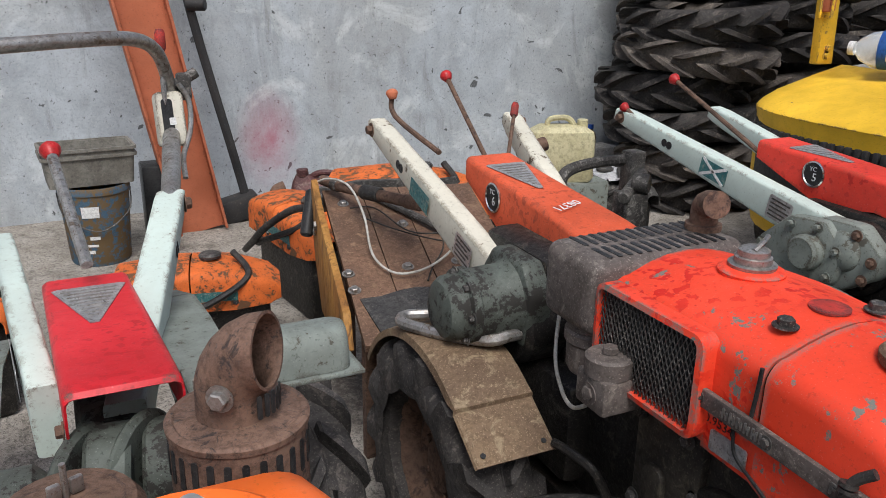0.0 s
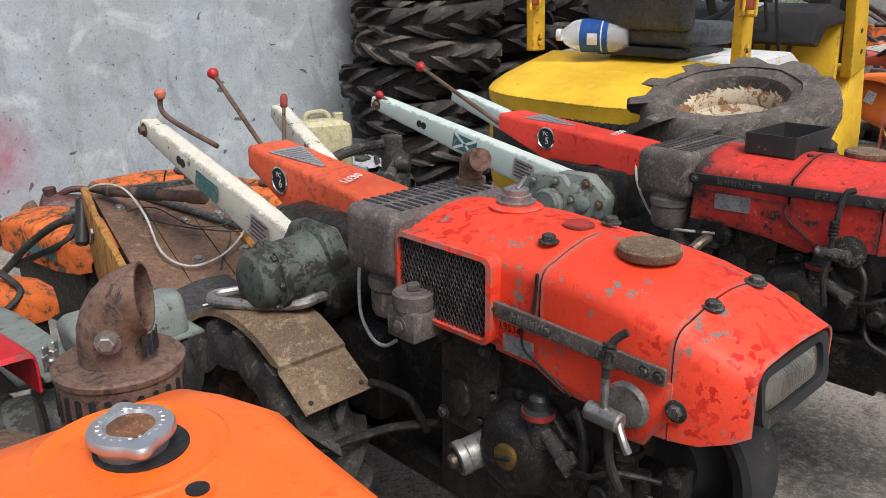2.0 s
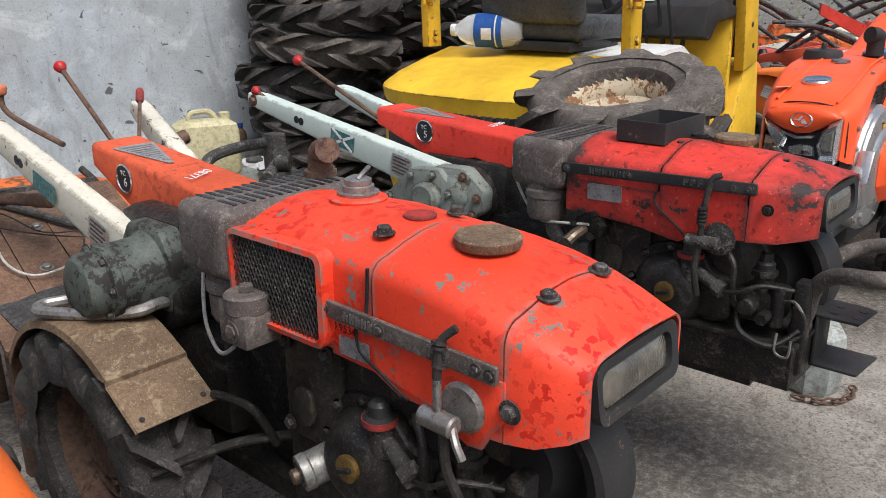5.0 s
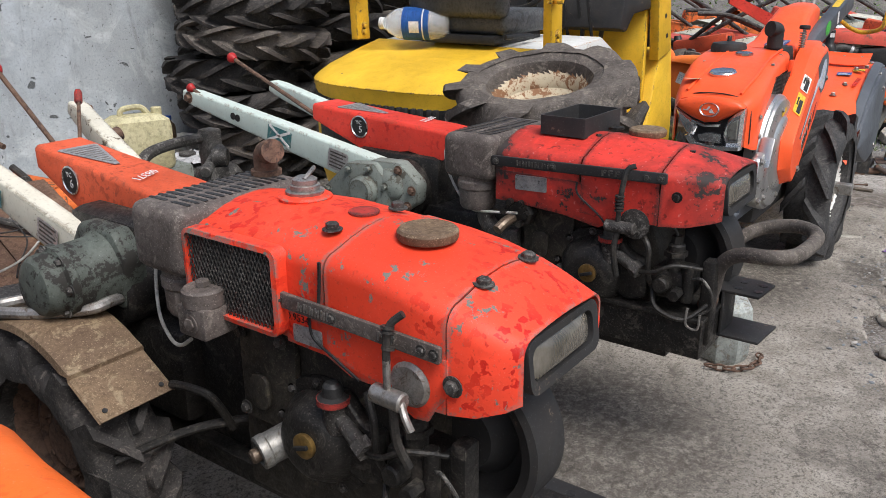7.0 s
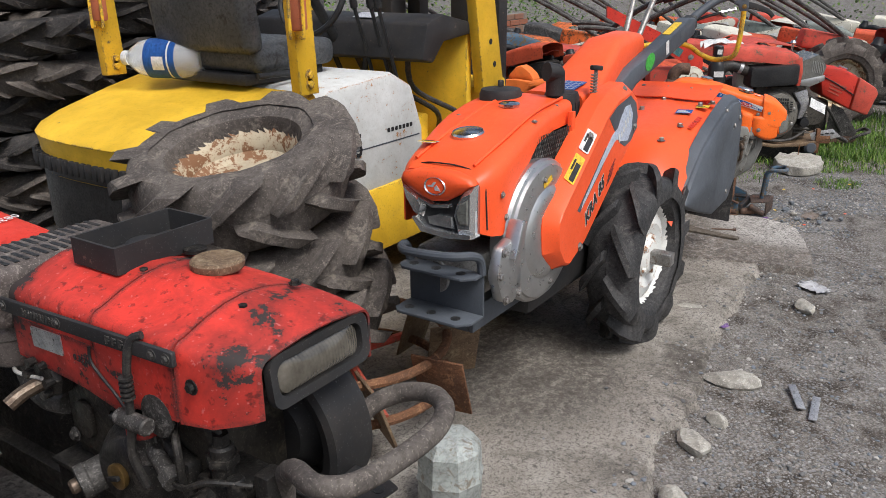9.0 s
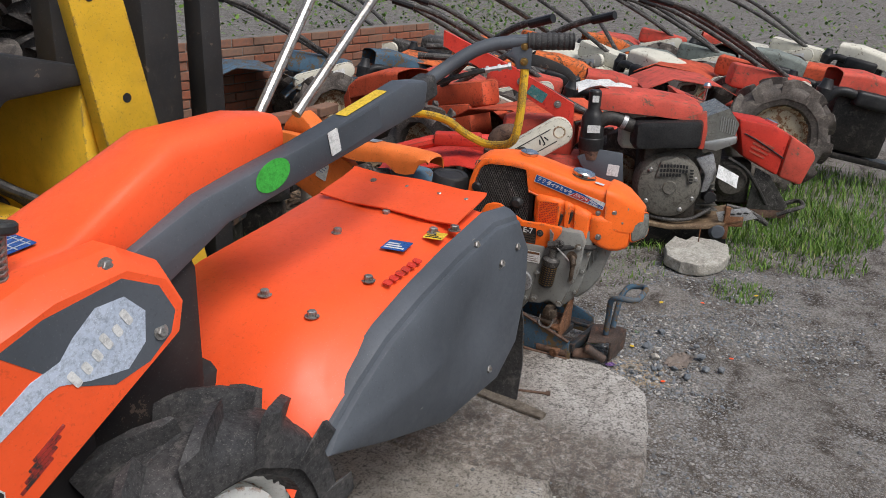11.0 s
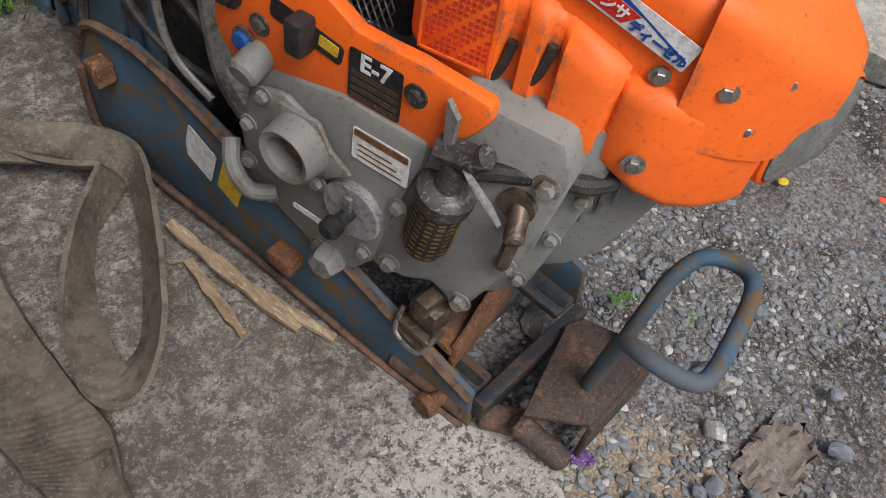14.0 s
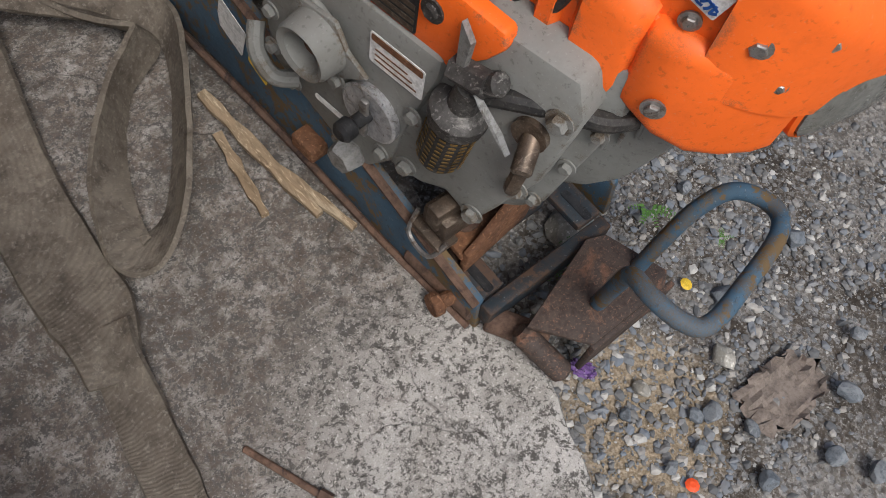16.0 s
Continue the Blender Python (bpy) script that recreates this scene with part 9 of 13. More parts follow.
    cyl(b, (5.150, 0.570, 0.405), (5.156, 0.535, 0.412), 0.013, n=6)
    part("fuel_tap", b, IRON, fb, "grimy metal fuel tap")
    for q0, q1 in (((5.148, 0.560, 0.408), (5.152, 0.563, 0.452)), ((5.148, 0.535, 0.400), (5.152, 0.500, 0.372))):
        b = bm_()
        loft(b, [[Vector(q0).lerp(Vector(q1), u) + Vector((dx, dy * w, dz * w)) for dx, dy, dz in ((-0.003, -0.006, -0.006), (0.003, -0.006, -0.006), (0.003, 0.006, 0.006), (-0.003, 0.006, 0.006))] for u, w in ((0, 0.6), (0.5, 0.9), (1, 1.15))])
        part("wing_lever", b, ALU, fb)
    b = bm_()
    tube(b, [(5.160, 0.545, 0.388), (5.172, 0.520, 0.398), (5.200, 0.482, 0.402), (5.222, 0.458, 0.398), (5.246, 0.445, 0.398)], 0.0095, 10)
    part("fuel_hose", b, HOSE, T, "black rubber fuel hose")
    b = bm_()
    for s0, z0 in ((0.311, 0.500), (0.3445, 0.512)):
        tube(b, [P2(s0, -0.014, z0), P2(s0 - 0.006, -0.016, z0 - 0.03), P2(s0 - 0.022, -0.014, z0 - 0.06)], 0.0048, 6)
    part("drain_pipe", b, HOSE, T)
    b = bm_()
    tube(b, [P2(0.300, -0.014, 0.452), P2(0.290, -0.016, 0.435), P2(0.285, -0.012, 0.425), (5.172, 0.548, 0.418)], 0.0045, 6)
    part("breather_hose", b, HOSE, T)
    # black air filter drum, pipe, elbow exhaust
    b = bm_()
    lathe(b, [(0, 0.0), (0.060, 0.0), (0.076, 0.010), (0.078, 0.070), (0.083, 0.073), (0.083, 0.082), (0.078, 0.085), (0.078, 0.094), (0.083, 0.097), (0.083, 0.105), (0.076, 0.109), (0.073, 0.190), (0.068, 0.199), (0.050, 0.201), (0.046, 0.196), (0, 0.197)], 36, pose(5.197, 1.012, 0.425, 6, 0, 0) @ Matrix.Diagonal((0.88, 0.88, 0.72, 1)))
    rough(b, 0.0015, 0.03)
    part("air_filter", b, BLACKP, T, "oily black air filter drum")
    b = bm_()
    lathe(b, [(0, 0.0), (0.045, 0.0), (0.048, 0.005), (0.048, 0.085), (0.04, 0.095), (0, 0.096)], 26, pose(5.42, 0.95, 0.54, 6, 0, 0))
    tube(b, [(5.42, 0.95, 0.62), (5.42, 0.945, 0.665), (5.435, 0.92, 0.69), (5.46, 0.88, 0.69)], 0.032, 12)
    part("muffler", b, RUST, T, "brown rusty muffler with bent outlet")
    b = bm_()
    tube(b, [(5.21, 0.98, 0.44), (5.20, 0.96, 0.40), (5.20, 0.91, 0.37), (5.20, 0.86, 0.36)], 0.028, 12)
    tube(b, [(5.18, 0.93, 0.35), (5.17, 0.90, 0.27), (5.17, 0.86, 0.23)], 0.02, 10)
    part("intake_pipe", b, ALU, T)
    b = bm_()
    tube(b, [(5.16, 0.87, 0.45), (5.14, 0.905, 0.455), (5.12, 0.94, 0.42), (5.12, 0.95, 0.35), (5.12, 0.93, 0.29), (5.13, 0.88, 0.255)], 0.005, 8)
    tube(b, [(5.16, 0.88, 0.44), (5.13, 0.92, 0.43), (5.13, 0.95, 0.43)], 0.004, 8)
    part("injector_pipe", b, STEEL, T)
    # rear: navy gearbox, orange handle base
    side_at = lambda x: face((x, 0, 0), (0, -1, 0), (0, 0, 1))
    b = bm_()
    prism(b, [(-1.44, 0.0), (-1.448, 0.337), (-1.41, 0.42), (-1.35, 0.49), (-1.30, 0.53), (-1.19, 0.53), (-1.15, 0.48), (-1.176, 0.34), (-1.11, 0.03), (-1.12, 0.0)], 0.15, side_at(5.365), 0.022)
    rough(b, 0.002, 0.06)
    gb = part("gearbox", b, BLUE_GEAR, T, "navy gearbox housing with rust and mud", 35)
    for out, x, d in (([(-1.43, 0.09), (-1.43, 0.30), (-1.39, 0.345), (-1.25, 0.345), (-1.20, 0.30), (-1.18, 0.15), (-1.20, 0.09)], 5.216, 0.020), ([(-1.37, 0.36), (-1.36, 0.45), (-1.32, 0.50), (-1.22, 0.50), (-1.18, 0.45), (-1.19, 0.36)], 5.217, 0.026)):
        b = bm_()
        prism(b, out, d, side_at(x), 0.009)
        part("cast_cover", b, BLUE_GEAR, gb, "bolted cast cover", 40)
    for y in (1.395, 1.325, 1.17):
        b = bm_()
        prism(b, [(-0.006, 0.02), (0.006, 0.02), (0.006, 0.40 - 0.5 * abs(y - 1.3)), (-0.006, 0.40 - 0.5 * abs(y - 1.3))], 0.016, side_at(5.214) @ pose(-y, 0, 0), 0.004)
        part("cast_rib", b, BLUE_GEAR, gb)
    b = bm_()
    prism(b, [(-1.655, 0.135), (-1.645, 0.121), (-1.575, 0.0), (-1.44, 0.0), (-1.44, 0.115)], 0.012, side_at(5.212), 0.004)
    part("rear_flange", b, BLUE_GEAR, gb, "navy rear flange plate")
    b = bm_()
    loft(b, [[(x, y, z + 0.022 * k) for y, z in ((1.668, 0.140), (1.60, 0.155), (1.50, 0.150), (1.44, 0.125))] + [(x, y, z) for y, z in ((1.44, 0.100), (1.50, 0.118), (1.60, 0.122), (1.655, 0.112))] for x, k in ((5.19, 0.6), (5.23, 1.2), (5.29, 1.3), (5.34, 0.8))])
    rough(b, 0.007, 0.035)
    part("mud_crust", b, FENDER, gb, "dried brown mud on the flange", 50)
    b = bm_()
    lathe(b, [(0, 0.03), (0.06, 0.03), (0.075, 0.022), (0.078, 0.01), (0.095, 0.008), (0.097, -0.02), (0, -0.02)], 32, face((5.195, 1.20, 0.34), (0, -1, 0), (0, 0, 1)))
    rough(b, 0.0015, 0.04)
    part("bearing_cover", b, BLUE_GEAR, gb, "round navy bearing cover", 40)
    b = bm_()
    prism(b, [(-1.14, 0.06), (-1.13, 0.30), (-1.05, 0.36), (-0.95, 0.33), (-0.90, 0.20), (-0.92, 0.06)], 0.14, face((5.36, 0, 0), (0, -1, 0), (0, 0, 1)), 0.02)
    part("clutch_housing", b, GRIME, T, "oily black clutch housing", 35)
    for k, q in enumerate(([(5.20, 1.10, 0.42), (5.16, 1.02, 0.36), (5.17, 0.94, 0.30), (5.20, 0.90, 0.24)], [(5.19, 1.12, 0.30), (5.14, 1.06, 0.30), (5.14, 0.98, 0.26), (5.19, 0.92, 0.20)], [(5.22, 1.30, 0.20), (5.15, 1.20, 0.12), (5.16, 1.06, 0.10), (5.20, 0.98, 0.14)])):
        b = bm_()
        tube(b, q, 0.006 + 0.002 * (k == 2), 8)
        part("hydraulic_hose", b, HOSE, T)
    b = bm_()
    cyl(b, (5.22, 1.235, 0.227), (5.09, 1.235, 0.227), 0.022, n=18, soft=0.003)
    cyl(b, (5.21, 1.235, 0.227), (5.16, 1.235, 0.227), 0.038, n=18, soft=0.008)
    part("axle_stub", b, RUST, gb, "rusty axle stub")
    b = bm_()
    for y, z in ((1.40, 0.30), (1.30, 0.44), (1.16, 0.42), (1.15, 0.20), (1.35, 0.10), (1.55, 0.12)):
        hexa(b, (5.198, y, z), (-1, 0, 0), 0.011, 0.012)
    part("bolt", b, IRON, gb)
    b = bm_()
    lathe(b, [(0, -0.03), (0.027, -0.03), (0.029, 0.02), (0.037, 0.02), (0.039, 0.0), (0.052, -0.004), (0.054, -0.016), (0, -0.02)], 24, face((5.135, 1.347, 0.502), (0.25, -1, 0), (0, 0, 1)))
    cyl(b, (5.14, 1.345, 0.50), (5.24, 1.31, 0.485), 0.042, n=20, soft=0.01)
    for a in (0.6, 2.2, 3.9, 5.3):
        hexa(b, (5.133, 1.347 + 0.050 * math.cos(a), 0.502 + 0.050 * math.sin(a)), (-1, -0.25, 0), 0.010, 0.014)
    rough(b, 0.0015, 0.02)
    part("pipe_socket", b, IRON, gb, "open grimy pipe socket")
    b = bm_()
    prism(b, [(-2.15, 0.563), (-1.95, 0.590), (-1.828, 0.601), (-1.712, 0.595), (-1.60, 0.566), (-1.483, 0.528), (-1.435, 0.485), (-1.422, 0.445), (-1.440, 0.36), (-1.463, 0.323), (-1.490, 0.295), (-1.525, 0.290), (-1.62, 0.325), (-1.78, 0.389), (-2.023, 0.475), (-2.15, 0.50)], 0.045, side_at(5.25), 0.007)
    ar = part("handle_arm", b, ORANGE_FADED, T, "orange sheet handle arm", 35)
    ml = side_at(5.2042)
    b = bm_()
    prism(b, rrect(-0.028, 0.028, -0.036, 0.036, 0.004, 2), 0.0014, ml @ pose(-1.62, 0.473, 0, 0, 0, -18))
    lb = part("inspection_label", b, PAPER_W, ar, "white paper label")
    b = bm_()
    for k in range(3):
        prism(b, rrect(-0.020, 0.020 - 0.006 * k, -0.001, 0.001, 0.0004, 1), 0.0022, ml @ pose(-1.62, 0.473, 0, 0, 0, -18) @ pose(0, 0.018 - 0.012 * k, 0))
    part("label_text", b, BLUEINK, lb)
    b = bm_()
    prism(b, rrect(-0.033, 0.033, -0.017, 0.017, 0.002, 1), 0.0014, ml @ pose(-1.76, 0.517, 0, 0, 0, -20))
    part("name_plate", b, CHARCOAL, ar, "small dark name plate")
    b = bm_()
    hexa(b, (5.205, 1.505, 0.322), (-1, 0, 0), 0.010, 0.010)
    part("arm_bolt", b, IRON, ar)
    b = bm_()
    shell(b, [[(5.168, y, zl), (5.169, y, zl * 0.5 + zt * 0.5), (5.174, y, zt - 0.012), (5.186, y, zt - 0.002), (5.21, y, zt + 0.003), (5.245, y, zt + 0.003), (5.264, y, zt - 0.003), (5.274, y, zt - 0.014), (5.278, y, zt - 0.05)] for y, zl, zt in ((1.70, 0.574, 0.600), (1.664, 0.578, 0.609), (1.603, 0.576, 0.616), (1.509, 0.561, 0.622), (1.404, 0.552, 0.624), (1.30, 0.566, 0.624), (1.273, 0.568, 0.624), (1.253, 0.556, 0.624), (1.226, 0.537, 0.623), (1.181, 0.537, 0.622), (1.142, 0.546, 0.620), (1.118, 0.585, 0.618), (1.09, 0.597, 0.613), (1.082, 0.597, 0.604))], 0.004)
    rough(b, 0.0015, 0.07)
    gc = part("gear_cover", b, ORANGE_FADED, T, "faded orange gear cover", 40)
    b = bm_()
    prism(b, [(-0.055, -0.022), (0.055, -0.022), (0.055, 0.022), (-0.055, 0.022)], 0.001, face((5.225, 1.40, 0.6285), (0, -1, 0), (1, 0, 0)))
    part("cover_label", b, TINPL, gc, "bent pale plate on the cover")
    b = bm_()
    prism(b, [(-1.90, 0.590), (-1.887, 0.623), (-1.845, 0.664), (-1.813, 0.676), (-1.775, 0.655), (-1.74, 0.627), (-1.725, 0.600), (-1.73, 0.58)], 0.09, side_at(5.36), 0.012)
    part("lever_hump", b, ORANGE_FADED, ar, "rounded orange lever bracket", 40)
    # navy frame rails
    RM = Matrix.Translation((5.115, 1.1, 0)) @ Matrix.Rotation(radians(4.6), 4, "Z") @ Matrix.Translation((-5.115, -1.1, 0))
    b = bm_()
    out = [(-1.145, 0.17), (-1.10, 0.235), (-1.02, 0.25), (-0.95, 0.238), (-0.85, 0.205), (-0.70, 0.155), (-0.58, 0.11), (-0.47, 0.07), (-0.462, 0.0), (-0.60, 0.004), (-0.85, 0.03), (-1.02, 0.035), (-1.12, 0.004), (-1.145, 0.05)]
    prism(b, out, 0.012, RM @ face((5.122, 0, 0), (0, -1, 0), (0, 0, 1)), 0.003)
    rl = part("frame_rail", b, BLUE_OLD, T, "navy steel rail with rusty edges")
    b = bm_()
    rim = [(5.108, 1.14, 0.17), (5.106, 1.10, 0.238), (5.106, 1.02, 0.253), (5.106, 0.95, 0.241), (5.106, 0.85, 0.208), (5.106, 0.70, 0.158), (5.106, 0.58, 0.112), (5.106, 0.47, 0.072)]
    tube(b, [RM @ Vector(q) for q in rim], 0.006, 6)
    tube(b, [RM @ Vector(q) for q in ((5.106, 1.14, 0.15), (5.106, 1.13, 0.04), (5.106, 1.05, 0.028), (5.106, 0.85, 0.026), (5.106, 0.62, 0.008), (5.106, 0.47, 0.006))], 0.006, 6)
    part("rail_flange", b, RUST, rl)
    b = bm_()
    prism(b, out, 0.012, RM @ face((5.372, 0, 0), (0, -1, 0), (0, 0, 1)), 0.003)
    part("frame_rail", b, BLUE_OLD, T)
    s = sticker(rl, RM @ Vector((5.1085, 0.91, 0.150)), (0, -1, -0.32), (0, 0, 1), 0.055, 0.06, PAPER_W, "notice_label", "pale blue notice label")
    sticker(rl, RM @ Vector((5.1085, 0.858, 0.133)), (0, -1, -0.32), (0, 0, 1), 0.04, 0.06, PAPER_Y, "caution_label", "orange-yellow caution label")
    b = bm_()
    box(b, (5.085, 0.735, 0.075), (5.112, 0.775, 0.098), 0.003, RM)
    box(b, (5.085, 1.06, 0.17), (5.112, 1.09, 0.20), 0.003)
    part("rail_clip", b, RUSTO, rl, "rusty bent clip")
    b = bm_()
    box(b, (5.15, 0.535, 0.135), (5.19, 0.575, 0.170), 0.005)
    box(b, (5.145, 0.545, 0.150), (5.195, 0.565, 0.185), 0.004)
    box(b, (5.14, 0.53, 0.125), (5.17, 0.58, 0.135), 0.003)
    part("latch", b, COPPER, rl, "grimy brass-coloured latch")
    b = bm_()
    tube(b, [(5.15, 0.58, 0.15), (5.135, 0.575, 0.12), (5.135, 0.54, 0.115), (5.15, 0.53, 0.145)], 0.003, 6)
    part("latch_wire", b, STEEL, rl)
    # front tray, mount, plate and bumper loop
    b = bm_()
    box(b, (5.165, 0.452, 0.03), (5.37, 0.472, 0.065), 0.004)
    tray = part("front_bar", b, BLUE_GRIME, T, "dark navy front cross bar")
    for lo, hi in (((5.165, 0.474, 0.055), (5.205, 0.60, 0.068)), ((5.33, 0.474, 0.055), (5.37, 0.60, 0.068)), ((5.207, 0.53, 0.04), (5.328, 0.55, 0.065))):
        b = bm_()
        box(b, lo, hi, 0.004)
        part("tray_bar", b, BLUE_GRIME, tray)
    b = bm_()
    for x in (5.185, 5.35):
        prism(b, rrect(-0.006, 0.006, -0.025, 0.025, 0.005, 3), 0.001, pose(x, 0.50, 0.0682))
    part("slot", b, INK_SHADE, tray)
    b = bm_()
    cyl(b, (5.162, 0.59, 0.024), (5.172, 0.475, 0.024), 0.017, n=14, soft=0.003)
    part("side_tube", b, RUST, tray)
    b = bm_()
    cyl(b, (5.175, 0.462, 0.028), (5.215, 0.395, 0.028), 0.017, n=14, soft=0.003)
    part("draw_tube", b, RUST, tray)
    b = bm_()
    prism(b, [(5.172, 0.570), (5.170, 0.520), (5.182, 0.515), (5.262, 0.525), (5.30, 0.54), (5.30, 0.60), (5.20, 0.60)], 0.012, pose(0, 0, 0.092), 0.003)
    prism(b, [(0, -0.03), (0.115, -0.03), (0.135, 0.09), (0.115, 0.10), (0.02, 0.02), (0, 0.012)], 0.010, face((5.172, 0.522, 0.098), (0.985, 0.12, 0), (0, 0, 1)), 0.003)
    mt = part("engine_mount", b, RUSTO, T, "rust-stained engine mount")
    b = bm_()
    hexa(b, (5.205, 0.556, 0.104), (0, 0, 1), 0.012, 0.018)
    part("mount_bolt", b, RUST, mt)
    b = bm_()
    cyl(b, (5.175, 0.505, 0.030), (5.135, 0.512, 0.030), 0.010, n=10, soft=0.002)
    cyl(b, (5.142, 0.511, 0.030), (5.128, 0.513, 0.030), 0.016, n=10, soft=0.002)
    part("hitch_pin", b, RUSTO, T, "rusty hitch pin")
    b = bm_()
    prism(b, [(5.185, 0.415), (5.32, 0.455), (5.345, 0.445), (5.372, 0.365), (5.355, 0.352), (5.232, 0.352)], 0.008, pose(0, 0, 0.072), 0.002)
    prism(b, [(0.0, -0.068), (0.125, -0.068), (0.14, -0.05), (0.14, 0.004), (0.0, 0.004)], 0.008, face((5.228, 0.354, 0.074), (1, 0.0, 0), (0, 0, 1)), 0.002)
    cyl(b, (5.182, 0.42, 0.06), (5.205, 0.352, 0.02), 0.015, n=12, soft=0.005)
    part("hitch_plate", b, HITCH, T, "rusty brown folded hitch plate")
    b = bm_()
    tube(b, [(5.270, 0.385, 0.085), (5.262, 0.378, 0.16), (5.245, 0.368, 0.222), (5.232, 0.338, 0.243), (5.236, 0.303, 0.245), (5.255, 0.284, 0.243), (5.315, 0.289, 0.236), (5.405, 0.307, 0.228), (5.430, 0.335, 0.222), (5.415, 0.372, 0.215), (5.385, 0.386, 0.185), (5.362, 0.389, 0.13), (5.345, 0.39, 0.08)], 0.0100, 12, 8)
    part("bumper_loop", b, BLUE_OLD, T, "bent blue-painted tube loop, worn to steel")
    return T


tiller_frame()


# ---- the crimson-covered tractor nearest the camera's start ----
def tiller_left():
    T = site("walking_tractor", "walking tractor with crimson cover, mint beams and bright orange tank", "tractor", pose(0.1, 0.7, 0), "parked walking tractors")
    # orange tank hood
    b = bm_()
    rings = []
    for y, x0, x1, z0, z1, r in ((0.565, 0.02, 0.235, 0.66, 0.772, 0.03), (0.548, -0.03, 0.252, 0.64, 0.792, 0.045), (0.50, -0.06, 0.262, 0.63, 0.802, 0.05), (0.44, -0.07, 0.278, 0.63, 0.804, 0.05), (0.37, -0.07, 0.268, 0.63, 0.803, 0.05), (0.25, -0.07, 0.262, 0.63, 0.796, 0.05), (0.12, -0.06, 0.262, 0.63, 0.785, 0.05), (0.07, -0.03, 0.25, 0.65, 0.765, 0.05)):
        rings.append([(x, y, z) for x, z in rrect(x0, x1, z0, z1, (0.01, 0.01, r, r), 6)])
    loft(b, rings)
    rough(b, 0.003, 0.09)
    tk = part("tank_hood", b, ORANGE, T, "bright orange tank hood, damp and lightly dented", 60)
    b = bm_()
    lathe(b, [(0.058, -0.004), (0.07, 0.003), (0.076, 0.003), (0.086, -0.004)], 40, pose(0.131, 0.452, 0.802))
    lathe(b, [(0.035, -0.004), (0.045, 0.004), (0.055, -0.004)], 40, pose(0.150, 0.255, 0.799))
    part("pressed_ring", b, ORANGE, tk)
    b = bm_()
    lathe(b, [(0, 0), (0.038, 0), (0.038, 0.0012), (0, 0.0012)], 30, pose(0.138, 0.448, 0.8035))
    lathe(b, [(0, 0), (0.009, 0), (0.009, 0.0012), (0, 0.0012)], 20, pose(0.142, 0.362, 0.8035))
    part("hood_hole", b, INK_SHADE, tk)
    b = bm_()
    lobes = []
    for k in range(72):
        a = 2 * math.pi * k / 72
        r = 0.0350 + 0.010 * max(0, math.cos(a - radians(78))) ** 30 + 0.010 * max(0, math.cos(a - radians(258))) ** 30
        lobes.append((r * math.cos(a), r * math.sin(a)))
    loft(b, [[(x * k, y * k, z) for x, y in lobes] for k, z in ((0.96, 0.0), (1.0, 0.002), (1.0, 0.007), (0.96, 0.0095), (0.80, 0.0105), (0.62, 0.0115), (0.56, 0.0095), (0.50, 0.0075))], m=pose(0.133, 0.452, 0.815))
    lathe(b, [(0, 0), (0.028, 0), (0.029, 0.014), (0, 0.014)], 26, pose(0.133, 0.452, 0.803))
    rc = part("radiator_cap", b, ZINC, tk, "lobed zinc radiator cap with a rusty centre", 40)
    b = bm_()
    for k in range(22):
        a = 2 * math.pi * k / 22
        box(b, (0.0235, -0.0014, 0.0100), (0.0270, 0.0014, 0.0118), 0.0004, pose(0.133, 0.452, 0.815) @ Matrix.Rotation(a, 4, "Z"), 1)
    part("embossed_mark", b, ZINC, rc)
    b = bm_()
    lathe(b, [(0, 0.003), (0.006, 0.003), (0.008, 0.001), (0.020, 0.0005), (0.0205, 0.0), (0, 0.0)], 24, pose(0.133, 0.452, 0.8235))
    part("cap_rust", b, RUSTO, rc)
    b = bm_()
    lathe(b, [(0, 0), (0.036, 0), (0.038, 0.004), (0.038, 0.012), (0.033, 0.015), (0, 0.013)], 34, pose(0.150, 0.255, 0.798))
    part("fuel_cap", b, FENDER, tk, "brown fuel cap")
    # muffler
    MX, MY, MR = 0.210, 0.665, 0.0655
    b = bm_()
    lathe(b, [(0, 0.62), (MR - 0.004, 0.62), (MR, 0.63), (MR, 0.7755), (MR + 0.002, 0.776), (MR + 0.0025, 0.782), (MR, 0.7845), (MR - 0.005, 0.785), (MR - 0.007, 0.7835), (MR - 0.03, 0.784), (0, 0.785)], 48, pose(MX, MY, 0))
    rough(b, 0.0008, 0.03)
    mf = part("muffler_can", b, RUST_LID, T, "rusty slotted muffler can")
    b = bm_()
    for k in range(26):
        a = 2 * math.pi * k / 26
        p = Vector((MX + (MR - 0.0005) * math.cos(a), MY + (MR - 0.0005) * math.sin(a), 0.750))
        prism(b, rrect(-0.0034, 0.0034, -0.017, 0.017, 0.0025, 2), 0.0014, face(p, (-math.sin(a), math.cos(a), 0), (0, 0, 1)))
    part("slot", b, INK_SHADE, mf)
    b = bm_()
    # hooded outlet: a bent sheet tube, open to one side
    rings = []
    out, up_ = Vector((0.80, -0.60, 0)), Vector((0, 0, 1))
    side = out.cross(up_)
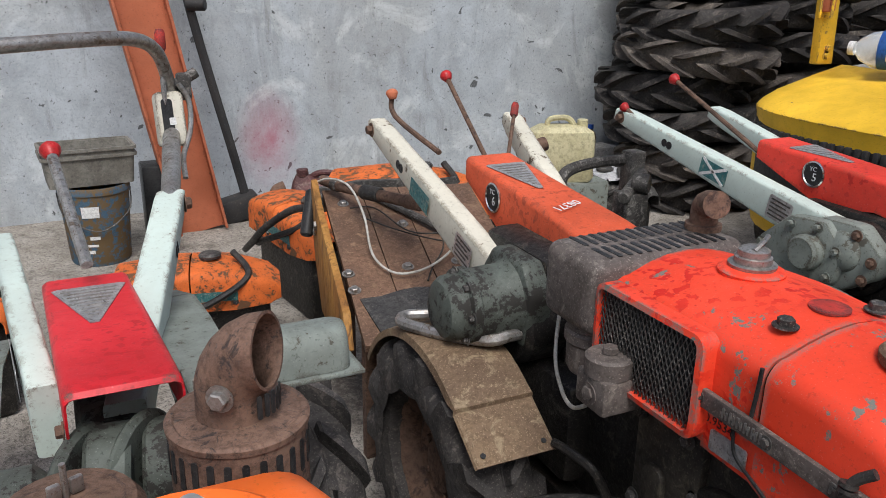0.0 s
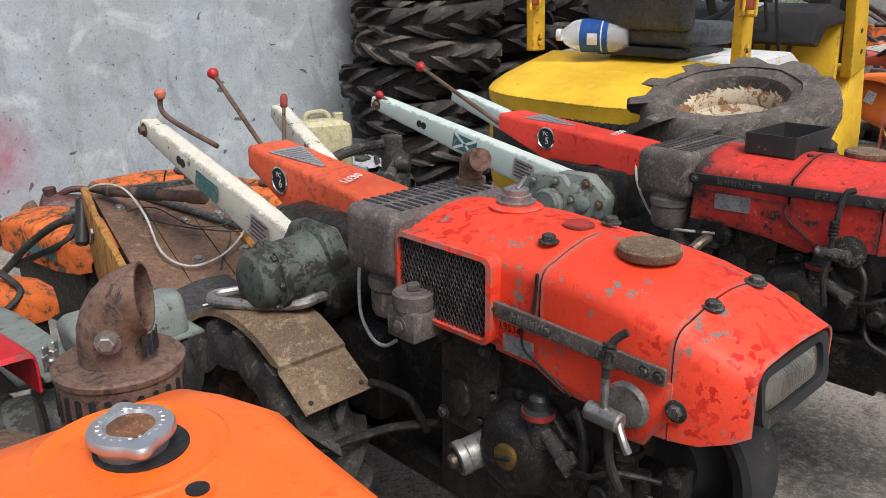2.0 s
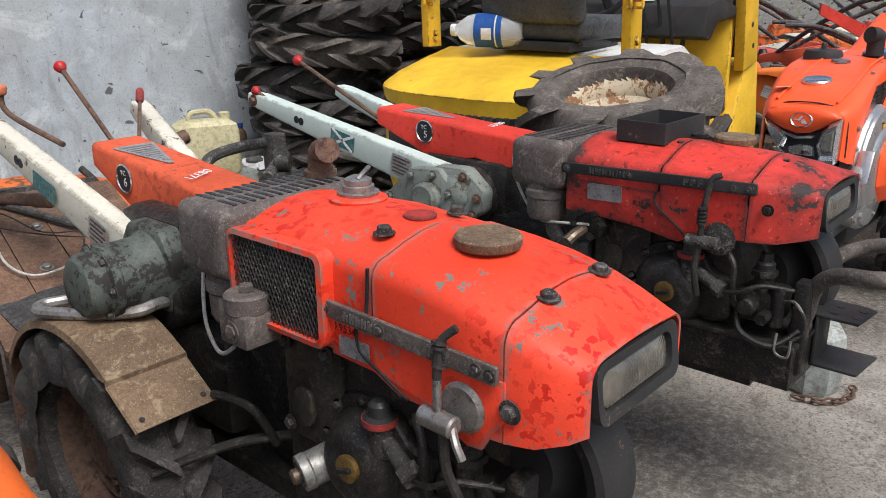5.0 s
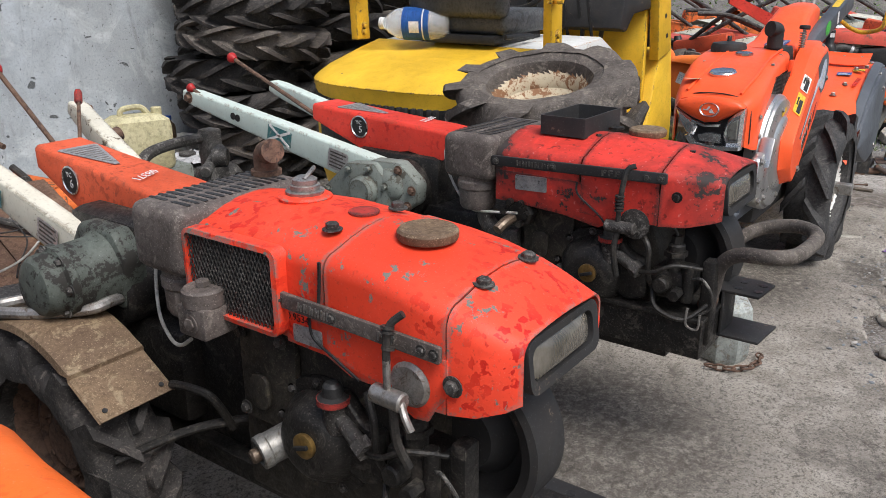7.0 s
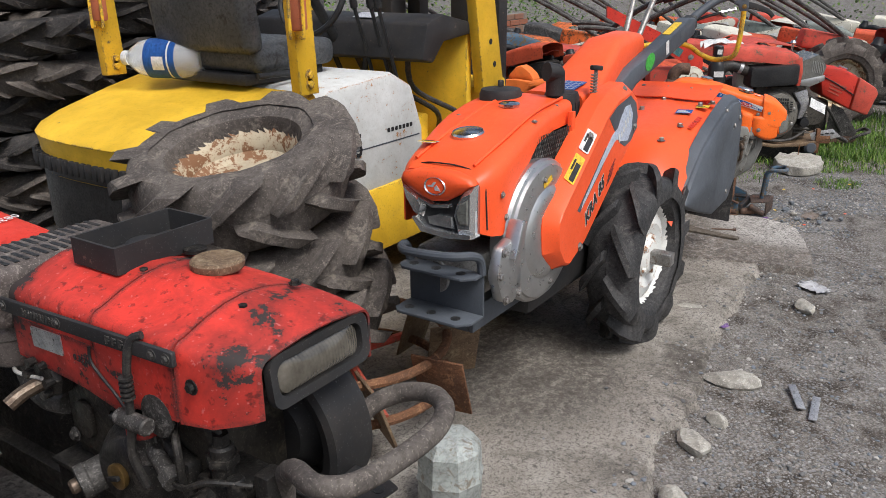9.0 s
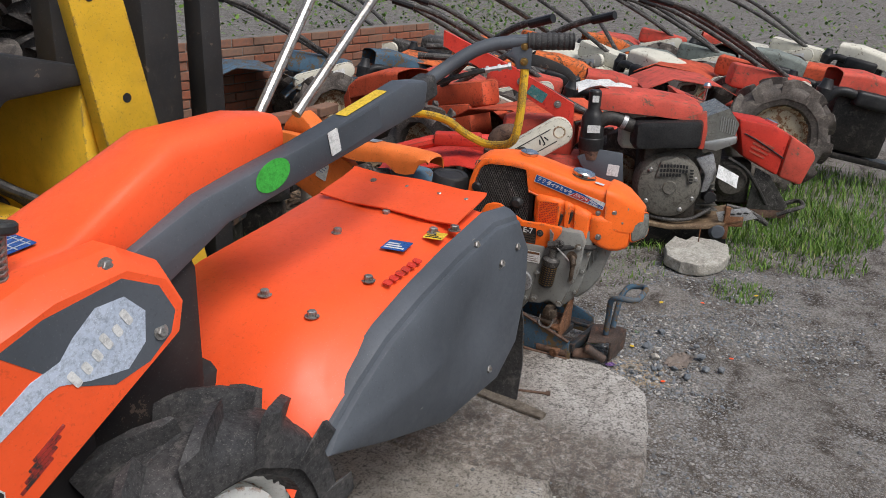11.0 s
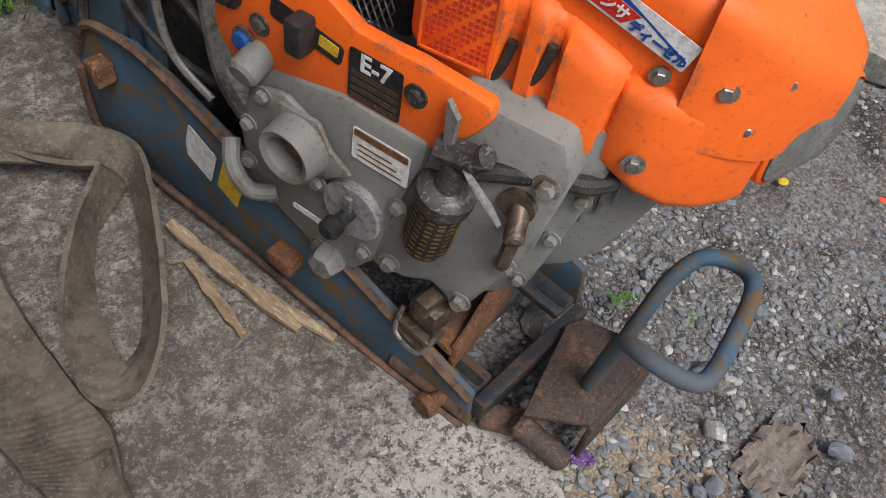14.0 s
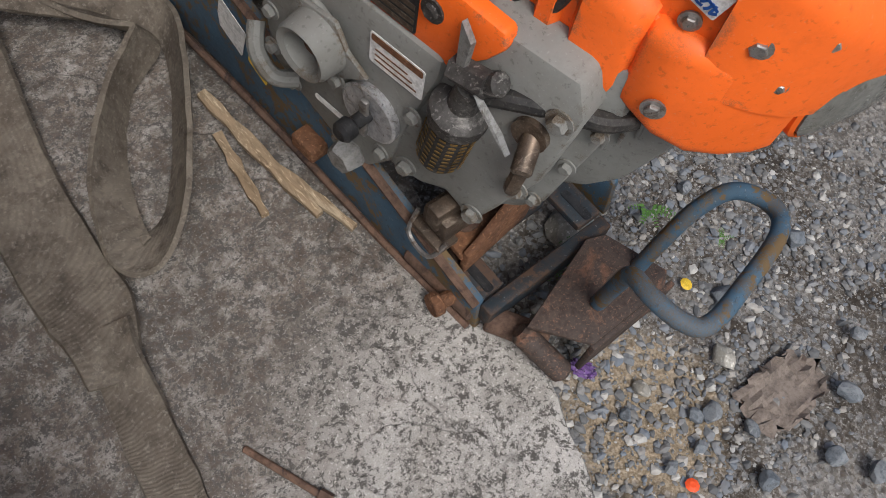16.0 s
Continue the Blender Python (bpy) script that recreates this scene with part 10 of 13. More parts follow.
    for low, th, r in ((0.0, 0, 0.0345), (0.020, 0, 0.0345), (0.021, 14, 0.035), (0.022, 28, 0.0355), (0.023, 42, 0.036), (0.024, 56, 0.0365), (0.025, 70, 0.037), (0.025, 84, 0.0375)):
        q = radians(th)
        c = Vector((0.206, 0.668, 0.784)) + up_ * (low + 0.044 * math.sin(q)) + out * (0.044 * (1 - math.cos(q)))
        rings.append([c + (out * math.cos(q) - up_ * math.sin(q)) * (r * math.cos(a)) + side * (r * 0.95 * math.sin(a)) for a in [2 * math.pi * j / 30 for j in range(31)]])
    shell(b, rings, 0.003)
    oh = part("outlet_hood", b, RUST_LID, mf, "bent rusty outlet hood", 40)
    b = bm_()
    for k in range(5):
        a = radians(-75 + 13 * k)
        p = Vector((0.214 + 0.0355 * math.cos(a), 0.662 + 0.0355 * math.sin(a), 0.804))
        prism(b, rrect(-0.0024, 0.0024, -0.011, 0.013, 0.002, 2), 0.0014, face(p, (-math.sin(a), math.cos(a), 0), (0, 0, 1)))
    part("slot", b, INK_SHADE, oh)
    b = bm_()
    hexa(b, (0.190, 0.634, 0.819), (-0.6, -0.8, 0), 0.009, 0.010)
    part("clamp_bolt", b, STEEL, oh)
    # air cleaner lid with wing nut
    b = bm_()
    lathe(b, [(0, 0.60), (0.058, 0.60), (0.062, 0.61), (0.062, 0.70), (0.066, 0.704), (0.066, 0.72), (0.058, 0.732), (0.02, 0.74), (0, 0.741)], 34, pose(0.055, 0.655, 0))
    ac = part("air_cleaner", b, RUST, T, "brown round air cleaner with wing nut")
    b = bm_()
    cyl(b, (0.055, 0.655, 0.738), (0.055, 0.655, 0.775), 0.003, n=8)
    for a in (0.4, 3.54):
        box(b, (0.004, -0.003, 0.742), (0.016, 0.003, 0.758), 0.002, pose(0.055, 0.655, 0) @ Matrix.Rotation(a, 4, "Z"))
    part("wing_nut", b, STEEL, ac)
    # crimson cover
    cv = cover(T, "gear_cover", 0.036, 0.170, [(0.876, 0.721, 0.02), (0.881, 0.727, 0.05), (0.90, 0.728, 0.09), (0.925, 0.7265, 0.08), (1.086, 0.718, 0.10), (1.28, 0.707, 0.12), (1.335, 0.704, 0.11)], RED_L, "crimson sheet cover with silver triangle plate", badge=None, plate=3, sides=((0.055, 0.188, 0.018, 0.050), (0.054, 0.188, 0.050, 0.060), (0.053, 0.187, 0.092, 0.060), (0.052, 0.186, 0.085, 0.060), (0.045, 0.178, 0.107, 0.060), (0.037, 0.168, 0.120, 0.050), (0.035, 0.166, 0.115, 0.050)))
    b = bm_()
    hexa(b, (0.0515, 0.913, 0.664), (-1, 0, 0), 0.008, 0.01)
    part("cover_bolt", b, RUST, cv)
    # housings
    b = bm_()
    box(b, (0.06, 0.95, 0.42), (0.165, 1.25, 0.60), 0.03)
    box(b, (0.0, 0.68, 0.35), (0.26, 0.90, 0.56), 0.03)
    part("gearbox", b, GREEN_OIL, T, "oily grey-green gearbox castings", 40)
    for x0, x1, r in ((0.058, 0.072, 0.072), (0.072, 0.125, 0.064), (0.125, 0.138, 0.075), (0.138, 0.185, 0.060), (0.185, 0.245, 0.068)):
        b = bm_()
        cyl(b, (x0, 0.905, 0.598), (x1, 0.895, 0.598), r, n=28, soft=0.006)
        rough(b, 0.0012, 0.03)
        part("cast_ring", b, GREEN_OIL if x0 < 0.18 else GRIME, T, "oily cast housing ring", 40)
    b = bm_()
    cyl(b, (-0.10, 0.86, 0.58), (0.03, 0.86, 0.58), 0.07, n=26, soft=0.015)
    cyl(b, (-0.13, 0.86, 0.58), (-0.10, 0.86, 0.58), 0.045, n=22, soft=0.008)
    for k in range(5):
        a = 1.25 * k
        hexa(b, (-0.10, 0.86 + 0.055 * math.cos(a), 0.58 + 0.055 * math.sin(a)), (-1, 0, 0), 0.007, 0.01)
    part("side_housing", b, GREEN_OIL, T)
    b = bm_()
    box(b, (-0.02, 0.12, 0.22), (0.22, 0.62, 0.64), 0.02)
    box(b, (0.0, 0.1, 0.15), (0.05, 1.3, 0.22), 0.005)
    box(b, (0.16, 0.1, 0.15), (0.21, 1.3, 0.22), 0.005)
    box(b, (0.0, 0.15, 0.0), (0.04, 0.2, 0.16), 0.004)
    box(b, (0.17, 0.15, 0.0), (0.21, 0.2, 0.16), 0.004)
    part("engine_and_chassis", b, GRIME, T, "black engine block on its chassis")
    # handle beams
    handle_beam(T, 0.125, 1.05, 0.575, 1.615, 0.745, 0.056, 0.10, 0.055, MINT, 1, 0.278)
    hb2 = handle_beam(T, 0.028, 1.07, 0.596, 1.62, 0.685, 0.040, 0.12, 0.07, MINT, -1, -0.030)
    sticker(hb2, (-0.0125, 1.215, 0.615), (0.097, -1, -0.16), (0, 0, 1), 0.10, 0.055, TINPL, "data_plate", "worn tin data plate", 0.006)
    b = bm_()
    tube(b, [(0.274, 1.595, 0.745), (0.296, 1.71, 0.785), (0.320, 1.85, 0.835)], 0.019, 14, 3)
    part("steel_sleeve", b, STEEL, T, "bare steel handle sleeve")
    b = bm_()
    mb = face((0.322, 1.86, 0.86), Vector((1, 0.05, 0)), Vector((0, 0.25, 1)))
    box(b, (-0.032, -0.058, -0.022), (0.03, 0.062, 0.022), 0.01, mb)
    cb = part("lever_box", b, CREAM, T, "cream lever box with a slot")
    b = bm_()
    prism(b, rrect(-0.02, 0.004, -0.04, 0.045, 0.006, 3), 0.001, mb @ pose(0, 0, 0.0222))
    part("lever_slot", b, INK_SHADE, cb)
    b = bm_()
    for yy in (-0.028, -0.004):
        prism(b, rrect(-0.006, 0.008, yy - 0.008, yy + 0.008, 0.002, 2), 0.0012, mb @ pose(0.0, 0, 0.0226))
    part("position_mark", b, PAPER_W, cb)
    lever(T, (0.312, 1.85, 0.89), (0.316, 1.865, 1.02), 0.006, 0.0115, (STEEL, RED_B), None, True)
    b = bm_()
    tube(b, [(0.335, 1.90, 0.89), (0.325, 1.87, 0.95), (0.30, 1.82, 1.015), (0.25, 1.76, 1.045), (0.15, 1.70, 1.05), (-0.05, 1.62, 1.045), (-0.35, 1.52, 1.04)], 0.0145, 12)
    part("handlebar", b, STEEL, T, "brown-rusted steel handlebar")
    b = bm_()
    tube(b, [(0.345, 1.86, 0.94), (0.365, 1.86, 0.90), (0.36, 1.84, 0.84), (0.335, 1.80, 0.79), (0.33, 1.76, 0.75)], 0.006, 8)
    tube(b, [(0.30, 1.84, 0.80), (0.292, 1.80, 0.77), (0.285, 1.74, 0.73)], 0.005, 8)
    part("control_cable", b, STEEL, T)
    b = bm_()
    box(b, (0.345, 1.87, 0.90), (0.375, 1.90, 0.96), 0.006)
    cyl(b, (0.33, 1.88, 0.93), (0.39, 1.89, 0.96), 0.012, n=10)
    part("clamp", b, IRON, T)
    lever(T, (0.105, 1.27, 0.745), (0.075, 1.50, 0.88), 0.0095, 0.018, (STEEL, REDKNOB))
    lever(T, (-0.03, 1.30, 0.70), (-0.09, 1.48, 0.86), 0.008, 0.012, (RUST, REDKNOB), None, True)
    # deck strip, tool box with wing nuts
    b = bm_()
    shell(b, [[(x, y, z) for x in (0.185, 0.20, 0.24, 0.275, 0.285)] for y, z in ((0.98, 0.64), (1.10, 0.635), (1.28, 0.625), (1.45, 0.60), (1.75, 0.50))], 0.004)
    part("rotary_cover", b, GREEN, T, "grey-green rotary deck", 40)
    b = bm_()
    prism(b, [(0.195, 0.885), (0.42, 0.885), (0.42, 0.985), (0.195, 0.985)], 0.006, pose(0, 0, 0.676), 0.002)
    part("box_shelf", b, GREEN, T, "oily grey-green shelf")
    b = bm_()
    loft(b, [[(x, y, z) for x, y in rrect(x0, 0.405, y0, y1, 0.016, 4)] for x0, y0, y1, z in ((0.246, 0.893, 0.975, 0.683), (0.242, 0.896, 0.972, 0.710), (0.240, 0.900, 0.968, 0.724), (0.246, 0.906, 0.962, 0.732), (0.262, 0.918, 0.950, 0.736))])
    tb = part("tool_box", b, GREEN, T, "rounded grey-green tool box", 50)
    for x, y in ((0.212, 0.905), (0.222, 0.935)):
        b = bm_()
        cyl(b, (x, y, 0.68), (x, y, 0.70), 0.007, n=10, soft=0.002)
        for a in (0.5, 3.64):
            box(b, (0.003, -0.002, 0.690), (0.014, 0.002, 0.708), 0.0018, pose(x, y, 0) @ Matrix.Rotation(a, 4, "Z"), 1)
        part("wing_nut", b, STEEL, tb)
    b = bm_()
    rings = [[(x, y, z) for x in (-0.30, -0.20, -0.10, -0.04)] for y, z in ((1.12, 0.55), (1.35, 0.56), (1.60, 0.50), (1.85, 0.40))]
    shell(b, rings, 0.004)
    part("rotary_cover", b, GREEN, T)
    wheel(T, (0.40, 1.18, 0.265), (1, 0, 0), 0.268, 0.13, 0.155, RUBBER, RUST, 14)
    wheel(T, (-0.24, 1.18, 0.265), (-1, 0, 0), 0.268, 0.13, 0.155, RUBBER, RUST, 14)
    return T


def timber_box():
    """A worn board deck with a plywood side, between the two tractors."""
    T = site("deck_panel", "worn brown board deck with yellow plywood side and bolts", "panel", pose(0.8, 1.9, 0))
    # the deck falls towards the yard and stands a little askew
    O, F, R = Vector((0.768, 2.19, 0.572)), Vector((-0.178, -0.984, -0.246)), Vector((0.984, -0.178, 0.0))
    N = R.cross(F).normalized()
    N = N if N.z > 0 else -N
    for k in range(4):
        w0, w1 = 0.112 * k, 0.112 * k + 0.109
        b = bm_()
        loft(b, [[O + F * q + R * w - N * d for w, d in ((w0, 0.016), (w1, 0.016), (w1, 0.0), (w0, 0.0))] for q in (0.0, 0.15, 0.32, 0.48, 0.70)])
        rough(b, 0.0016, 0.2, k)
        part("board", b, PANEL, T, "brown painted board")
    b = bm_()
    prism(b, [(-0.010, 0.035), (0.10, 0.012), (0.35, 0.010), (0.60, 0.004), (0.66, -0.06), (0.62, -0.10), (0.42, -0.185), (0.24, -0.26), (0.10, -0.185), (0.035, -0.12)], 0.020, face(O - R * 0.013, F, N), 0.004)
    ply = part("plywood_side", b, WOOD_Y, T, "varnished yellow plywood side")
    b = bm_()
    c = O + F * 0.115 - N * 0.055 - R * 0.026
    cyl(b, c, c - R * 0.014, 0.008, n=10, soft=0.002)
    for q in (-1, 1):
        e = c - R * 0.012
        loft(b, [[e + F * (q * u) * 0.5 + N * (q * u) + R * h + (N * -0.5 + F) * (g * w) for h, g in ((-0.003, -1), (0.003, -1), (0.003, 1), (-0.003, 1))] for u, w in ((0.004, 0.004), (0.014, 0.008), (0.022, 0.007))])
    part("wing_bolt", b, STEEL, ply, "bright wing bolt")
    b = bm_()
    q = [O + F * u + R * w for u, w in ((0.30, 0.30), (0.30, 0.44), (0.62, 0.44), (0.62, 0.30))]
    loft(b, [[v + N * 0.001 for v in q], [v + N * 0.016 for v in q]])
    part("raised_board", b, WOOD_Y, T, "yellow-brown board edge")
    b = bm_()
    for x, y in ((0.699, 1.771), (0.690, 1.702), (0.853, 1.755), (0.985, 1.74), (0.80, 2.10), (0.92, 1.95), (1.02, 1.94)):
        v = Vector((x, y, 0)) - Vector((O.x, O.y, 0))
        u, w = v.dot(Vector((F.x, F.y, 0))), v.dot(R)
        hexa(b, O + F * u + R * w + N * (0.016 if 0.30 < u < 0.62 and w > 0.30 else 0.0), N, 0.011, 0.010)
    part("bolt", b, STEEL, T)
    b = bm_()
    rings = []
    for y, z in ((1.66, 0.448), (1.58, 0.431), (1.50, 0.415), (1.45, 0.395), (1.43, 0.35), (1.42, 0.29)):
        rings.append([(x, y + 0.006 * math.sin(x * 40), z + 0.004 * math.sin(x * 25)) for x in (0.69, 0.74, 0.79, 0.84, 0.88)])
    shell(b, rings, 0.005)
    part("rubber_flap", b, RUBBER_NEW, T, "black rubber flap with white wear")
    b = bm_()
    for k in range(5):
        prism(b, rrect(-0.008, 0.008, -0.003, 0.003, 0.001, 1), 0.0012, pose(0.755 + 0.02 * k, 1.545 + 0.004 * (k % 2), 0.4315, 12))
    part("worn_mark", b, PAPER_W, T)
    b = bm_()
    for x, y, h in ((0.80, 2.10, 0.53), (1.12, 2.05, 0.53), (1.04, 1.62, 0.42), (0.70, 1.66, 0.42)):
        box(b, (x, y, 0.0), (x + 0.03, y + 0.03, h), 0.003)
    part("leg", b, RUST, T)
    return T


tiller_left()
timber_box()


# ---- things along the wall ----
def steel_column():
    b = bm_()
    m = Matrix.Translation((0.66, 3.78, 0.0)) @ Matrix.Rotation(radians(-10.5), 4, "Y") @ Matrix.Rotation(radians(4), 4, "X")
    for x in (-0.11, 0.10):
        box(b, (x, -0.06, 0), (x + 0.012, 0.06, 2.6), 0.002, m)
    box(b, (-0.11, -0.006, 0), (0.11, 0.006, 2.6), 0.002, m)
    solid("steel_column", b, COLUMN, "leaning red-primed steel beam against the wall", "beam")
    b = bm_()
    p = [(0.66, 4.02, 1.6), (0.70, 4.0, 1.1), (0.86, 3.92, 0.30), (0.90, 3.90, 0.10)]
    tube(b, p, 0.022, 10)
    box(b, (0.74, 3.83, -0.02), (0.96, 3.95, 0.10), 0.02, Matrix.Translation((0, 0, 0.02)) @ Matrix.Translation((0.85, 3.9, 0.04)) @ Matrix.Rotation(radians(-14), 4, "Y") @ Matrix.Translation((-0.85, -3.9, -0.04)))
    cyl(b, (0.70, 3.98, 1.02), (0.78, 3.94, 1.02), 0.028, n=12, soft=0.005)
    solid("prop_strut", b, BLACKP, "black iron strut leaning on the wall", "strut")
    b = bm_()
    box(b, (0.41, 3.72, 0.0), (0.56, 3.86, 0.34), 0.01)
    solid("dark_crate", b, BLACKPL, "dark box beside the beam", "box")


def oil_bucket():
    T = thing("oil_bucket", "navy oil bucket with white lettering, a crate on it", "bucket", pose(0.20, 3.55, 0.0))
    b = bm_()
    lathe(b, [(0, 0), (0.115, 0), (0.12, 0.01), (0.135, 0.25), (0.137, 0.30), (0.143, 0.305), (0.143, 0.33), (0.14, 0.335), (0.138, 0.30), (0.118, 0.012), (0, 0.012)], 36)
    body = part("bucket_body", b, BLUE_OLD, T)
    b = bm_()
    n = 20
    for z0, z1, a0, a1, in ((0.215, 0.262, 4.25, 4.75), (0.06, 0.075, 4.2, 4.5), (0.12, 0.135, 4.4, 4.7), (0.09, 0.10, 4.3, 4.62)):
        rr = lambda z: 0.1215 + 0.015 * z / 0.25 + 0.0012
        loft(b, [[(rr(z) * math.cos(a0 + (a1 - a0) * k / n), rr(z) * math.sin(a0 + (a1 - a0) * k / n), z) for k in range(n + 1)] for z in (z0, z1)], False, False)
    part("label_mark", b, PAPER_W, body, "white label shapes")
    b = bm_()
    tube(b, [(-0.142, 0, 0.30), (-0.12, -0.09, 0.22), (0.0, -0.15, 0.16), (0.12, -0.09, 0.22), (0.142, 0, 0.30)], 0.003, 6)
    part("bail", b, IRON, T)
    C = thing("plastic_crate", "dirty beige plastic crate on a bucket", "crate", pose(0.19, 3.56, 0.338, 0, 0, 4))
    b = bm_()
    o, i = rrect(-0.175, 0.175, -0.11, 0.11, 0.02, 3), rrect(-0.165, 0.165, -0.10, 0.10, 0.016, 3)
    loft(b, [[(x * 0.92, y * 0.92, 0) for x, y in o], [(x, y, 0.15) for x, y in o], [(x, y, 0.15) for x, y in i], [(x * 0.92, y * 0.92, 0.008) for x, y in i]])
    part("tub", b, STRAPCOL, C)
    b = bm_()
    for s in (0.148, 0.12):
        q = rrect(-0.182, 0.182, -0.117, 0.117, 0.02, 3)
        loft(b, [[(x, y, s - 0.006) for x, y in q], [(x, y, s + 0.006) for x, y in q], [(x * 0.94, y * 0.9, s + 0.006) for x, y in q], [(x * 0.94, y * 0.9, s - 0.006) for x, y in q]], caps=False)
    part("crate_rim", b, STRAPCOL, C)


STRAPCOL = stuff("dirty_beige_plastic", (0.20, 0.19, 0.165), (0.13, 0.12, 0.10), None, 0.7, 0, 1, 0.2, 0.001, 8, 60)


def old_engine(at, turn, material=ORANGE_OLD, scale=1.0, label="rusty old orange tractor engine by the wall"):
    """An old engine with hood, cap and pipes, low down behind the row."""
    T = thing("old_engine", label, "engine", Matrix.Translation(at) @ Matrix.Rotation(radians(turn), 4, "Z") @ Matrix.Scale(scale, 4), "old engines by the wall")
    b = bm_()
    shell(b, [section(y, -0.13, 0.13, zb, zt, 0.015, 0.035) for y, zb, zt in ((0.30, 0.24, 0.36), (0.12, 0.24, 0.385), (0.05, 0.24, 0.385))], 0.004)
    hd = part("hood", b, material, T, "chipped orange hood", 40)
    b = bm_()
    shell(b, [section(y, -q, q, zb, zt, 0.012, 0.035) for y, q, zb, zt in ((0.045, 0.13, 0.24, 0.385), (-0.10, 0.13, 0.24, 0.375), (-0.22, 0.115, 0.25, 0.34), (-0.26, 0.09, 0.26, 0.31))], 0.004)
    part("nose", b, material, T, "", 40)
    b = bm_()
    lathe(b, [(0, 0), (0.038, 0), (0.04, 0.01), (0.034, 0.016), (0, 0.016)], 26, pose(0.0, -0.02, 0.397))
    part("fuel_cap", b, IRON, hd)
    b = bm_()
    box(b, (-0.10, -0.22, 0.0), (0.10, 0.28, 0.27), 0.02)
    cyl(b, (0.10, -0.05, 0.16), (0.15, -0.05, 0.16), 0.12, n=26, soft=0.01)
    part("block", b, GRIME, T)
    b = bm_()
    tube(b, [(-0.13, 0.2, 0.2), (-0.17, 0.1, 0.24), (-0.16, -0.05, 0.30), (-0.10, -0.15, 0.36), (-0.02, -0.1, 0.42)], 0.012, 8)
    part("hose", b, HOSE, T)
    b = bm_()
    for p in ((-0.09, -0.22, 0.30), (0.09, -0.22, 0.30), (-0.128, 0.1, 0.27), (-0.128, -0.1, 0.27)):
        hexa(b, p, (0, -1, 0) if abs(p[1]) > 0.2 else (-1, 0, 0), 0.008, 0.008)
    part("bolt", b, IRON, T)
    sticker(hd, (-0.1315, 0.0, 0.295), (0, -1, 0), (0, 0, 1), 0.22, 0.035, TEALINK, "maker_plate", "dull blue maker's plate")
    return T


def old_muffler(at, r=0.05, h=0.12):
    T = thing("exhaust_pot", "rusty slotted exhaust pot with bent outlet", "exhaust", Matrix.Translation(at))
    b = bm_()
    lathe(b, [(0, 0), (r, 0), (r * 1.04, 0.01), (r * 1.04, h), (r * 0.7, h + 0.015), (0, h + 0.016)], 24)
    pot = part("pot", b, RUST, T)
    b = bm_()
    for k in range(16):
        a = 2 * math.pi * k / 16
        prism(b, rrect(-0.003, 0.003, -0.02, 0.02, 0.002, 1), 0.0015, face((r * 1.035 * math.cos(a), r * 1.035 * math.sin(a), h * 0.6), (-math.sin(a), math.cos(a), 0), (0, 0, 1)))
    part("slot", b, INK_SHADE, pot)
    b = bm_()
    tube(b, [(0, 0, h), (0, 0, h + 0.05), (0.01, 0, h + 0.075), (0.04, 0, h + 0.085)], 0.026, 12)
    part("outlet", b, RUST, T)


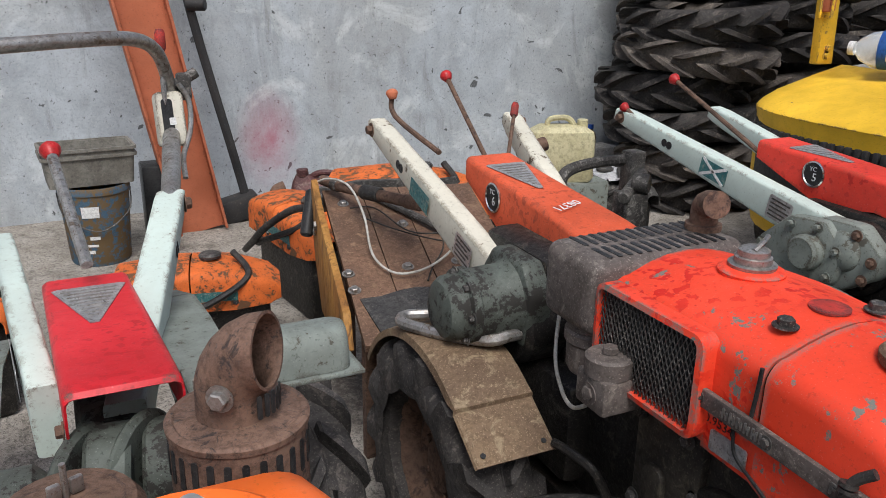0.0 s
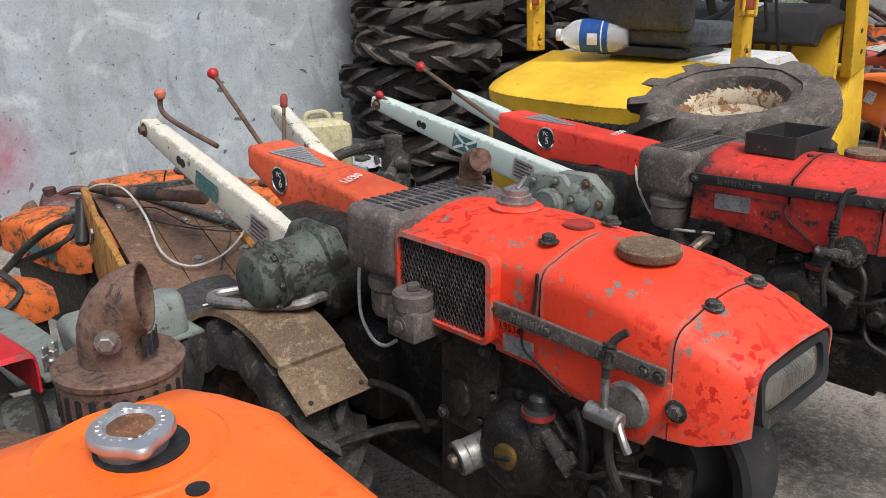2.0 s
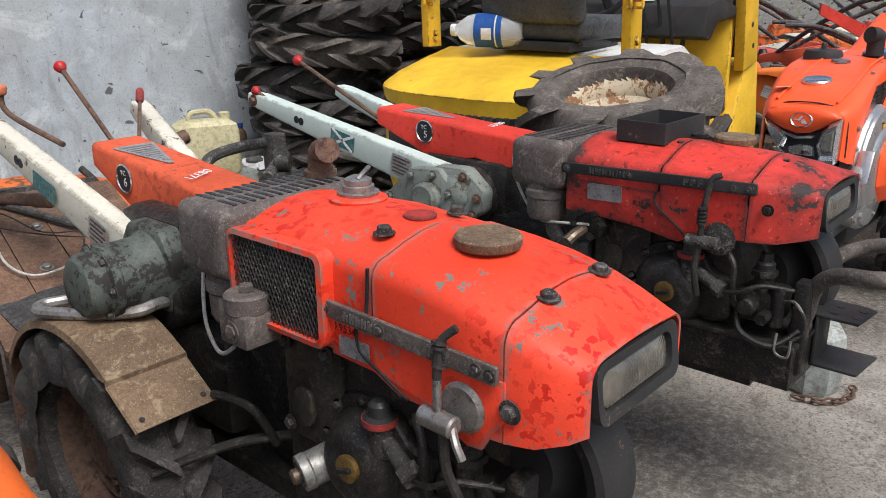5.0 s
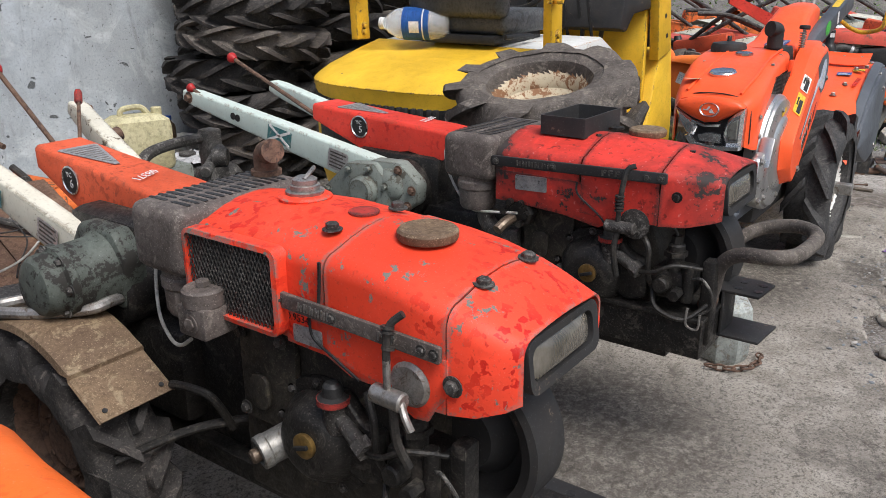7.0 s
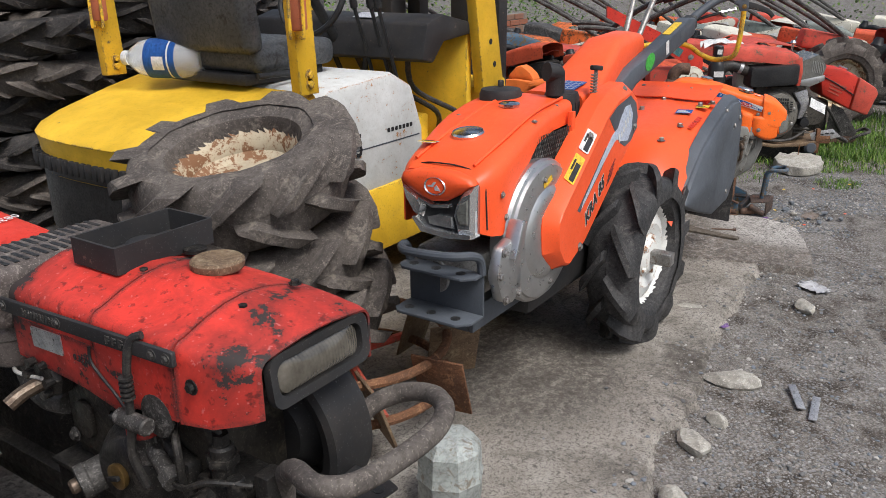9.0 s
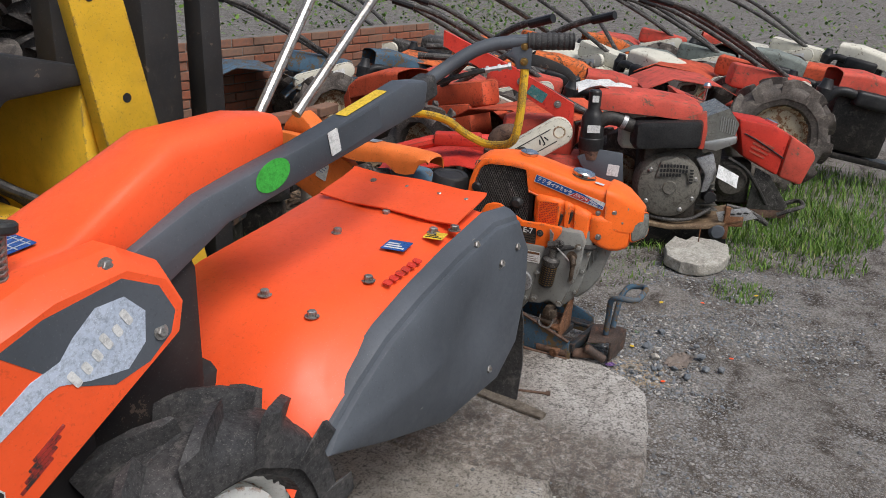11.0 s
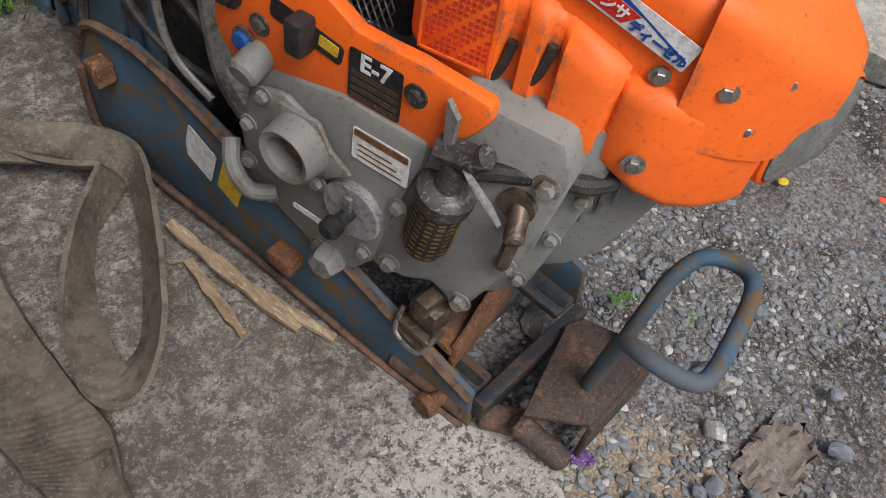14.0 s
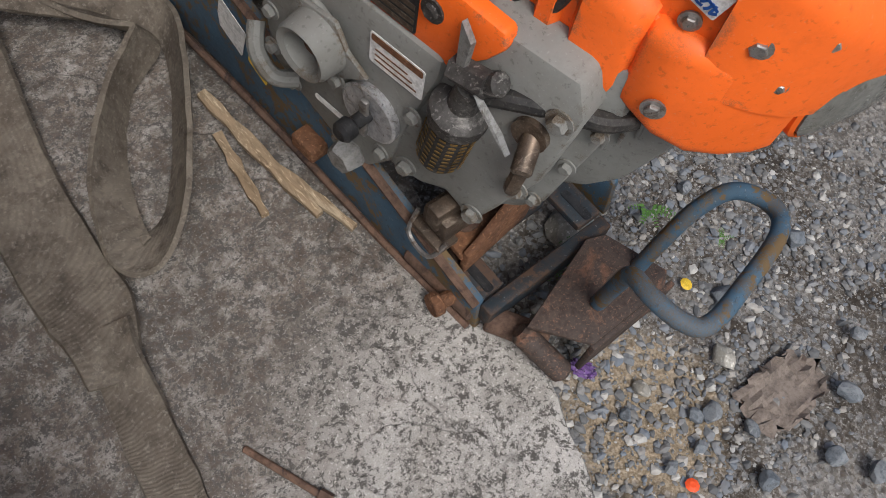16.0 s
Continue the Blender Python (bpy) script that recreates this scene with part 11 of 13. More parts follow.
def junk_pile():
    """Pipes, hoses and scraps lying on and behind the boards."""
    def lay(name, pts, r, m, label, cat, soft=8, clamps=()):
        T = thing(name, label, cat, pose(0, 0, 0), "loose pipes")
        b = bm_()
        tube(b, pts, r, 12, soft)
        part("tube", b, m, T)
        for c0, c1, rr, mm in clamps:
            b = bm_()
            cyl(b, c0, c1, rr, n=18, soft=0.003)
            part("clamp", b, mm, T)
        return T
    T = lay("handlebar_pipe", [(0.778, 2.215, 0.597), (0.800, 2.10, 0.602), (0.832, 1.98, 0.612), (0.886, 1.765, 0.630)], 0.0155, RUST, "rusty pipe with a black clamp lying on the boards", "pipe", 6,
        [((0.826, 2.00, 0.610), (0.846, 1.925, 0.617), 0.0205, HOSE), ((0.874, 1.815, 0.626), (0.888, 1.757, 0.631), 0.0185, RUST), ((0.790, 2.15, 0.599), (0.796, 2.12, 0.601), 0.019, IRON)])
    b = bm_()
    tube(b, [(0.86, 2.16, 0.575), (0.93, 2.02, 0.55), (1.0, 1.86, 0.522), (1.03, 1.76, 0.502)], 0.011, 10, 6)
    solid("steel_rod", b, IRON, "dark steel rod lying on the boards", "rod")
    T = thing("linkage_bar", "dark greasy linkage bar with a bolted bracket", "linkage", pose(1.05, 2.35, 0.0))
    b = bm_()
    loft(b, [[(x, y + dy, z + dz) for dy, dz in ((-0.012, -h), (0.012, -h), (0.012, h), (-0.012, h))] for x, y, z, h in ((-0.24, 0.06, 0.515, 0.006), (-0.10, 0.03, 0.53, 0.012), (0.06, 0.0, 0.522, 0.017), (0.13, -0.01, 0.515, 0.022))])
    part("bar", b, IRON, T)
    b = bm_()
    tube(b, [(-0.28, 0.05, 0.485), (-0.18, 0.02, 0.50), (-0.05, 0.0, 0.495), (0.10, -0.04, 0.47)], 0.017, 12, 6)
    part("lower_pipe", b, IRON, T)
    b = bm_()
    box(b, (0.10, -0.05, 0.41), (0.118, 0.05, 0.56), 0.004)
    box(b, (0.10, -0.056, 0.41), (0.21, -0.044, 0.545), 0.004)
    box(b, (0.12, -0.03, 0.0), (0.20, 0.05, 0.45), 0.01)
    cyl(b, (0.165, -0.056, 0.475), (0.165, -0.075, 0.475), 0.016, n=14, soft=0.003)
    part("bracket", b, IRON, T)
    b = bm_()
    hexa(b, (0.165, -0.075, 0.475), (0, -1, 0), 0.014, 0.012)
    part("nut", b, STEEL, T)
    b = bm_()
    tube(b, [(0.75, 2.22, 0.585), (0.765, 2.13, 0.622), (0.80, 2.05, 0.618), (0.80, 1.93, 0.566), (0.775, 1.80, 0.500), (0.80, 1.72, 0.475), (0.86, 1.70, 0.478), (0.93, 1.72, 0.492), (1.0, 1.76, 0.52), (1.05, 1.80, 0.545)], 0.0032, 8)
    solid("loose_cable", b, CABLE, "thin pale cable looped over the boards", "cable")
    for pts in ([(0.80, 2.04, 0.556), (0.84, 1.95, 0.575), (0.90, 1.86, 0.53), (0.99, 1.82, 0.53), (1.06, 1.90, 0.545)], [(0.82, 1.99, 0.54), (0.88, 1.90, 0.525), (0.95, 1.79, 0.52), (1.05, 1.74, 0.51)], [(0.97, 1.85, 0.545), (0.955, 1.76, 0.515), (0.90, 1.71, 0.475), (0.875, 1.68, 0.456)]):
        b = bm_()
        tube(b, pts, 0.0022, 6)
        solid("wire_scrap", b, HOSE, "thin dark wire scrap on the boards", "wire", group="wire scraps")
    b = bm_()
    tube(b, [(0.69, 2.96, 0.16), (0.685, 2.80, 0.24), (0.70, 2.66, 0.33), (0.76, 2.52, 0.425), (0.80, 2.40, 0.46), (0.80, 2.26, 0.50), (0.772, 2.21, 0.535)], 0.013, 12)
    solid("loose_hose", b, HOSE, "thick black rubber hose lying over the old engine", "hose")
    b = bm_()
    cyl(b, (0.705, 2.16, 0.45), (0.745, 2.215, 0.57), 0.019, n=16, soft=0.006)
    solid("rubber_grip", b, BLACKPL, "black rubber handle grip beside the plywood", "grip")
    J = thing("oil_jug", "dark maroon plastic oil jug with carrying handle, by the wall", "jug", pose(1.245, 3.78, 0.0, 0, 0, -25))
    jm = stuff("maroon_plastic", (0.105, 0.040, 0.038), (0.06, 0.026, 0.026), (0.16, 0.10, 0.085), 0.5, 0, 1, 0.2, 0.001, 8, 60)
    b = bm_()
    loft(b, [[(x * s + o, y * s, z) for x, y in rrect(-0.14, 0.14, -0.08, 0.08, 0.035, 4)] for z, s, o in ((0.0, 0.94, 0), (0.012, 1.0, 0), (0.12, 1.0, 0), (0.16, 0.9, -0.012), (0.19, 0.62, -0.045), (0.205, 0.35, -0.075), (0.215, 0.25, -0.085))])
    part("jug_body", b, jm, J)
    b = bm_()
    tube(b, [(-0.05, 0, 0.20), (0.0, 0, 0.226), (0.075, 0, 0.222), (0.115, 0, 0.19), (0.12, 0, 0.13)], 0.016, 10)
    part("jug_handle", b, jm, J)
    b = bm_()
    cyl(b, (-0.085, 0, 0.205), (-0.088, 0, 0.245), 0.030, n=20, soft=0.004)
    part("cap", b, jm, J)


def jerry_can():
    T = thing("jerry_can", "translucent dirty yellow plastic jerry can", "jerry can", pose(1.93, 2.70, 0.382, 0, 0, -20))
    b = bm_()
    box(b, (1.80, 2.60, -0.002), (2.12, 2.86, 0.382), 0.02)
    cyl(b, (1.80, 2.72, 0.22), (1.74, 2.72, 0.22), 0.12, n=26, soft=0.012)
    for k in range(6):
        hexa(b, (1.74, 2.72 + 0.095 * math.cos(k), 0.22 + 0.095 * math.sin(k)), (-1, 0, 0), 0.010, 0.010)
    solid("gearbox_casting", b, GREEN, "dirty grey-green gearbox casting by the wall", "gearbox")
    m = stuff("yellowed_plastic", (0.52, 0.48, 0.30), (0.42, 0.38, 0.22), None, 0.5, 0, 1, 0.15, 0.001, 9, 60)
    b = bm_()
    rings = []
    for z, s in ((0.0, 0.93), (0.015, 1.0), (0.17, 1.0), (0.20, 0.95), (0.22, 0.7), (0.225, 0.3)):
        rings.append([(x * s, y * s, z) for x, y in rrect(-0.13, 0.13, -0.07, 0.07, 0.03, 4)])
    loft(b, rings)
    part("can_body", b, m, T)
    b = bm_()
    tube(b, [(-0.06, 0, 0.21), (-0.05, 0, 0.245), (0.02, 0, 0.25), (0.05, 0, 0.22)], 0.012, 8)
    cyl(b, (0.085, 0, 0.21), (0.085, 0, 0.245), 0.022, n=16, soft=0.003)
    part("handle_and_cap", b, m, T)


def wall_rubbish():
    """White foam box with a bottle and a red strip, on the ground by the wall."""
    m = stuff("white_foam", (0.74, 0.74, 0.71), (0.58, 0.57, 0.53), (0.30, 0.27, 0.22), 0.85, 0, 1, 0.4, 0.003, 14, 90)
    b = bm_()
    box(b, (-0.20, -0.08, 0.0), (0.20, 0.08, 0.17), 0.015)
    rough(b, 0.012, 0.06)
    solid("foam_block", b, m, "crumbling white foam block on the ground by the wall", "foam", pose(3.02, 4.05, 0.0, 0, 0, 5))
    T = thing("plastic_bottle", "brown-stained clear bottle with blue cap by the wall", "bottle", pose(3.03, 4.02, 0.17))
    b = bm_()
    lathe(b, [(0, 0), (0.034, 0), (0.036, 0.008), (0.036, 0.07), (0.030, 0.092), (0.014, 0.108), (0.013, 0.12), (0, 0.12)], 20)
    part("bottle_body", b, FENDER, T)
    b = bm_()
    lathe(b, [(0, 0.118), (0.017, 0.118), (0.017, 0.142), (0, 0.143)], 18)
    part("cap", b, BLUECAP, T, "blue screw cap")


BLUECAP = stuff("blue_cap", (0.03, 0.09, 0.36), (0.025, 0.07, 0.28), None, 0.4, 0, 1, 0.05, 0.0005, 20, 90)


def rear_decks():
    """Rotary decks and pipework behind the two red tractors."""
    T = thing("rotary_deck", "grey-green rotary deck with hoses and clamps behind a tractor", "deck", pose(0, 0, 0))
    b = bm_()
    rings = [[(xx, y, z + 0.005 * math.sin(40 * xx)) for xx in (1.33, 1.45, 1.57, 1.69, 1.80, 1.90)] for y, z in ((1.40, 0.37), (1.55, 0.40), (1.80, 0.405), (2.0, 0.39), (2.15, 0.33))]
    shell(b, rings, 0.004)
    part("deck_sheet", b, GREEN, T, "", 40)
    b = bm_()
    tube(b, [(1.50, 2.05, 0.38), (1.50, 2.05, 0.53), (1.53, 2.06, 0.59), (1.66, 2.08, 0.605), (1.80, 2.09, 0.60)], 0.019, 10)
    part("bent_pipe", b, IRON, T, "bent grey pipe")
    b = bm_()
    box(b, (1.765, 2.04, 0.38), (1.825, 2.10, 0.635), 0.008)
    cyl(b, (1.60, 1.86, 0.545), (1.78, 2.00, 0.575), 0.020, n=14, soft=0.004)
    box(b, (1.62, 1.86, 0.38), (1.70, 1.94, 0.55), 0.008)
    cyl(b, (1.665, 1.90, 0.580), (1.695, 1.86, 0.580), 0.03, n=16, soft=0.004)
    part("clamp_head", b, IRON, T)
    for k in range(5):
        b = bm_()
        tube(b, [(1.28 + 0.02 * k, 1.78 + 0.05 * k, 0.44), (1.38, 1.84 + 0.04 * k, 0.50 + 0.01 * k), (1.50 + 0.02 * k, 1.80 + 0.03 * k, 0.45), (1.66, 1.72 + 0.04 * k, 0.42), (1.78, 1.70 + 0.05 * k, 0.43)], 0.007, 8)
        part("hose", b, HOSE if k % 2 else IRON, T)
    b = bm_()
    box(b, (1.45, 1.6, 0.0), (1.80, 2.0, 0.38), 0.03)
    part("tine_case", b, GRIME, T)


def round_weight():
    """A pale grey cast lamp-shaped weight with a chain, by the bumper."""
    T = thing("engine_cover", "loose pale grey cast engine cover with chain", "cover", pose(2.375, 0.40, 0.0, 0, 0, -20) @ Matrix.Scale(1.06, 4))
    b = bm_()
    oct_ = [(0.075 * math.cos(radians(22.5 + 45 * k)), 0.075 * math.sin(radians(22.5 + 45 * k))) for k in range(8)]
    loft(b, [[(x * s, y * s, z) for x, y in oct_] for z, s in ((0.0, 0.85), (0.02, 0.98), (0.085, 1.0), (0.095, 1.05), (0.105, 1.0), (0.165, 0.96), (0.19, 0.72), (0.195, 0.4))])
    part("casting", b, ENGINE2, T, "pale grey ribbed casting", 25)
    b = bm_()
    for k in range(9):
        a = radians(200 + 14 * k)
        c = Vector((0.105 * math.cos(a), 0.105 * math.sin(a), 0.012))
        t = Vector((-math.sin(a), math.cos(a), 0))
        u = Vector((0, 0, 1)) if k % 2 else Vector((math.cos(a), math.sin(a), 0))
        tube(b, [c + t * 0.017 * math.cos(q) + u * 0.009 * math.sin(q) for q in [2 * math.pi * j / 10 for j in range(10)]], 0.0032, 6, 2, True)
    part("chain", b, RUST, T, "rusty chain")


DUSTY = stuff("dusty_dark_iron", (0.050, 0.045, 0.038), (0.085, 0.075, 0.062), (0.020, 0.018, 0.016), 0.7, 0.0, 1, 0.5, 0.003, 9, 80)
RECOIL = stuff("dusty_olive_grey_alloy", (0.125, 0.117, 0.100), (0.165, 0.155, 0.132), (0.070, 0.062, 0.050), 0.55, 0.0, 1, 0.35, 0.002, 9, 90)
ENGINE2 = stuff("pale_grey_cast_paint", (0.40, 0.43, 0.41), (0.30, 0.32, 0.30), (0.20, 0.17, 0.13), 0.5, 0.1, 1, 0.2, 0.001, 14, 90)


# ---- machines across the yard ----
def far_tractor(m, hood_mat, label, lamp=False, wr=0.275):
    """A red tractor of the far row: engine, hood, chain case, mudguard, wheel."""
    m = m @ Matrix.Translation((0, 0.55, wr - 0.025)) @ Matrix.Rotation(radians(11), 4, "X") @ Matrix.Translation((0, -0.55, -0.25))
    T = thing("walking_tractor", label, "tractor", m, "tractors across the yard")
    # local: nose towards -y, near side at -x
    b = bm_()
    shell(b, [section(y, -q, q, zb, zt, 0.012, 0.03) for y, q, zb, zt in ((0.22, 0.14, 0.60, 0.70), (0.05, 0.15, 0.59, 0.72), (-0.15, 0.15, 0.58, 0.70), (-0.26, 0.14, 0.57, 0.66))], 0.004)
    hd = part("hood", b, hood_mat, T, "scuffed red hood", 40)
    b = bm_()
    loft(b, [[(x, -0.255, z) for x, z in rrect(-0.145, 0.145, 0.50, 0.655, 0.03, 3)], [(x, -0.33, z) for x, z in rrect(-0.13, 0.13, 0.49, 0.60, 0.03, 3)]])
    part("headlamp" if lamp else "nose_box", b, ALU if lamp else hood_mat, hd, "large wedge headlamp" if lamp else "")
    if not lamp:
        b = bm_()
        loft(b, [[(x, -0.325, z) for x, z in rrect(-0.10, 0.10, 0.52, 0.58, 0.02, 3)], [(x, -0.338, z) for x, z in rrect(-0.09, 0.09, 0.525, 0.575, 0.02, 3)]])
        part("headlamp", b, LENS, hd)
    if lamp:
        b = bm_()
        lathe(b, [(0, 0.06), (0.05, 0.06), (0.06, 0.05), (0.10, 0.045), (0.125, 0.03), (0.135, 0.0), (0.135, -0.05), (0, -0.05)], 34, face((-0.15, -0.02, 0.40), (0, -1, 0), (0, 0, 1)))
        en = part("recoil_housing", b, ENGINE, T, "round grey recoil starter housing")
        b = bm_()
        for k in range(6):
            for j in range(2):
                prism(b, rrect(-0.007, 0.007, -0.014, 0.014, 0.002, 1), 0.003, face((-0.198, -0.05 + 0.02 * k, 0.455 + 0.035 * j), (0, -1, 0), (0, 0, 1)))
        part("louvre", b, INK_SHADE, en)
    b = bm_()
    box(b, (-0.12, -0.20, 0.22), (0.10, 0.20, 0.58), 0.03)
    box(b, (-0.10, -0.33, 0.17), (0.10, 0.35, 0.21), 0.006)
    part("engine_block", b, GRIME, T)
    b = bm_()
    box(b, (-0.22, -0.16, 0.52), (-0.12, 0.12, 0.62), 0.025, seg=3)
    tube(b, [(-0.17, 0.10, 0.58), (-0.17, 0.18, 0.59), (-0.16, 0.24, 0.57), (-0.15, 0.27, 0.52)], 0.03, 12)
    part("air_box", b, BLACKPL, T, "black plastic air box and duct")
    b = bm_()
    lathe(b, [(0, 0), (0.05, 0), (0.052, 0.08), (0.04, 0.1), (0.028, 0.14), (0, 0.14)], 22, pose(-0.13, 0.29, 0.50))
    part("filter_pot", b, BLACKPL, T)
    b = bm_()
    prism(b, rrect(-0.30, 0.16, -0.055, 0.055, 0.054, 8), 0.04, face((-0.20, 0.55, 0.50), (0, -1, 0.42), (0, 0.42, 1)), 0.006)
    cc = part("chain_case", b, CREAM, T, "cream oval chain case with rust")
    b = bm_()
    prism(b, rrect(-0.22, 0.08, -0.02, 0.02, 0.004, 2), 0.002, face((-0.2405, 0.55, 0.50), (0, -1, 0.42), (0, 0.42, 1)))
    part("case_panel", b, PAPER_W, cc)
    b = bm_()
    cyl(b, (-0.24, 0.60, 0.49), (-0.28, 0.60, 0.49), 0.02, n=16, soft=0.006)
    part("case_knob", b, INK_SHADE, cc)
    b = bm_()
    rings = []
    for k in range(13):
        a = radians(25 + 130 * k / 12)
        rings.append([(x, 0.55 - 0.36 * math.cos(a), 0.16 + 0.31 * math.sin(a) + dz) for x, dz in ((-0.245, -0.02), (-0.24, 0.0), (-0.17, 0.004), (-0.10, 0.0))])
    shell(b, rings, 0.004)
    part("mudguard", b, hood_mat, T, "red sheet mudguard", 40)
    wheel(T, (-0.30, 0.55, 0.25), (-1, 0, 0), wr, 0.16, wr * 0.55, RUBBER_TAN, CREAMRIM, 11, 0.04, 0.045)
    wheel(T, (0.27, 0.55, 0.25), (1, 0, 0), wr, 0.16, wr * 0.55, RUBBER_TAN, CREAMRIM, 11, 0.04, 0.045)
    b = bm_()
    box(b, (-0.10, 0.22, 0.22), (0.10, 0.75, 0.48), 0.03)
    box(b, (-0.08, 0.35, 0.45), (0.08, 0.85, 0.60), 0.03)
    part("gearbox", b, hood_mat, T)
    b = bm_()
    rings = [[(x, y, z) for x in (-0.32, -0.15, 0.0, 0.15, 0.32)] for y, z in ((0.82, 0.42), (0.95, 0.46), (1.25, 0.44), (1.40, 0.34))]
    shell(b, rings, 0.005)
    part("rotary_cover", b, hood_mat, T, "flat red rotary cover", 40)
    b = bm_()
    for s in (-1, 1):
        tube(b, [(0.05 * s, 0.5, 0.58), (0.16 * s, 0.85, 0.72), (0.26 * s, 1.25, 0.84), (0.27 * s, 1.5, 0.86)], 0.018, 10)
    part("handlebar", b, hood_mat if lamp else IRON, T, "tubular handlebar")
    b = bm_()
    for s in (-1, 1):
        tube(b, [(0.27 * s, 1.38, 0.85), (0.27 * s, 1.52, 0.86)], 0.023, 10)
    part("grip", b, BLACKPL, T)
    b = bm_()
    tube(b, [(-0.08, -0.34, 0.20), (-0.08, -0.42, 0.22), (0.04, -0.44, 0.24), (0.08, -0.38, 0.22), (0.08, -0.33, 0.20)], 0.012, 8)
    part("front_loop", b, IRON, T)
    return T


def far_recoil_tractor():
    """The faded red tractor with a pull-start engine; x runs to its nose, y away from the lane."""
    M = Matrix.Translation((6.62, 0.62, 0)) @ Matrix.Rotation(radians(-60), 4, "Z")
    T = thing("walking_tractor", "faded red walking tractor with grey pull-start engine, on grass", "tractor", M, "tractors across the yard")
    F = lambda x, y, z: face((x, y, z), (1, 0, 0), (0, 0, 1))
    b = bm_()
    prism(b, [(-0.30, 0.115), (-0.02, 0.075), (0.16, 0.085), (0.33, 0.125), (0.33, 0.145), (0.16, 0.105), (-0.02, 0.095), (-0.30, 0.135)], 0.27, F(0, 0.24, 0), 0.004)
    part("engine_bed", b, FENDER, T, "bent muddy steel engine bed")
    b = bm_()
    box(b, (-0.28, 0.03, -0.05), (0.28, 0.07, 0.085), 0.006)
    part("skid", b, GRIME, T)
    b = bm_()
    box(b, (-0.17, 0.04, 0.10), (0.12, 0.27, 0.47), 0.03)
    rough(b, 0.004, 0.06)
    en = part("engine_block", b, DUSTY, T, "oily dark engine block")
    b = bm_()
    box(b, (0.11, 0.07, 0.13), (0.20, 0.22, 0.34), 0.01)
    cy = part("cylinder", b, RECOIL, en, "finned dusty cylinder")
    for k in range(7):
        b = bm_()
        box(b, (0.115, 0.05, 0.155 + 0.026 * k), (0.225 - 0.006 * k, 0.24, 0.163 + 0.026 * k), 0.003, seg=1)
        part("fin", b, RECOIL, cy)
    b = bm_()
    tube(b, [(-0.15, 0.03, 0.14), (-0.05, 0.0, 0.12), (0.08, 0.0, 0.125), (0.18, 0.02, 0.18)], 0.009, 8)
    part("control_rod", b, IRON, en)
    b = bm_()
    lathe(b, [(0, 0.05), (0.028, 0.048), (0.034, 0.0), (0, 0)], 20, F(0.165, 0.05, 0.235))
    part("oil_cap", b, BLACKPL, en)
    m = F(-0.04, 0.03, 0.285)
    b = bm_()
    lathe(b, [(0, 0.062), (0.030, 0.062), (0.034, 0.056), (0.118, 0.050), (0.146, 0.036), (0.160, 0.008), (0.163, -0.05), (0, -0.05)], 40, m @ Matrix.Diagonal((1.0, 1.02, 1, 1)))
    rc = part("recoil_housing", b, RECOIL, en, "round grey recoil starter housing", 25)
    b = bm_()
    prism(b, [(-0.075, 0.045), (-0.055, 0.125), (0.02, 0.150), (0.098, 0.115), (0.110, 0.03), (0.086, 0.02), (0.07, 0.075)], 0.064, m, 0.008)
    lv = part("louvre_block", b, RECOIL, rc, "", 25)
    b = bm_()
    for j in range(3):
        for k in range(9):
            if not (j == 0 and k > 6):
                prism(b, rrect(-0.0055, 0.0055, -0.008, 0.008, 0.002, 1), 0.0012, m @ pose(-0.05 + 0.0148 * k, 0.062 + 0.022 * j + 0.003 * math.sin(k * 0.4), 0.0642))
    for k in range(5):
        prism(b, rrect(-0.009, 0.009, -0.004, 0.004, 0.002, 1), 0.0012, m @ pose(0.094, 0.030 + 0.015 * k, 0.0642))
    part("louvre", b, INK_SHADE, lv)
    b = bm_()
    for a in (20, 140, 215, 300, 335):
        lathe(b, [(0, 0.008), (0.007, 0.008), (0.012, 0.004), (0.012, 0), (0, 0)], 14, m @ pose(0.126 * math.cos(radians(a)), 0.126 * math.sin(radians(a)), 0.046))
    part("bolt", b, ALU, rc)
    b = bm_()
    prism(b, [(0.075, 0.425), (0.155, 0.455), (0.185, 0.36), (0.150, 0.265), (0.118, 0.255), (0.130, 0.345)], 0.05, F(0, 0.06, 0), 0.008)
    part("side_shroud", b, TINPL, en, "pale dented shroud")
    b = bm_()
    loft(b, [[(x, y, z + 0.06 * x) for x, z in rrect(-0.235 * k + -0.07 * (1 - k), 0.082 * k - 0.07 * (1 - k), 0.545 - 0.066 * k, 0.545 + 0.066 * k, 0.022, 3)] for y, k in ((0.14, 1.0), (-0.02, 1.0), (-0.045, 0.92), (-0.050, 0.7))])
    part("air_box", b, BLACKPL, T, "black plastic air box", 35)
    b = bm_()
    tube(b, [(-0.20, 0.03, 0.555), (-0.26, 0.02, 0.575), (-0.31, 0.02, 0.595), (-0.36, 0.02, 0.598), (-0.40, 0.02, 0.575), (-0.42, 0.02, 0.53)], 0.034, 14)
    part("air_duct", b, HOSE, T, "ribbed black air duct")
    b = bm_()
    tube(b, [(-0.272, 0.02, 0.580), (-0.292, 0.02, 0.588)], 0.0375, 14)
    part("hose_clip", b, TINPL, T)
    b = bm_()
    lathe(b, [(0, 0.44), (0.056, 0.44), (0.060, 0.45), (0.060, 0.50), (0.056, 0.505), (0.054, 0.60), (0.042, 0.62), (0.030, 0.64), (0.030, 0.72), (0.024, 0.728), (0, 0.73)], 26, pose(-0.425, 0.03, 0))
    pot = part("filter_pot", b, BLACKPL, T, "black filter pot with a white label")
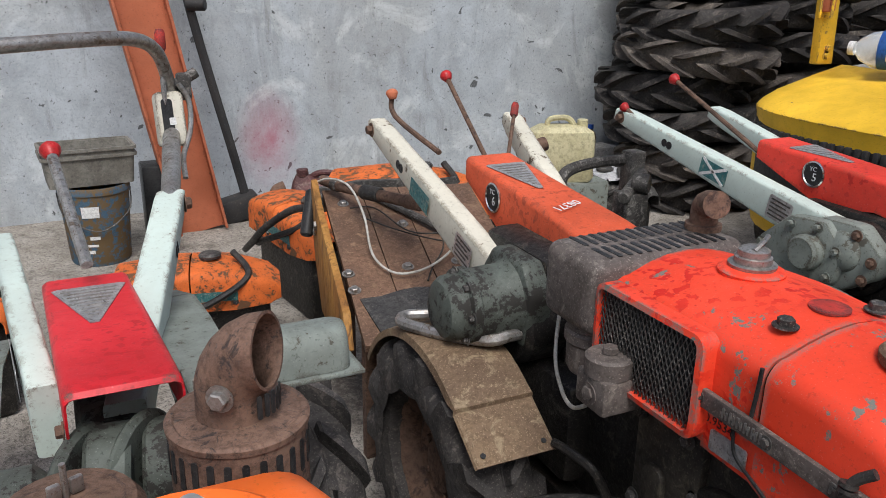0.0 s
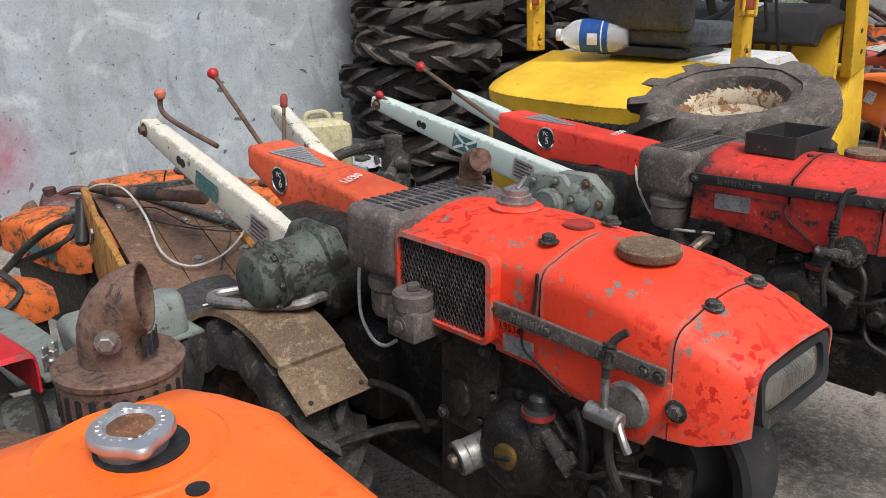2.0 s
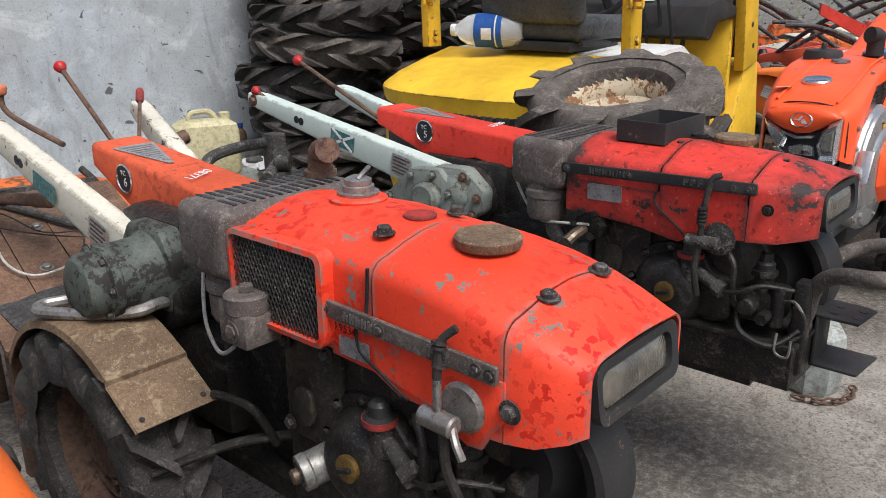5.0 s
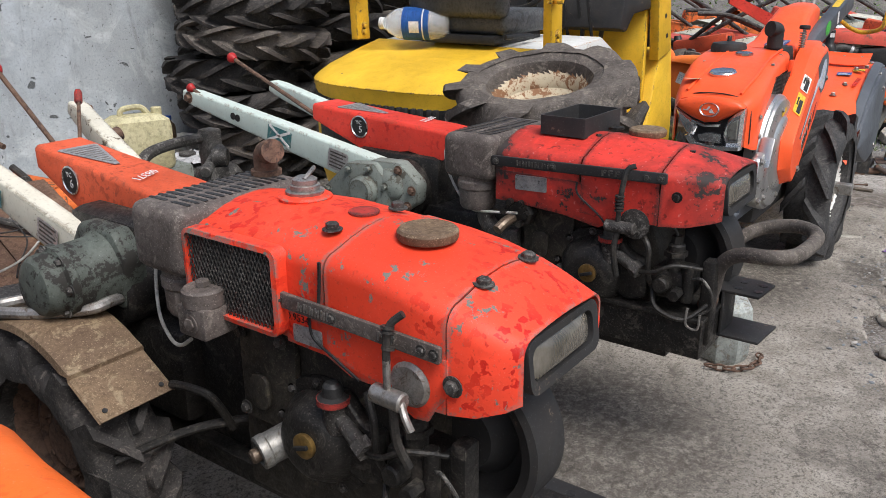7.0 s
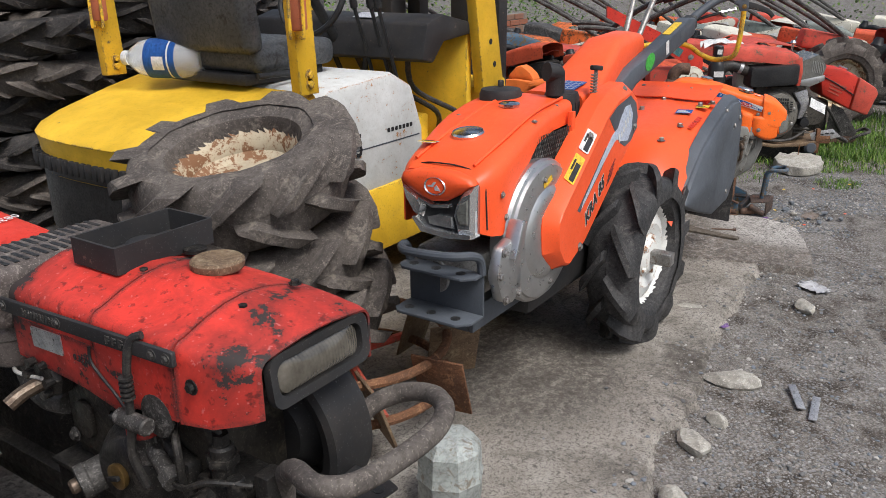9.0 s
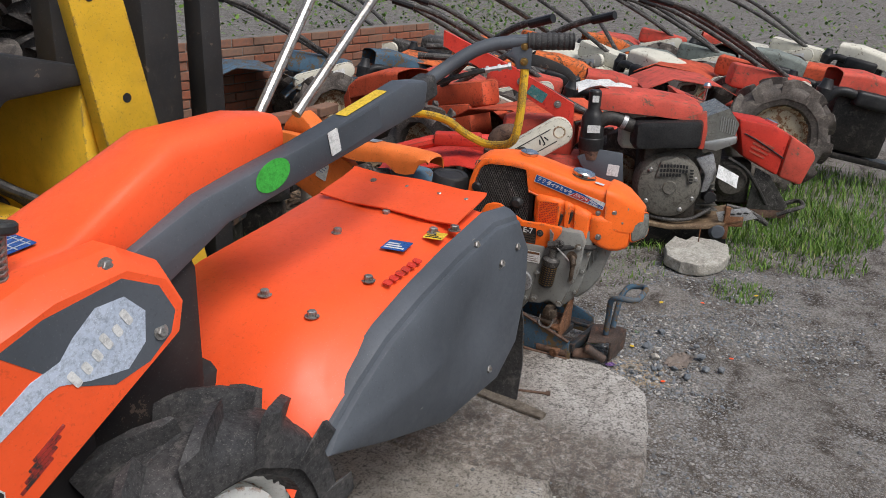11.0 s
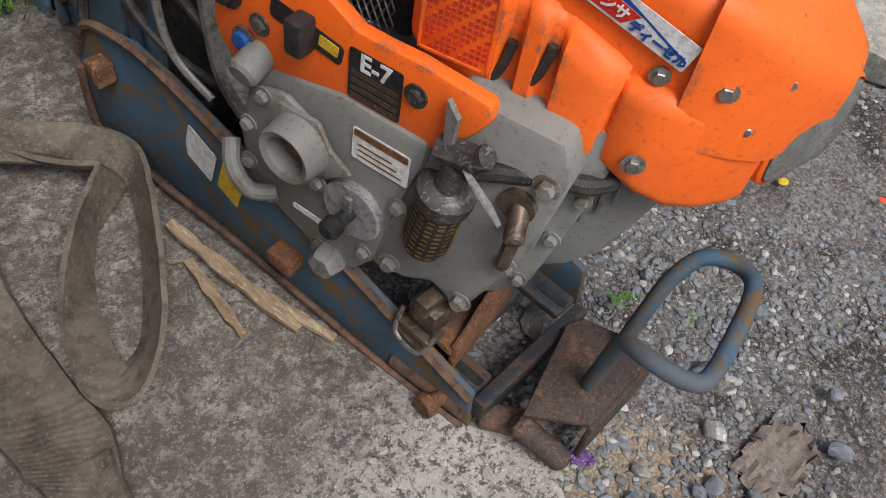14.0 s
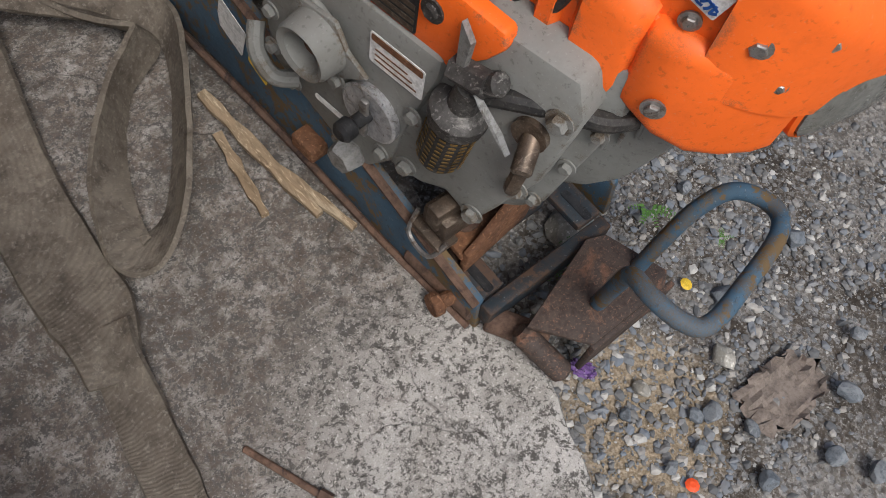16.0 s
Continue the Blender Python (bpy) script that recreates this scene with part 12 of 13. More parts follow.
    sticker(pot, (-0.425, -0.027, 0.552), (1, 0, 0), (0, 0, 1), 0.06, 0.036, PAPER_W, "label_plate", "dirty white label", 0.002, 0.003)
    sticker(pot, (-0.425, -0.003, 0.69), (1, 0, 0), (0, 0, 1), 0.03, 0.03, PAPER_W, "label_plate", "small white label", 0.002, 0.004)
    b = bm_()
    lathe(b, [(0, 0.40), (0.052, 0.40), (0.058, 0.445), (0, 0.445)], 24, pose(-0.425, 0.03, 0))
    part("pot_base", b, RUST, pot)
    b = bm_()
    box(b, (-0.28, 0.08, 0.44), (-0.10, 0.20, 0.635), 0.025, seg=3)
    part("small_tank", b, CREAM, T, "stained cream plastic tank")
    # hood and lamp
    b = bm_()
    shell(b, [[(x, y, z) for y, z in ((q0, zb), (q0, zt - 0.03), (q0 + 0.012, zt - 0.008), (q0 + 0.04, zt), (0.14, zt + 0.008), (0.24, zt), (0.268, zt - 0.008), (0.28, zt - 0.03), (0.28, zb))] for x, q0, zb, zt in ((-0.40, 0.02, 0.640, 0.720), (-0.30, 0.0, 0.632, 0.724), (-0.12, -0.012, 0.622, 0.712), (0.03, -0.015, 0.606, 0.690), (0.075, -0.012, 0.575, 0.668))], 0.005)
    rough(b, 0.002, 0.08)
    hd = part("hood", b, RED_FAR, T, "scuffed faded red hood", 40)
    b = bm_()
    prism(b, [(0.040, 0.640), (0.092, 0.655), (0.106, 0.560), (0.098, 0.475), (0.074, 0.475), (0.078, 0.56)], 0.03, F(0, 0.015, 0), 0.004)
    part("hood_flange", b, RED_FAR, hd)
    b = bm_()
    loft(b, [[(x, y, z) for x, z in ((0.095, 0.630), (0.195, 0.672), (0.250, 0.600), (0.235, 0.535), (0.106, 0.505))] for y in (-0.005, 0.29)])
    lp = part("headlamp", b, LENS_CLEAR, hd, "large cloudy wedge headlamp", 20)
    b = bm_()
    for k in range(7):
        prism(b, rrect(-0.002, 0.002, -0.035, 0.035, 0.001, 1), 0.002, F(0.165 + 0.011 * k, -0.0052, 0.600 - 0.003 * k))
    part("lens_rib", b, ALU_B, lp)
    b = bm_()
    prism(b, [(0.098, 0.512), (0.245, 0.545), (0.248, 0.510), (0.16, 0.470), (0.100, 0.478)], 0.31, F(0, 0.295, 0), 0.006)
    part("lamp_rim", b, ALU_B, lp, "silver lamp rim")
    b = bm_()
    prism(b, [(-0.49, 0.415), (-0.40, 0.455), (-0.275, 0.440), (-0.262, 0.300), (-0.35, 0.265), (-0.47, 0.375)], 0.012, F(0, -0.005, 0), 0.003)
    gp = part("belt_guard", b, CHARCOAL, T, "dark grey belt guard plate")
    sticker(gp, (-0.315, -0.0185, 0.355), (1, 0, -0.1), (0, 0, 1), 0.055, 0.055, PAPER_W, "caution_label", "faded pink caution label")
    # chain case
    mc = face((-0.748, -0.06, 0.436), (0.845, 0, 0.534), (-0.534, 0, 0.845))
    b = bm_()
    prism(b, rrect(-0.252, 0.252, -0.068, 0.068, 0.066, 9), 0.055, mc @ pose(0, 0, -0.055), 0.008)
    cc = part("chain_case", b, CREAM, T, "cream oval chain case with rust", 40)
    b = bm_()
    for x0, x1, y0, y1 in ((-0.16, 0.16, 0.030, 0.034), (-0.16, 0.16, -0.034, -0.030)):
        prism(b, rrect(x0, x1, y0, y1, 0.0008, 1), 0.0012, mc)
    part("case_line", b, INK_SHADE, cc)
    b = bm_()
    for x in (-0.19, 0.19):
        lathe(b, [(0.022, 0.0), (0.026, 0.0025), (0.030, 0.0), (0.026, -0.002), (0.022, 0.0)], 24, mc @ pose(x, 0, 0.0004))
    part("case_ring", b, CREAMRIM, cc)
    words("\u5927", 0.05, INK_SHADE, cc, mc @ pose(-0.085, 0, 0.001), "case_lettering", 0.0004, "CENTER", 0, 0.001)
    words("\u5c0f", 0.05, INK_SHADE, cc, mc @ pose(0.105, 0, 0.001), "case_lettering", 0.0004, "CENTER", 0, 0.001)
    b = bm_()
    lathe(b, [(0, 0.034), (0.020, 0.032), (0.028, 0.020), (0.030, 0.0), (0, 0.0)], 22, mc @ pose(-0.01, 0, 0))
    part("case_knob", b, INK_SHADE, cc, "black rubber knob")
    arc = [(-0.95, 0.19), (-0.90, 0.27), (-0.83, 0.325), (-0.74, 0.365), (-0.62, 0.378), (-0.50, 0.362), (-0.40, 0.322), (-0.33, 0.276), (-0.292, 0.238)]
    b = bm_()
    shell(b, [[(x, y, z + dz) for y, dz in ((-0.16, -0.022), (-0.155, 0.0), (-0.08, 0.006), (0.0, 0.0))] for x, z in arc], 0.004)
    part("mudguard", b, RED_FAR, T, "red sheet mudguard", 40)
    wheel(T, (-0.63, -0.085, 0.155), (0, -1, 0), 0.195, 0.15, 0.09, RUBBER_TAN, CREAMRIM, 9, 0.036, 0.06)
    wheel(T, (-0.63, 0.42, 0.155), (0, 1, 0), 0.195, 0.15, 0.09, RUBBER_TAN, CREAMRIM, 9, 0.036, 0.06)
    b = bm_()
    box(b, (-0.95, 0.04, 0.12), (-0.36, 0.26, 0.40), 0.04)
    box(b, (-0.85, 0.07, 0.38), (-0.50, 0.23, 0.58), 0.04)
    part("gearbox", b, RED_FAR, T, "red gearbox housing")
    # red handle beam and the flat rotary deck behind
    b = bm_()
    loft(b, [[(x, y, z + d) for y, d in ((0.02, -w), (0.07, -w), (0.07, w), (0.02, w))] for x, z, w in ((-0.52, 0.60, 0.055), (-0.80, 0.76, 0.05), (-1.15, 0.94, 0.035))])
    hb = part("handle_beam", b, RED_COVER, T, "red pressed handle beam", 30)
    sticker(hb, (-0.70, 0.0190, 0.700), (0.87, 0, -0.5), (0.5, 0, 0.87), 0.09, 0.05, TEALINK, "model_label", "teal and white label")
    b = bm_()
    for x, z in ((-0.60, 0.655), (-0.78, 0.755)):
        hexa(b, (x, 0.02, z), (0, -1, 0), 0.012, 0.012)
    part("bolt", b, STEEL, hb)
    b = bm_()
    shell(b, [[(x, y, z + 0.012 * math.sin(y * 14)) for y in (-0.14, 0.0, 0.14, 0.28, 0.42)] for x, z in ((-0.90, 0.36), (-1.05, 0.39), (-1.30, 0.36), (-1.48, 0.26))], 0.006)
    part("rotary_cover", b, RED_COVER, T, "flat red rotary cover", 40)
    b = bm_()
    tube(b, [(-1.45, -0.02, 0.38), (-1.15, 0.02, 0.46), (-0.90, 0.05, 0.46)], 0.03, 10)
    box(b, (-1.18, -0.03, 0.44), (-0.95, 0.05, 0.50), 0.01)
    part("depth_arm", b, RED_COVER, T, "bright red depth arm")
    # bits ahead of the engine
    b = bm_()
    prism(b, [(0.20, 0.17), (0.34, 0.20), (0.40, 0.15), (0.30, 0.12), (0.22, 0.125)], 0.006, F(0, -0.01, 0), 0.001)
    fb = part("front_bracket", b, TINPL, T, "rust-edged perforated bracket")
    b = bm_()
    for k in range(4):
        prism(b, rrect(-0.012, 0.012, -0.004, 0.004, 0.003, 2), 0.001, F(0.245 + 0.032 * k, -0.0164, 0.160 + 0.004 * k))
    part("slot", b, INK_SHADE, fb)
    b = bm_()
    box(b, (0.24, -0.03, 0.04), (0.265, 0.0, 0.20), 0.004)
    box(b, (0.24, -0.03, 0.105), (0.33, -0.022, 0.155), 0.003)
    part("stand_leg", b, RUSTO, T, "rusty stand")
    b = bm_()
    lathe(b, [(0, 0.02), (0.03, 0.018), (0.042, 0.0), (0, 0.0)], 18, F(0.215, -0.02, 0.075))
    part("rubber_foot", b, CHARCOAL, T)
    b = bm_()
    shell(b, [[Vector((0.235, 0.0, 0.345)) + Vector((1, 0, -0.5)).normalized() * u + Vector((0.25, 0.45, 1)).normalized() * v + Vector((0, -0.008 * math.sin(u * 70 + v * 50), 0)) for u in (-0.06, -0.03, 0.0, 0.03, 0.055)] for v in (-0.03, -0.01, 0.012, 0.03)], 0.0012)
    part("paper_tag", b, PAPER_W, en, "crumpled white paper tag")
    b = bm_()
    shell(b, [[(-0.50 + 0.26 * u, 0.10 + 0.14 * v, 0.742 + 0.022 * math.sin(5 * u + 7 * v) - 0.05 * abs(u - 0.5) - 0.06 * max(0, 0.25 - v)) for u in (0, 0.2, 0.4, 0.6, 0.8, 1)] for v in (0, 0.25, 0.5, 0.75, 1)], 0.0015)
    part("plastic_wrap", b, PAPER_W, hd, "crumpled white plastic film", 25)
    b = bm_()
    tube(b, [(0.30, 0.06, 0.16), (0.42, 0.05, 0.13), (0.47, 0.06, 0.10), (0.47, 0.16, 0.10), (0.40, 0.18, 0.13), (0.30, 0.18, 0.15)], 0.012, 8)
    part("front_loop", b, IRON, T)
    return T


def far_box_tractor():
    """The red tractor with a long box nose, its nose dropped to the grass."""
    M = Matrix.Translation((7.01, 0.845, 0)) @ Matrix.Rotation(radians(-60), 4, "Z")
    T = thing("walking_tractor", "sun-bleached red walking tractor with box nose, in grass", "tractor", M, "tractors across the yard")
    F = lambda x, y, z: face((x, y, z), (1, 0, 0), (0, 0, 1))
    b = bm_()
    prism(b, [(0.38, 0.545), (0.56, 0.520), (0.66, 0.470), (0.625, 0.245), (0.425, 0.345)], 0.26, F(0, 0.27, 0), 0.018)
    hd = part("hood", b, RED_COVER, T, "red box hood", 35)
    b = bm_()
    prism(b, [(0.664, 0.468), (0.79, 0.392), (0.812, 0.355), (0.756, 0.198), (0.630, 0.243)], 0.264, F(0, 0.272, 0), 0.018)
    part("nose", b, RED_FAR, hd, "bleached orange nose", 35)
    b = bm_()
    tube(b, [(0.42, 0.006, 0.47), (0.50, 0.006, 0.43), (0.64, 0.006, 0.345)], 0.004, 6)
    part("seam", b, INK_SHADE, hd)
    b = bm_()
    for k in range(4):
        prism(b, rrect(-0.060, 0.060 - 0.01 * k, -0.005, 0.005, 0.002, 1), 0.0025, F(0.530 - 0.006 * k, 0.0098, 0.420 - 0.022 * k) @ pose(0, 0, 0, 0, 0, -24))
    part("raised_mark", b, RED_FAR, hd)
    b = bm_()
    lathe(b, [(0, 0), (0.036, 0), (0.038, 0.012), (0.030, 0.018), (0, 0.018)], 26, pose(0.585, 0.13, 0.508, 0, 22, 0))
    part("fuel_cap", b, CHROME, hd, "round chromed cap")
    b = bm_()
    prism(b, [(0.03, 0.680), (0.36, 0.552), (0.405, 0.415), (0.10, 0.55)], 0.25, F(0, 0.27, 0), 0.02)
    rh = part("rear_hood", b, RED_FAR, T, "worn red rear hood with vents", 35)
    b = bm_()
    for k in range(5):
        prism(b, rrect(-0.035, 0.035, -0.006, 0.006, 0.004, 2), 0.002, face((0.12 + 0.022 * k, 0.12, 0.647 - 0.0085 * k), (0, 1, 0), (1, 0, -0.39)))
    part("vent_slot", b, INK_SHADE, rh)
    b = bm_()
    cyl(b, (0.22, 0.15, 0.60), (0.23, 0.15, 0.68), 0.008, n=8)
    lathe(b, [(0, 0), (0.018, 0.004), (0.022, 0.016), (0.014, 0.03), (0, 0.033)], 16, pose(0.23, 0.15, 0.675))
    part("cap_lever", b, CHROME, rh)
    b = bm_()
    box(b, (0.30, 0.09, 0.06), (0.52, 0.25, 0.30), 0.03)
    box(b, (0.02, 0.07, 0.10), (0.34, 0.24, 0.50), 0.03)
    cyl(b, (0.40, 0.04, 0.20), (0.40, 0.12, 0.20), 0.085, n=24, soft=0.015)
    rough(b, 0.006, 0.07)
    part("engine_block", b, DUSTY, T, "dusty dark engine")
    b = bm_()
    prism(b, [(0.50, 0.05), (0.70, 0.045), (0.72, 0.07), (0.60, 0.24), (0.52, 0.28)], 0.012, F(0, 0.06, 0), 0.003)
    part("front_stay", b, IRON, T, "grey steel front stay")
    b = bm_()
    tube(b, [(0.36, 0.03, 0.33), (0.46, 0.02, 0.27), (0.54, 0.03, 0.17), (0.60, 0.05, 0.08)], 0.010, 8)
    part("drain_hose", b, HOSE, T)
    b = bm_()
    box(b, (-0.45, 0.06, 0.14), (0.05, 0.23, 0.46), 0.03)
    part("gearbox", b, RED_FAR, T)
    b = bm_()
    for y in (0.05, 0.20):
        box(b, (-0.10, y, 0.0), (0.72, y + 0.03, 0.05), 0.004)
    part("chassis_beam", b, RUST, T)
    for y, d in ((-0.10, -1), (0.40, 1)):
        wheel(T, (-0.25, y, 0.23), (0, d, 0), 0.265, 0.15, 0.14, RUBBER_TAN, CREAMRIM, 11, 0.036, 0.045)
    b = bm_()
    tube(b, [(0.66, 0.02, 0.03), (0.72, 0.01, 0.06), (0.79, 0.02, 0.085), (0.80, 0.13, 0.085), (0.74, 0.15, 0.06), (0.66, 0.14, 0.03)], 0.012, 8)
    part("front_loop", b, IRON, T)
    b = bm_()
    for s_ in (-1, 1):
        tube(b, [(-0.35, 0.14, 0.50), (-0.70, 0.14 + 0.12 * s_, 0.66), (-1.05, 0.14 + 0.24 * s_, 0.80), (-1.30, 0.14 + 0.25 * s_, 0.82)], 0.017, 10)
    part("handlebar", b, IRON, T, "tubular handlebar")
    return T


def brick_wall():
    """A low, broken brick wall at the yard's far side, brick by brick in its near stretch."""
    W = thing("wall_east", "low broken brick wall behind the machines", "wall", pose(0, 0, 0), kind="structure")
    core = bm_()
    box(core, (4.9, 4.05, -0.1), (9.5, 4.18, 0.70))
    part("mortar_core", core, MORTAR, W)
    b = bm_()
    box(b, (-0.098, -0.012, -0.028), (0.098, 0.03, 0.028), 0.004, seg=1)
    me = mesh_of("brick", b, BRICK)
    rnd = random.Random(8)
    for r in range(11):
        for k in range(22):
            o = new("brick", me)
            o.parent = W
            o.matrix_basis = pose(5.0 + 0.205 * k + (0.1 if r % 2 else 0), 4.05 + rnd.uniform(-0.006, 0.006), 0.03 + 0.064 * r, 0, 0, rnd.uniform(-1.5, 1.5))


def brick_heap():
    """Tumbled bricks, a black drain pipe, dead leaves and film behind the dismantled tractor."""
    b = bm_()
    box(b, (-0.105, -0.05, -0.03), (0.105, 0.05, 0.03), 0.006, seg=1)
    me = mesh_of("brick", b, BRICK)
    rnd = random.Random(18)
    for r in range(6):
        for k in range(8 - r // 2):
            o = new("brick", me)
            o.matrix_world = pose(5.62 + 0.222 * k + 0.11 * (r % 2) + rnd.uniform(-0.015, 0.015), 3.0 + rnd.uniform(-0.03, 0.03) + 0.02 * r, 0.01 + 0.063 * r, rnd.uniform(-2, 2), rnd.uniform(-2, 2), rnd.uniform(-9, 9))
            tagged(o, "loose weathered red brick in a rough stack", "brick", "stacked loose bricks")
    b = bm_()
    tube(b, [(5.75, 2.37, 0.17), (6.0, 2.36, 0.20), (6.55, 2.34, 0.24), (7.0, 2.33, 0.26)], 0.05, 16)
    solid("drain_pipe", b, HOSE, "black corrugated drain pipe lying across the scrap", "pipe")
    b = bm_()
    box(b, (5.9, 2.30, -0.02), (6.05, 2.42, 0.15), 0.02)
    solid("concrete_block", b, STONE, "broken concrete block propping a pipe", "block")
    b = bm_()
    box(b, (6.80, 2.26, -0.02), (6.98, 2.40, 0.21), 0.02)
    solid("concrete_block", b, STONE, "broken concrete block propping a pipe", "block")
    rng = random.Random(31)
    vs, fs = [], []
    for _ in range(2600):
        x, y = rng.uniform(5.4, 7.0), rng.uniform(2.15, 2.95)
        z = terrain(x, y) + 0.16 * max(0.0, (y - 2.3) / 0.65) * rng.random()
        a, e, s_ = rng.uniform(0, 6.28), rng.uniform(-0.5, 0.5), rng.uniform(0.02, 0.05)
        d = Vector((math.cos(a), math.sin(a), e)) * s_
        w = Vector((-math.sin(a), math.cos(a), rng.uniform(-0.4, 0.4))) * s_ * 0.35
        c, n = Vector((x, y, z)), len(vs)
        vs += [c - d, c + w, c + d, c - w]
        fs.append((n, n + 1, n + 2, n + 3))
    me = bpy.data.meshes.new("dead_leaves")
    me.from_pydata([tuple(v) for v in vs], [], fs)
    me.materials.append(FENDER)
    tagged(new("dead_leaves", me), "brown dead leaves heaped over scrap", "leaves", kind="stuff")


def brick_mat():
    m, nt, b = mat("old_brick", 0.9, 0, 0.2)
    v = coords(nt)
    oi = nt.nodes.new("ShaderNodeObjectInfo")
    col = mix(nt, oi.outputs["Random"], (0.30, 0.10, 0.055), (0.22, 0.13, 0.09))
    col = mix(nt, ramp(nt, noise_(nt, v, 40, 6, 0.7), (0.45, 0.0), (0.75, 0.8)), col, (0.12, 0.10, 0.085))
    nt.links.new(col, b.inputs["Base Color"])
    bump(nt, b, noise_(nt, v, 70, 5, 0.7), 0.5, 0.004)
    return m


BRICK = brick_mat()
MORTAR = stuff("grey_mortar", (0.22, 0.20, 0.18), (0.15, 0.14, 0.12), None, 0.95, 0, 1, 0.5, 0.004, 9, 60)

steel_column()
oil_bucket()
old_engine((0.45, 2.40, 0.0), 78, scale=0.86)
old_engine((0.885, 2.74, 0.0), 8, scale=0.97)
old_engine((1.36, 2.86, 0.0), 60, scale=1.12)
old_engine((-0.25, 2.45, 0.0), 15)
old_engine((1.55, 2.55, 0.02), 30, ORANGE_OLD, 1.0)
old_muffler((0.885, 3.24, 0.0), 0.045, 0.23)
old_muffler((1.62, 2.40, 0.40))
old_engine((2.20, 2.78, 0.0), 25, IRON, 0.95, "grey scrap engine under a torn bag")
junk_pile()
jerry_can()
rear_decks()
wall_rubbish()
round_weight()
far_recoil_tractor()
far_box_tractor()
far_tractor(pose(8.6, 0.18, 0.0, 0, 0, 30), RED_FAR, "faded red walking tractor with large cream-rimmed wheels at the back", False, 0.35)
far_tractor(pose(7.0, 2.6, 0.0, 0, 0, 170), ORANGE_DULL, "weathered orange walking tractor turned away")
far_tractor(pose(7.9, 1.55, 0.0, 0, 0, 25), RED_FAR, "faded red walking tractor at the back of the yard")
for x, y, a, c in ((8.6, 2.3, 25, ORANGE_OLD), (9.5, 0.5, 8, ORANGE_DULL), (9.4, 1.8, -20, CREAM), (10.4, 1.1, 15, GREEN), (7.8, 3.3, 60, BLUE_OLD), (9.0, 3.6, 10, IRON), (10.6, 2.8, 40, ORANGE_OLD), (11.6, 0.6, 0, CREAM), (11.8, 2.0, 20, RED_FAR)):
    far_tractor(pose(x, y, 0.0, 0, 0, a), c, "weathered walking tractor crowded at the yard's far end")
brick_wall()
brick_heap()
old_engine((4.95, 2.10, -0.02), 100, BLUE_GRIME, 0.9, "grimy dark engine lying in the grass")
old_engine((5.42, 2.32, -0.02), 40, GRIME, 0.85, "black oily scrap engine lying in the grass")


# ---- loose stones, grass, straps and litter on the ground ----
def stone_mat():
    m, nt, b = mat("crushed_stone", 0.85, 0, 0.3)
    g = nt.nodes.new("ShaderNodeNewGeometry")
    v = coords(nt)
    col = ramp(nt, g.outputs["Random Per Island"], (0.0, (0.10, 0.105, 0.11)), (0.35, (0.19, 0.19, 0.185)), (0.6, (0.16, 0.185, 0.215)), (0.82, (0.30, 0.28, 0.25)), (1.0, (0.46, 0.45, 0.42)))
    col = mix(nt, ramp(nt, noise_(nt, v, 120, 4, 0.7), (0.4, 0.0), (0.8, 0.5)), col, (0.14, 0.12, 0.10))
    nt.links.new(col, b.inputs["Base Color"])
    return m


CRUSHED = stone_mat()
ICO_V = [(0, 0, 1), (0.89, 0, 0.45), (0.28, 0.85, 0.45), (-0.72, 0.53, 0.45), (-0.72, -0.53, 0.45), (0.28, -0.85, 0.45), (0.72, 0.53, -0.45), (-0.28, 0.85, -0.45), (-0.89, 0, -0.45), (-0.28, -0.85, -0.45), (0.72, -0.53, -0.45), (0, 0, -1)]
ICO_F = [(0, 1, 2), (0, 2, 3), (0, 3, 4), (0, 4, 5), (0, 5, 1), (1, 6, 2), (2, 7, 3), (3, 8, 4), (4, 9, 5), (5, 10, 1), (6, 7, 2), (7, 8, 3), (8, 9, 4), (9, 10, 5), (10, 6, 1), (11, 7, 6), (11, 8, 7), (11, 9, 8), (11, 10, 9), (11, 6, 10)]


def gravel(name, spots, label, seed):
    """Many small broken stones as one mesh. spots: (x0, x1, y0, y1, count, least size, most size)."""
    rng = np.random.default_rng(seed)
    iv, fa = np.array(ICO_V), np.array(ICO_F)
    vs, fs, n = [], [], 0
    for x0, x1, y0, y1, count, s0, s1 in spots:
        for _ in range(count):
            x, y = rng.uniform(x0, x1), rng.uniform(y0, y1)
            if noise.noise(Vector((x * 2.1, y * 2.1, seed))) < -0.02 + 0.35 * rng.uniform(-1, 1):
                continue
            if on_concrete(x, y) and rng.uniform() > (0.45 if x < 4.9 and y < pad_edge(x) + 0.10 else 0.05):
                continue
            s = s0 + (s1 - s0) * rng.uniform() ** 4.0
            sh = iv * rng.uniform(0.62, 1.15, (12, 1)) * s * np.array([rng.uniform(0.8, 1.3), rng.uniform(0.6, 1.0), rng.uniform(0.45, 0.8)])
            a = rng.uniform(0, 6.28)
            c, q = math.cos(a), math.sin(a)
            sh = sh @ np.array([[c, q, 0], [-q, c, 0], [0, 0, 1]])
            z = (0.0 if on_concrete(x, y) else terrain(x, y)) + s * 0.12
            vs.append(sh + np.array([x, y, z]))
            fs.append(fa + n)
            n += 12
    me = bpy.data.meshes.new(name)
    me.from_pydata(np.concatenate(vs).tolist(), [], np.concatenate(fs).tolist())
    me.materials.append(CRUSHED)
    return tagged(new(name, me), label, "gravel", kind="stuff")


def on_concrete(x, y):
    if x < 4.95 and y > pad_edge(x) and x < 4.9:
        return True
    return 4.35 < x < 5.27 and y > 0.05 and inside(x, y)


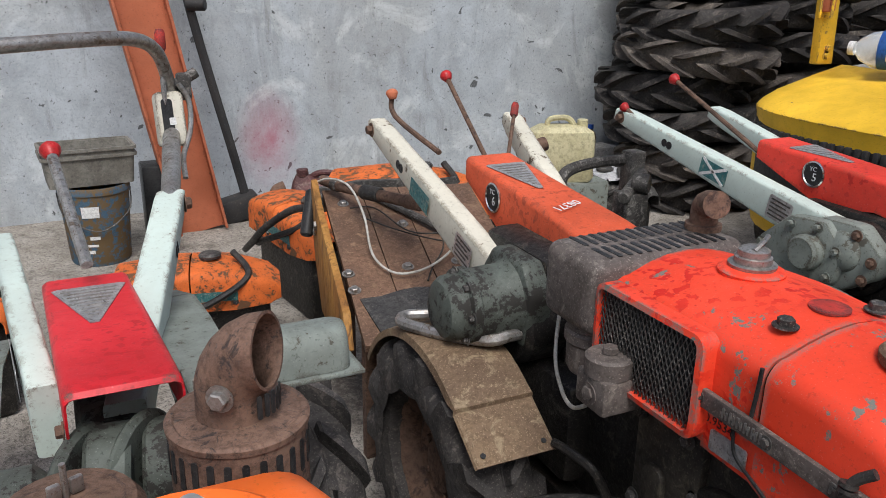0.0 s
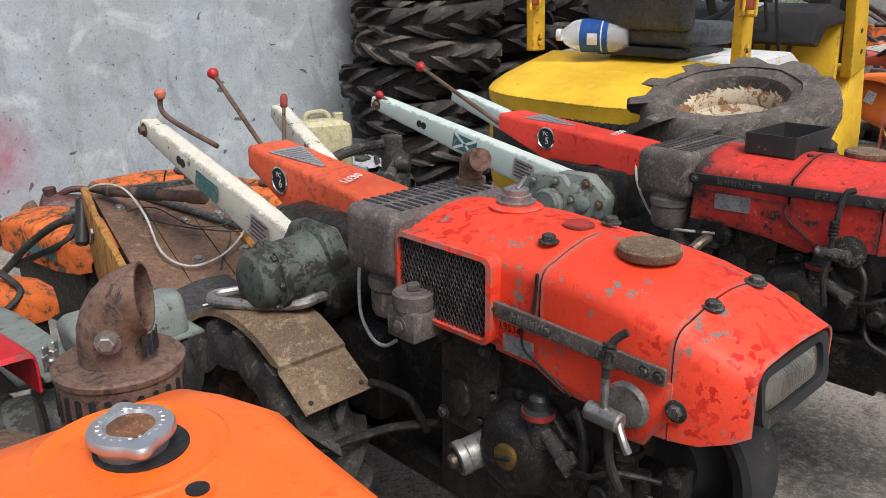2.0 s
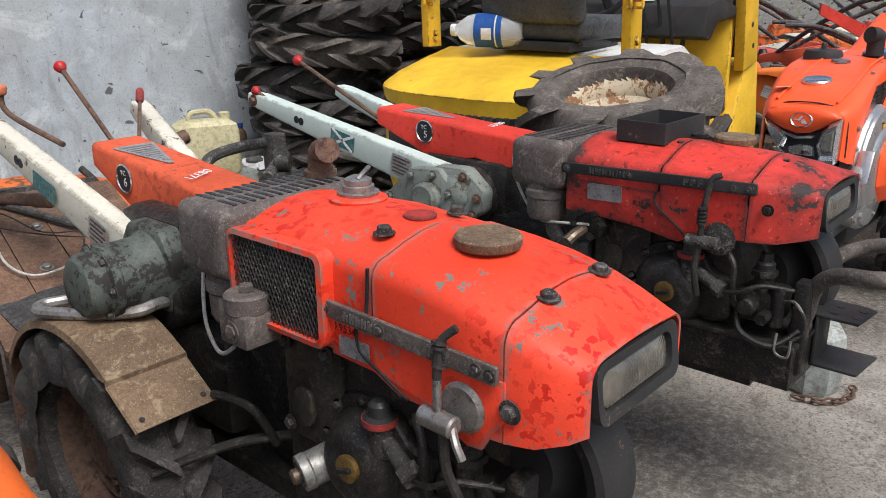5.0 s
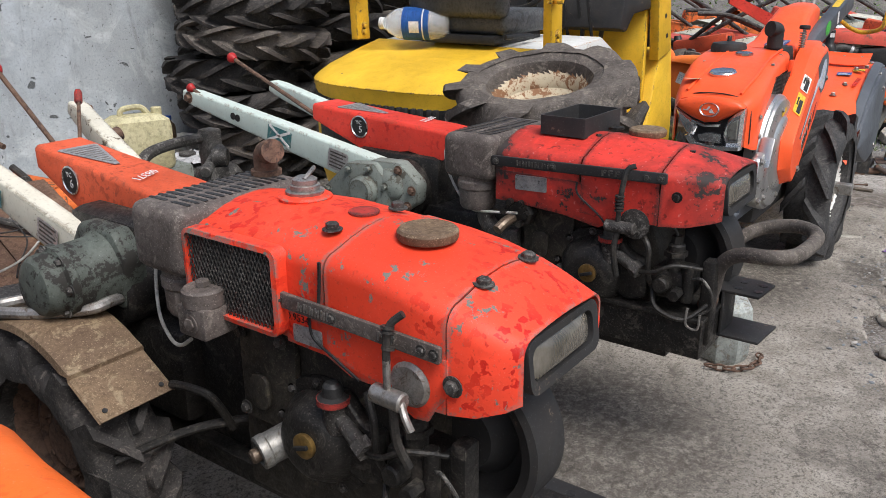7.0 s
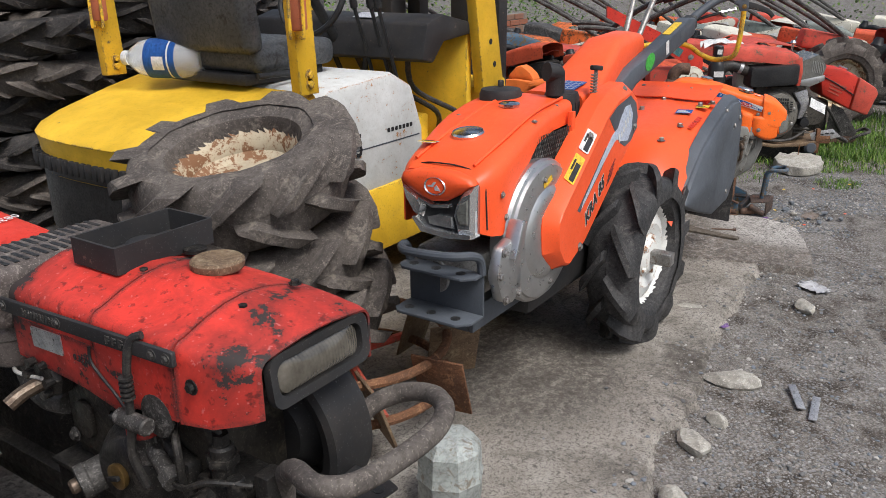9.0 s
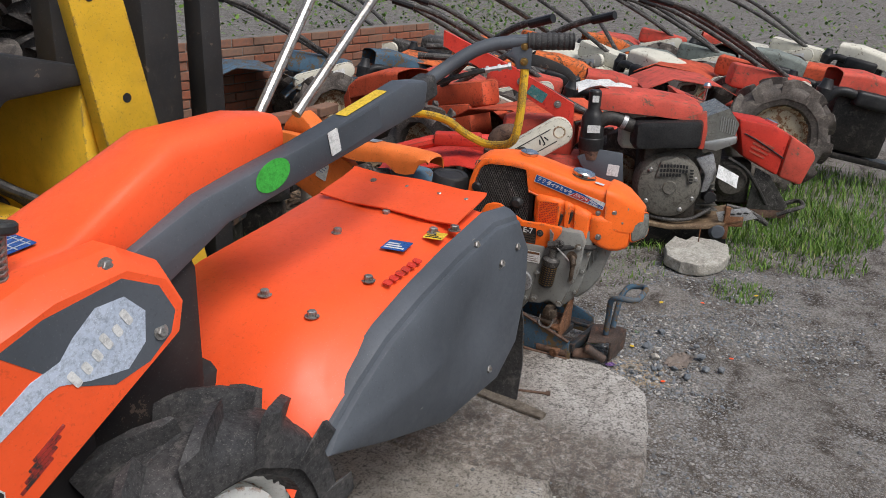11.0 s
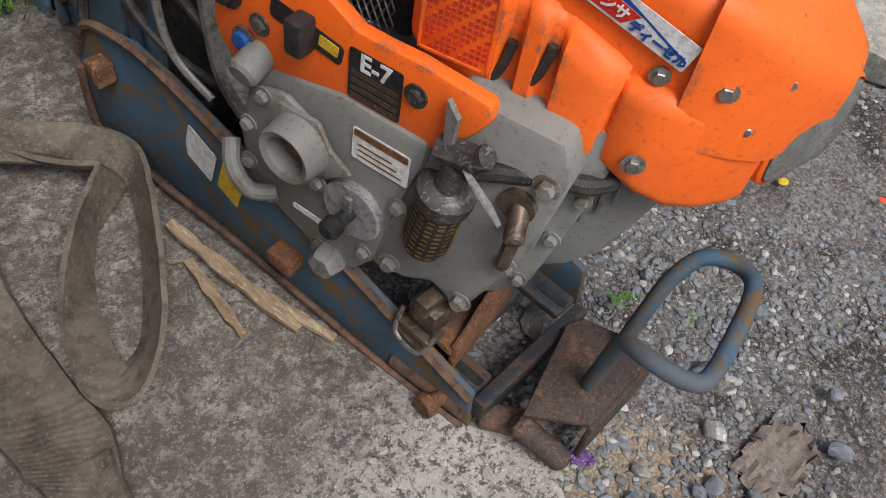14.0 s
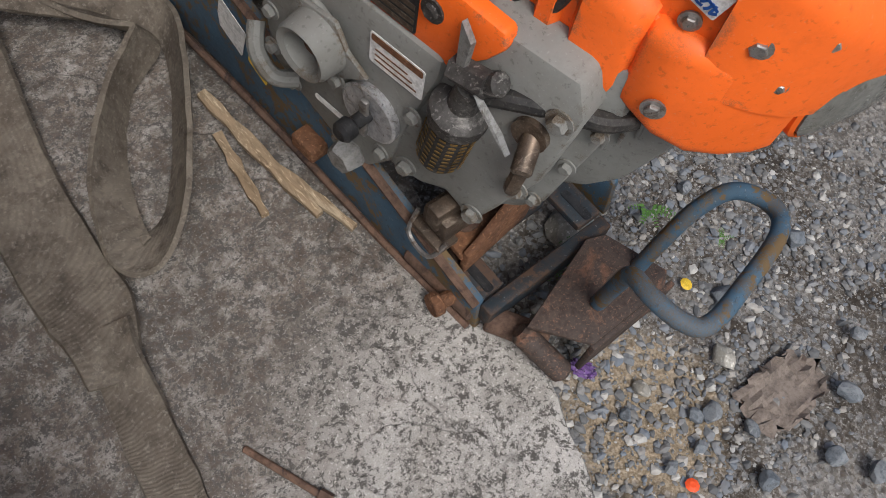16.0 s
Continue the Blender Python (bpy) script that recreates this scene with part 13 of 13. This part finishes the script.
SLAB_OUT = [(4.55, -0.02), (4.95, 0.10), (5.10, 0.16), (5.16, 0.26), (5.19, 0.33), (5.20, 0.42), (5.22, 0.62), (5.3, 1.0), (5.2, 1.6), (4.6, 1.9), (4.3, 1.2), (4.42, 0.5)]


def inside(x, y):
    hit = False
    for (xa, ya), (xb, yb) in zip(SLAB_OUT, SLAB_OUT[1:] + SLAB_OUT[:1]):
        if (ya > y) != (yb > y) and x < (xb - xa) * (y - ya) / (yb - ya) + xa:
            hit = not hit
    return hit


def grass(name, tufts, label, seed):
    """Blades of grass in tufts: (x, y, spread, count, height)."""
    rng = random.Random(seed)
    vs, fs = [], []
    for x, y, spread, count, height in tufts:
        for _ in range(count):
            r, a = spread * math.sqrt(rng.random()), rng.uniform(0, 6.28)
            px, py = x + r * math.cos(a), y + r * math.sin(a)
            pz = terrain(px, py) - 0.004
            h, lean, d, w = height * 0.7 * rng.uniform(0.4, 1.15), rng.uniform(0.1, 0.9), rng.uniform(0, 6.28), rng.uniform(0.0014, 0.0036)
            ox, oy = math.cos(d), math.sin(d)
            sx, sy = -oy * w, ox * w
            k = len(vs)
            for u, ww in ((0.0, 1.0), (0.5, 0.85), (1.0, 0.05)):
                bx, by, bz = px + ox * lean * h * u * u, py + oy * lean * h * u * u, pz + h * (u - 0.25 * lean * u * u)
                vs += [(bx - sx * ww, by - sy * ww, bz), (bx + sx * ww, by + sy * ww, bz)]
            fs += [(k, k + 1, k + 3, k + 2), (k + 2, k + 3, k + 5, k + 4)]
    me = bpy.data.meshes.new(name)
    me.from_pydata(vs, [], fs)
    me.materials.append(GRASS)
    me.shade_smooth()
    return tagged(new(name, me), label, "grass", kind="stuff")


def grass_mat():
    m, nt, b = mat("grass_blade", 0.6, 0, 0.3)
    g = nt.nodes.new("ShaderNodeNewGeometry")
    col = ramp(nt, g.outputs["Random Per Island"], (0.0, (0.045, 0.105, 0.014)), (0.5, (0.095, 0.19, 0.025)), (0.88, (0.17, 0.27, 0.045)), (1.0, (0.27, 0.25, 0.12)))
    nt.links.new(col, b.inputs["Base Color"])
    b.inputs["Subsurface Weight"].default_value = 0.0
    return m


GRASS = grass_mat()


def rock(name, at, size, seed, label, material=STONE, flat=0.6, category="stone", group=""):
    b = bm_()
    bmesh.ops.create_icosphere(b, subdivisions=2, radius=1.0)
    rng = random.Random(seed)
    for _ in range(9):
        n = Vector((rng.uniform(-1, 1), rng.uniform(-1, 1), rng.uniform(-0.7, 1))).normalized()
        d = rng.uniform(0.55, 0.85)
        for v in b.verts:
            e = v.co.dot(n) - d
            if e > 0:
                v.co -= n * e
    bmesh.ops.transform(b, matrix=Matrix.Translation(at) @ Matrix.Rotation(rng.uniform(0, 6), 4, "Z") @ Matrix.Diagonal((size[0], size[1], size[2], 1)), verts=b.verts)
    return solid(name, b, material, label, category, group=group, sharp=20)


def strap():
    """A worn lifting sling, looped and folded on the concrete."""
    def ribbon(path, width, thick, lift):
        b = bm_()
        line = curve([(x, y, z) for x, y, z, _ in path], steps=8)
        tw = curve([(a, 0, 0) for _, _, _, a in path], steps=8)
        rings = []
        for i, p in enumerate(line):
            d = (line[min(i + 1, len(line) - 1)] - line[max(i - 1, 0)]).normalized()
            side = d.cross(Vector((0, 0, 1))).normalized()
            up = side.cross(d)
            a = radians(tw[i].x)
            s, u = side * math.cos(a) + up * math.sin(a), up * math.cos(a) - side * math.sin(a)
            w = width / 2 * min(1.0, 0.55 + 0.03 * i)
            rings.append([p + s * q * w + u * h for q, h in ((-1, 0), (-0.94, thick * 0.6), (-0.5, thick * 0.45), (0, thick * 0.55), (0.5, thick * 0.45), (0.94, thick * 0.6), (1, 0), (0.5, -thick * 0.45), (0, -thick * 0.5), (-0.5, -thick * 0.45))])
        loft(b, rings)
        rough(b, 0.0015, 0.03)
        return b
    T = thing("lifting_strap", "dirty brown woven lifting strap, folded and looped", "strap", pose(0, 0, 0))
    part("strap_run", ribbon([(4.765, 0.36, 0.010, 0), (4.775, 0.46, 0.010, 0), (4.783, 0.531, 0.010, 0), (4.789, 0.579, 0.011, 4), (4.798, 0.627, 0.014, 12), (4.807, 0.677, 0.022, 24), (4.815, 0.715, 0.030, 10)], 0.060, 0.012, 0), STRAP, T, "woven strap lying flat", 50)
    part("strap_fold", ribbon([(4.79, 0.655, 0.018, -10), (4.805, 0.70, 0.026, -4), (4.812, 0.745, 0.024, 0), (4.812, 0.80, 0.016, 0), (4.815, 0.86, 0.014, 0), (4.82, 0.93, 0.014, 2), (4.834, 1.02, 0.016, 6), (4.86, 1.14, 0.03, 12), (4.90, 1.30, 0.06, 20)], 0.100, 0.012, 0), STRAP, T, "", 50)
    part("strap_loop", ribbon([(4.96, 1.20, 0.06, 30), (5.02, 1.10, 0.055, 40), (5.06, 1.045, 0.05, 60), (5.03, 1.02, 0.045, 78), (4.995, 0.998, 0.04, 80), (4.944, 0.936, 0.034, 66), (4.908, 0.87, 0.03, 45), (4.888, 0.80, 0.026, 25), (4.893, 0.772, 0.024, 10), (4.918, 0.772, 0.026, 30), (4.962, 0.80, 0.03, 55), (5.018, 0.877, 0.034, 62), (5.072, 0.972, 0.042, 66), (5.095, 1.04, 0.05, 60), (5.06, 1.10, 0.06, 40), (4.99, 1.15, 0.07, 30), (4.90, 1.22, 0.085, 20)], 0.060, 0.012, 0), STRAP, T, "strap standing on edge in a loop", 50)


def litter():
    for k, (p, q, w) in enumerate((((5.075, 0.93, 0.03), (5.10, 0.70, 0.01), 0.02), ((5.06, 0.87, 0.02), (5.045, 0.74, 0.008), 0.016), ((5.09, 0.80, 0.02), (5.125, 0.66, 0.008), 0.014))):
        b = bm_()
        d = Vector(q) - Vector(p)
        sd = d.cross(Vector((0, 0, 1))).normalized()
        n = 8
        rings = []
        for i in range(n + 1):
            c = Vector(p) + d * (i / n)
            ww = w * (0.5 + 0.5 * math.sin(math.pi * (0.15 + 0.75 * i / n))) * (0.9 + 0.25 * math.sin(i * 2.3 + k))
            rings.append([c - sd * ww / 2, c + sd * ww / 2, c + sd * ww / 2 + Vector((0, 0, 0.008)), c - sd * ww / 2 + Vector((0, 0, 0.009))])
        loft(b, rings)
        solid("wood_splinter", b, WOODGREY, "weathered splintered wooden strip on the ground", "wood", group="wood splinters")
    b = bm_()
    cyl(b, (4.862, 0.512, 0.008), (4.90, 0.415, 0.010), 0.0042, n=10, soft=0.0015)
    cyl(b, (4.898, 0.42, 0.010), (4.904, 0.406, 0.010), 0.008, n=6)
    solid("rusty_bolt", b, RUST, "long rusty bolt lying on the concrete", "bolt")
    b = bm_()
    prism(b, [(-0.17, -0.05), (-0.10, -0.12), (0.02, -0.15), (0.13, -0.12), (0.17, -0.03), (0.15, 0.06), (0.09, 0.075), (0.10, 0.13), (-0.02, 0.145), (-0.13, 0.11), (-0.175, 0.03)], 0.062, pose(6.49, 0.45, -0.022, 3, -4, 5), 0.008)
    bmesh.ops.triangulate(b, faces=b.faces[:])
    bmesh.ops.subdivide_edges(b, edges=b.edges[:], cuts=2, use_grid_fill=True)
    rough(b, 0.006, 0.045, 2.0)
    rough(b, 0.003, 0.012, 5.0)
    solid("concrete_block", b, STONE, "flat pale broken concrete block with a nail", "concrete block", sharp=25)
    b = bm_()
    cyl(b, (6.58, 0.47, 0.02), (6.585, 0.47, 0.115), 0.003, n=6)
    solid("nail", b, RUSTO, "thin rusty nail in the concrete block", "nail")
    for k, (x, y, s) in enumerate(((5.335, 0.205, 0.022), (5.47, 0.30, 0.03), (5.40, 0.245, 0.028), (5.245, 0.27, 0.016), (5.36, 0.16, 0.018), (5.29, 0.185, 0.016), (5.315, 0.215, 0.016), (5.33, 0.105, 0.022), (5.42, 0.07, 0.024), (5.50, 0.11, 0.026), (5.245, 0.19, 0.015), (5.36, 0.50, 0.05), (5.285, 0.28, 0.02), (5.45, 0.02, 0.025), (5.58, 0.15, 0.02), (5.62, 0.30, 0.025), (5.40, 0.50, 0.022), (5.55, 0.45, 0.018))):
        rock("rock", (x, y, -0.014), (s * 0.75, s * 0.6, s * 0.5), 30 + k, "blue-grey crushed stone on the dirt" if k not in (2, 11) else "pale broken concrete lump on the dirt", CRUSH1 if k not in (2, 11, 12) else STONE, category="stone", group="larger stones")
    # concrete pieces at the pad's edge
    for k, (x, y, sx, sy) in enumerate(((3.42, 0.02, 0.10, 0.06), (3.9, 0.30, 0.07, 0.05), (4.16, -0.06, 0.06, 0.04), (3.0, 0.0, 0.08, 0.05), (2.72, -0.03, 0.05, 0.04), (3.15, -0.02, 0.04, 0.03))):
        rock("rock", (x, y, -0.015), (sx, sy, 0.03), 60 + k, "broken pale concrete lump by the pad", STONE, group="larger stones")
    # crumpled plastic bag and scraps
    def crumple(name, at, size, material, label, seed, flat=0.25):
        b = bm_()
        bmesh.ops.create_grid(b, x_segments=14, y_segments=14, size=1.0)
        for v in b.verts:
            r = v.co.length
            if r > 1:
                v.co *= 0.75 + 0.25 * noise.noise(v.co * 3 + Vector((seed, 0, 0)))
            v.co.z = 0.5 * abs(noise.noise(v.co * 2.6 + Vector((0, seed, 0)))) + 0.25 * abs(noise.noise(v.co * 7 + Vector((0, seed, 3))))
            v.co.x += 0.15 * noise.noise(v.co * 4 + Vector((seed, 1, 1)))
        bmesh.ops.solidify(b, geom=b.faces[:], thickness=0.01)
        bmesh.ops.transform(b, matrix=Matrix.Translation(at) @ Matrix.Rotation(seed, 4, "Z") @ Matrix.Diagonal((size[0], size[1], size[2], 1)), verts=b.verts)
        solid(name, b, material, label, "litter", sharp=25)
    crumple("plastic_bag", (4.40, -0.045, -0.02), (0.075, 0.05, 0.03), BAGW, "crumpled clear plastic bag on the dirt", 1.0)
    crumple("cement_bag", (2.20, 2.72, 0.365), (0.13, 0.09, 0.07), BAGW, "torn pale grey bag slumped on scrap", 4.4)
    crumple("plastic_scrap", (3.80, 0.175, -0.012), (0.05, 0.03, 0.025), BAGP, "crumpled violet plastic scrap", 2.2)
    crumple("cloth_rag", (5.43, 0.165, -0.02), (0.075, 0.045, 0.035), RAG, "muddy grey-brown rag on the gravel", 3.1)
    crumple("plastic_scrap", (5.24, 0.345, -0.01), (0.02, 0.012, 0.02), BAGP, "small violet scrap of plastic film", 5.2)
    for k, (x, y, a) in enumerate(((3.42, -0.18, 0.4), (3.38, -0.24, 0.1))):
        b = bm_()
        box(b, (-0.07, -0.012, 0), (0.07, 0.012, 0.004), 0.001, pose(x, y, -0.018, 2, -2, math.degrees(a)))
        rough(b, 0.004, 0.05, k)
        solid("metal_strip", b, TINPL, "flat grey strip lying on the dirt", "strip", group="flat strips")
    for k, (x, y, c) in enumerate(((5.44, 0.345, PAPER_Y), (6.0, 0.26, KUBO), (5.56, 0.02, KUBO), (5.25, 0.16, KUBO), (6.22, 0.10, PAPER_Y), (5.9, 0.40, PAPER_Y), (4.9, 0.15, KUBO))):
        b = bm_()
        lathe(b, [(0, 0.0), (0.007, 0.0), (0.009, 0.002), (0.004, 0.004), (0, 0.003)], 9, pose(x, y, -0.018, 8, 6, 40 * k))
        solid("leaf_scrap", b, c, "small yellow or orange scrap on the gravel", "litter", group="bright scraps")
    # fern-like weeds
    for k, (x, y, s) in enumerate(((5.335, 0.455, 0.05), (5.30, 0.47, 0.03), (5.47, 0.455, 0.035), (5.52, 0.36, 0.02))):
        b = bm_()
        rg = random.Random(90 + k)
        for f in range(7):
            a = rg.uniform(0, 6.28)
            L = s * rg.uniform(0.6, 1.0)
            for j in range(6):
                u = (j + 1) / 6
                c = Vector((x + math.cos(a) * L * u, y + math.sin(a) * L * u, 0.0 + L * (0.8 * u - 0.55 * u * u)))
                for sd in (-1, 1):
                    d = Vector((math.cos(a + sd * 1.0), math.sin(a + sd * 1.0), 0.15)) * L * 0.28 * (1.1 - u * 0.7)
                    w = Vector((-d.y, d.x, 0)) * 0.28
                    vv = [b.verts.new(q) for q in (c, c + d * 0.5 + w, c + d, c + d * 0.5 - w)]
                    b.faces.new(vv)
        solid("weed", b, WEED, "small bright green ferny weed in gravel", "plant", group="weeds")


WOODGREY = stuff("weathered_wood", (0.30, 0.22, 0.14), (0.20, 0.14, 0.085), (0.38, 0.30, 0.2), 0.85, 0, (1, 0.2, 1), 0.4, 0.002, 18, 120)
CRUSH1 = stuff("blue_grey_stone", (0.15, 0.17, 0.19), (0.22, 0.23, 0.235), (0.10, 0.11, 0.12), 0.8, 0, 1, 0.4, 0.002, 14, 90)
BAGW = stuff("clear_plastic_film", (0.55, 0.55, 0.56), (0.38, 0.38, 0.39), (0.25, 0.24, 0.23), 0.3, 0, 1, 0.3, 0.002, 30, 90)
BAGP = stuff("violet_plastic_film", (0.20, 0.10, 0.30), (0.10, 0.06, 0.16), (0.3, 0.26, 0.32), 0.35, 0, 1, 0.3, 0.002, 30, 90)
RAG = stuff("muddy_cloth", (0.22, 0.18, 0.15), (0.15, 0.12, 0.10), None, 0.95, 0, 1, 0.5, 0.002, 20, 160)
WEED = stuff("ferny_green", (0.07, 0.16, 0.035), (0.11, 0.23, 0.05), None, 0.55, 0, 1, 0.1, 0.001, 20, 90)

strap()
litter()
gravel("gravel_bed", [(5.15, 6.6, -0.35, 0.62, 24000, 0.0012, 0.0085), (5.15, 5.9, -0.15, 0.55, 6000, 0.0018, 0.010), (4.9, 7.6, -0.8, 0.5, 6000, 0.0025, 0.010), (2.0, 5.0, -0.45, 0.45, 9000, 0.0022, 0.011), (4.3, 4.98, -0.6, 0.2, 900, 0.003, 0.012), (4.90, 5.12, 0.95, 1.25, 900, 0.004, 0.014)], "grey and blue-grey crushed gravel strewn over dirt", 3)
grass("grass_patch", [(6.95, 0.80, 0.45, 2400, 0.09), (7.4, 0.25, 0.5, 4200, 0.10), (7.6, 0.75, 0.45, 3000, 0.14), (6.65, 0.30, 0.16, 350, 0.06), (6.25, 0.17, 0.13, 300, 0.05), (6.2, 0.80, 0.30, 350, 0.05), (5.15, 1.75, 0.28, 3600, 0.20), (4.9, 1.72, 0.25, 2600, 0.17), (5.45, 1.9, 0.3, 1800, 0.18), (5.35, 1.52, 0.15, 900, 0.10), (6.9, 0.05, 0.3, 700, 0.07), (8.2, 0.2, 0.7, 2000, 0.16), (5.9, 1.6, 0.4, 900, 0.12)], "green grass growing along the yard's edge", 7)


def hedge(name, boxes, label, seed):
    """Dense leaves in uneven clumps: (x0, x1, y0, y1, height, count)."""
    rng = np.random.default_rng(seed)
    vs, fs, n = [], [], 0
    for x0, x1, y0, y1, h, count in boxes:
        p = np.stack([rng.uniform(x0, x1, count), rng.uniform(y0, y1, count), rng.uniform(0, 1, count) ** 0.8 * h], 1)
        top = h * (0.75 + 0.25 * np.sin(p[:, 0] * 3.1 + p[:, 1] * 2.3) * np.cos(p[:, 0] * 1.3))
        p[:, 2] = np.minimum(p[:, 2], top) + rng.uniform(-0.05, 0.05, count)
        for c in p:
            a, e, s = rng.uniform(0, 6.28), rng.uniform(-0.6, 1.0), rng.uniform(0.035, 0.07)
            d = np.array([math.cos(a) * math.cos(e), math.sin(a) * math.cos(e), math.sin(e)]) * s
            w = np.array([-math.sin(a), math.cos(a), 0]) * s * 0.32
            vs += [c, c + d * 0.5 + w, c + d, c + d * 0.5 - w]
            fs.append((n, n + 1, n + 2, n + 3))
            n += 4
    me = bpy.data.meshes.new(name)
    me.from_pydata([tuple(v) for v in vs], [], fs)
    me.materials.append(GRASS)
    return tagged(new(name, me), label, "hedge", kind="stuff")


hedge("hedge", [(13.0, 13.8, -4.0, 6.5, 1.9, 9000), (5.4, 13.8, 5.0, 5.8, 1.7, 9000)], "dense green scrub closing the yard", 4)
